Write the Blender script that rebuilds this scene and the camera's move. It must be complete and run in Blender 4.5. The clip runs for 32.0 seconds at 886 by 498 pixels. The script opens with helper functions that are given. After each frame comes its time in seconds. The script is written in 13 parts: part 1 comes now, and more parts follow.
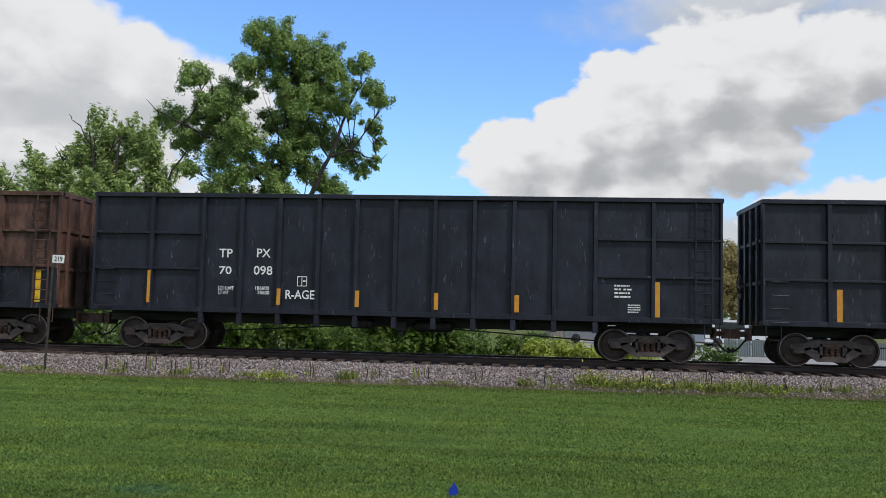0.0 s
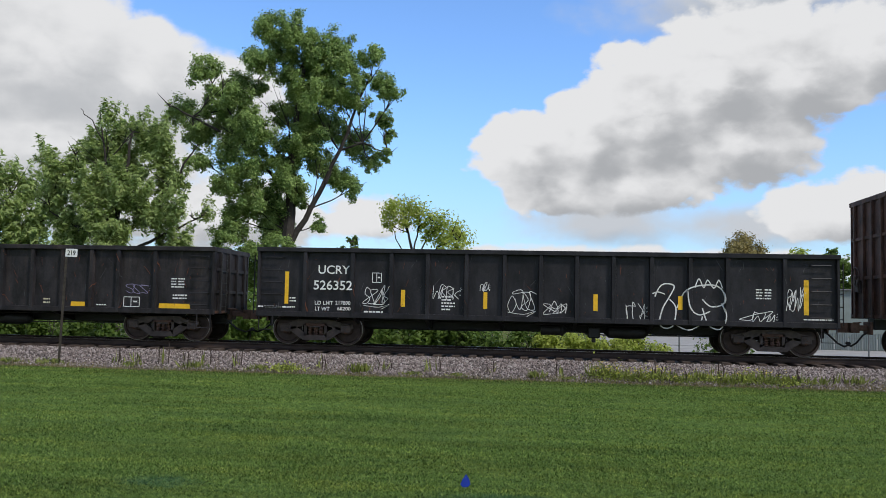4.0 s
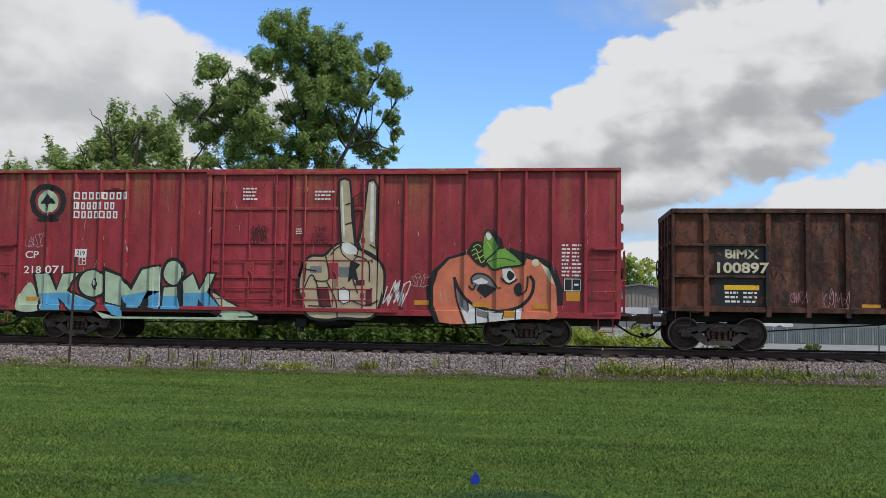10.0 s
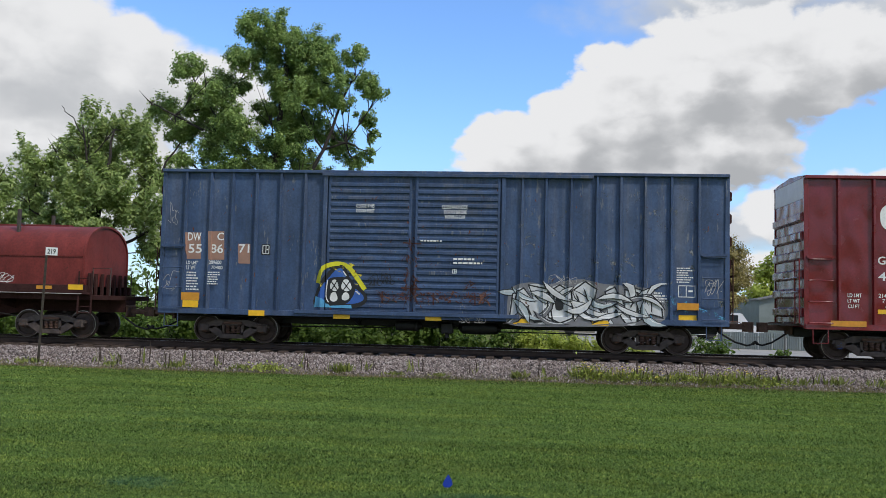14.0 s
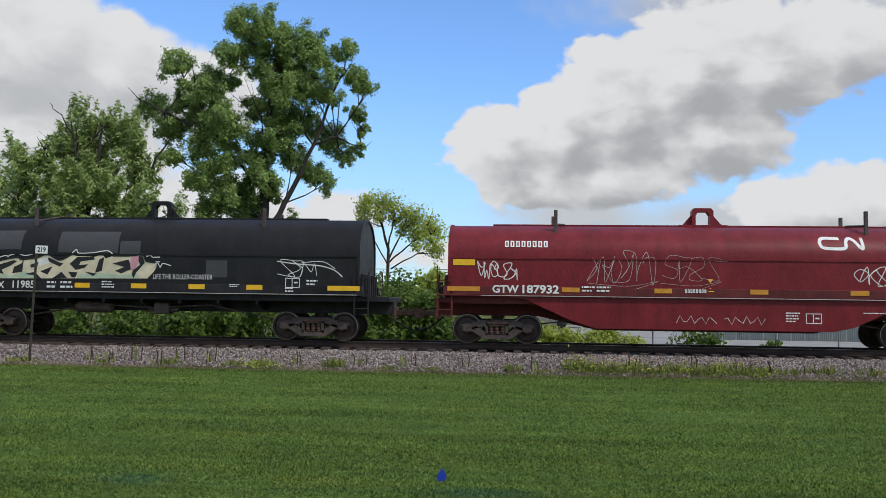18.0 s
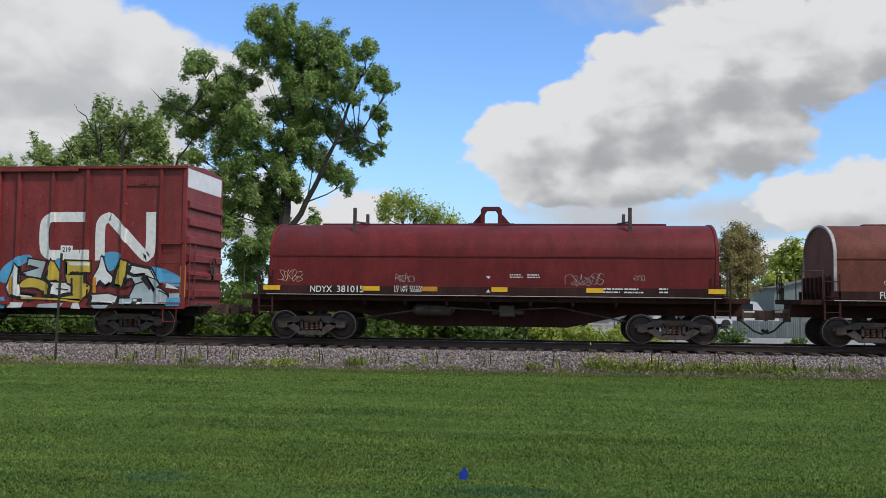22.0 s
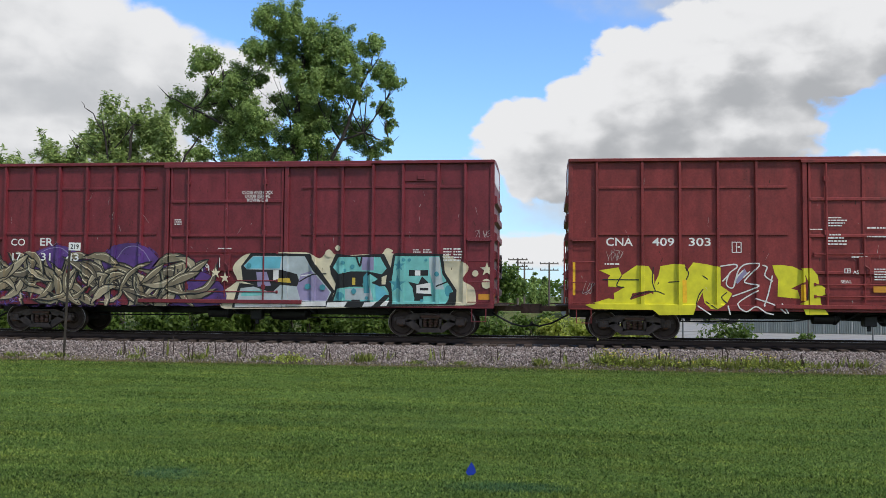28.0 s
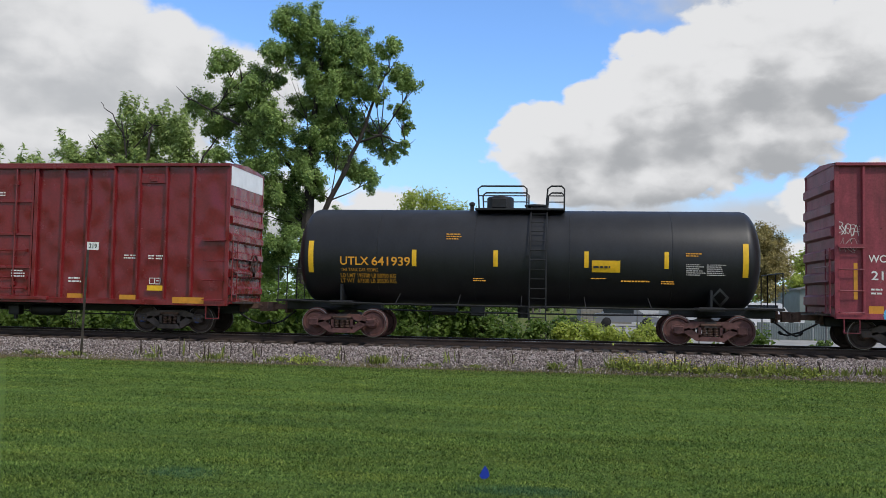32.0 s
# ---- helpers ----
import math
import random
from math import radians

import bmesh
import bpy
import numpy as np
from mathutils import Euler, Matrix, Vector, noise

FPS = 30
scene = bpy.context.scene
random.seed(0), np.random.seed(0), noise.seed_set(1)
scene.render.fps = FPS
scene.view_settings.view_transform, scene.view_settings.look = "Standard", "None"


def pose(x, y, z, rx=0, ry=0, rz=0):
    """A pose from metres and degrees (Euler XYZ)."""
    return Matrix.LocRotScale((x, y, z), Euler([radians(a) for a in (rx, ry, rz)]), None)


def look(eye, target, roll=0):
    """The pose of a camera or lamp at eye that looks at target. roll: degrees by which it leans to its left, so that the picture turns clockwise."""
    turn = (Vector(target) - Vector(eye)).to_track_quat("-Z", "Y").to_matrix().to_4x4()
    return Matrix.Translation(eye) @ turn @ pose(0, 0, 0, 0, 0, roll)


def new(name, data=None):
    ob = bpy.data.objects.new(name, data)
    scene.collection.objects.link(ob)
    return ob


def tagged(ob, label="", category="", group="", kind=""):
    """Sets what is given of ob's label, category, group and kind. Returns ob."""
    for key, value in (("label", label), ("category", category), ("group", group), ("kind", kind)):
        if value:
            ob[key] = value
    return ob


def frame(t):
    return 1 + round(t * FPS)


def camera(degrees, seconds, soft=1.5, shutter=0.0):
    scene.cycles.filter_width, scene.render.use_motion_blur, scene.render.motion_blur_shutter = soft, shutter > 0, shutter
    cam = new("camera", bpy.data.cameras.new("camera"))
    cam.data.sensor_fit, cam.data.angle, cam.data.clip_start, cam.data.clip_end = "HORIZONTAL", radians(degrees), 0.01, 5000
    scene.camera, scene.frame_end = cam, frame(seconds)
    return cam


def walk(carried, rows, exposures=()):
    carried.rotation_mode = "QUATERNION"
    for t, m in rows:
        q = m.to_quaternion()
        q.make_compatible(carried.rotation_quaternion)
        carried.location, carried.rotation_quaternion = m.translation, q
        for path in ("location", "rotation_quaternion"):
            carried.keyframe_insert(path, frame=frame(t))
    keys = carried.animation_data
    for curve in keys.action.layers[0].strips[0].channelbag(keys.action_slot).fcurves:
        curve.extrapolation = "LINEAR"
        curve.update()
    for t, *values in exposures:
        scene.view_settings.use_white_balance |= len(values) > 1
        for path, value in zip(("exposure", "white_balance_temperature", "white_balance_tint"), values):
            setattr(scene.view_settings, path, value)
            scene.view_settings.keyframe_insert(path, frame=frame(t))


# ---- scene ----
cam = camera(52.766, 32.0, soft=0.3)
EYE = Vector((0.0, 0.0, 1.856))


def aim(yaw, pitch, roll):
    """The camera at the eye, turned left by yaw and up by pitch, in degrees."""
    y, p = radians(yaw), radians(pitch)
    return look(EYE, EYE + Vector((-math.sin(y) * math.cos(p), math.cos(y) * math.cos(p), math.sin(p))), roll)


walk(cam, [
    (0, aim(5.751, 4.177, 1.386)), (0.5, aim(6.229, 4.287, 1.478)), (1, aim(6.643, 4.137, 1.647)),
    (1.5, aim(7.092, 3.939, 1.581)), (2, aim(6.765, 3.832, 1.524)), (2.5, aim(6.563, 3.675, 1.473)),
    (3, aim(6.266, 3.756, 1.530)), (3.5, aim(6.341, 3.727, 1.371)), (5.5, aim(6.572, 3.489, 0.948)),
    (6, aim(6.634, 3.388, 0.975)), (6.5, aim(6.501, 3.226, 0.904)), (7, aim(6.468, 3.256, 0.734)),
    (7.5, aim(6.762, 3.362, 0.703)), (8, aim(6.839, 3.291, 0.667)), (8.5, aim(6.933, 3.405, 0.652)),
    (9, aim(7.138, 3.357, 0.760)), (9.5, aim(7.183, 3.484, 0.699)), (10, aim(6.953, 3.494, 0.802)),
    (10.5, aim(6.524, 3.610, 0.782)), (11, aim(6.230, 3.758, 0.574)), (11.5, aim(6.045, 3.973, 0.637)),
    (12, aim(5.902, 4.068, 0.656)), (12.5, aim(5.802, 3.942, 0.744)), (13, aim(5.807, 3.753, 0.892)),
    (13.5, aim(5.468, 3.575, 1.155)), (14, aim(5.373, 3.708, 1.393)), (14.5, aim(4.943, 3.869, 1.535)),
    (15, aim(4.727, 3.780, 1.383)), (15.5, aim(4.657, 3.674, 1.354)), (17.5, aim(5.050, 3.534, 0.714)),
    (18, aim(4.824, 3.337, 0.762)), (18.5, aim(4.483, 3.228, 0.860)), (19, aim(4.116, 3.151, 1.046)),
    (19.5, aim(4.321, 3.240, 1.006)), (20, aim(4.551, 3.187, 0.950)), (20.5, aim(4.968, 3.139, 0.796)),
    (21, aim(5.406, 3.223, 0.668)), (21.5, aim(5.870, 3.348, 0.578)), (22, aim(6.176, 3.222, 0.612)),
    (22.5, aim(6.210, 3.231, 0.580)), (23, aim(6.306, 3.278, 0.738)), (23.5, aim(6.348, 3.178, 0.794)),
    (24, aim(6.541, 3.222, 0.766)), (24.5, aim(6.673, 3.317, 0.756)), (26.5, aim(6.754, 3.242, 0.446)),
    (27, aim(6.970, 3.170, 0.464)), (27.5, aim(6.969, 3.094, 0.507)), (28, aim(6.614, 2.965, 0.492)),
    (28.5, aim(6.363, 3.121, 0.416)), (29, aim(6.448, 3.067, 0.523)), (29.5, aim(6.698, 3.100, 0.707)),
    (30, aim(6.931, 3.088, 0.994)), (30.5, aim(7.031, 3.059, 1.127)), (31, aim(7.192, 3.072, 1.072)),
    (31.5, aim(7.439, 3.152, 1.109)), (32, aim(7.623, 3.130, 1.086)),
], [(0, 0.36), (3.0, 0.36), (5.5, 0.23), (9.5, 0.24), (12.0, 0.33), (14.0, 0.38), (15.3, 0.31), (17.5, 0.23), (23.3, 0.23), (24.5, 0.29), (26.5, 0.37), (28.6, 0.39), (30.1, 0.32), (32.0, 0.30)])

SPEEDS = [(0.0, 10.295), (8.0, 10.454), (13.0, 10.506), (19.0, 10.148), (23.0, 10.241), (29.0, 10.538), (32.0, 10.399)]


def travel(t):
    """How far the train has come at t seconds, counted from 16 s."""
    def run(u):
        d = 0.0
        for (t0, v0), (t1, v1) in zip(SPEEDS, SPEEDS[1:]):
            if u > t0:
                e = min(u, t1)
                ve = v0 + (v1 - v0) * (e - t0) / (t1 - t0)
                d += (v0 + ve) / 2 * (e - t0)
        return d
    return run(t) - run(16.0)


# ---- light ----
def sky_world():
    w = bpy.data.worlds.new("sky")
    scene.world = w
    w.use_nodes = True
    nt = w.node_tree
    nt.nodes.clear()
    N = nt.nodes.new
    L = nt.links.new
    out = N("ShaderNodeOutputWorld")
    sky = N("ShaderNodeTexSky")
    sky.sky_type, sky.sun_disc = "NISHITA", False
    sky.sun_elevation, sky.sun_rotation = radians(SUN_EL), radians(SUN_AZ)
    sky.air_density, sky.dust_density, sky.ozone_density = 1.0, 0.4, 3.0
    bg = N("ShaderNodeBackground")
    bg.inputs[1].default_value = SKY
    L(bg.outputs[0], out.inputs[0])
    co = N("ShaderNodeTexCoord")
    sep = N("ShaderNodeSeparateXYZ")
    L(co.outputs["Generated"], sep.inputs[0])

    def math(op, a, b=None, c=None):
        n = N("ShaderNodeMath")
        n.operation = op
        for i, v in enumerate((a, b, c)):
            if v is None:
                continue
            if isinstance(v, (int, float)):
                n.inputs[i].default_value = v
            else:
                L(v, n.inputs[i])
        return n.outputs[0]

    def clouds_at(az, el):
        """Thickness of each cloud layer in a direction; below zero is clear."""
        flat = N("ShaderNodeCombineXYZ")
        L(az, flat.inputs[0])
        L(math("MULTIPLY", el, 1.5), flat.inputs[1])

        def noise_of(scale, detail, rough=0.55, offset=0.0):
            n = N("ShaderNodeTexNoise")
            n.inputs["Scale"].default_value, n.inputs["Detail"].default_value, n.inputs["Roughness"].default_value = scale, detail, rough
            m = N("ShaderNodeMapping")
            m.inputs["Location"].default_value = (offset, offset * 0.7, 0)
            L(flat.outputs[0], m.inputs[0])
            L(m.outputs[0], n.inputs["Vector"])
            return math("SUBTRACT", n.outputs[0], 0.5)

        big, fine = noise_of(0.14, 6.0, 0.6), noise_of(0.42, 6.0, 0.62, 31.0)
        # rounded heads with creases between them
        heads = math("SUBTRACT", math("ABSOLUTE", noise_of(0.26, 2.5, 0.5, 57.0)), 0.08)
        lump = math("ADD", math("ADD", math("MULTIPLY", big, 0.8), math("MULTIPLY", fine, 0.55)), math("MULTIPLY", heads, 1.5))
        got = []
        for _, rough, _, spots in CLOUDS:
            total = None
            for a0, e0, ra, re in spots:
                dx = math("DIVIDE", math("SUBTRACT", az, a0), ra)
                dy = math("DIVIDE", math("SUBTRACT", el, e0), re)
                d = math("SUBTRACT", 1.0, math("SQRT", math("ADD", math("MULTIPLY", dx, dx), math("MULTIPLY", dy, dy))))
                total = d if total is None else math("SMOOTH_MAX", total, d, 0.25)
            got.append(math("MULTIPLY_ADD", lump, rough, total))
        wide = noise_of(0.035, 7.0, 0.6, 12.0)
        away = math("MULTIPLY", math("SUBTRACT", math("ABSOLUTE", az), 48.0), 0.05)
        above = math("MULTIPLY", math("SUBTRACT", el, 30.0), 0.08)
        rest = math("MINIMUM", math("MAXIMUM", away, above), 1.0)
        # the rest of the sky, behind and above, is broken cloud as well
        rest = math("SUBTRACT", math("MULTIPLY", math("ADD", wide, 0.10), 3.0), math("MULTIPLY", math("SUBTRACT", 1.0, rest), 9.0))
        return got + [rest], lump

    def step(value, lo, hi):
        n = N("ShaderNodeMapRange")
        n.interpolation_type = "SMOOTHSTEP"
        n.inputs[1].default_value, n.inputs[2].default_value = lo, hi
        L(value, n.inputs[0])
        return n.outputs[0]

    def layered(fac, a, b, kind="MIX"):
        n = N("ShaderNodeMix")
        n.data_type, n.blend_type = "RGBA", kind
        for i, v in ((0, fac), (6, a), (7, b)):
            if isinstance(v, (int, float)):
                n.inputs[i].default_value = v
            elif isinstance(v, tuple):
                n.inputs[i].default_value = (*v, 1)
            else:
                L(v, n.inputs[i])
        return n.outputs[2]

    # directions as azimuth to the right and elevation, in degrees
    az = math("MULTIPLY", math("ARCTAN2", sep.outputs[0], sep.outputs[1]), 57.3)
    el = math("MULTIPLY", math("ARCSINE", sep.outputs[2]), 57.3)
    here, lump = clouds_at(az, el)
    lit, _ = clouds_at(math("SUBTRACT", az, 1.3), math("ADD", el, 1.9))
    col = layered(1.0, sky.outputs[0], (1.16, 1.44, 1.80), "MULTIPLY")
    haze = step(el, 14.0, 1.0)
    col = layered(math("MULTIPLY", haze, 0.45), col, (3.0, 4.2, 5.7))
    grey, bright = (0.51, 0.525, 0.55), (0.97, 0.975, 0.99)
    for d, d2, (soft, _, belly, _) in zip(here, lit, CLOUDS + [(0.5, 0, 1.0, 0)]):
        rim = math("SUBTRACT", 1.0, step(d, 0.0, 0.75))
        side = math("MULTIPLY", math("SUBTRACT", d, d2), 1.1)
        light = step(math("ADD", math("ADD", side, math("MULTIPLY", rim, 0.42)), math("MULTIPLY", lump, 0.28)), -0.42, 0.62)
        tone = layered(light, tuple(c * CLOUD * belly for c in grey), tuple(c * CLOUD for c in bright))
        if soft > 0.6:
            tone = layered(light, tuple(c * CLOUD for c in (0.50, 0.54, 0.60)), tuple(c * CLOUD for c in (0.70, 0.74, 0.80)))
        col = layered(step(d, -0.02, soft), col, tone)
    L(col, bg.inputs[0])


SUN_EL, SUN_AZ, SKY, CLOUD = 48.0, 125.0, 0.10, 6.5
# layers from the back: softness of the edge, raggedness, lightness of the belly, then azimuth, elevation and half sizes of the heaps
CLOUDS = [(0.8, 0.6, 1.0, [(13, 18.8, 13, 3.8), (22, 17.0, 10, 4.6), (36, 14, 12, 9), (4, 5.6, 8, 2.3), (13, 5.2, 7, 1.9)]),
          (0.30, 1.0, 1.15, [(-11.2, 5.6, 3.4, 1.7), (-20, 5.2, 8, 2.6), (1, 2.9, 10, 1.4), (12, 2.6, 9, 1.4), (-28, 6, 9, 3.0)]),
          (0.22, 0.6, 1.25, [(-31.5, 13.6, 10, 5.2), (-25.5, 13.4, 6.0, 3.6), (-20.0, 12.6, 4.2, 3.0), (-38, 16, 9, 5), (-30, 9.0, 10, 4.0)]),
          (0.15, 0.8, 1.0, [(-1.6, 10.0, 3.4, 2.9), (2.4, 10.8, 3.6, 3.4), (6.2, 12.6, 4.6, 4.6), (10.6, 14.0, 5.6, 4.8), (15.2, 14.6, 5.4, 4.2), (19.0, 15.2, 4.4, 3.0), (12.0, 10.4, 5.4, 3.0), (5.5, 8.0, 6.5, 2.3), (0.5, 7.6, 3.6, 1.8)]),
          (0.16, 0.9, 1.1, [(16.8, 6.0, 4.2, 1.9), (20.5, 6.2, 4.2, 2.6), (30, 6, 8, 3)])]
sky_world()
sun = new("sun", bpy.data.lights.new("sun", "SUN"))
sun.data.energy, sun.data.angle, sun.data.color = 2.2, radians(6), (1.0, 0.95, 0.87)
_a, _e = radians(SUN_AZ), radians(SUN_EL)
sun.matrix_basis = look((60 * math.sin(_a), 60 * math.cos(_a), 60 * math.tan(_e)), (0, 0, 0))


# ---- mesh tools ----
class Solid:
    """Corners, faces and the material slot of each face."""

    def __init__(self):
        self.v, self.f, self.s = [], [], []

    def add(self, verts, faces, slot=0):
        n = len(self.v)
        self.v += [tuple(p) for p in verts]
        self.f += [tuple(i + n for i in q) for q in faces]
        self.s += [slot] * len(faces)
        return self

    def box(self, x0, x1, y0, y1, z0, z1, c=0.0, slot=0):
        if c <= 0:
            v = [(x, y, z) for x in (x0, x1) for y in (y0, y1) for z in (z0, z1)]
            return self.add(v, [(0, 1, 3, 2), (4, 6, 7, 5), (0, 4, 5, 1), (2, 3, 7, 6), (0, 2, 6, 4), (1, 5, 7, 3)], slot)
        lo, hi, v, ix = (x0, y0, z0), (x1, y1, z1), [], {}
        for sx in (0, 1):
            for sy in (0, 1):
                for sz in (0, 1):
                    for axis in range(3):
                        p = []
                        for k, s in enumerate((sx, sy, sz)):
                            e = (lo, hi)[s][k]
                            p.append(e if k == axis else e + (c if s == 0 else -c))
                        ix[sx, sy, sz, axis] = len(v)
                        v.append(p)
        f = []
        for axis in range(3):
            a, b = [k for k in range(3) if k != axis]
            for s in (0, 1):
                q = []
                for sa, sb in ((0, 0), (1, 0), (1, 1), (0, 1)):
                    key = [0, 0, 0]
                    key[axis], key[a], key[b] = s, sa, sb
                    q.append(ix[(*key, axis)])
                f.append(q if s else q[::-1])
            for sa in (0, 1):
                for sb in (0, 1):
                    q = []
                    for s, face in ((0, a), (1, a), (1, b), (0, b)):
                        key = [0, 0, 0]
                        key[axis], key[a], key[b] = s, sa, sb
                        q.append(ix[(*key, face)])
                    f.append(q)
        for sx in (0, 1):
            for sy in (0, 1):
                for sz in (0, 1):
                    f.append([ix[sx, sy, sz, k] for k in range(3)])
        return self.add(v, f, slot)

    def prism(self, poly, a, b, axis="y", slot=0):
        """A plane outline drawn out from a to b along an axis; outlines are in the two other axes."""
        def put(p, q, h):
            return {"y": (p, h, q), "x": (h, p, q), "z": (p, q, h)}[axis]
        n = len(poly)
        v = [put(p, q, a) for p, q in poly] + [put(p, q, b) for p, q in poly]
        f = [tuple(range(n)), tuple(range(2 * n - 1, n - 1, -1))] + [(i, i + n, (i + 1) % n + n, (i + 1) % n) for i in range(n)]
        return self.add(v, f, slot)

    def rod(self, p0, p1, r, n=6, r1=None, slot=0):
        p0, p1 = Vector(p0), Vector(p1)
        d = (p1 - p0).normalized()
        u = d.orthogonal().normalized()
        w = d.cross(u)
        r1 = r if r1 is None else r1
        v = []
        for p, q in ((p0, r), (p1, r1)):
            v += [p + q * (math.cos(2 * math.pi * i / n) * u + math.sin(2 * math.pi * i / n) * w) for i in range(n)]
        f = [(i, (i + 1) % n, (i + 1) % n + n, i + n) for i in range(n)] + [tuple(range(n))[::-1], tuple(range(n, 2 * n))]
        return self.add(v, f, slot)

    def tube(self, pts, r, n=6, slot=0):
        """A bent bar through points."""
        pts = [Vector(p) for p in pts]
        v, u = [], None
        for i, p in enumerate(pts):
            d = (pts[min(i + 1, len(pts) - 1)] - pts[max(i - 1, 0)]).normalized()
            u = d.orthogonal().normalized() if u is None else (u - d * u.dot(d)).normalized()
            w = d.cross(u)
            q = r[i] if isinstance(r, (list, tuple)) else r
            v += [p + q * (math.cos(2 * math.pi * k / n) * u + math.sin(2 * math.pi * k / n) * w) for k in range(n)]
        f = []
        for i in range(len(pts) - 1):
            f += [(i * n + k, i * n + (k + 1) % n, (i + 1) * n + (k + 1) % n, (i + 1) * n + k) for k in range(n)]
        m = len(v)
        f += [tuple(range(n))[::-1], tuple(range(m - n, m))]
        return self.add(v, f, slot)

    def lathe(self, profile, centre, n=20, axis="y", slot=0):
        """A profile of (radius, along) turned round an axis."""
        v, m = [], len(profile)
        for k in range(n):
            c, s = math.cos(2 * math.pi * k / n), math.sin(2 * math.pi * k / n)
            for r, h in profile:
                p = {"y": (r * c, h, r * s), "x": (h, r * c, r * s), "z": (r * c, r * s, h)}[axis]
                v.append([centre[i] + p[i] for i in range(3)])
        f = []
        for k in range(n):
            a, b = k * m, (k + 1) % n * m
            f += [(a + i, b + i, b + i + 1, a + i + 1) for i in range(m - 1)]
        f += [tuple(k * m for k in range(n))[::-1], tuple(k * m + m - 1 for k in range(n))]
        return self.add(v, f, slot)

    def mesh(self, name, mats, smooth=True):
        me = bpy.data.meshes.new(name)
        me.from_pydata([tuple(p) for p in self.v], [], self.f)
        for m in mats if isinstance(mats, (list, tuple)) else [mats]:
            me.materials.append(m)
        if any(self.s):
            me.polygons.foreach_set("material_index", self.s)
        bm = bmesh.new()
        bm.from_mesh(me)
        bmesh.ops.recalc_face_normals(bm, faces=bm.faces)
        bm.to_mesh(me)
        bm.free()
        if smooth:
            me.shade_smooth()
            me.set_sharp_from_angle(angle=radians(35))
        return me


def part(name, solid, mats, parent=None, label="", at=None, smooth=True):
    """One mesh object under a thing or a part."""
    me = solid if isinstance(solid, bpy.types.Mesh) else solid.mesh(name, mats, smooth)
    ob = new(name, me)
    if parent:
        ob.parent = parent
    if at is not None:
        ob.matrix_basis = at if isinstance(at, Matrix) else Matrix.Translation(at)
    if label:
        tagged(ob, label)
    return ob


# ---- materials ----
def material(name):
    m = bpy.data.materials.new(name)
    m.use_nodes = True
    nt = m.node_tree
    return m, nt, nt.nodes["Principled BSDF"], nt.nodes.new, nt.links.new


def noise_node(nt, scale, detail=4.0, rough=0.55, stretch=(1, 1, 1), coords="Object", shift=True):
    N, L = nt.nodes.new, nt.links.new
    co, mp, n = N("ShaderNodeTexCoord"), N("ShaderNodeMapping"), N("ShaderNodeTexNoise")
    mp.inputs["Scale"].default_value = stretch
    L(co.outputs[coords], mp.inputs[0])
    if shift:
        info, mul = N("ShaderNodeObjectInfo"), N("ShaderNodeMath")
        mul.operation = "MULTIPLY"
        mul.inputs[1].default_value = 37.0
        L(info.outputs["Random"], mul.inputs[0])
        L(mul.outputs[0], mp.inputs["Location"])
    L(mp.outputs[0], n.inputs["Vector"])
    n.inputs["Scale"].default_value, n.inputs["Detail"].default_value, n.inputs["Roughness"].default_value = scale, detail, rough
    return n.outputs[0]


def ramp(nt, value, lo, hi):
    r = nt.nodes.new("ShaderNodeMapRange")
    r.inputs[1].default_value, r.inputs[2].default_value = lo, hi
    nt.links.new(value, r.inputs[0])
    return r.outputs[0]


def blend(nt, fac, a, b, kind="MIX"):
    m = nt.nodes.new("ShaderNodeMix")
    m.data_type, m.blend_type = "RGBA", kind
    for i, v in ((0, fac), (6, a), (7, b)):
        if isinstance(v, (int, float)):
            m.inputs[i].default_value = v
        elif isinstance(v, tuple):
            m.inputs[i].default_value = (*v, 1)
        else:
            nt.links.new(v, m.inputs[i])
    return m.outputs[2]


def bump(nt, height, strength, distance, bsdf, under=None):
    b = nt.nodes.new("ShaderNodeBump")
    b.inputs["Strength"].default_value, b.inputs["Distance"].default_value = strength, distance
    nt.links.new(height, b.inputs["Height"])
    if under:
        nt.links.new(under, b.inputs["Normal"])
    nt.links.new(b.outputs[0], bsdf.inputs["Normal"])
    return b.outputs[0]


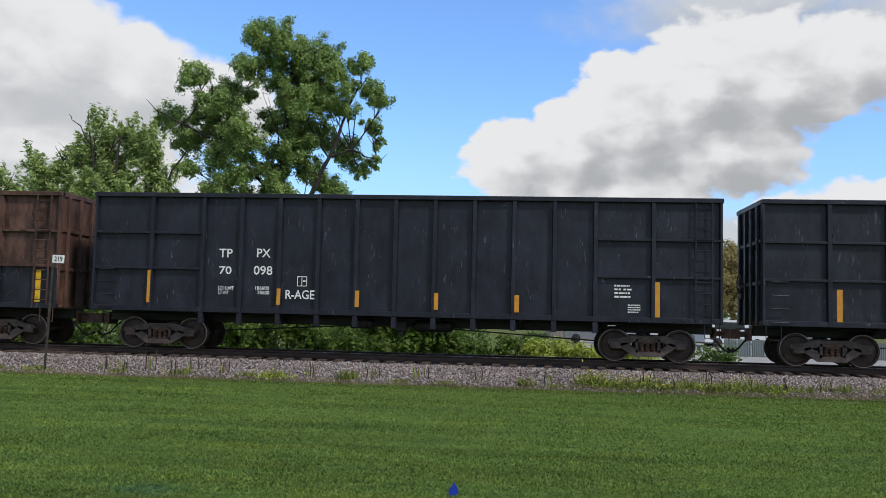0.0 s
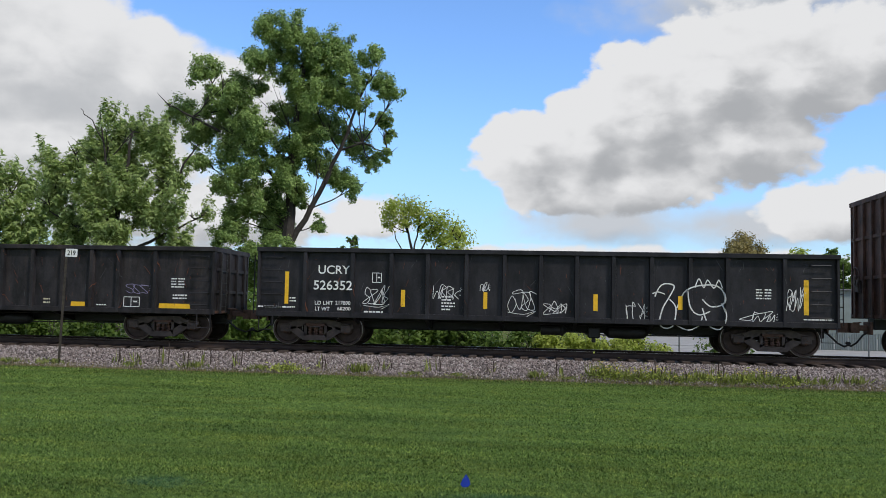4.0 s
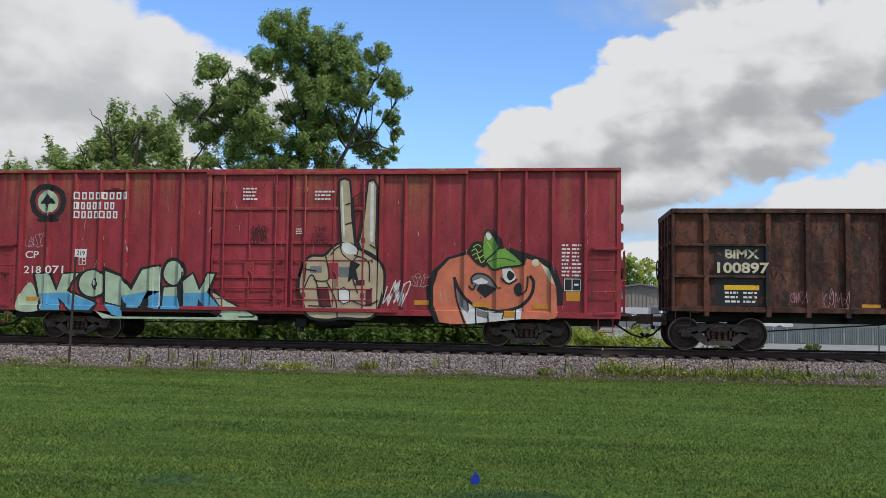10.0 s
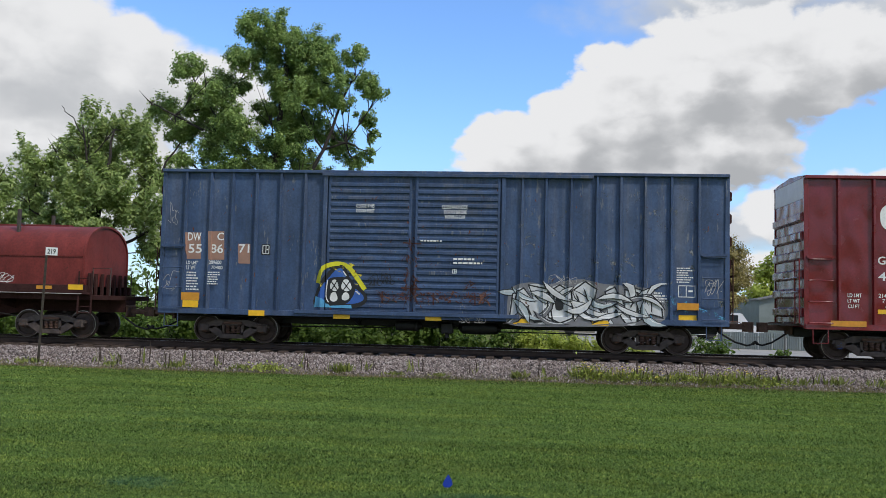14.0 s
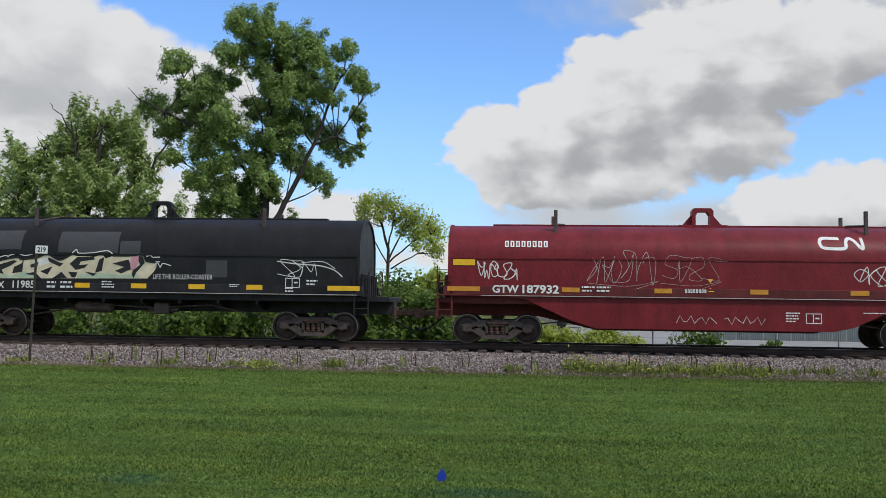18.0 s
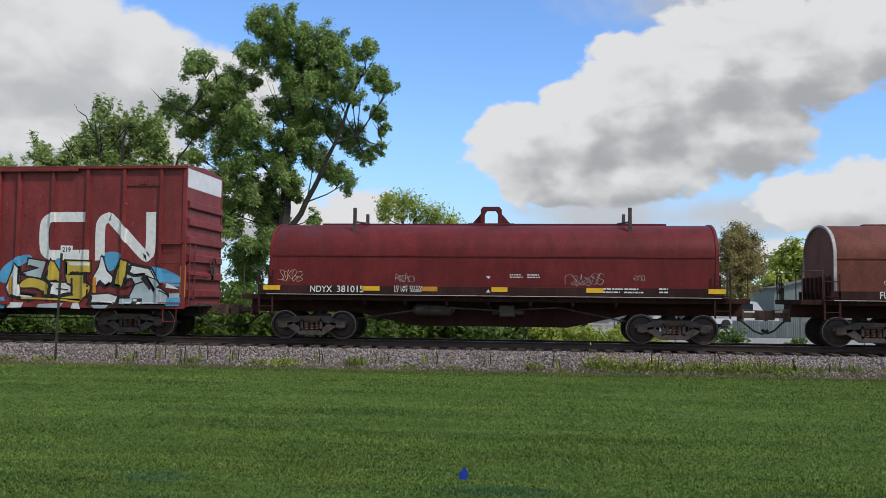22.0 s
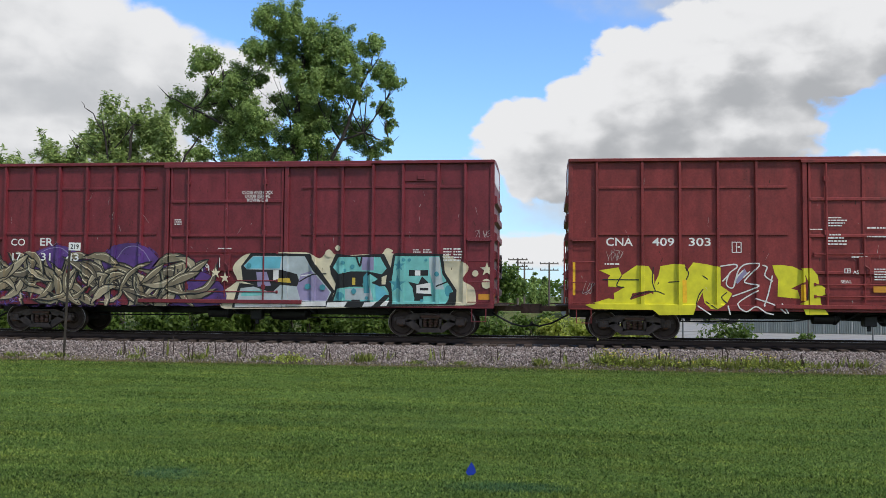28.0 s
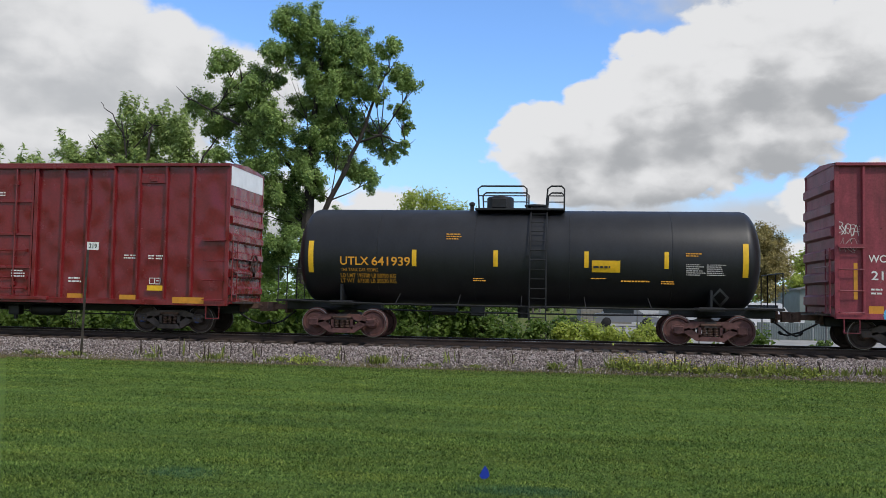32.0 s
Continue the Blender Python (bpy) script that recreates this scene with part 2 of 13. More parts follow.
def paint(name, base, wear=(0.13, 0.06, 0.035), rust=0.15, fade=0.25, rough=0.5, dents=0.35, streak=0.3, scratch=None, shine=0.25, dent_scale=1.1, peel=0.0, drip=None, dent_shape=(1, 1, 1), dent_detail=2.0, grime=0.15):
    """Old sprayed steel: faded patches, streaks that run down, rust specks and shallow dents."""
    m, nt, bs, N, L = material(name)
    pale = tuple(min(1, c * 1.3 + (0.006 if max(base) < 0.06 else 0.003)) for c in base)
    dark = tuple(c * 0.72 for c in base)
    col = blend(nt, ramp(nt, noise_node(nt, 0.7, 4), 0.3, 0.75), dark, pale)
    col = blend(nt, 1 - fade, col, base)
    run = ramp(nt, noise_node(nt, 3.0, 5, 0.6, (1, 1, 0.06)), 0.52, 0.8)
    mul = N("ShaderNodeMath")
    mul.operation = "MULTIPLY"
    mul.inputs[1].default_value = streak
    L(run, mul.inputs[0])
    col = blend(nt, mul.outputs[0], col, tuple(0.5 * c + 0.5 * w for c, w in zip(base, wear)))
    spots = ramp(nt, noise_node(nt, 5.0, 8, 0.72), 0.72 - 0.22 * rust, 0.80 - 0.16 * rust)
    col = blend(nt, spots, col, wear)
    if scratch:
        sc = ramp(nt, noise_node(nt, 2.2, 6, 0.7, (1.0, 1, 0.45)), 0.56, 0.60)
        lines = ramp(nt, noise_node(nt, 9.0, 2, 0.5, (2.2, 1, 0.3)), 0.60, 0.64)
        mm = N("ShaderNodeMath")
        mm.operation = "MULTIPLY"
        L(sc, mm.inputs[0])
        L(lines, mm.inputs[1])
        col = blend(nt, mm.outputs[0], col, scratch)
    def times(a, b):
        n = N("ShaderNodeMath")
        n.operation = "MULTIPLY"
        for i, v in ((0, a), (1, b)):
            if isinstance(v, float):
                n.inputs[i].default_value = v
            else:
                L(v, n.inputs[i])
        return n.outputs[0]

    if drip:
        # weather stains that run down from an edge at one height to another
        tone, top, foot, share = drip
        co, sp = N("ShaderNodeTexCoord"), N("ShaderNodeSeparateXYZ")
        L(co.outputs["Object"], sp.inputs[0])
        wave = ramp(nt, noise_node(nt, 1.6, 6, 0.7, (1.6, 1, 0.05)), 0.62 - 0.3 * share, 0.80 - 0.2 * share)
        blur = ramp(nt, noise_node(nt, 0.22, 3, 0.5), 0.35, 0.6)
        col = blend(nt, times(times(ramp(nt, sp.outputs[2], foot, top), wave), blur), col, tone)
    if peel:
        # burnt paint: brown and orange scorch with dark grain
        red = ramp(nt, noise_node(nt, 2.0, 7, 0.7, (1.5, 1, 0.7)), 0.50, 0.62)
        col = blend(nt, times(red, peel), col, (0.150, 0.055, 0.030))
        dark2 = ramp(nt, noise_node(nt, 3.4, 7, 0.75, (1.8, 1, 0.6)), 0.52, 0.60)
        col = blend(nt, times(dark2, peel), col, (0.026, 0.018, 0.016))
    # grime and weathering in blotches that run down
    lo, hi = 1 - grime * 1.6, 1 + grime
    col = blend(nt, 1.0, col, blend(nt, ramp(nt, noise_node(nt, 2.1, 7, 0.68, (1.2, 1, 0.5)), 0.36, 0.64), (lo, lo, lo), (hi, hi, hi)), "MULTIPLY")
    # fine speckle of dirt and chalking
    col = blend(nt, 1.0, col, blend(nt, ramp(nt, noise_node(nt, 17.0, 6, 0.72), 0.34, 0.66), (0.80, 0.80, 0.80), (1.20, 1.20, 1.20)), "MULTIPLY")
    # each sheet, post and door has aged a little differently
    info, tell = N("ShaderNodeObjectInfo"), N("ShaderNodeMapRange")
    tell.inputs[3].default_value, tell.inputs[4].default_value = 0.92, 1.09
    L(info.outputs["Random"], tell.inputs[0])
    age = N("ShaderNodeCombineXYZ")
    for i in range(3):
        L(tell.outputs[0], age.inputs[i])
    col = blend(nt, 1.0, col, age.outputs[0], "MULTIPLY")
    L(col, bs.inputs["Base Color"])
    rr = N("ShaderNodeMapRange")
    rr.inputs[3].default_value, rr.inputs[4].default_value = rough - 0.08, rough + 0.22 * min(1.0, rough * 2)
    L(noise_node(nt, 1.6, 5), rr.inputs[0])
    L(rr.outputs[0], bs.inputs["Roughness"])
    bs.inputs["Specular IOR Level"].default_value = shine
    a = bump(nt, noise_node(nt, dent_scale, dent_detail, 0.4, dent_shape), min(dents, 1.0), 0.05 * max(1.0, dents), bs)
    bump(nt, noise_node(nt, 40.0, 4, 0.6), 0.12, 0.003, bs, a)
    return m


def marked(nt, col):
    """Teal marking paint sprayed in two loose patches on the lawn."""
    N, L = nt.nodes.new, nt.links.new
    co = N("ShaderNodeTexCoord")
    for x, y, rx, ry in MARKS:
        mp, ln = N("ShaderNodeMapping"), N("ShaderNodeVectorMath")
        mp.inputs["Location"].default_value = (-x / rx, -y / ry, 0)
        mp.inputs["Scale"].default_value = (1 / rx, 1 / ry, 0)
        L(co.outputs["Object"], mp.inputs[0])
        ln.operation = "LENGTH"
        L(mp.outputs[0], ln.inputs[0])
        add = N("ShaderNodeMath")
        add.operation = "ADD"
        L(ln.outputs["Value"], add.inputs[0])
        L(noise_node(nt, 7.0, 4, 0.7, shift=False), add.inputs[1])
        m2 = N("ShaderNodeMath")
        m2.operation = "MULTIPLY"
        m2.inputs[1].default_value = 0.42
        L(ramp(nt, add.outputs[0], 1.35, 0.85), m2.inputs[0])
        col = blend(nt, m2.outputs[0], col, (0.028, 0.105, 0.075))
    return col


MARKS = [(-0.35, 8.75, 0.9, 0.35), (-3.9, 8.9, 0.6, 0.4)]


def plain(name, base, rough=0.6, metal=0.0, vary=0.25, scale=6.0, grain=0.2):
    m, nt, bs, N, L = material(name)
    col = blend(nt, ramp(nt, noise_node(nt, scale, 5, 0.6), 0.3, 0.7), tuple(c * (1 - vary) for c in base), tuple(min(1, c * (1 + vary)) for c in base))
    L(col, bs.inputs["Base Color"])
    bs.inputs["Roughness"].default_value, bs.inputs["Metallic"].default_value = rough, metal
    bump(nt, noise_node(nt, scale * 8, 4), grain, 0.004, bs)
    return m


RAIL_Z, TRACK_Y, FACE = 0.65, 26.675, 1.525

steel_dark = plain("dark_cast_steel", (0.066, 0.049, 0.042), 0.65, 0.1, 0.5, 5.0)
steel_rust = plain("rusted_cast_steel", (0.105, 0.058, 0.042), 0.8, 0.1, 0.45, 6.0)
wheel_steel = plain("brown_wheel_steel", (0.052, 0.034, 0.028), 0.6, 0.3, 0.35, 7.0)
tread_steel = plain("polished_tread_steel", (0.30, 0.28, 0.26), 0.35, 0.9, 0.15, 9.0)
rail_steel = plain("weathered_rail_steel", (0.045, 0.030, 0.024), 0.65, 0.4, 0.3, 3.0)
railhead = plain("worn_railhead", (0.30, 0.29, 0.29), 0.3, 0.95, 0.12, 3.0)
black_iron = plain("black_iron", (0.012, 0.012, 0.013), 0.55, 0.1, 0.4, 8.0)
rubber = plain("black_rubber", (0.012, 0.012, 0.012), 0.75, 0.0, 0.2, 12.0)
yellow = plain("yellow_reflective_tape", (0.78, 0.45, 0.015), 0.5, 0.0, 0.12, 9.0, 0.05)
amber = plain("amber_reflective_tape", (0.55, 0.24, 0.02), 0.5, 0.0, 0.15, 9.0, 0.05)
white = plain("white_stencil_paint", (0.72, 0.72, 0.70), 0.6, 0.0, 0.12, 8.0, 0.05)
dim_white = plain("faded_stencil_paint", (0.42, 0.40, 0.38), 0.65, 0.0, 0.2, 8.0, 0.05)
orange_text = plain("orange_stencil_paint", (0.80, 0.36, 0.03), 0.6, 0.0, 0.1, 8.0, 0.05)
black_paint = plain("black_spray_paint", (0.010, 0.010, 0.011), 0.5, 0.0, 0.2, 6.0, 0.05)
tie_wood = plain("creosoted_tie_wood", (0.060, 0.042, 0.032), 0.9, 0.0, 0.4, 10.0, 0.5)


def stone_material():
    m, nt, bs, N, L = material("crushed_granite")
    geo = N("ShaderNodeNewGeometry")
    r = N("ShaderNodeValToRGB")
    el = r.color_ramp.elements
    el[0].color, el[1].color = (0.045, 0.037, 0.034, 1), (0.44, 0.40, 0.375, 1)
    for p, c in ((0.35, (0.150, 0.118, 0.108, 1)), (0.7, (0.300, 0.246, 0.226, 1))):
        e = el.new(p)
        e.color = c
    L(geo.outputs["Random Per Island"], r.inputs[0])
    col = blend(nt, ramp(nt, noise_node(nt, 30.0, 4), 0.5, 1.1), r.outputs[0], (0.22, 0.19, 0.18))
    L(col, bs.inputs["Base Color"])
    bs.inputs["Roughness"].default_value = 0.85
    bump(nt, noise_node(nt, 90.0, 4), 0.5, 0.006, bs)
    return m


def bed_material():
    m, nt, bs, N, L = material("ballast_bed")
    v = N("ShaderNodeTexVoronoi")
    co = N("ShaderNodeTexCoord")
    L(co.outputs["Object"], v.inputs["Vector"])
    v.inputs["Scale"].default_value = 22.0
    g = N("ShaderNodeSeparateColor")
    L(v.outputs["Color"], g.inputs[0])
    col = blend(nt, g.outputs[0], (0.020, 0.017, 0.015), (0.17, 0.145, 0.130))
    L(col, bs.inputs["Base Color"])
    bs.inputs["Roughness"].default_value = 0.9
    bump(nt, v.outputs["Distance"], 0.9, 0.03, bs)
    return m


def lawn_streaks(nt, col):
    """Light and dark streaks that mowing leaves, long in one direction, over a grain of tufts."""
    a = ramp(nt, noise_node(nt, 0.8, 5, 0.62, (0.22, 1.7, 1), shift=False), 0.34, 0.66)
    b = ramp(nt, noise_node(nt, 4.0, 4, 0.6, (0.4, 1.6, 1), shift=False), 0.32, 0.68)
    g = ramp(nt, noise_node(nt, 26.0, 3, 0.6, (0.6, 1.0, 1), shift=False), 0.34, 0.66)
    yellow_tint = ramp(nt, noise_node(nt, 1.7, 4, 0.6, (0.35, 1.2, 1), shift=False), 0.45, 0.68)
    col = blend(nt, 1.0, col, blend(nt, blend(nt, 0.4, a, b), (0.66, 0.70, 0.74), (1.42, 1.36, 1.34)), "MULTIPLY")
    col = blend(nt, 1.0, col, blend(nt, g, (0.68, 0.70, 0.70), (1.32, 1.30, 1.28)), "MULTIPLY")
    return blend(nt, yellow_tint, col, blend(nt, 1.0, col, (1.18, 1.03, 0.88), "MULTIPLY"))


def lawn_material():
    m, nt, bs, N, L = material("mown_lawn")
    mid = noise_node(nt, 2.6, 5, 0.65, (0.5, 1.2, 1), shift=False)
    fine = noise_node(nt, 48.0, 4, 0.75, (1, 0.6, 1), shift=False)
    col = blend(nt, ramp(nt, fine, 0.36, 0.64), (0.026, 0.054, 0.013), (0.158, 0.255, 0.056))
    col = lawn_streaks(nt, col)
    # brown scuffed fringe along the ballast
    co, sp = N("ShaderNodeTexCoord"), N("ShaderNodeSeparateXYZ")
    L(co.outputs["Object"], sp.inputs[0])
    near = ramp(nt, sp.outputs[1], 21.2, 23.6)
    mm = N("ShaderNodeMath")
    mm.operation = "MULTIPLY"
    L(near, mm.inputs[0])
    L(ramp(nt, mid, 0.38, 0.62), mm.inputs[1])
    col = marked(nt, blend(nt, mm.outputs[0], col, (0.120, 0.098, 0.048)))
    L(col, bs.inputs["Base Color"])
    bs.inputs["Roughness"].default_value = 0.95
    bs.inputs["Specular IOR Level"].default_value = 0.08
    bump(nt, fine, 0.9, 0.04, bs)
    return m


def soft_noise(x, y, s):
    return noise.noise(Vector((x * s, y * s, 3.7)))


stone = stone_material()
ballast_bed = bed_material()
lawn = lawn_material()


def grid_mesh(name, xs, ys, height, mat):
    v = [(x, y, height(x, y)) for y in ys for x in xs]
    n = len(xs)
    f = [(j * n + i, j * n + i + 1, (j + 1) * n + i + 1, (j + 1) * n + i) for j in range(len(ys) - 1) for i in range(n - 1)]
    me = bpy.data.meshes.new(name)
    me.from_pydata(v, [], f)
    me.materials.append(mat)
    me.shade_smooth()
    return me


# the ground: one sheet to the horizon
def ground_height(x, y):
    if abs(x) < 60 and -20 < y < 22.5:
        return 0.025 * soft_noise(x, y, 0.35)
    return -0.03 if 23 < y < 30 else 0.0


steps = [-3000, -800, -250, -100, -50] + [-30 + 1.0 * i for i in range(61)] + [50, 100, 250, 800, 3000]
deep = [-3000, -500, -60, -20] + [-8 + 1.0 * i for i in range(31)] + [23.4, 29.9, 32, 40, 60, 100, 300, 1000, 3000]
tagged(new("ground", grid_mesh("ground", steps, deep, ground_height, lawn)), "mown green lawn with a scuffed brown fringe along the ballast", "ground", kind="structure")

# ballast bank under the track
BANK = [(23.15, -0.03), (23.6, 0.06), (24.2, 0.20), (24.8, 0.33), (25.1, 0.37), (25.4, 0.385), (26.675, 0.43), (27.95, 0.385), (28.3, 0.37), (28.9, 0.28), (29.8, 0.04), (30.3, -0.04)]


def bank_height(y):
    for (y0, z0), (y1, z1) in zip(BANK, BANK[1:]):
        if y0 <= y <= y1:
            return z0 + (z1 - z0) * (y - y0) / (y1 - y0)
    return -0.04


bank_x = [-420, -200, -80, -45] + [-34 + 0.4 * i for i in range(171)] + [45, 80, 200, 420]
bank_y = [BANK[0][0] + (BANK[-1][0] - BANK[0][0]) * i / 40 for i in range(41)]
tagged(new("ballast", grid_mesh("ballast", bank_x, bank_y, lambda x, y: bank_height(y) + (0.03 * soft_noise(x, y, 1.3) if 23.3 < y < 30 else 0), ballast_bed)),
       "grey and pink crushed stone bank under the rails", "ballast", kind="structure")


def scatter(name, pts, sizes, mat, rng, squash=0.7):
    """Many small angular stones in one mesh."""
    n = len(pts)
    base = np.array([(1, 0, 0), (-1, 0, 0), (0, 1, 0), (0, -1, 0), (0, 0, squash), (0, 0, -squash)], float)
    v = base[None] * (0.65 + 0.7 * rng.random((n, 6, 1)))
    a = rng.random((n, 3)) * 6.28
    c, s = np.cos(a), np.sin(a)
    for k, (i, j) in enumerate(((0, 1), (1, 2), (0, 2))):
        vi = v[:, :, i] * c[:, None, k] - v[:, :, j] * s[:, None, k]
        v[:, :, j] = v[:, :, i] * s[:, None, k] + v[:, :, j] * c[:, None, k]
        v[:, :, i] = vi
    v = v * np.asarray(sizes)[:, None, None] + np.asarray(pts)[:, None, :]
    tri = np.array([(0, 2, 4), (2, 1, 4), (1, 3, 4), (3, 0, 4), (2, 0, 5), (1, 2, 5), (3, 1, 5), (0, 3, 5)])
    return raw_mesh(name, v.reshape(-1, 3), (tri[None] + 6 * np.arange(n)[:, None, None]).reshape(-1, 3), mat)


def raw_mesh(name, v, f, mat):
    """A mesh straight from arrays of corners and of equal-sized faces."""
    me = bpy.data.meshes.new(name)
    k = f.shape[1]
    me.vertices.add(len(v))
    me.vertices.foreach_set("co", np.ascontiguousarray(v, dtype=np.float32).ravel())
    me.loops.add(f.size)
    me.loops.foreach_set("vertex_index", np.ascontiguousarray(f, dtype=np.int32).ravel())
    me.polygons.add(len(f))
    me.polygons.foreach_set("loop_start", np.arange(0, f.size, k, dtype=np.int32))
    me.update(calc_edges=True)
    me.materials.append(mat)
    return me


rng = np.random.default_rng(7)
n = 62000
sx, sy = rng.uniform(-19, 19, n), rng.uniform(23.25, 25.5, n)
sz = np.array([bank_height(y) for y in sy]) + rng.uniform(-0.01, 0.03, n)
keep = rng.random(n) < np.clip((sy - 23.1) * 1.6, 0.12, 1)
pts = np.stack([sx, sy, sz], 1)[keep]
tagged(new("ballast_stones", scatter("ballast_stones", pts, rng.uniform(0.016, 0.040, len(pts)), stone, rng)), "loose crushed granite stones, grey, pink and pale", "ballast", kind="stuff")

# rails and ties
track = tagged(new("railway_track"), "weathered steel rails on dark wooden ties", "railway track", kind="structure")
track.location = (0, TRACK_Y, 0)
rail_profile = [(-0.07, 0.48), (0.07, 0.48), (0.07, 0.492), (0.012, 0.515), (0.010, 0.60), (0.036, 0.615), (0.036, 0.645), (0.028, 0.65), (-0.028, 0.65), (-0.036, 0.645), (-0.036, 0.615), (-0.010, 0.60), (-0.012, 0.515), (-0.07, 0.492)]
for side in (-0.7525, 0.7525):
    s = Solid().prism([(side + p, q) for p, q in rail_profile], -420, 420, "x")
    s.box(-420, 420, side - 0.024, side + 0.024, 0.6502, 0.6515, slot=1)
    part("rail", s, [rail_steel, railhead], track, smooth=False)
tie_mesh = Solid().box(-0.115, 0.115, -1.32, 1.32, 0.30, 0.476, 0.012).mesh("tie", tie_wood, False)
plate = Solid().box(-0.09, 0.09, -0.9, -0.6, 0.476, 0.488).box(-0.09, 0.09, 0.6, 0.9, 0.476, 0.488)
plate_mesh = plate.mesh("tie_plate", rail_steel, False)
for i in range(116):
    x = -29 + 0.5 * i + random.uniform(-0.03, 0.03)
    t = part("tie", tie_mesh, None, track, at=pose(x, random.uniform(-0.05, 0.05), random.uniform(-0.008, 0.006), 0, 0, random.uniform(-1, 1)))
    part("tie_plate", plate_mesh, None, t)
far_ties = Solid()
for i in range(780):
    for s in (-1, 1):
        x = s * (29.4 + 0.5 * i)
        far_ties.box(x - 0.115, x + 0.115, -1.32, 1.32, 0.38, 0.474)
tagged(part("ties", far_ties, tie_wood, track, smooth=False), kind="stuff")


# ---- lettering, stripes and spray paint on the cars ----
FONT_CACHE = {}


def text_mesh(words, bold=0.0):
    if (words, bold) not in FONT_CACHE:
        cu = bpy.data.curves.new("lettering", "FONT")
        cu.body, cu.size, cu.resolution_u, cu.offset = words, 1.0, 3, bold
        ob = new("lettering", cu)
        me = bpy.data.meshes.new_from_object(ob)
        bpy.data.objects.remove(ob)
        co = np.empty(len(me.vertices) * 3, np.float32)
        me.vertices.foreach_get("co", co)
        FONT_CACHE[words, bold] = (co.reshape(-1, 3), [tuple(p.vertices) for p in me.polygons])
        bpy.data.meshes.remove(me)
    return FONT_CACHE[words, bold]


def proud(car, x, w, y):
    """The outermost face of the side over a stretch of it."""
    for x0, x1, yy in POSTS.get(car.name, []):
        if x1 > x + 0.01 and x0 < x + w - 0.01:
            y = min(y, yy)
    return y


def lettering(car, words, x, z, w, h, mat=None, y=None, bold=0.012, label="", wrapz=False):
    """Words that fill a box from (x, z), its lower corner, w wide and h high, on the side that faces the lawn."""
    co, faces = text_mesh(words, bold)
    lo, hi = co.min(0), co.max(0)
    y = proud(car, x, w, car["face"]) - 0.006 if y is None else y
    v = [(x + (p[0] - lo[0]) / (hi[0] - lo[0]) * w, y, z + (p[1] - lo[1]) / (hi[1] - lo[1]) * h) for p in co]
    if wrapz:
        v = [(p[0], wrap(car, p[2]) - 0.008, p[2]) for p in v]
    s = Solid()
    s.add(v, faces)
    me = bpy.data.meshes.new("lettering")
    me.from_pydata([tuple(p) for p in s.v], [], s.f)
    me.materials.append(mat or white)
    return part("lettering", me, None, car, label or "stencilled lettering")


def bars(car, x, z, w, h, rows, mat=None, y=None, cols=1, seed=0):
    """Small print that cannot be read: rows of plain bars, top row first; z is the lower edge."""
    r = random.Random(seed + int(x * 100) + int(z * 10))
    if y is None:
        y = (wrap(car, z + h / 2) - 0.012 if car.name[:4] in ("coil", "tank") else proud(car, x, w, car["face"]) - 0.006)
    s = Solid()
    pitch = h / rows
    for i in range(rows):
        z1 = z + h - i * pitch
        for c in range(cols):
            cw = w / cols
            x0, x1 = x + c * cw, x + c * cw + cw * r.uniform(0.6, 0.95)
            while x0 < x1 - 0.01:
                x2 = min(x1, x0 + r.uniform(0.35, 1.3) * pitch)
                s.box(x0, x2, y, y + 0.004, z1 - 0.46 * pitch, z1)
                x0 = x2 + 0.25 * pitch
    return part("small_print", s, mat or white, car, "small stencilled print", smooth=False)


def stripe(car, x, z, w, h, mat=None, y=None):
    if y is None:
        y = proud(car, x, w, car["face"]) - 0.004
    return part("reflector", Solid().box(x, x + w, y - 0.003, y + 0.003, z, z + h), mat or yellow, car, smooth=False)


def frame_sign(car, x, z, w, h, mat=None, fill=None, y=None):
    """A small outlined box with print in it."""
    y = proud(car, x, w, car["face"]) - 0.005 if y is None else y
    s = Solid()
    t = 0.02
    s.box(x, x + w, y - 0.002, y + 0.004, z, z + t).box(x, x + w, y - 0.002, y + 0.004, z + h - t, z + h)
    s.box(x, x + t, y - 0.002, y + 0.004, z, z + h).box(x + w - t, x + w, y - 0.002, y + 0.004, z, z + h)
    s.box(x + w * 0.45, x + w * 0.45 + t, y - 0.002, y + 0.004, z, z + h)
    s.box(x + w * 0.6, x + w * 0.85, y - 0.002, y + 0.004, z + h * 0.45, z + h * 0.6)
    if fill:
        s.box(x - 0.03, x + w + 0.03, y, y + 0.003, z - 0.03, z + h + 0.03, slot=1)
    return part("data_panel", s, [mat or white, fill or black_paint], car, smooth=False)


POSTS = {}


def curve2d(points, closed=False, step=6):
    """A smooth line through points."""
    p = [Vector(q) for q in points]
    n = len(p)
    out = []
    for i in range(n if closed else n - 1):
        p0, p1, p2, p3 = (p[(i + k - 1) % n] if closed else p[min(max(i + k - 1, 0), n - 1)] for k in range(4))
        for k in range(step):
            t = k / step
            out.append(0.5 * ((2 * p1) + (p2 - p0) * t + (2 * p0 - 5 * p1 + 4 * p2 - p3) * t * t + (3 * p1 - p0 - 3 * p2 + p3) * t ** 3))
    if not closed:
        out.append(p[-1])
    return [(q.x, q.y) for q in out]


# ---- bogies, couplers and other running gear, shared by all the cars ----
WHEEL_R = 0.46


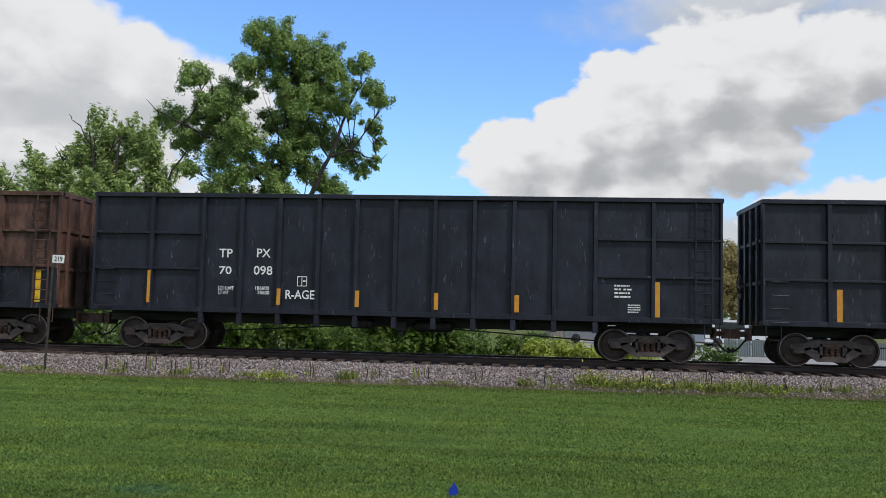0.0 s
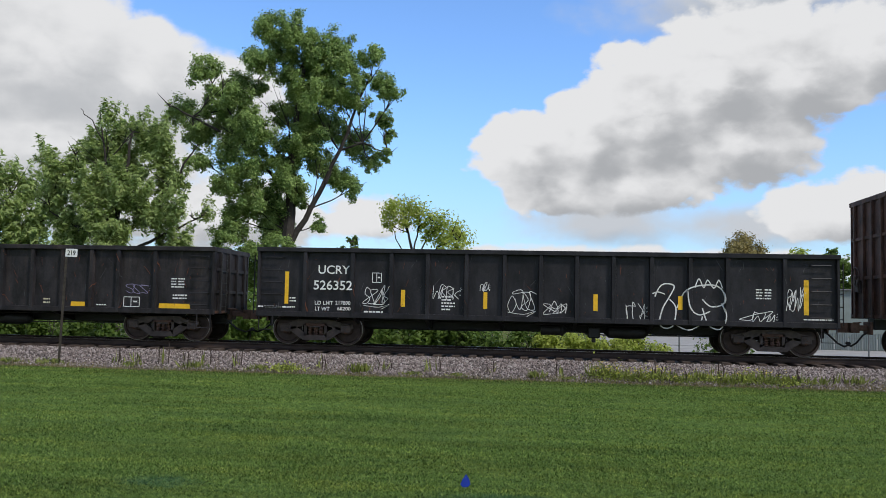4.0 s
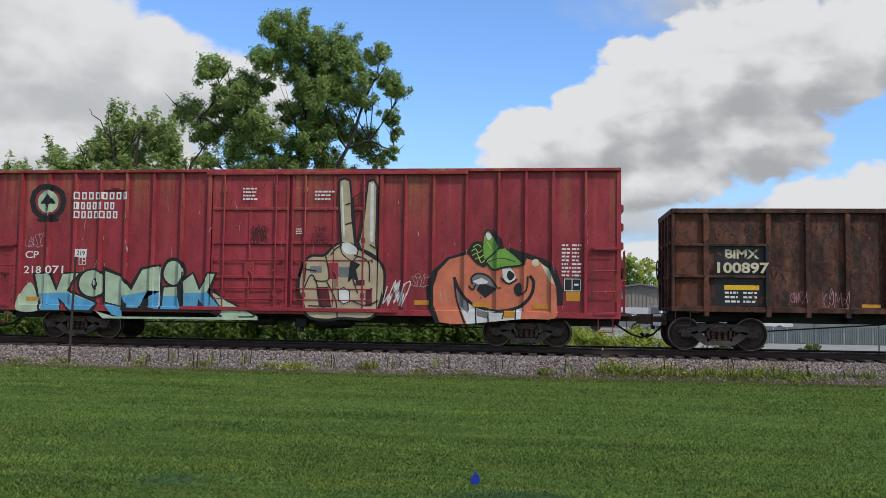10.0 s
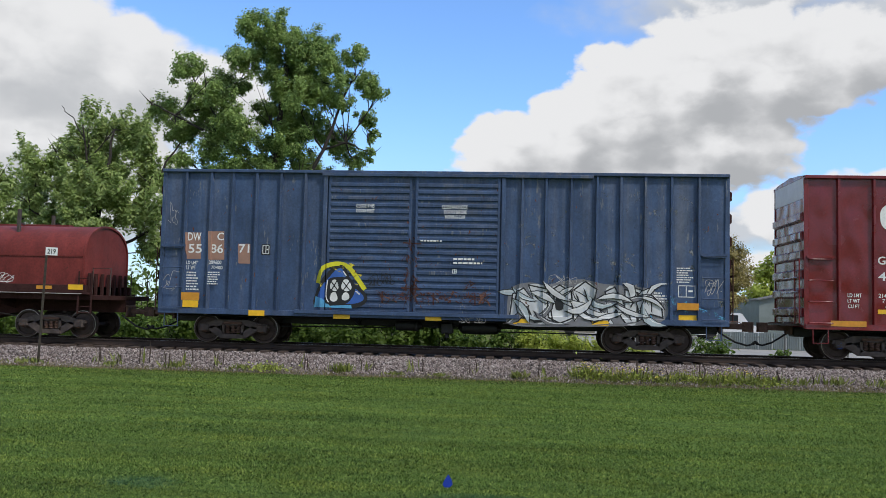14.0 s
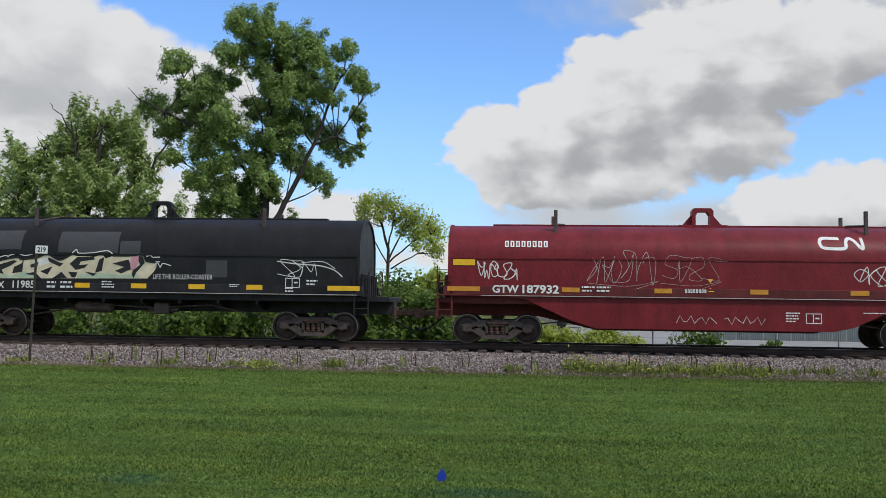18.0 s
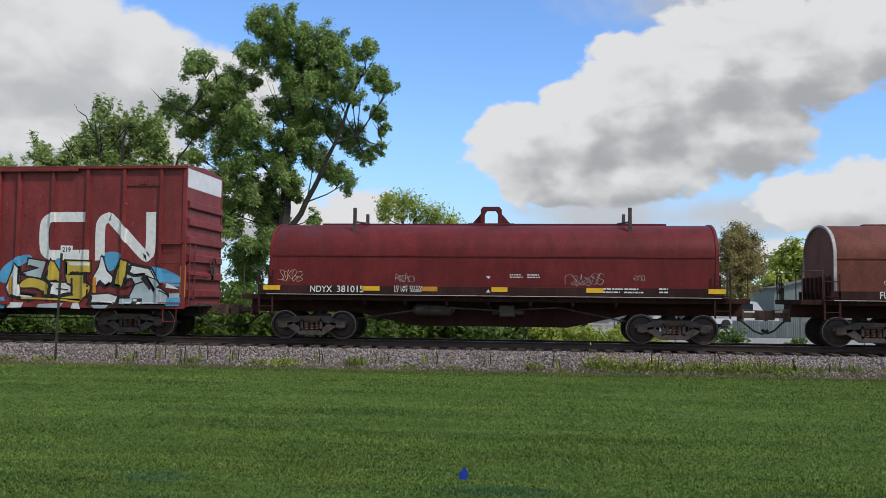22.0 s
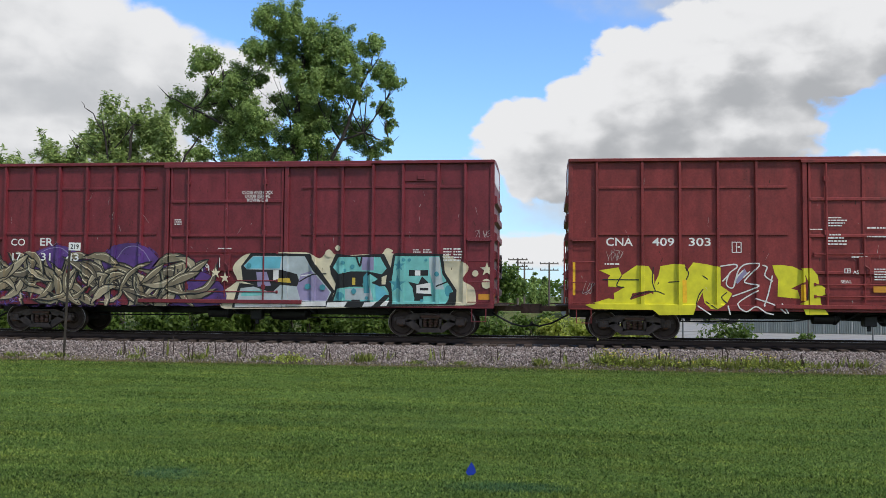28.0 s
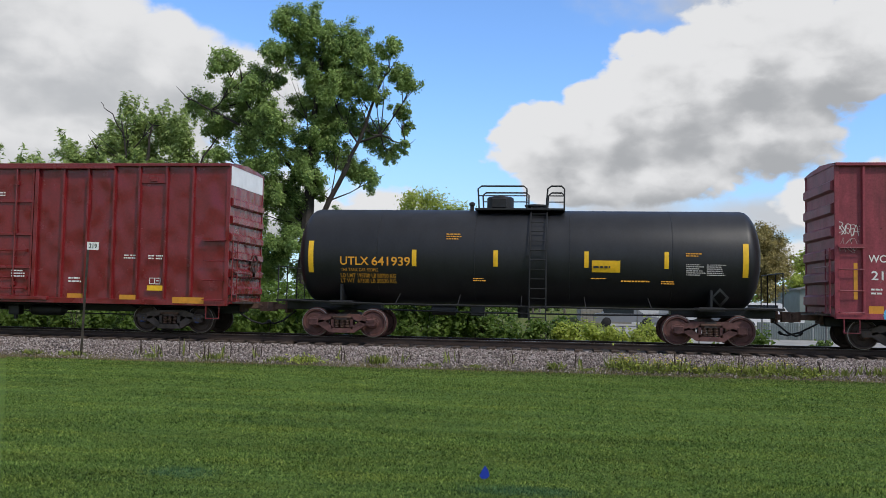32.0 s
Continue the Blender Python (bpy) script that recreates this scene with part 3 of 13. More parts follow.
def side_frame_mesh():
    s = Solid()
    for y in (-0.06,):
        top = [(-1.12, 0.50), (-1.10, 0.60), (-0.78, 0.64), (-0.52, 0.74), (0.52, 0.74), (0.78, 0.64), (1.10, 0.60), (1.12, 0.50), (0.70, 0.45), (0.36, 0.57), (-0.36, 0.57), (-0.70, 0.45)]
        s.prism(top[:4] + [(-0.36, 0.57), (-0.70, 0.45)], y, y + 0.14)
        s.prism([(-0.52, 0.74), (0.52, 0.74), (0.36, 0.57), (-0.36, 0.57)], y, y + 0.14)
        s.prism([(0.52, 0.74), (0.78, 0.64), (1.10, 0.60), (1.12, 0.50), (0.70, 0.45), (0.36, 0.57)], y, y + 0.14)
        s.prism([(-0.86, 0.47), (-0.38, 0.15), (-0.24, 0.30), (-0.60, 0.55)], y, y + 0.14)
        s.prism([(-0.38, 0.15), (0.38, 0.15), (0.28, 0.29), (-0.28, 0.29)], y - 0.03, y + 0.17)
        s.prism([(0.38, 0.15), (0.86, 0.47), (0.60, 0.55), (0.24, 0.30)], y, y + 0.14)
        for x in (-0.34, 0.26):
            s.box(x, x + 0.08, y, y + 0.14, 0.26, 0.64)
        for x in (-0.9, 0.9):
            s.box(x - 0.15, x + 0.15, y - 0.03, y + 0.16, 0.36, 0.60, 0.03)
    return s.mesh("side_frame", steel_dark, False)


def spring_mesh():
    s = Solid()
    for x in (-0.16, 0.0, 0.16):
        prof = [(0.03, 0.28)]
        for k in range(6):
            z = 0.29 + k * 0.045
            prof += [(0.05, z), (0.075, z + 0.011), (0.075, z + 0.022), (0.05, z + 0.033)]
        prof += [(0.03, 0.56)]
        s.lathe(prof, (x, 0.0, 0), 8, "z")
    s.box(-0.28, 0.28, -0.10, 0.10, 0.555, 0.63, 0.02)
    return s.mesh("spring_nest", steel_rust, False)


def wheelset_mesh(cap, small=0.0):
    s = Solid()
    s.rod((0, -1.02, 0), (0, 1.02, 0), 0.075, 10)
    for d in (-1, 1):
        prof = [(0.10, -0.085), (0.14, -0.075), (0.17, -0.03), (0.36 - small, -0.02), (0.39 - small, -0.065), (0.455 - small, -0.065), (0.46 - small, 0.04), (0.483 - small, 0.06), (0.475 - small, 0.075), (0.39 - small, 0.075), (0.36 - small, 0.02), (0.16, 0.03), (0.12, 0.06)]
        s.lathe([(r, d * -h if d > 0 else h) for r, h in prof], (0, d * 0.76, 0), 28, "y")
        ring = [((0.447 - small) * math.cos(a * 0.2244), d * 0.828, (0.447 - small) * math.sin(a * 0.2244)) for a in range(29)]
        s.tube(ring, 0.009, 4, slot=1)
        s.lathe([(0.115, 0.0), (0.115, 0.12), (0.095, 0.14), (0.06, 0.145), (0.03, 0.15)] if d > 0 else [(0.115, 0.0), (0.115, -0.12), (0.095, -0.14), (0.06, -0.145), (0.03, -0.15)], (0, d * 0.98, 0), 14, "y", slot=2)
        for k in range(3):
            a = k * 2.094
            s.rod((0.06 * math.cos(a), d * 1.12, 0.06 * math.sin(a)), (0.06 * math.cos(a), d * 1.145, 0.06 * math.sin(a)), 0.016, 6, slot=2)
    return s.mesh("wheelset", [wheel_steel, tread_steel, cap], True)


def bolster_mesh():
    s = Solid()
    s.prism([(-1.12, 0.52), (-0.5, 0.42), (0.5, 0.42), (1.12, 0.52), (1.12, 0.68), (0.4, 0.74), (-0.4, 0.74), (-1.12, 0.68)], -0.16, 0.16, "x")
    s.lathe([(0.20, 0.72), (0.20, 0.82)], (0, 0, 0), 14, "z")
    for x in (-0.55, 0.55):
        s.box(x - 0.05, x + 0.05, -0.85, 0.85, 0.33, 0.43, 0.01)
        for y in (-0.74, 0.74):
            s.box(x - (0.02 if x > 0 else -0.02) - 0.03, x + 0.05, y - 0.08, y + 0.08, 0.30, 0.60, 0.02)
    return s.mesh("truck", steel_dark, False)


cap_brown = plain("bearing_cap_rusty", (0.10, 0.05, 0.03), 0.7, 0.2, 0.3, 12)
cap_blue = plain("bearing_cap_blue", (0.03, 0.06, 0.20), 0.6, 0.1, 0.2, 12)
SIDE_FRAME, SPRINGS, BOLSTER = side_frame_mesh(), spring_mesh(), bolster_mesh()
LIGHT_R = 0.42
LIGHT_FRAME = SIDE_FRAME.copy()
LIGHT_FRAME.transform(Matrix.Diagonal((0.955, 1, 0.92, 1)))
WHEELS = {"brown": wheelset_mesh(cap_brown), "light brown": wheelset_mesh(cap_brown, WHEEL_R - LIGHT_R), "light blue": wheelset_mesh(cap_blue, WHEEL_R - LIGHT_R)}
truck_red = plain("red_brown_cast_steel", (0.105, 0.045, 0.040), 0.7, 0.1, 0.4, 6.0)
RED_FRAME = LIGHT_FRAME.copy()
RED_FRAME.materials[0] = truck_red
WHEELS["light red"] = wheelset_mesh(truck_red, WHEEL_R - LIGHT_R)
WHEELS["light red"].materials[0] = truck_red
WHEELSETS = []


def bogie(car, x, caps="brown"):
    """A truck; the light kind of the boxcars and coil cars has smaller wheels, closer together."""
    t = part("truck", BOLSTER, None, car, "cast steel four-wheel truck", at=(x, 0, 0))
    light = caps.startswith("light")
    for y in (-1.04, 1.04):
        part("side_frame", RED_FRAME if caps == "light red" else LIGHT_FRAME if light else SIDE_FRAME, None, t, at=pose(0, y, 0, 0, 0, 0 if y < 0 else 180))
        part("spring_nest", SPRINGS, None, t, at=(0, y, 0))
    r = LIGHT_R if light else WHEEL_R
    for dx in ((-0.86, 0.86) if light else (-0.9, 0.9)):
        w = part("wheelset", WHEELS[caps], None, t, at=(dx, 0, r))
        WHEELSETS.append((w, dx, r))


def coupler_mesh(reach):
    s = Solid()
    s.box(0, reach - 0.22, -0.07, 0.07, 0.76, 0.92, 0.015)
    s.prism([(reach - 0.30, -0.10), (reach - 0.06, -0.16), (reach + 0.02, -0.12), (reach - 0.02, -0.02), (reach + 0.04, 0.06), (reach + 0.02, 0.15), (reach - 0.22, 0.13)], 0.70, 0.98, "z")
    s.box(-0.02, 0.06, -0.30, 0.30, 0.66, 1.02, 0.02)
    s.tube([(0.05, -0.45, 1.0), (reach * 0.5, -0.5, 0.98), (reach - 0.2, -0.1, 0.86)], 0.014, 5)
    return s.mesh("coupler", steel_rust, False)


def hose_mesh(reach):
    s = Solid()
    s.tube([(-0.1, -0.34, 0.72), (0.05, -0.36, 0.62), (reach * 0.45, -0.34, 0.40), (reach * 0.8, -0.25, 0.31), (reach, -0.18, 0.36)], 0.028, 7)
    s.rod((reach - 0.03, -0.18, 0.35), (reach + 0.05, -0.18, 0.42), 0.045, 7)
    return s.mesh("air_hose", rubber, True)


GEAR = {}


def end_gear(car, half, reach):
    key = round(reach, 1)
    if key not in GEAR:
        GEAR[key] = (coupler_mesh(reach), hose_mesh(reach))
    for d in (-1, 1):
        m = pose(d * half, 0, 0, 0, 0, 0 if d > 0 else 180)
        part("coupler", GEAR[key][0], None, car, "rusty knuckle coupler", at=m)
        part("air_hose", GEAR[key][1], None, car, "black rubber brake hose", at=m)


def underframe(car, L, trucks, z=0.95, depth=0.28, mat=None, seed=0):
    """Centre sill, cross bearers, brake cylinder, reservoir, rods and pipes."""
    mat = mat or black_iron
    r = random.Random(seed)
    s = Solid()
    s.box(-L / 2 + 0.05, L / 2 - 0.05, -0.26, 0.26, z - depth, z, 0.02)
    part("centre_sill", s, mat, car, smooth=False)
    k = int((trucks * 2 - 2.4) / 2.0)
    for i in range(k + 1):
        x = -trucks + 1.2 + (2 * trucks - 2.4) * i / max(k, 1)
        s = Solid().prism([(-1.42, z - 0.02), (-0.26, z - depth), (0.26, z - depth), (1.42, z - 0.02), (1.42, z + 0.03), (-1.42, z + 0.03)], x - 0.05, x + 0.05, "x")
        part("cross_bearer", s, mat, car, smooth=False)
    x = r.uniform(-1.2, 0.6)
    part("brake_cylinder", Solid().lathe([(0.04, -0.35), (0.15, -0.32), (0.15, 0.22), (0.17, 0.24), (0.17, 0.30), (0.05, 0.42)], (x, -0.75, z - 0.22), 14, "x"), mat, car)
    part("air_reservoir", Solid().lathe([(0.05, -0.62), (0.17, -0.5), (0.19, -0.02), (0.19, 0.02), (0.17, 0.5), (0.05, 0.62)], (x + 2.1, -0.55, z - 0.25), 14, "x"), mat, car)
    s = Solid()
    s.box(x + 1.0, x + 1.35, -0.95, -0.65, z - 0.42, z - 0.12, 0.03).rod((x + 1.17, -0.8, z - 0.55), (x + 1.17, -0.8, z - 0.4), 0.06, 8)
    part("control_valve", s, mat, car)
    s = Solid()
    s.tube([(-trucks + 0.9, -0.55, 0.52), (-1.6, -0.62, z - 0.30), (x - 0.3, -0.72, z - 0.22)], 0.02, 5)
    s.tube([(trucks - 0.9, -0.55, 0.52), (1.9, -0.62, z - 0.34), (x + 0.4, -0.72, z - 0.24)], 0.02, 5)
    part("brake_rod", s, mat, car)
    s = Solid()
    s.tube([(-L / 2 + 0.3, -0.9, z - 0.08), (-trucks, -1.0, z - 0.06), (trucks, -1.0, z - 0.06), (L / 2 - 0.3, -0.9, z - 0.08)], 0.022, 5)
    part("brake_pipe", s, mat, car)


RUNG = {}


def ladder(car, x, z0, z1, n, w=0.42, y=None, mat=None, stile=True):
    """Rungs on the side, with stiles; the foot is z0."""
    mat = mat or black_iron
    y = -FACE - 0.03 if y is None else y
    if not stile:
        key = ("bent", round(w, 2), mat.name)
        if key not in RUNG:
            RUNG[key] = Solid().tube([(-w / 2, 0.10, 0), (-w / 2, 0, 0), (w / 2, 0, 0), (w / 2, 0.10, 0)], 0.015, 5).mesh("grab_iron", mat, True)
        for i in range(n):
            part("grab_iron", RUNG[key], None, car, at=(x, y, z0 + (z1 - z0) * i / max(n - 1, 1)))
        return
    s = Solid()
    for dx in (-w / 2, w / 2):
        s.box(x + dx - 0.02, x + dx + 0.02, y + 0.0, y + 0.03, z0, z1)
    lad = part("ladder", s, mat, car, smooth=False)
    key = (round(w, 2), mat.name)
    if key not in RUNG:
        RUNG[key] = Solid().rod((-w / 2, 0, 0), (w / 2, 0, 0), 0.014, 6).mesh("rung", mat, True)
    for i in range(n):
        z = z0 + (z1 - z0) * (i + 0.5) / n
        part("rung", RUNG[key], None, lad, at=(x, y, z))
    return lad


def end_ladder(car, xe, y, z0, z1, n, mat):
    """Rungs on the end sheet, across the car."""
    s = Solid()
    for dy in (-0.2, 0.2):
        s.rod((xe, y + dy, z0), (xe, y + dy, z1), 0.018, 5)
    lad = part("ladder", s, mat, car)
    key = ("end", mat.name)
    if key not in RUNG:
        RUNG[key] = Solid().rod((0, -0.2, 0), (0, 0.2, 0), 0.014, 6).mesh("rung", mat, True)
    for i in range(n):
        part("rung", RUNG[key], None, lad, at=(xe, y, z0 + (z1 - z0) * (i + 0.5) / n))


def brake_wheel(car, xe, y, z, mat):
    s = Solid()
    d = 1 if xe > 0 else -1
    pts = [(xe + d * 0.12, y + 0.28 * math.cos(a * math.pi / 8), z + 0.28 * math.sin(a * math.pi / 8)) for a in range(17)]
    s.tube(pts, 0.018, 5)
    for a in range(4):
        c, q = math.cos(a * math.pi / 2 + 0.4), math.sin(a * math.pi / 2 + 0.4)
        s.rod((xe + d * 0.10, y, z), (xe + d * 0.12, y + 0.28 * c, z + 0.28 * q), 0.012, 5)
    s.rod((xe, y, z), (xe + d * 0.14, y, z), 0.05, 8)
    s.box(min(xe, xe + d * 0.1), max(xe, xe + d * 0.1), y - 0.12, y + 0.12, z - 0.45, z - 0.1, 0.02)
    return part("brake_wheel", s, mat, car, "round hand-brake wheel")


def stirrup(car, x, z, mat):
    s = Solid()
    y = -FACE + 0.02
    s.tube([(x - 0.2, y, z + 0.05), (x - 0.2, y, z - 0.38), (x + 0.2, y, z - 0.38), (x + 0.2, y, z + 0.05)], 0.016, 5)
    return part("sill_step", s, mat, car)


def car_body(name, label, category, s):
    car = tagged(new(name), label, category, "cars of the freight train")
    car["s"] = s
    car["face"] = -FACE
    CARS.append(car)
    return car


CARS = []


# ---- the kinds of cars ----
PIECE = {}


def post_mesh(w, z0, z1, depth, mat, foot=False):
    """A pressed upright: its face is narrower than its root."""
    key = (round(w, 2), round(z0, 2), round(z1, 2), round(depth, 3), mat.name, foot)
    if key not in PIECE:
        s = Solid()
        s.prism([(-w / 2, 0.0), (-w / 2 + 0.02, -depth), (w / 2 - 0.02, -depth), (w / 2, 0.0)], z0, z1, "z")
        PIECE[key] = s.mesh("post", mat, False)
    return PIECE[key]


def posts(car, xs, w, z0, z1, mat, depth=0.055, name="post"):
    y = car["face"]
    me = post_mesh(w, z0, z1, depth, mat)
    for x in xs:
        part(name, me, None, car, at=(x, y, 0))
        part(name, me, None, car, at=pose(x, -y, 0, 0, 0, 180))
        POSTS.setdefault(car.name, []).append((x - w / 2, x + w / 2, y - depth))


def gondola(label, s, L, z0, z1, xs, mat, trucks, reach, post=0.14, rails=(), foot=0.0, chord=None, rail_mat=None, lower=None, caps="brown"):
    """An open car: floor, sides with posts, ends, a top chord, and rails across the end panels."""
    car = car_body("gondola_car", label, "gondola car", s)
    h, y = L / 2, FACE - 0.11
    car["face"] = -y
    side_mats = lower if lower else [mat]
    for d, nm in ((-1, "side_sheet"), (1, "side_sheet")):
        sh = Solid()
        a, b = (-y, -y + 0.02) if d < 0 else (y - 0.02, y)
        sh.box(-h, h, a, b, z0, z1 - 0.08)
        part(nm, sh, side_mats, car, smooth=False)
        sill = Solid()
        a, b = (-FACE + 0.012, -y + 0.01) if d < 0 else (y - 0.01, FACE - 0.012)
        sill.box(-h, h, a, b, z0 - 0.02, z0 + 0.13, 0.01)
        part("side_sill", sill, lower[-1] if lower and len(lower) > 1 else mat, car, smooth=False)
        top = Solid()
        a, b = (-FACE - 0.02, -y + 0.06) if d < 0 else (y - 0.06, FACE + 0.02)
        top.box(-h - 0.01, h + 0.01, a, b, z1 - 0.13, z1, 0.012)
        part("top_chord", top, chord or mat, car, smooth=False)
    part("floor_plate", Solid().box(-h, h, -y, y, z0 + 0.02, z0 + 0.10), steel_rust, car, smooth=False)
    for d in (-1, 1):
        e = Solid()
        x = d * (h - 0.05)
        e.box(x - 0.02, x + 0.02, -y, y, z0, z1 - 0.02)
        e.box(x - 0.06, x + 0.06, -y - 0.02, y + 0.02, z1 - 0.14, z1 + 0.004, 0.01)
        part("end_sheet", e, mat, car, smooth=False)
        for yy in (-1.05, -0.35, 0.35, 1.05):
            part("end_post", Solid().box(*sorted((x + d * 0.02, x + d * 0.10)), yy - 0.06, yy + 0.06, z0, z1 - 0.14, 0.01), mat, car, smooth=False)
        for k in range(1, 3):
            z = z0 + (z1 - z0) * k / 3
            part("end_rib", Solid().box(*sorted((x + d * 0.02, x + d * 0.07)), -y + 0.02, y - 0.02, z - 0.05, z + 0.05, 0.01), mat, car, smooth=False)
    inner = [x for x in xs if abs(x) < h - 0.3]
    posts(car, inner, post, z0 - foot, z1 - 0.12, mat, 0.11)
    edge = post_mesh(0.10, z0, z1 - 0.12, 0.105, mat)
    for x in (-h + 0.05, h - 0.05):
        part("corner_post", edge, None, car, at=(x, -y, 0))
        part("corner_post", edge, None, car, at=pose(x, y, 0, 0, 0, 180))
    for x0, x1, zz in rails:
        for z in zz:
            part("side_rail", Solid().box(x0 + 0.06, x1 - 0.06, -FACE + 0.01, -y + 0.01, z - 0.035, z + 0.035, 0.008), rail_mat or mat, car, smooth=False)
    underframe(car, L, trucks, z0 - 0.02, 0.30, seed=int(s))
    for x in (-trucks, trucks):
        bogie(car, x, caps)
    end_gear(car, h, reach)
    for x in (-h + 0.3, h - 0.3):
        stirrup(car, x, z0 - 0.02, mat)
    brake_wheel(car, -h, 0.7, z0 + 1.2, steel_dark)
    return car


def boxcar(label, s, L, xs, doors, mat, trucks, reach, z0=0.90, z1=5.06, post=0.10, rails=(), band=None, roof=None, caps="light brown", hatch=None, door_rows=(1.9, 2.9, 3.9), post_depth=0.088, end_mat=None, slatted=False, ladders=True, gap_rods=True):
    """A closed car: sheeted sides with posts, sliding doors, corrugated ends and a ribbed roof."""
    car = car_body("box_car", label, "boxcar", s)
    h, y = L / 2, FACE - 0.085
    car["face"] = -y
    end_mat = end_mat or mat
    for d in (-1, 1):
        sh = Solid()
        a, b = (-y, -y + 0.03) if d < 0 else (y - 0.03, y)
        sh.box(-h, h, a, b, z0, z1 - 0.05)
        part("side_sheet", sh, mat, car, smooth=False)
        sill = Solid()
        a, b = (-FACE, -y + 0.01) if d < 0 else (y - 0.01, FACE)
        sill.box(-h, h, a, b, z0 - 0.06, z0 + 0.10, 0.008)
        part("side_sill", sill, mat, car, smooth=False)
        eave = Solid()
        a, b = (-FACE - 0.03, -y + 0.05) if d < 0 else (y - 0.05, FACE + 0.03)
        eave.box(-h - 0.02, h + 0.02, a, b, z1 - 0.09, z1, 0.012)
        part("eave", eave, roof or mat, car, smooth=False)
    r = Solid()
    r.prism([(-FACE - 0.02, z1 - 0.01), (-0.9, z1 + 0.06), (0, z1 + 0.09), (0.9, z1 + 0.06), (FACE + 0.02, z1 - 0.01), (FACE, z1 - 0.05), (-FACE, z1 - 0.05)], -h - 0.02, h + 0.02, "x")
    n = 13
    for i in range(n + 1):
        x = -h + 0.05 + (L - 0.1) * i / n
        r.prism([(-FACE, z1 + 0.005), (0, z1 + 0.13), (FACE, z1 + 0.005), (0, z1 + 0.05)], x - 0.04, x + 0.04, "x")
    part("roof", r, roof or mat, car, smooth=False)
    for d in (-1, 1):
        x = d * h
        e = Solid()
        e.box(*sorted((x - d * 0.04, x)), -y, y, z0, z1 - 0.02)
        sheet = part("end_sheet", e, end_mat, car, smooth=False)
        k = 6
        top = z1 - (0.75 if band else 0.15)
        for i in range(k):
            za = z0 + 0.25 + (top - z0 - 0.25) * i / k
            zb = za + (top - z0 - 0.25) / k * 0.55
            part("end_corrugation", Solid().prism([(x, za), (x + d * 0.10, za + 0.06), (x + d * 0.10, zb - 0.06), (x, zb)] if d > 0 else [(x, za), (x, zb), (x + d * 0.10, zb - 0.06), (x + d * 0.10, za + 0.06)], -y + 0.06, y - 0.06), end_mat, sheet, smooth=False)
        if band:
            part("end_band", Solid().box(*sorted((x, x + d * 0.012)), -y + 0.01, y - 0.01, z1 - 0.62, z1 - 0.03), band, sheet, "white reflective band", smooth=False)
        for yy in (-y - 0.0, y + 0.0):
            part("corner_post", Solid().box(*sorted((x - d * 0.10, x + d * 0.025)), yy - 0.035, yy + 0.035, z0 - 0.05, z1 - 0.03, 0.008), mat, car, smooth=False)
        if ladders:
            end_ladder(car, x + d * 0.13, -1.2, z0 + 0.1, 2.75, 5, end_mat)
        plat = Solid().box(*sorted((x, x + d * 0.36)), -1.0, 1.0, z0 + 0.02, z0 + 0.07)
        part("crossover_step", plat, steel_dark, car, smooth=False)
        s2 = Solid()
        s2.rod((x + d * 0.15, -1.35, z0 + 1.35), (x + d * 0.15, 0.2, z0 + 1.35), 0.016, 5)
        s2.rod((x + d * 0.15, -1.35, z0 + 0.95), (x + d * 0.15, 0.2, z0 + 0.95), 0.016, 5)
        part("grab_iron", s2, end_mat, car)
    brake_wheel(car, h, 0.55, z0 + 1.25, steel_dark)
    inner = [x for x in xs if abs(x) < h - 0.3]
    posts(car, inner, post, z0 + 0.08, z1 - 0.08, mat, post_depth)
    for x0, x1, zz in rails:
        for z in zz:
            part("side_rail", Solid().box(x0, x1, -y - 0.035, -y + 0.005, z - 0.035, z + 0.035, 0.008), mat, car, smooth=False)
    # doors stand proud of the side and hang from a track
    for n_door, (x0, x1) in enumerate(doors):
        yd = -y - 0.05
        ds = Solid()
        ds.box(x0, x1, yd, -y - 0.012, z0 + 0.14, z1 - 0.16)
        door = part("sliding_door", ds, mat, car, "closed steel sliding door", smooth=False)
        if slatted:
            k = 19
            for i in range(k):
                z = z0 + 0.22 + (z1 - z0 - 0.5) * i / k
                part("door_corrugation", Solid().prism([(yd, z), (yd - 0.035, z + 0.03), (yd - 0.035, z + 0.10), (yd, z + 0.13)], x0 + 0.06, x1 - 0.06, "x"), mat, door, smooth=False)
        else:
            for z in door_rows:
                part("door_rail", Solid().box(x0 + 0.02, x1 - 0.02, yd - 0.045, yd + 0.005, z - 0.045, z + 0.045, 0.012), mat, door, smooth=False)
            part("door_stile", Solid().box((x0 + x1) / 2 - 0.04, (x0 + x1) / 2 + 0.04, yd - 0.03, yd + 0.005, door_rows[0], z1 - 0.2, 0.01), mat, door, smooth=False)
            for z in (door_rows[0] - 0.32, door_rows[0] + 0.5, z0 + 0.36):
                hr = Solid().rod((x0 + 0.12, yd - 0.06, z), (x1 - 0.12, yd - 0.06, z), 0.016, 6)
                for x in (x0 + 0.14, (x0 + x1) / 2, x1 - 0.14):
                    hr.box(x - 0.03, x + 0.03, yd - 0.07, yd, z - 0.045, z + 0.045, 0.005)
                part("lock_bar", hr, mat, door, smooth=False)
        for x in (x0 + 0.03, x1 - 0.03):
            part("door_edge", Solid().box(x - 0.035, x + 0.035, yd - 0.028, yd + 0.005, z0 + 0.14, z1 - 0.16, 0.008), mat, door, smooth=False)
        POSTS.setdefault(car.name, []).append((x0, x1, yd - (0.034 if slatted else 0.047)))
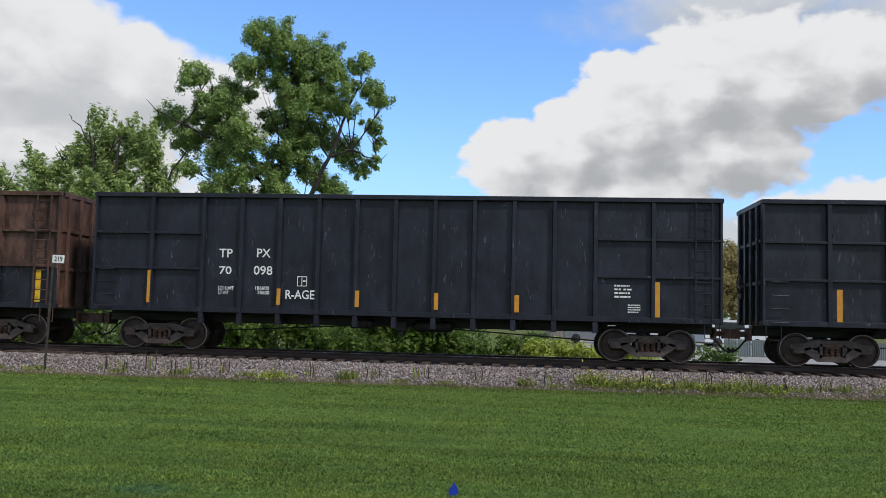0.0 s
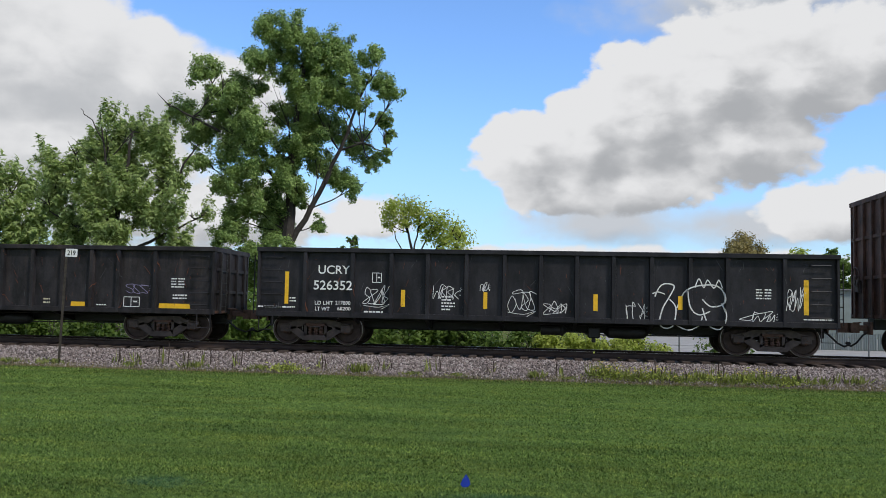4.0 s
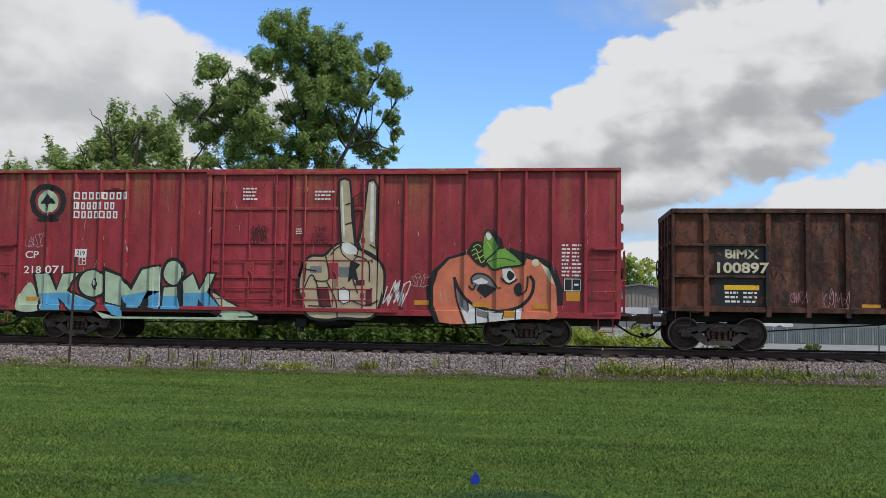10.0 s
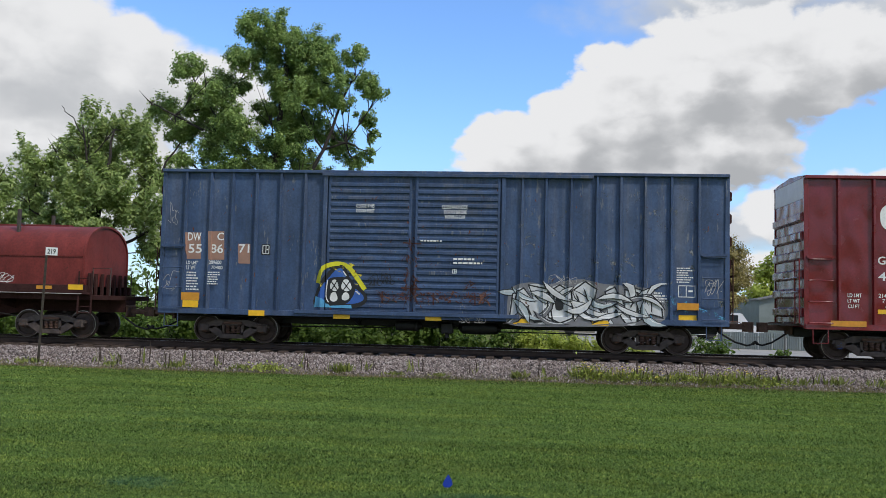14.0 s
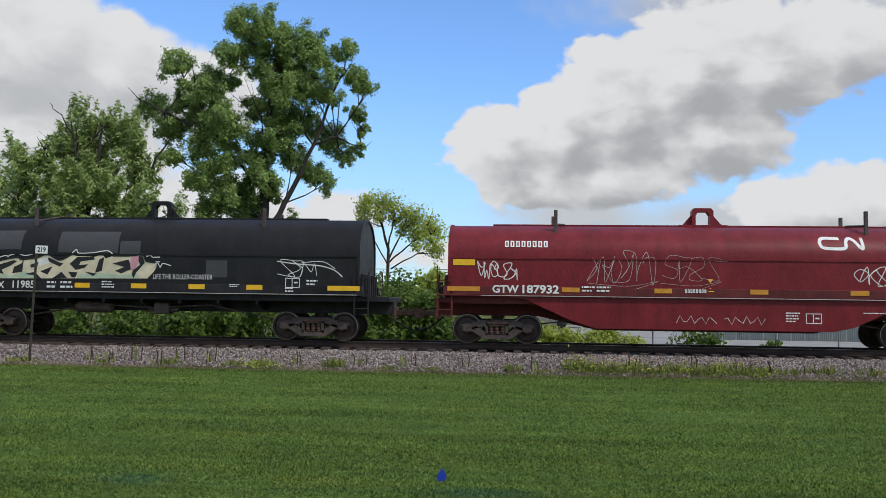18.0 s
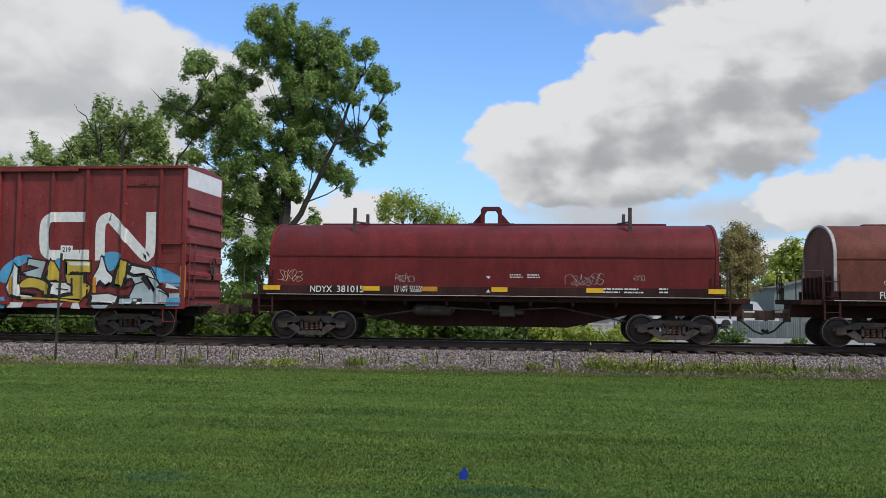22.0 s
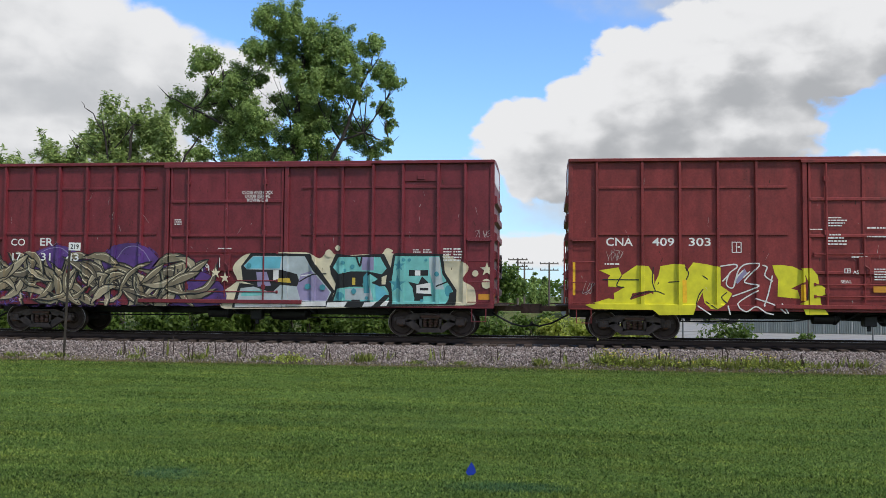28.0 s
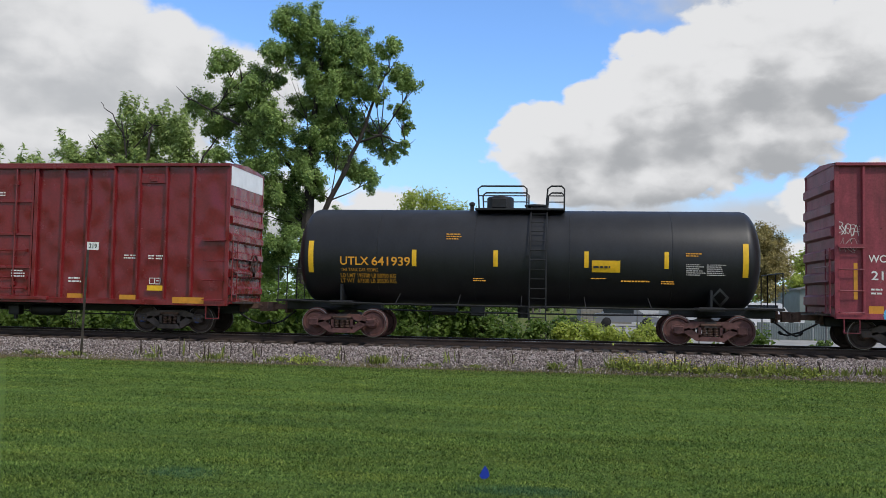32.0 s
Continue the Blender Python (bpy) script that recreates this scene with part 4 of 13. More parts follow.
        rods = [] if slatted else ([x0 + 0.16 * (x1 - x0), x0 + 0.84 * (x1 - x0)] if gap_rods else [])
        for x in rods:
            s2 = Solid()
            s2.rod((x, yd - 0.055, z0 + 0.05), (x, yd - 0.06, z1 - 0.12), 0.026, 6)
            for z in (z0 + 0.5, (z0 + z1) / 2, z1 - 0.6):
                s2.box(x - 0.06, x + 0.06, yd - 0.075, yd, z - 0.07, z + 0.07, 0.008)
            part("lock_rod", s2, mat, door)
        if not slatted:
            xm = (x0 + x1) / 2
            s2 = Solid()
            s2.rod((xm, yd - 0.05, z0 + 0.2), (xm, yd - 0.05, z0 + 2.0), 0.018, 6)
            s2.box(xm - 0.16, xm + 0.16, yd - 0.06, yd, z0 + 0.95, z0 + 1.45, 0.02)
            s2.tube([(xm, yd - 0.07, z0 + 1.2), (xm + 0.12, yd - 0.1, z0 + 1.1), (xm + 0.14, yd - 0.1, z0 + 0.75)], 0.018, 5)
            part("door_lock", s2, mat, door)
    if doors:
        x0, x1 = min(d[0] for d in doors), max(d[1] for d in doors)
        part("door_track", Solid().box(x0 - 0.9, x1 + 0.6, -FACE - 0.07, -y, z0 + 0.02, z0 + 0.13, 0.01), mat, car, smooth=False)
        part("door_track", Solid().box(x0 - 0.2, min(x1 + 2.6, h - 0.2), -FACE - 0.06, -y, z1 - 0.17, z1 - 0.08, 0.01), mat, car, smooth=False)
        for x in (x0 - 0.10, x1 + 0.10):
            part("door_post", Solid().box(x - 0.06, x + 0.06, -FACE - 0.02, -y, z0 + 0.1, z1 - 0.1, 0.01), mat, car, smooth=False)
            POSTS[car.name].append((x - 0.06, x + 0.06, -FACE - 0.02))
    if hatch:
        x0, x1 = hatch
        zt = z1 - 0.45
        s2 = Solid()
        s2.box(x0, x1, -y - 0.04, -y, zt - 0.15, zt + 0.13, 0.01)
        s2.box((x0 + x1) / 2 - 0.1, (x0 + x1) / 2 + 0.12, -y - 0.075, -y - 0.03, zt - 0.10, zt + 0.03, 0.01)
        part("plug_panel", s2, mat, car, smooth=False)
    if ladders:
        for x in (-h + 0.40, h - 0.40):
            ladder(car, x, z0 + 0.12, 2.75, 4, 0.62, -FACE - 0.05, mat, stile=False)
            part("ladder_board", Solid().box(x - 0.36, x + 0.36, -FACE - 0.02, -y, 2.78, 2.85), mat, car, smooth=False)
            stirrup(car, x, z0 - 0.05, mat)
    underframe(car, L, trucks, z0 - 0.04, 0.26, seed=int(s))
    for x in (-trucks, trucks):
        bogie(car, x, caps)
    end_gear(car, h, reach)
    return car


def coil_car(label, s, hood, trucks, reach, mat, deck, length, posts_at, top=3.40, fish=True, sides=None, rust_end=None, sill=1.35):
    """A flat car with a curved steel hood over the load."""
    car = car_body("coil_car", label, "coil car", s)
    car["face"], car["top"], car["sill"] = -1.43, top, sill + 0.245
    h = length / 2
    zs = sill + 0.22
    half = 1.42
    prof = [(-half, zs), (-half, 2.45)]
    for k in range(1, 22):
        a = math.pi * (1 - k / 22)
        prof.append((half * math.cos(a) * (1.0 if abs(math.cos(a)) > 0.9 else 1.0), 2.45 + (top - 2.45) * math.sin(a) ** 0.85))
    prof += [(half, 2.45), (half, zs)]
    x0, x1 = -hood / 2, hood / 2
    s1 = Solid()
    s1.prism(prof, x0, x1, "x")
    cover = part("hood", s1, mat, car, "curved steel coil hood")
    for xe in (x0, x1):
        lip = Solid()
        n = len(prof)
        ring = [(xe + dx, p * k, 2.0 + (q - 2.0) * (1 + (k - 1) * 1.6)) for dx, k in ((-0.04, 0.985), (-0.04, 1.012), (0.04, 1.012), (0.04, 0.985)) for p, q in prof]
        lip.add(ring, [(c * n + i, c * n + i + 1, (c + 1) % 4 * n + i + 1, (c + 1) % 4 * n + i) for c in range(4) for i in range(n - 1)])
        part("hood_rim", lip, rust_end or mat, cover)
    seam = Solid()
    for yy in (-half - 0.012, half + 0.012):
        seam.box(x0 + 0.05, x1 - 0.05, yy - 0.012, yy + 0.012, 2.42, 2.46)
    for i in range(9):
        x = x0 + 0.6 + (hood - 1.2) * i / 8
        seam.rod((x, -half - 0.03, 2.44), (x, -half + 0.05, 2.44), 0.035, 8)
    part("hood_seam", seam, mat, cover, smooth=False)
    ridge = Solid()
    ridge.box(x0 + 1.2, x1 - 1.2, -0.16, 0.16, top - 0.02, top + 0.05, 0.01)
    part("ridge_plate", ridge, mat, cover, smooth=False)
    lift = Solid()
    # a flat-topped arch between two sloped gussets
    lift.prism([(-0.31, top), (-0.31, top + 0.48), (-0.24, top + 0.56), (0.24, top + 0.56), (0.31, top + 0.48), (0.31, top), (0.20, top), (0.20, top + 0.34), (0.13, top + 0.45), (-0.13, top + 0.45), (-0.20, top + 0.34), (-0.20, top)], -0.13, 0.13)
    for d in (-1, 1):
        lift.prism([(d * 0.31, top), (d * 0.31, top + 0.36), (d * 0.62, top)], -0.03, 0.03)
    lift.box(-0.7, 0.7, -0.2, 0.2, top - 0.01, top + 0.06, 0.01)
    part("lifting_bracket", lift, mat, cover, smooth=False)
    for x in posts_at:
        for yy in (-0.98, 0.98):
            g = Solid()
            g.box(x - 0.05, x + 0.05, yy - 0.04, yy + 0.04, 2.95, 3.86, 0.01)
            g.tube([(x, yy, 3.45), (x + (0.28 if x < 0 else -0.28), yy * 0.2, top + 0.04)], 0.03, 5)
            part("stacking_guide", g, steel_dark, cover, smooth=False)
    # deck and side sills
    dk = Solid()
    dk.box(-h, h, -1.35, 1.35, 1.16, 1.30, 0.01)
    part("deck", dk, deck, car, smooth=False)
    for yy in (-1.46, 1.46):
        part("side_sill", Solid().box(-hood / 2 - 0.15, hood / 2 + 0.15, yy - 0.06, yy + 0.06, sill, sill + 0.24, 0.01), sides or deck, car, smooth=False)
        part("side_flange", Solid().box(-hood / 2 - 0.3, hood / 2 + 0.3, yy - 0.09, yy + 0.09, sill - 0.035, sill, 0.006), deck, car, smooth=False)
        part("side_web", Solid().box(-hood / 2 + 0.1, hood / 2 - 0.1, yy * 0.92 - 0.02, yy * 0.92 + 0.02, 1.15, sill - 0.02), deck, car, smooth=False)
    cs = Solid()
    if fish:
        prof2 = [(-h, 1.16), (-h, 0.80), (-trucks + 1.2, 0.80), (-trucks + 2.9, 0.42), (trucks - 2.9, 0.42), (trucks - 1.2, 0.80), (h, 0.80), (h, 1.16)]
    else:
        prof2 = [(-h, 1.16), (-h, 0.80), (h, 0.80), (h, 1.16)]
    cs.prism(prof2, -0.36, 0.36)
    part("centre_sill", cs, deck, car, smooth=False)
    for i in range(7):
        x = -trucks + 1.6 + (2 * trucks - 3.2) * i / 6
        part("cross_bearer", Solid().prism([(-1.36, 1.05), (-0.36, 0.86), (0.36, 0.86), (1.36, 1.05), (1.36, 1.18), (-1.36, 1.18)], x - 0.04, x + 0.04, "x"), deck, car, smooth=False)
    v = Solid()
    v.box(0.3, 0.75, -1.15, -0.8, 0.72, 1.05, 0.03).rod((0.1, -1.0, 0.85), (1.0, -1.0, 0.85), 0.07, 8)
    part("control_valve", v, steel_dark, car)
    part("air_reservoir", Solid().lathe([(0.05, -0.62), (0.17, -0.5), (0.17, 0.5), (0.05, 0.62)], (-1.6, -0.95, 0.9), 12, "x"), steel_dark, car)
    rd = Solid()
    rd.tube([(-trucks + 0.9, -0.7, 0.55), (-1.5, -1.15, 0.98), (0.3, -1.1, 0.9), (2.0, -1.15, 1.0), (trucks - 0.9, -0.7, 0.55)], 0.022, 5)
    part("brake_rod", rd, steel_dark, car)
    for d in (-1, 1):
        st = Solid()
        for yy in (-1.3, 1.3):
            st.tube([(d * (h - 0.05), yy, 1.3), (d * (h - 0.05), yy, 2.1), (d * (h - 0.6), yy, 2.1), (d * (h - 0.6), yy, 1.3)], 0.018, 5)
        part("end_railing", st, steel_dark, car)
        for k in range(7):
            part("end_stake", Solid().box(*sorted((d * (hood / 2 + 0.05), d * (hood / 2 + 0.13))), -1.2 + 0.4 * k - 0.05, -1.2 + 0.4 * k + 0.05, 1.29, 1.95, 0.01), deck, car, smooth=False)
        stirrup(car, d * (hood / 2 + 0.1), 1.16, deck)
        ladder(car, d * (hood / 2 + 0.12), 0.75, 2.0, 3, 0.4, -1.52, deck, stile=True)
    brake_wheel(car, -h + 0.05, 0.6, 1.75, steel_dark)
    for x in (-trucks, trucks):
        bogie(car, x, "light brown")
    end_gear(car, h, reach)
    return car


def tank_car(label, s, length, r, zc, trucks, reach, mat, half_frame):
    car = car_body("tank_car", label, "tank car", s)
    car["face"] = -r
    h = length / 2
    prof = []
    for k in range(9):
        a = math.pi / 2 * k / 8
        prof.append((max(r * math.sin(a), 0.02), -h + 0.55 * (1 - math.cos(a))))
    prof += [(r, -h / 3), (r, h / 3)] + [(p, -q) for p, q in prof[::-1]]
    part("tank_shell", Solid().lathe(prof, (0, 0, zc), 56, "x"), mat, car, "black painted tank shell")
    for x in (-h * 0.62, -h * 0.2, h * 0.2, h * 0.62):
        part("weld_seam", Solid().lathe([(r, x - 0.012), (r + 0.006, x - 0.008), (r + 0.006, x + 0.008), (r, x + 0.012)], (0, 0, zc), 56, "x"), mat, car)
    for x in (-trucks, trucks):
        sd = Solid()
        sd.box(x - 0.35, x + 0.35, -1.3, 1.3, 0.95, 1.08, 0.02)
        sd.box(x - 0.03, x + 0.03, -1.25, 1.25, 1.0, 1.55)
        part("saddle", sd, mat, car, smooth=False)
        bogie(car, x, "light red")
    for d in (-1, 1):
        st = Solid()
        st.box(*sorted((d * (half_frame - 2.9), d * half_frame)), -0.3, 0.3, 0.78, 1.06, 0.02)
        part("stub_sill", st, mat, car, smooth=False)
        pl = Solid()
        pl.box(*sorted((d * (half_frame - 0.75), d * half_frame)), -1.4, 1.4, 1.02, 1.09, 0.01)
        for yy in (-1.35, -0.5, 0.5, 1.35):
            pl.tube([(d * half_frame - d * 0.05, yy, 1.08), (d * half_frame - d * 0.05, yy, 2.05)], 0.018, 5)
        pl.tube([(d * half_frame - d * 0.05, -1.35, 2.05), (d * half_frame - d * 0.05, 1.35, 2.05)], 0.018, 5)
        part("end_platform", pl, black_iron, car)
    rl = Solid()
    for yy in (-1.42, 1.42):
        pts = [(-half_frame + 0.3, yy, 1.06), (-h * 0.6, yy, 1.0), (h * 0.6, yy, 1.0), (half_frame - 0.3, yy, 1.06)]
        rl.tube(pts, 0.028, 6)
        for x in (-3.6, -1.8, 0.0, 1.8, 3.6):
            rl.tube([(x, yy, 1.0), (x * 0.98, yy * 0.72, 1.30)], 0.018, 5)
    part("running_rail", rl, black_iron, car)
    # manway housing, platform and railings on the top
    top = zc + r
    pf = Solid()
    pf.box(-1.4, 1.2, -0.85, 0.85, top - 0.06, top + 0.0, 0.01)
    part("walkway", pf, black_iron, car, smooth=False)
    mw = Solid()
    mw.lathe([(0.40, top - 0.05), (0.40, top + 0.36), (0.36, top + 0.40), (0.05, top + 0.42)], (-0.72, 0, 0), 18, "z")
    mw.box(-0.95, -0.5, -0.44, -0.36, top + 0.05, top + 0.33, 0.02)
    part("valve_housing", mw, black_iron, car)
    mh = Solid()
    mh.lathe([(0.30, top - 0.05), (0.30, top + 0.10), (0.34, top + 0.12), (0.34, top + 0.17), (0.05, top + 0.2)], (0.35, 0, 0), 18, "z")
    part("manway", mh, black_iron, car)
    sv = Solid()
    sv.lathe([(0.06, top - 0.05), (0.06, top + 0.12), (0.09, top + 0.14), (0.09, top + 0.2), (0.03, top + 0.24)], (-1.55, -0.2, 0), 10, "z")
    part("safety_valve", sv, black_iron, car)
    for yy in (-0.82, 0.82):
        g = Solid()
        g.tube([(-1.28, yy, top - 0.05), (-1.32, yy, top + 0.56), (-1.22, yy, top + 0.64), (0.02, yy, top + 0.64), (0.10, yy, top + 0.56), (0.10, yy, top - 0.05)], 0.026, 6)
        g.tube([(-1.30, yy, top + 0.36), (0.10, yy, top + 0.36)], 0.018, 5)
        g.tube([(0.66, yy, top - 0.05), (0.70, yy, top + 0.56), (0.80, yy, top + 0.64), (1.10, yy, top + 0.64), (1.18, yy, top + 0.56), (1.18, yy, top - 0.05)], 0.026, 6)
        g.tube([(0.68, yy, top + 0.36), (1.18, yy, top + 0.36)], 0.018, 5)
        part("guard_rail", g, black_iron, car)
    # ladder that follows the shell
    lad = Solid()
    arc = []
    for k in range(9):
        a = math.radians(92 - 11 * k)
        arc.append((-(r + 0.10) * math.cos(a), zc + (r + 0.10) * math.sin(a)))
    arc += [(-(r + 0.10), zc - 0.6), (-(r + 0.08), 0.62)]
    for dx in (-0.23, 0.23):
        lad.tube([(0.46 + dx, p, q) for p, q in arc], 0.022, 5)
    ld = part("ladder", lad, black_iron, car)
    rung = Solid().rod((-0.23, 0, 0), (0.23, 0, 0), 0.014, 6).mesh("rung", black_iron)
    for z in [0.7 + 0.27 * k for k in range(12)]:
        yy = -(r + 0.10) if z < zc else -math.sqrt(max((r + 0.10) ** 2 - (z - zc) ** 2, 0.04))
        part("rung", rung, None, ld, at=(0.46, yy, z))
    pipe = Solid()
    pipe.tube([(-half_frame + 1, -0.5, 0.86), (-1.5, -0.7, 0.80), (2.0, -0.7, 0.80), (half_frame - 1, -0.5, 0.86)], 0.025, 5)
    pipe.lathe([(0.05, -0.4), (0.14, -0.34), (0.14, 0.34), (0.05, 0.4)], (-2.3, -0.5, 0.84), 12, "x")
    pipe.box(-1.5, -1.1, -0.7, -0.4, 0.70, 0.98, 0.02)
    part("brake_pipe", pipe, black_iron, car)
    bo = Solid()
    bo.lathe([(0.16, 0.66), (0.16, 0.95), (0.22, 1.05)], (0.0, 0, 0), 12, "z")
    part("bottom_outlet", bo, black_iron, car)
    end_gear(car, half_frame, reach)
    return car


# ---- the train, from its front car backwards ----
navy = paint("dark_navy_car_paint", (0.011, 0.012, 0.021), (0.03, 0.028, 0.03), 0.15, 0.5, 0.42, 0.9, 0.2, scratch=(0.06, 0.065, 0.08), shine=0.36, grime=0.3)
brown_over = paint("rust_brown_upper_paint", (0.082, 0.041, 0.030), (0.125, 0.06, 0.038), 0.45, 0.8, 0.6, 0.8, 0.5, scratch=(0.018, 0.015, 0.015), shine=0.35, grime=0.42)
black_car = paint("black_gondola_paint", (0.019, 0.018, 0.021), (0.04, 0.03, 0.027), 0.15, 0.6, 0.46, 0.9, 0.3, grime=0.3)
black_rusty = paint("worn_black_gondola_paint", (0.021, 0.019, 0.021), (0.060, 0.034, 0.027), 0.30, 0.7, 0.50, 0.9, 0.4, grime=0.35, drip=((0.055, 0.040, 0.034), 2.8, 0.9, 0.4))
rusty_red = paint("burnt_rust_steel", (0.082, 0.038, 0.029), (0.04, 0.024, 0.02), 0.4, 0.8, 0.65, 1.2, 0.5, peel=0.75, dent_scale=2.2, grime=0.35)
cp_red = paint("faded_red_car_paint", (0.310, 0.033, 0.046), (0.26, 0.13, 0.06), 0.12, 0.6, 0.45, 0.4, 0.4, shine=0.35, drip=((0.42, 0.22, 0.085), 5.0, 3.0, 0.55))
cn_red = paint("oxide_red_car_paint", (0.155, 0.012, 0.014), (0.07, 0.012, 0.010), 0.02, 0.2, 0.24, 1.6, 0.08, shine=0.52, dent_scale=2.0, dent_shape=(1.1, 1, 0.75), dent_detail=0.3, grime=0.06)
gtw_brown = paint("red_brown_car_paint", (0.212, 0.031, 0.031), (0.075, 0.020, 0.017), 0.12, 0.45, 0.45, 0.4, 0.3, shine=0.35, drip=((0.09, 0.032, 0.028), 4.9, 1.2, 0.5))
maroon = paint("maroon_car_paint", (0.166, 0.022, 0.031), (0.07, 0.022, 0.026), 0.10, 0.4, 0.42, 0.45, 0.25, shine=0.4)
wc_red = paint("faded_maroon_car_paint", (0.235, 0.038, 0.054), (0.06, 0.016, 0.016), 0.25, 0.5, 0.45, 0.4, 0.3, shine=0.4, drip=((0.11, 0.035, 0.03), 4.6, 1.4, 0.45))
blue = paint("faded_blue_car_paint", (0.039, 0.071, 0.145), (0.15, 0.14, 0.14), 0.22, 0.75, 0.5, 0.4, 0.6, shine=0.4, scratch=(0.14, 0.15, 0.17), drip=((0.12, 0.13, 0.16), 4.8, 1.0, 0.5))
coil_red = paint("coil_hood_red_paint", (0.150, 0.025, 0.021), (0.085, 0.026, 0.022), 0.16, 0.65, 0.5, 0.4, 0.3, drip=((0.085, 0.03, 0.035), 3.4, 2.2, 0.5))
coil_deep = paint("coil_hood_deep_red_paint", (0.135, 0.014, 0.014), (0.06, 0.018, 0.016), 0.12, 0.65, 0.45, 0.4, 0.3, drip=((0.07, 0.028, 0.034), 3.4, 2.2, 0.6))
coil_rust = paint("coil_hood_rust_paint", (0.155, 0.046, 0.032), (0.09, 0.036, 0.026), 0.25, 0.5, 0.62, 0.35, 0.4)
coil_cn = paint("coil_hood_bright_red_paint", (0.160, 0.014, 0.019), (0.09, 0.022, 0.024), 0.06, 0.35, 0.42, 0.35, 0.2)
coil_black = paint("coil_hood_black_paint", (0.012, 0.012, 0.013), (0.03, 0.026, 0.024), 0.08, 0.5, 0.45, 0.35, 0.2)
tank_black = paint("tank_black_paint", (0.013, 0.0135, 0.016), (0.03, 0.027, 0.027), 0.04, 0.35, 0.42, 0.12, 0.15, shine=0.4)
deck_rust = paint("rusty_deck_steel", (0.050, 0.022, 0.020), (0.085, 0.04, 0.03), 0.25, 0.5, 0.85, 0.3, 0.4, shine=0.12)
deck_red = paint("red_deck_steel", (0.120, 0.022, 0.022), (0.06, 0.03, 0.025), 0.2, 0.5, 0.6, 0.3, 0.4)
white_band = plain("white_end_band", (0.70, 0.71, 0.72), 0.5, 0, 0.08, 3.0, 0.05)

HIGH_POSTS = [-7.28, -5.73, -4.58, -3.44, -2.30, -1.18, -0.06, 1.07, 2.20, 3.32, 4.46, 5.60, 7.19]


def high_gondola(label, s, sheets, sills):
    c = gondola(label, s, 18.15, 1.12, 4.58, HIGH_POSTS, sheets, 7.1, 0.52, 0.15, [(-9.07, -7.28, (2.36, 3.40)), (-7.28, -5.73, (2.36, 3.40)), (5.60, 7.19, (2.36, 3.40)), (7.19, 9.07, (2.36, 3.40))], 0.0)
    # deep posts reach below the floor between the trucks
    me = post_mesh(0.17, 0.78, 1.14, 0.09, sills)
    for x in HIGH_POSTS[1:-1]:
        part("post_foot", me, None, c, at=(x, c["face"], 0))
    ladder(c, 8.55, 1.2, 4.45, 11, 0.44, -FACE - 0.02, sheets, stile=True)
    ladder(c, -8.60, 1.2, 2.3, 4, 0.44, -FACE - 0.02, sheets, stile=False)
    return c


C0 = high_gondola("dark navy steel gondola car with tall ribbed sides", 181.98, navy, navy)
C1 = high_gondola("dark navy steel gondola car with white lettering", 162.80, navy, navy)
C2 = high_gondola("tall gondola car, brown upper sides over navy lower sides", 143.60, brown_over, navy)
C3 = gondola("black steel gondola car with white spray tags", 125.16, 16.24, 0.84, 2.82, [-6.69, -5.30, -4.17, -3.12, -2.02, -0.94, 0.08, 1.08, 2.09, 3.13, 4.17, 5.17, 6.68], black_car, 6.44, 0.62)
C4 = gondola("worn black gondola car with rust patches", 107.69, 16.17, 0.84, 2.80, [-6.29, -5.27, -4.36, -3.40, -2.49, -1.53, -0.56, 0.46, 1.46, 2.42, 3.37, 4.28, 5.12, 6.26], black_rusty, 6.38, 0.70)
C5 = gondola("black gondola car with small white and blue tags", 90.08, 16.13, 0.84, 2.80, [-6.42, -5.06, -4.36, -3.42, -2.45, -1.50, -0.48, 0.48, 1.48, 2.47, 3.36, 4.33, 5.11, 6.30], black_car, 6.35, 0.72)
C6 = gondola("burnt and rusted brown gondola car with dented sides", 73.30, 14.60, 1.10, 3.92, [-6.36, -4.72, -3.68, -2.65, -1.62, -0.59, 0.34, 1.35, 2.35, 3.35, 4.34, 5.91], rusty_red, 5.95, 0.62, 0.16, [(-6.36, -4.72, (2.05, 2.92)), (-7.3, -6.36, (2.05, 2.92)), (4.34, 5.91, (2.01, 2.90)), (5.91, 7.3, (2.01, 2.90))], 0.14)
C7 = boxcar("long faded red boxcar covered with large spray paintings", 55.25, 18.72, [-8.47, -7.58, -6.74, -5.93, -5.13, -4.27, -3.39, 3.31, 4.12, 5.06, 5.98, 6.75, 7.51, 8.41], [(-2.44, -0.14), (-0.04, 2.50)], cp_red, 6.77, 0.87, hatch=(-5.95, -5.05), band=white_band)
C8 = boxcar("glossy oxide red boxcar with a white logo", 36.20, 15.70, [-6.95, -6.02, -5.23, -4.43, -3.55, -2.82, 2.63, 3.42, 4.25, 5.05, 5.91, 6.74], [(-1.77, 1.66)], cn_red, 5.95, 0.93, hatch=(5.08, 5.90), band=white_band, caps="light blue")
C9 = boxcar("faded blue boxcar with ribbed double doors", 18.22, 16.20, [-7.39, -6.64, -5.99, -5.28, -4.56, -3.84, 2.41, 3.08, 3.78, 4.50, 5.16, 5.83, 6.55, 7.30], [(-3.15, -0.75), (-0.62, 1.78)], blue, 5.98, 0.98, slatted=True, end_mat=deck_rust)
C10 = coil_car("red coil car with a rounded steel hood", 1.40, 12.72, 5.25, 0.80, coil_red, deck_rust, 14.4, (-3.96, 4.02), top=3.42, sill=1.35)
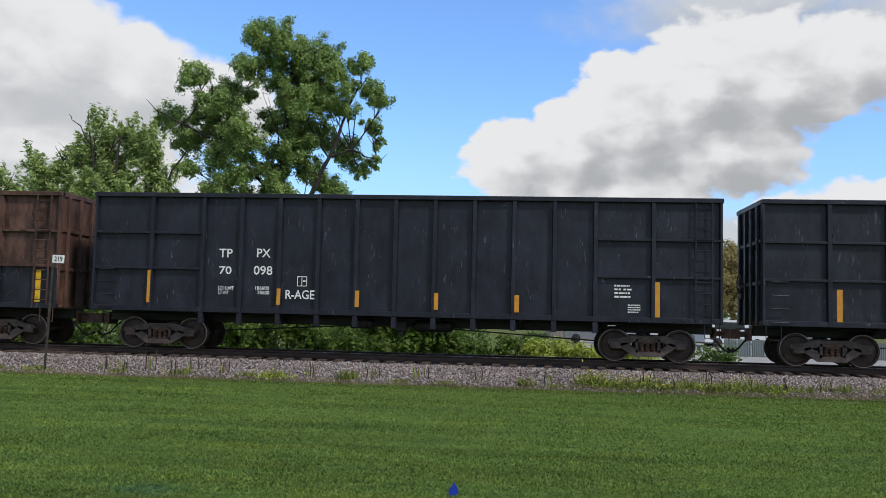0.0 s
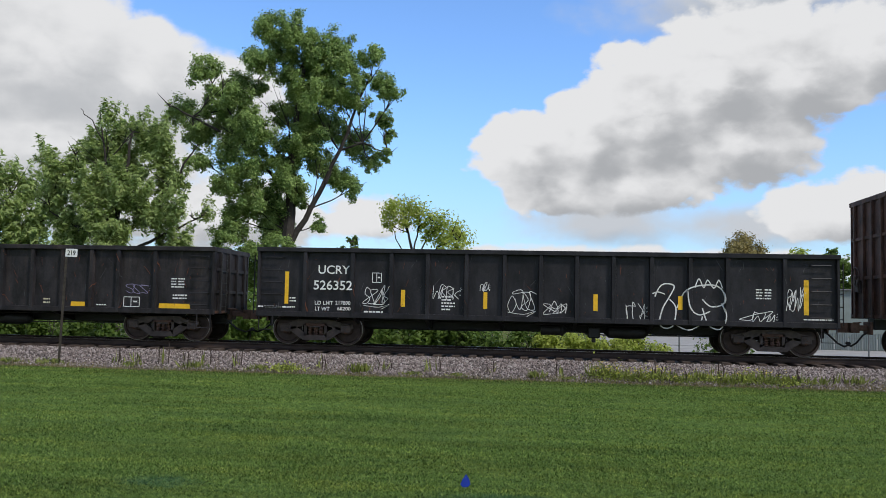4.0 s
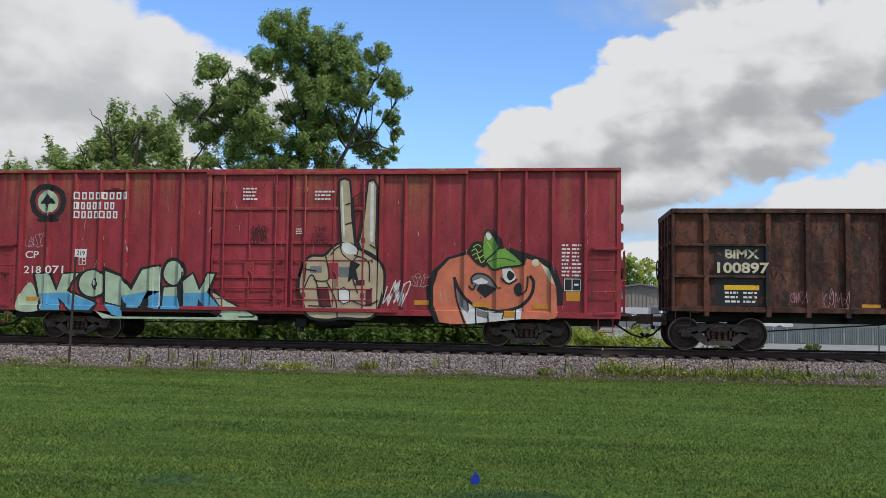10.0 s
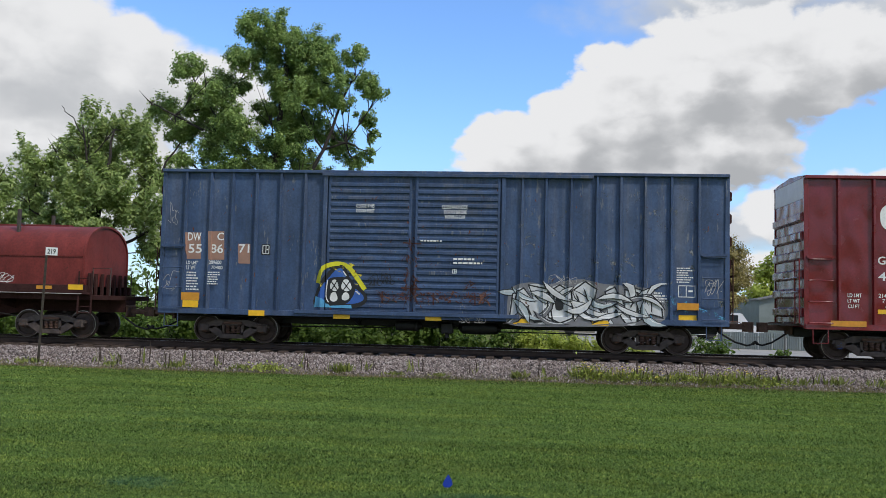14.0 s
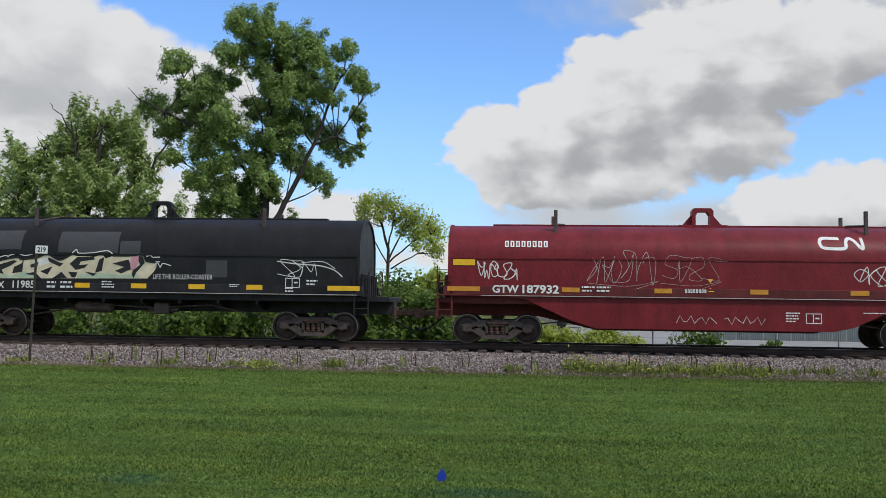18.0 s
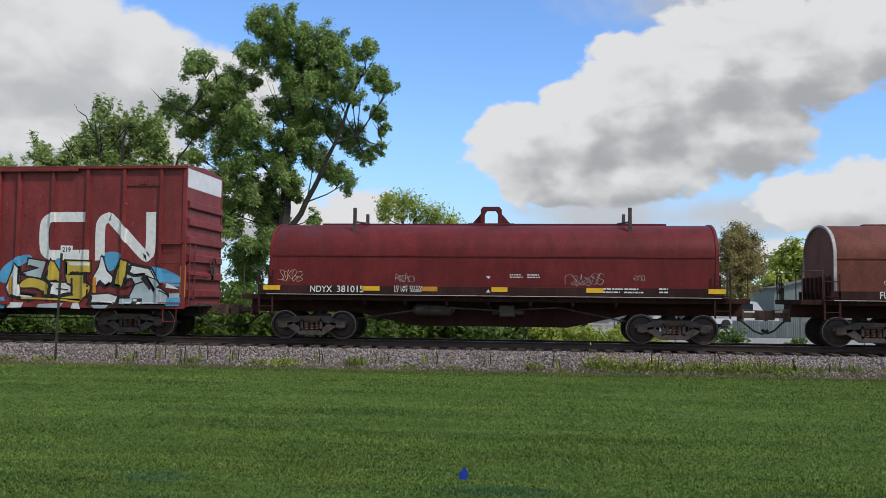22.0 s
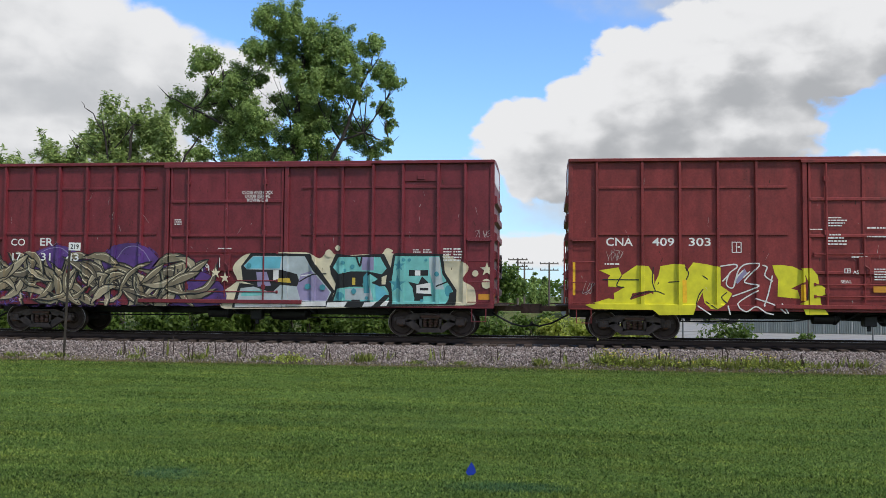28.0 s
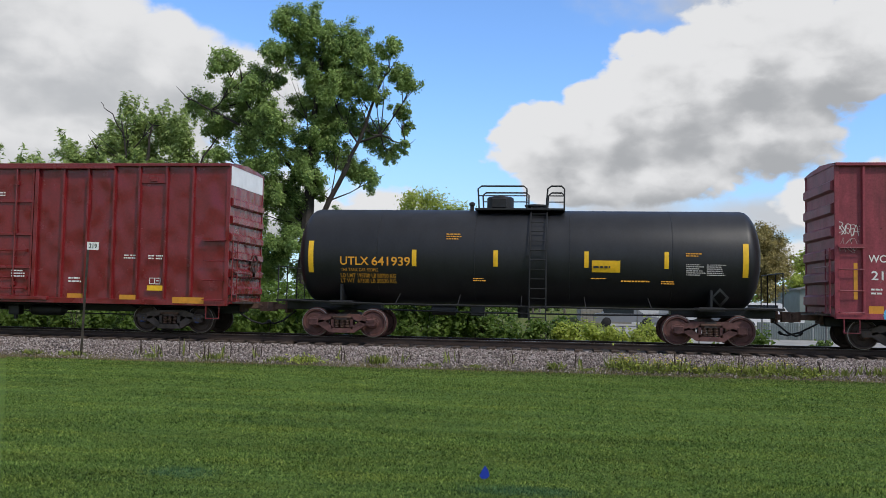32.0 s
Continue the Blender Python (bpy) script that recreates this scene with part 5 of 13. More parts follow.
C11 = coil_car("bright red coil car with a white logo and deep side sill", -15.17, 14.62, 5.95, 0.65, coil_cn, deck_red, 15.4, (-4.30, 4.28), top=3.46, sides=deck_red, sill=1.40)
C12 = coil_car("black coil car with a white spray painting", -31.50, 12.82, 5.05, 0.90, coil_black, black_car, 14.6, (-3.5, 3.5), fish=False, top=3.60, sill=1.36)
C13 = coil_car("rust-red coil car with pale spray tags", -46.96, 12.62, 5.22, 0.60, coil_rust, deck_rust, 14.4, (-3.92, 3.95), top=3.42, rust_end=dim_white, sill=1.30)
C14 = coil_car("deep red coil car with dark hood", -62.70, 12.63, 5.17, 0.70, coil_deep, deck_rust, 14.4, (-3.95, 3.99), top=3.42, sill=1.33)
C15 = boxcar("red-brown boxcar with a large white logo and yellow spray painting", -79.42, 15.62, [-7.05, -5.91, -4.77, -3.61, -2.44, 2.61, 3.69, 4.78, 5.92, 7.06], [(-1.58, 1.88)], gtw_brown, 6.02, 0.95, hatch=(5.92, 7.06), band=white_band, post=0.12)
C16 = boxcar("maroon boxcar with lilac and turquoise spray painting", -96.98, 15.70, [-7.05, -6.25, -5.45, -4.6, -3.75, -2.85, 2.24, 3.09, 3.92, 4.75, 5.52, 6.29, 7.07], [(-1.64, 1.91)], maroon, 6.48, 0.95, hatch=(5.52, 6.29), band=white_band, rails=[(-7.0, -2.2, (2.95, 4.30)), (2.2, 7.07, (2.95, 4.30))])
C17 = boxcar("red boxcar with yellow and cream spray painting", -114.88, 15.60, [-7.04, -5.79, -4.77, -3.75, -2.72, 2.86, 3.84, 4.84, 6.01, 7.04], [(-1.36, 1.49)], gtw_brown, 5.97, 1.05, hatch=(4.84, 6.01), band=white_band, rails=[(-7.04, -1.9, (2.95, 4.25)), (1.95, 7.04, (2.95, 4.25))])
C18 = boxcar("dark maroon boxcar with olive and turquoise spray painting", -132.58, 15.55, [-6.98, -6.09, -5.25, -4.38, -3.50, -2.66, 2.59, 3.41, 4.31, 5.18, 6.20, 6.97], [(-1.76, 1.66)], maroon, 5.95, 1.05, hatch=(5.18, 6.20), band=white_band, rails=[(-7.0, -2.2, (2.95, 4.30)), (2.2, 7.0, (2.95, 4.30))])
C19 = boxcar("faded red boxcar with white and silver spray letters", -150.20, 15.48, [-7.02, -6.28, -5.53, -4.74, -3.96, -3.19, -2.42, 2.39, 3.16, 3.85, 4.64, 5.44, 6.22, 6.92], [(-1.33, 1.38)], wc_red, 5.98, 1.05, hatch=(4.64, 5.2))
C20 = tank_car("black tank car with yellow reflective bars", -166.37, 13.45, 1.415, 2.43, 5.23, 0.72, tank_black, 7.15)
C21 = boxcar("glossy oxide red boxcar with a white end band", -182.85, 15.70, [-6.95, -6.02, -5.23, -4.43, -3.55, -2.82, 2.63, 3.42, 4.25, 5.05, 5.91, 6.74], [(-1.77, 1.66)], cn_red, 5.95, 0.93, hatch=(5.08, 5.90), band=white_band, caps="light blue")
# grab irons on the end panels of the low gondolas
for c in (C3, C4, C5):
    for d in (-1, 1):
        ladder(c, d * 7.62, 1.10, 2.52, 5, 0.52, -FACE - 0.01, black_iron, stile=False)
        end_ladder(c, d * 8.24, -1.15, 0.9, 2.6, 5, black_iron)
# the brown gondola keeps navy paint on its lower sheets and round its numbers
for x0, x1, z0, z1 in ((-9.05, 9.05, 1.14, 2.30), (-5.66, -4.65, 2.301, 3.02), (-4.51, -3.53, 2.301, 3.02)):
    part("lower_paint", Solid().box(x0, x1, C2["face"] - 0.004, C2["face"] + 0.002, z0, z1), navy, C2, "navy repainted lower side", smooth=False)
for x in HIGH_POSTS + [-9.02, 9.02]:
    w = 0.15 if abs(x) < 9 else 0.1
    d = 0.11 if abs(x) < 9 else 0.105
    s = Solid().prism([(x - w / 2 - 0.004, C2["face"]), (x - w / 2 + 0.018, C2["face"] - d - 0.004), (x + w / 2 - 0.018, C2["face"] - d - 0.004), (x + w / 2 + 0.004, C2["face"])], 1.12, 3.02 if -5.0 < x < -4.0 else 2.30, "z")
    part("post_paint", s, navy, C2, smooth=False)
for ob in C2.children:
    if ob.name.startswith("side_sill"):
        ob.data.materials[0] = navy


# ---- plants ----
def leaf_material(name, dark, mid, light, glow=0.35, lawn_marks=False):
    m, nt, bs, N, L = material(name)
    geo, r = N("ShaderNodeNewGeometry"), N("ShaderNodeValToRGB")
    el = r.color_ramp.elements
    el[0].color, el[1].color = (*dark, 1), (*light, 1)
    e = el.new(0.55)
    e.color = (*mid, 1)
    L(geo.outputs["Random Per Island"], r.inputs[0])
    patch = blend(nt, ramp(nt, noise_node(nt, 0.45, 3), 0.35, 0.7), r.outputs[0], tuple(0.5 * a + 0.5 * b for a, b in zip(mid, light)))
    if lawn_marks:
        patch = marked(nt, lawn_streaks(nt, r.outputs[0]))
    L(patch, bs.inputs["Base Color"])
    bs.inputs["Roughness"].default_value = 0.55
    bs.inputs["Specular IOR Level"].default_value = 0.1 if lawn_marks else 0.3
    tr, mx = N("ShaderNodeBsdfTranslucent"), N("ShaderNodeMixShader")
    L(patch, tr.inputs[0])
    mx.inputs[0].default_value = glow
    L(bs.outputs[0], mx.inputs[1])
    L(tr.outputs[0], mx.inputs[2])
    L(mx.outputs[0], nt.nodes["Material Output"].inputs[0])
    return m


cottonwood = leaf_material("cottonwood_leaves", (0.050, 0.100, 0.026), (0.165, 0.275, 0.066), (0.460, 0.580, 0.200), 0.45)
maple = leaf_material("pale_maple_leaves", (0.100, 0.165, 0.045), (0.280, 0.385, 0.118), (0.530, 0.620, 0.250), 0.5)
sumac = leaf_material("yellow_green_leaves", (0.150, 0.210, 0.030), (0.360, 0.450, 0.080), (0.560, 0.600, 0.140), 0.5)
shrub = leaf_material("shrub_leaves", (0.035, 0.075, 0.012), (0.095, 0.165, 0.030), (0.190, 0.280, 0.055), 0.5)
bronze = leaf_material("bronze_green_leaves", (0.090, 0.085, 0.030), (0.240, 0.205, 0.070), (0.430, 0.350, 0.130))
weed_leaf = leaf_material("weed_leaves", (0.060, 0.090, 0.020), (0.150, 0.200, 0.045), (0.300, 0.320, 0.080))
blade_green = leaf_material("grass_blades", (0.023, 0.049, 0.010), (0.112, 0.194, 0.040), (0.250, 0.335, 0.090), 0.3, lawn_marks=True)
flower = plain("yellow_flowers", (0.55, 0.45, 0.06), 0.7, 0, 0.3, 20)
dry_stalk = plain("dead_brown_stalks", (0.050, 0.035, 0.026), 0.9, 0, 0.4, 20)
bark = plain("grey_brown_bark", (0.038, 0.031, 0.026), 0.9, 0, 0.45, 5.0, 0.9)


def leaves_at(name, pts, size, mat, rng, long=1.3, upright=0.0, out=None):
    """One small folded leaf at each point, most of them facing out of the crown."""
    n = len(pts)
    nrm = rng.normal(size=(n, 3))
    if out is None:
        nrm[:, 2] = np.abs(nrm[:, 2]) * (1 - upright) + 0.25
    else:
        nrm = nrm * 0.55 + out * 0.9 + np.array([0, 0, 0.45])
    nrm /= np.linalg.norm(nrm, axis=1, keepdims=True)
    a = rng.normal(size=(n, 3))
    u = np.cross(nrm, a)
    u /= np.linalg.norm(u, axis=1, keepdims=True)
    w = np.cross(nrm, u)
    s = (size * rng.uniform(0.6, 1.3, n))[:, None]
    v = np.stack([pts - u * s * 0.5 * long, pts + w * s * 0.42 + nrm * s * 0.08, pts + u * s * 0.5 * long, pts - w * s * 0.42 + nrm * s * 0.08], 1)
    f = np.arange(4 * n).reshape(n, 4)
    return raw_mesh(name, v.reshape(-1, 3), f, mat)


def clump_points(clumps, y, depth, total, rng, ragged=0.36, shoots=False):
    """Points in tufts on the skin of each clump, or along shoots that end in points; and the way that each faces."""
    weight = np.array([r ** 2 for _, _, r in clumps])
    out, face = [], []
    for (x, z, r), share in zip(clumps, weight / weight.sum()):
        k = max(6, int((26 if shoots else 26) * r ** 1.3) + 4)
        d = rng.normal(size=(k, 3))
        d /= np.linalg.norm(d, axis=1, keepdims=True)
        centre = np.array([x, y + rng.uniform(-depth, depth), z])
        n = int(total * share)
        pick = rng.integers(0, k, n)
        if shoots:
            root = centre + d * r * rng.uniform(0.1, 0.85, (k, 1))
            way = d * 0.75 + np.array([0, 0, 0.75]) + rng.normal(size=(k, 3)) * 0.2
            way *= (r * 0.35 + 0.45) * rng.uniform(0.7, 1.3, (k, 1))
            s = rng.uniform(0, 1, (n, 1))
            p = root[pick] + way[pick] * s + rng.normal(size=(n, 3)) * (0.05 + 0.17 * (1 - s))
        else:
            tuft = centre + d * r * rng.uniform(0.3, 1.0, (k, 1)) * np.array([1, 1.2, 0.95])
            p = tuft[pick] + np.clip(rng.normal(size=(n, 3)), -1.5, 1.5) * min(r, 0.9) * ragged * 0.75 * rng.uniform(0.4, 1.0, (n, 1))
        q = p - centre
        out.append(p)
        face.append(q / (np.linalg.norm(q, axis=1, keepdims=True) + 0.01))
    return np.concatenate(out), np.concatenate(face)


def tree(name, label, base, limbs, clumps, total, size, mat, depth, seed, ragged=0.36, long=1.3, shoots=False):
    """A tapered trunk with limbs that reach into a crown of small leaves."""
    rg = np.random.default_rng(seed)
    t = tagged(new(name), label, "tree", "trees beyond the track")
    t.location = base
    bx, by, bz = base
    for k, (pts, r0, r1) in enumerate(limbs):
        pts = [Vector((p[0] - bx, (p[2] if len(p) > 2 else 0.0), p[1] - bz)) for p in pts]
        fine = []
        for a, b in zip(pts, pts[1:]):
            for q in range(4):
                fine.append(a.lerp(b, q / 4) + Vector((rg.normal(), rg.normal(), 0)) * 0.05)
        fine.append(pts[-1])
        m = len(fine) - 1
        part("trunk" if k == 0 else "limb", Solid().tube(fine, [r0 + (r1 - r0) * i / m for i in range(m + 1)], 8), bark, t)
    twig = Solid()
    anchor = [Vector((p[0] - bx, 0, p[1] - bz)) for pts, _, _ in limbs for p in pts[1:]]
    for x, z, r in clumps:
        c = Vector((x - bx, rg.uniform(-depth, depth) * 0.6, z - bz))
        a = min(anchor, key=lambda q: (q - c).length + (2 if q.z > c.z else 0))
        mid = a.lerp(c, 0.5) + Vector((0, 0, -0.15 * r))
        twig.tube([a, mid, c], [0.045, 0.03, 0.015], 5)
        for q in range(3):
            e = c + Vector((rg.normal(), rg.normal(), abs(rg.normal()))) * r * 0.5
            twig.tube([mid.lerp(c, 0.4), e], [0.03, 0.008], 4)
    tagged(part("branchwork", twig, bark, t, "bare branches inside the crown"), kind="stuff")
    pts, face = clump_points(clumps, 0.0, depth, total, rg, ragged, shoots)
    tagged(part("crown", leaves_at("crown", pts - np.array([bx, 0, bz]), size, mat, rg, long, 0.0, face), None, t, "leafy crown"), kind="stuff")
    return t


tree("cottonwood_tree", "tall dark green cottonwood tree with a forked trunk", (-13.4, 45.0, 0.0),
     [([(-13.4, 0), (-13.2, 5.5), (-13.1, 9.5), (-12.6, 14.5)], 0.42, 0.08), ([(-13.3, 4.4), (-12.0, 6.8), (-10.6, 9.8), (-9.2, 13.4)], 0.19, 0.05),
      ([(-13.2, 7.5), (-15.2, 9.6), (-17.0, 12.6)], 0.12, 0.04), ([(-13.3, 6.0), (-14.8, 7.6), (-16.2, 8.2)], 0.12, 0.04), ([(-10.6, 9.8), (-9.4, 10.2), (-8.0, 9.6)], 0.07, 0.02),
      ([(-17.0, 10.8), (-18.6, 11.6), (-19.8, 12.2)], 0.07, 0.03)],
     [(-14.4, 16.25, 1.1), (-12.8, 15.8, 1.25), (-11.2, 15.4, 1.15), (-9.0, 14.6, 0.74), (-8.8, 13.7, 0.74), (-7.8, 12.7, 0.68), (-8.6, 11.7, 0.6), (-9.8, 12.4, 0.75), (-11.4, 13.5, 1.3), (-13.1, 13.7, 1.5), (-14.6, 14.2, 0.95), (-13.3, 11.8, 1.5), (-11.5, 11.3, 1.2),
      (-18.1, 14.0, 1.0), (-16.7, 13.5, 1.0), (-17.5, 12.5, 1.4), (-19.7, 12.2, 0.95), (-18.5, 11.0, 1.2), (-16.4, 11.0, 1.1), (-10.0, 10.4, 1.05), (-8.2, 10.7, 0.45), (-8.1, 9.4, 0.42), (-13.6, 9.5, 1.4), (-11.6, 9.1, 1.0),
      (-10.0, 7.9, 0.7), (-15.1, 8.8, 1.1), (-16.1, 7.9, 1.1), (-14.4, 7.2, 1.2), (-16.2, 6.3, 0.9), (-14.1, 5.7, 1.1), (-11.7, 6.0, 0.5), (-17.7, 9.1, 0.7),
      (-15.9, 12.5, 0.85), (-15.3, 11.2, 1.0), (-14.7, 10.4, 1.1), (-16.4, 9.8, 0.9), (-12.2, 10.3, 1.2), (-10.6, 12.4, 0.9), (-12.2, 12.6, 1.2), (-15.2, 13.2, 0.6), (-10.2, 14.0, 0.8), (-12.9, 8.0, 1.0), (-10.9, 8.5, 0.8), (-9.2, 9.4, 0.6), (-9.4, 13.0, 0.6), (-13.9, 15.0, 1.0), (-12.0, 14.6, 1.1),
      (-15.0, 7.0, 1.1), (-16.0, 5.2, 1.1), (-14.6, 4.4, 1.1), (-13.3, 4.5, 0.8), (-15.6, 3.4, 1.2), (-14.0, 6.4, 1.0), (-13.4, 8.6, 1.0), (-12.6, 7.2, 0.6), (-13.4, 3.0, 1.0)], 240000, 0.100, cottonwood, 1.5, 11, 0.32)
tree("maple_tree", "spreading pale green maple tree with bare top twigs", (-21.0, 42.0, 0.0),
     [([(-21.0, 0), (-21.0, 4.2), (-21.3, 6.5)], 0.34, 0.16), ([(-21.0, 4.0), (-22.4, 6.6), (-23.2, 8.8)], 0.18, 0.05), ([(-21.2, 5.0), (-20.8, 7.6), (-20.4, 10.2)], 0.18, 0.04), ([(-21.0, 4.6), (-19.6, 6.2), (-18.2, 7.6), (-17.0, 9.6)], 0.15, 0.03),
      ([(-21.2, 6.2), (-21.8, 8.6), (-22.2, 11.6)], 0.10, 0.015), ([(-21.9, 9.6), (-22.6, 10.8), (-23.2, 11.4)], 0.04, 0.012), ([(-20.8, 4.0), (-18.8, 5.0), (-16.9, 5.9)], 0.10, 0.03), ([(-21.1, 4.4), (-23.0, 5.4), (-24.6, 6.2)], 0.11, 0.03)],
     [(-21.9, 9.8, 0.85), (-20.3, 10.1, 0.65), (-23.0, 9.1, 0.85), (-19.1, 9.3, 0.85), (-21.4, 8.4, 1.25), (-23.9, 8.2, 0.9), (-18.6, 7.7, 0.9), (-20.1, 7.0, 1.2), (-22.5, 7.1, 1.15), (-17.5, 6.1, 0.5), (-24.4, 6.7, 0.85), (-18.9, 5.7, 1.0), (-21.2, 5.5, 1.15), (-23.5, 5.3, 1.05), (-16.6, 6.1, 0.3),
      (-19.5, 10.4, 0.4), (-21.0, 10.6, 0.35), (-18.2, 4.3, 0.9), (-20.4, 4.0, 0.9), (-23.0, 3.8, 1.0)], 70000, 0.105, maple, 1.4, 12, 0.62, 2.2, True)
tree("maple_tree", "pale green maple tree at the edge of the yard", (-30.5, 48.0, 0.0),
     [([(-30.5, 0), (-30.6, 4.0), (-30.8, 7.5)], 0.30, 0.06), ([(-30.5, 3.2), (-29.2, 5.6), (-28.2, 6.6)], 0.14, 0.04), ([(-30.6, 3.8), (-32.2, 6.0), (-33.0, 7.6)], 0.15, 0.04)],
     [(-30.9, 8.7, 0.73), (-30.0, 8.0, 1.0), (-31.0, 6.8, 1.4), (-28.9, 6.3, 1.09), (-29.5, 5.0, 1.21), (-32.8, 7.8, 1.5), (-33.0, 5.1, 1.8), (-27.4, 4.8, 1.0), (-31.0, 4.2, 1.4), (-28.4, 3.6, 1.2)], 26000, 0.14, maple, 1.4, 13, 0.6, 2.3, True)
tree("young_tree", "young yellow-green tree with thin bare lower branches", (-8.0, 55.0, 0.0),
     [([(-8.0, 0), (-8.1, 4.6), (-8.4, 6.4), (-8.8, 7.9)], 0.13, 0.03), ([(-8.05, 4.4), (-7.2, 6.2), (-6.8, 7.2)], 0.06, 0.02), ([(-8.0, 3.9), (-9.0, 5.6), (-9.6, 7.2)], 0.05, 0.015), ([(-7.9, 3.8), (-6.2, 4.8), (-5.1, 5.0)], 0.05, 0.015), ([(-8.0, 4.2), (-6.6, 5.5), (-5.4, 6.0)], 0.06, 0.02), ([(-8.1, 4.9), (-7.8, 6.6), (-7.7, 7.6)], 0.06, 0.02)],
     [(-9.7, 7.6, 0.40), (-9.2, 8.0, 0.45), (-8.6, 7.9, 0.5), (-7.8, 7.6, 0.55), (-7.1, 7.3, 0.5), (-6.3, 7.0, 0.55), (-5.7, 6.7, 0.5), (-5.1, 6.2, 0.5), (-5.3, 5.5, 0.45), (-6.2, 6.1, 0.5), (-9.6, 6.9, 0.35), (-8.5, 7.0, 0.4), (-7.0, 6.4, 0.45), (-5.0, 4.9, 0.4), (-6.1, 5.2, 0.3), (-7.7, 6.9, 0.3)], 5600, 0.13, sumac, 0.9, 14, 1.15, 1.6)
tree("sapling", "slim dark green sapling between the trees", (-11.4, 52.0, 0.0), [([(-11.4, 0), (-11.5, 3.0), (-11.4, 5.6)], 0.09, 0.02)],
     [(-11.4, 5.6, 0.36), (-11.9, 4.9, 0.36), (-11.2, 4.8, 0.42), (-11.6, 3.9, 0.55), (-10.9, 3.3, 0.62), (-12.2, 3.6, 0.5), (-11.4, 2.2, 0.75)], 4200, 0.17, shrub, 0.6, 15)
tree("pear_tree", "rounded bronze-green tree turning to autumn colour", (16.2, 75.0, 0.0), [([(16.2, 0), (16.2, 4.0), (16.2, 7.0)], 0.2, 0.05)],
     [(16.2, 7.5, 1.0), (16.9, 6.7, 1.3), (15.4, 6.6, 1.3), (16.0, 5.6, 1.7), (17.2, 5.0, 1.5), (14.9, 5.0, 1.5), (16.0, 3.6, 1.8)], 26000, 0.13, bronze, 1.2, 16, 0.42)
for k, (bx, by) in enumerate(((22.6, 85.0), (27.5, 92.0), (33.0, 88.0), (6.5, 118.0), (10.0, 125.0), (-6.2, 98.0), (-9.6, 100.0))):
    q = by / 85.0
    far = [(bx + dx * q, z * q, r * q) for dx, z, r in ((0.4, 6.8, 1.0), (-0.6, 5.6, 1.5), (1.2, 5.4, 1.6), (2.2, 6.2, 1.0), (-1.4, 3.8, 1.3), (2.6, 4.2, 1.3), (0.8, 3.6, 1.6))]
    if k in (3, 4):
        far = [(x, z * 0.8, r * 0.8) for x, z, r in far]
    if k > 4:
        far = [(x, z * 0.6, r * 0.9) for x, z, r in far]
    tree("broadleaf_tree", "light green broadleaf tree beyond the yard", (bx + 0.5, by, 0.0), [([(bx + 0.5, 0), (bx + 0.5, 3.0 * q), (bx + 0.6, 5.0 * q)], 0.2, 0.05)], far, 5000, 0.30, sumac if k % 2 == 0 else shrub, 1.3, 20 + k, 0.42)
for k, bx in enumerate((-6.4, -4.6, -2.4, -0.6)):
    by, q = 140.0 + 3 * k, 1.0
    tree("spruce_tree", "dark far spruce tree beside the utility poles", (bx, by, 0.0), [([(bx, 0), (bx, 5.0)], 0.2, 0.05)], [(bx + 0.1 * j, 1.2 + 0.85 * j, max(0.35, 1.35 - 0.2 * j)) for j in range(6 if k == 2 else 5)], 2600, 0.3, cottonwood, 0.6, 40 + k)


def bush_row(name, label, spots, total, size, mat, seed, category="bush", depth=0.7, group="bushes behind the track"):
    """Each bush is a mound of leaves on a few stems."""
    rg = np.random.default_rng(seed)
    share = sum(w * h for _, _, w, h in spots)
    for x, y, w, h in spots:
        b = tagged(new(name), label, category, group)
        b.location = (x, y, 0)
        for k in range(5):
            part("stem", Solid().tube([(rg.uniform(-0.2, 0.2) * w, rg.uniform(-0.2, 0.2), -0.05), (rg.uniform(-0.4, 0.4) * w, rg.uniform(-0.3, 0.3), h * 0.8)], [0.025, 0.008], 4), bark, b)
        cl = [(rg.uniform(-0.5, 0.5) * w, rg.uniform(0.12, 0.86) * h * (1 - 0.3 * rg.random()), rg.uniform(0.2, 0.36) * min(w, h * 1.4)) for _ in range(9)]
        n = int(total * w * h / share)
        tagged(part("leaves", leaves_at("leaves", *(lambda pf: (pf[0], size, mat, rg, 1.5, 0.0, pf[1]))(clump_points(cl, 0.0, depth * 0.5, n, rg, 0.55))), None, b), kind="stuff")


hedge = []
rh = random.Random(4)
x = -24.0
while x < -0.4:
    tall = 1.25 + 0.5 * rh.random()
    if -6.6 < x < -3.8:
        tall = 2.7
    if -11.5 < x < -9.5:
        tall = 2.2
    w = rh.uniform(1.2, 1.9)
    hedge.append((x + w / 2, 33.0 + rh.uniform(-0.6, 0.9), w, tall))
    x += w * 0.75
bush_row("bush", "dense green bush along the far side of the track", hedge, 30000, 0.13, shrub, 50)
bush_row("bush", "tall leafy green bush under the trees", [(-24.5, 38, 3.4, 3.4), (-20.5, 38.5, 3.2, 3.0), (-17.0, 38, 3.2, 3.6), (-13.6, 39, 3.2, 3.2), (-10.5, 40, 2.6, 3.8), (-8.0, 42, 2.4, 3.2), (-6.0, 44, 2.6, 3.4), (-3.6, 46, 2.4, 2.6), (-9.6, 48, 2.8, 4.3), (-7.4, 49, 2.4, 3.7), (-5.4, 47, 2.4, 3.1), (-28.0, 38, 3.4, 3.4)], 20000, 0.17, shrub, 51)
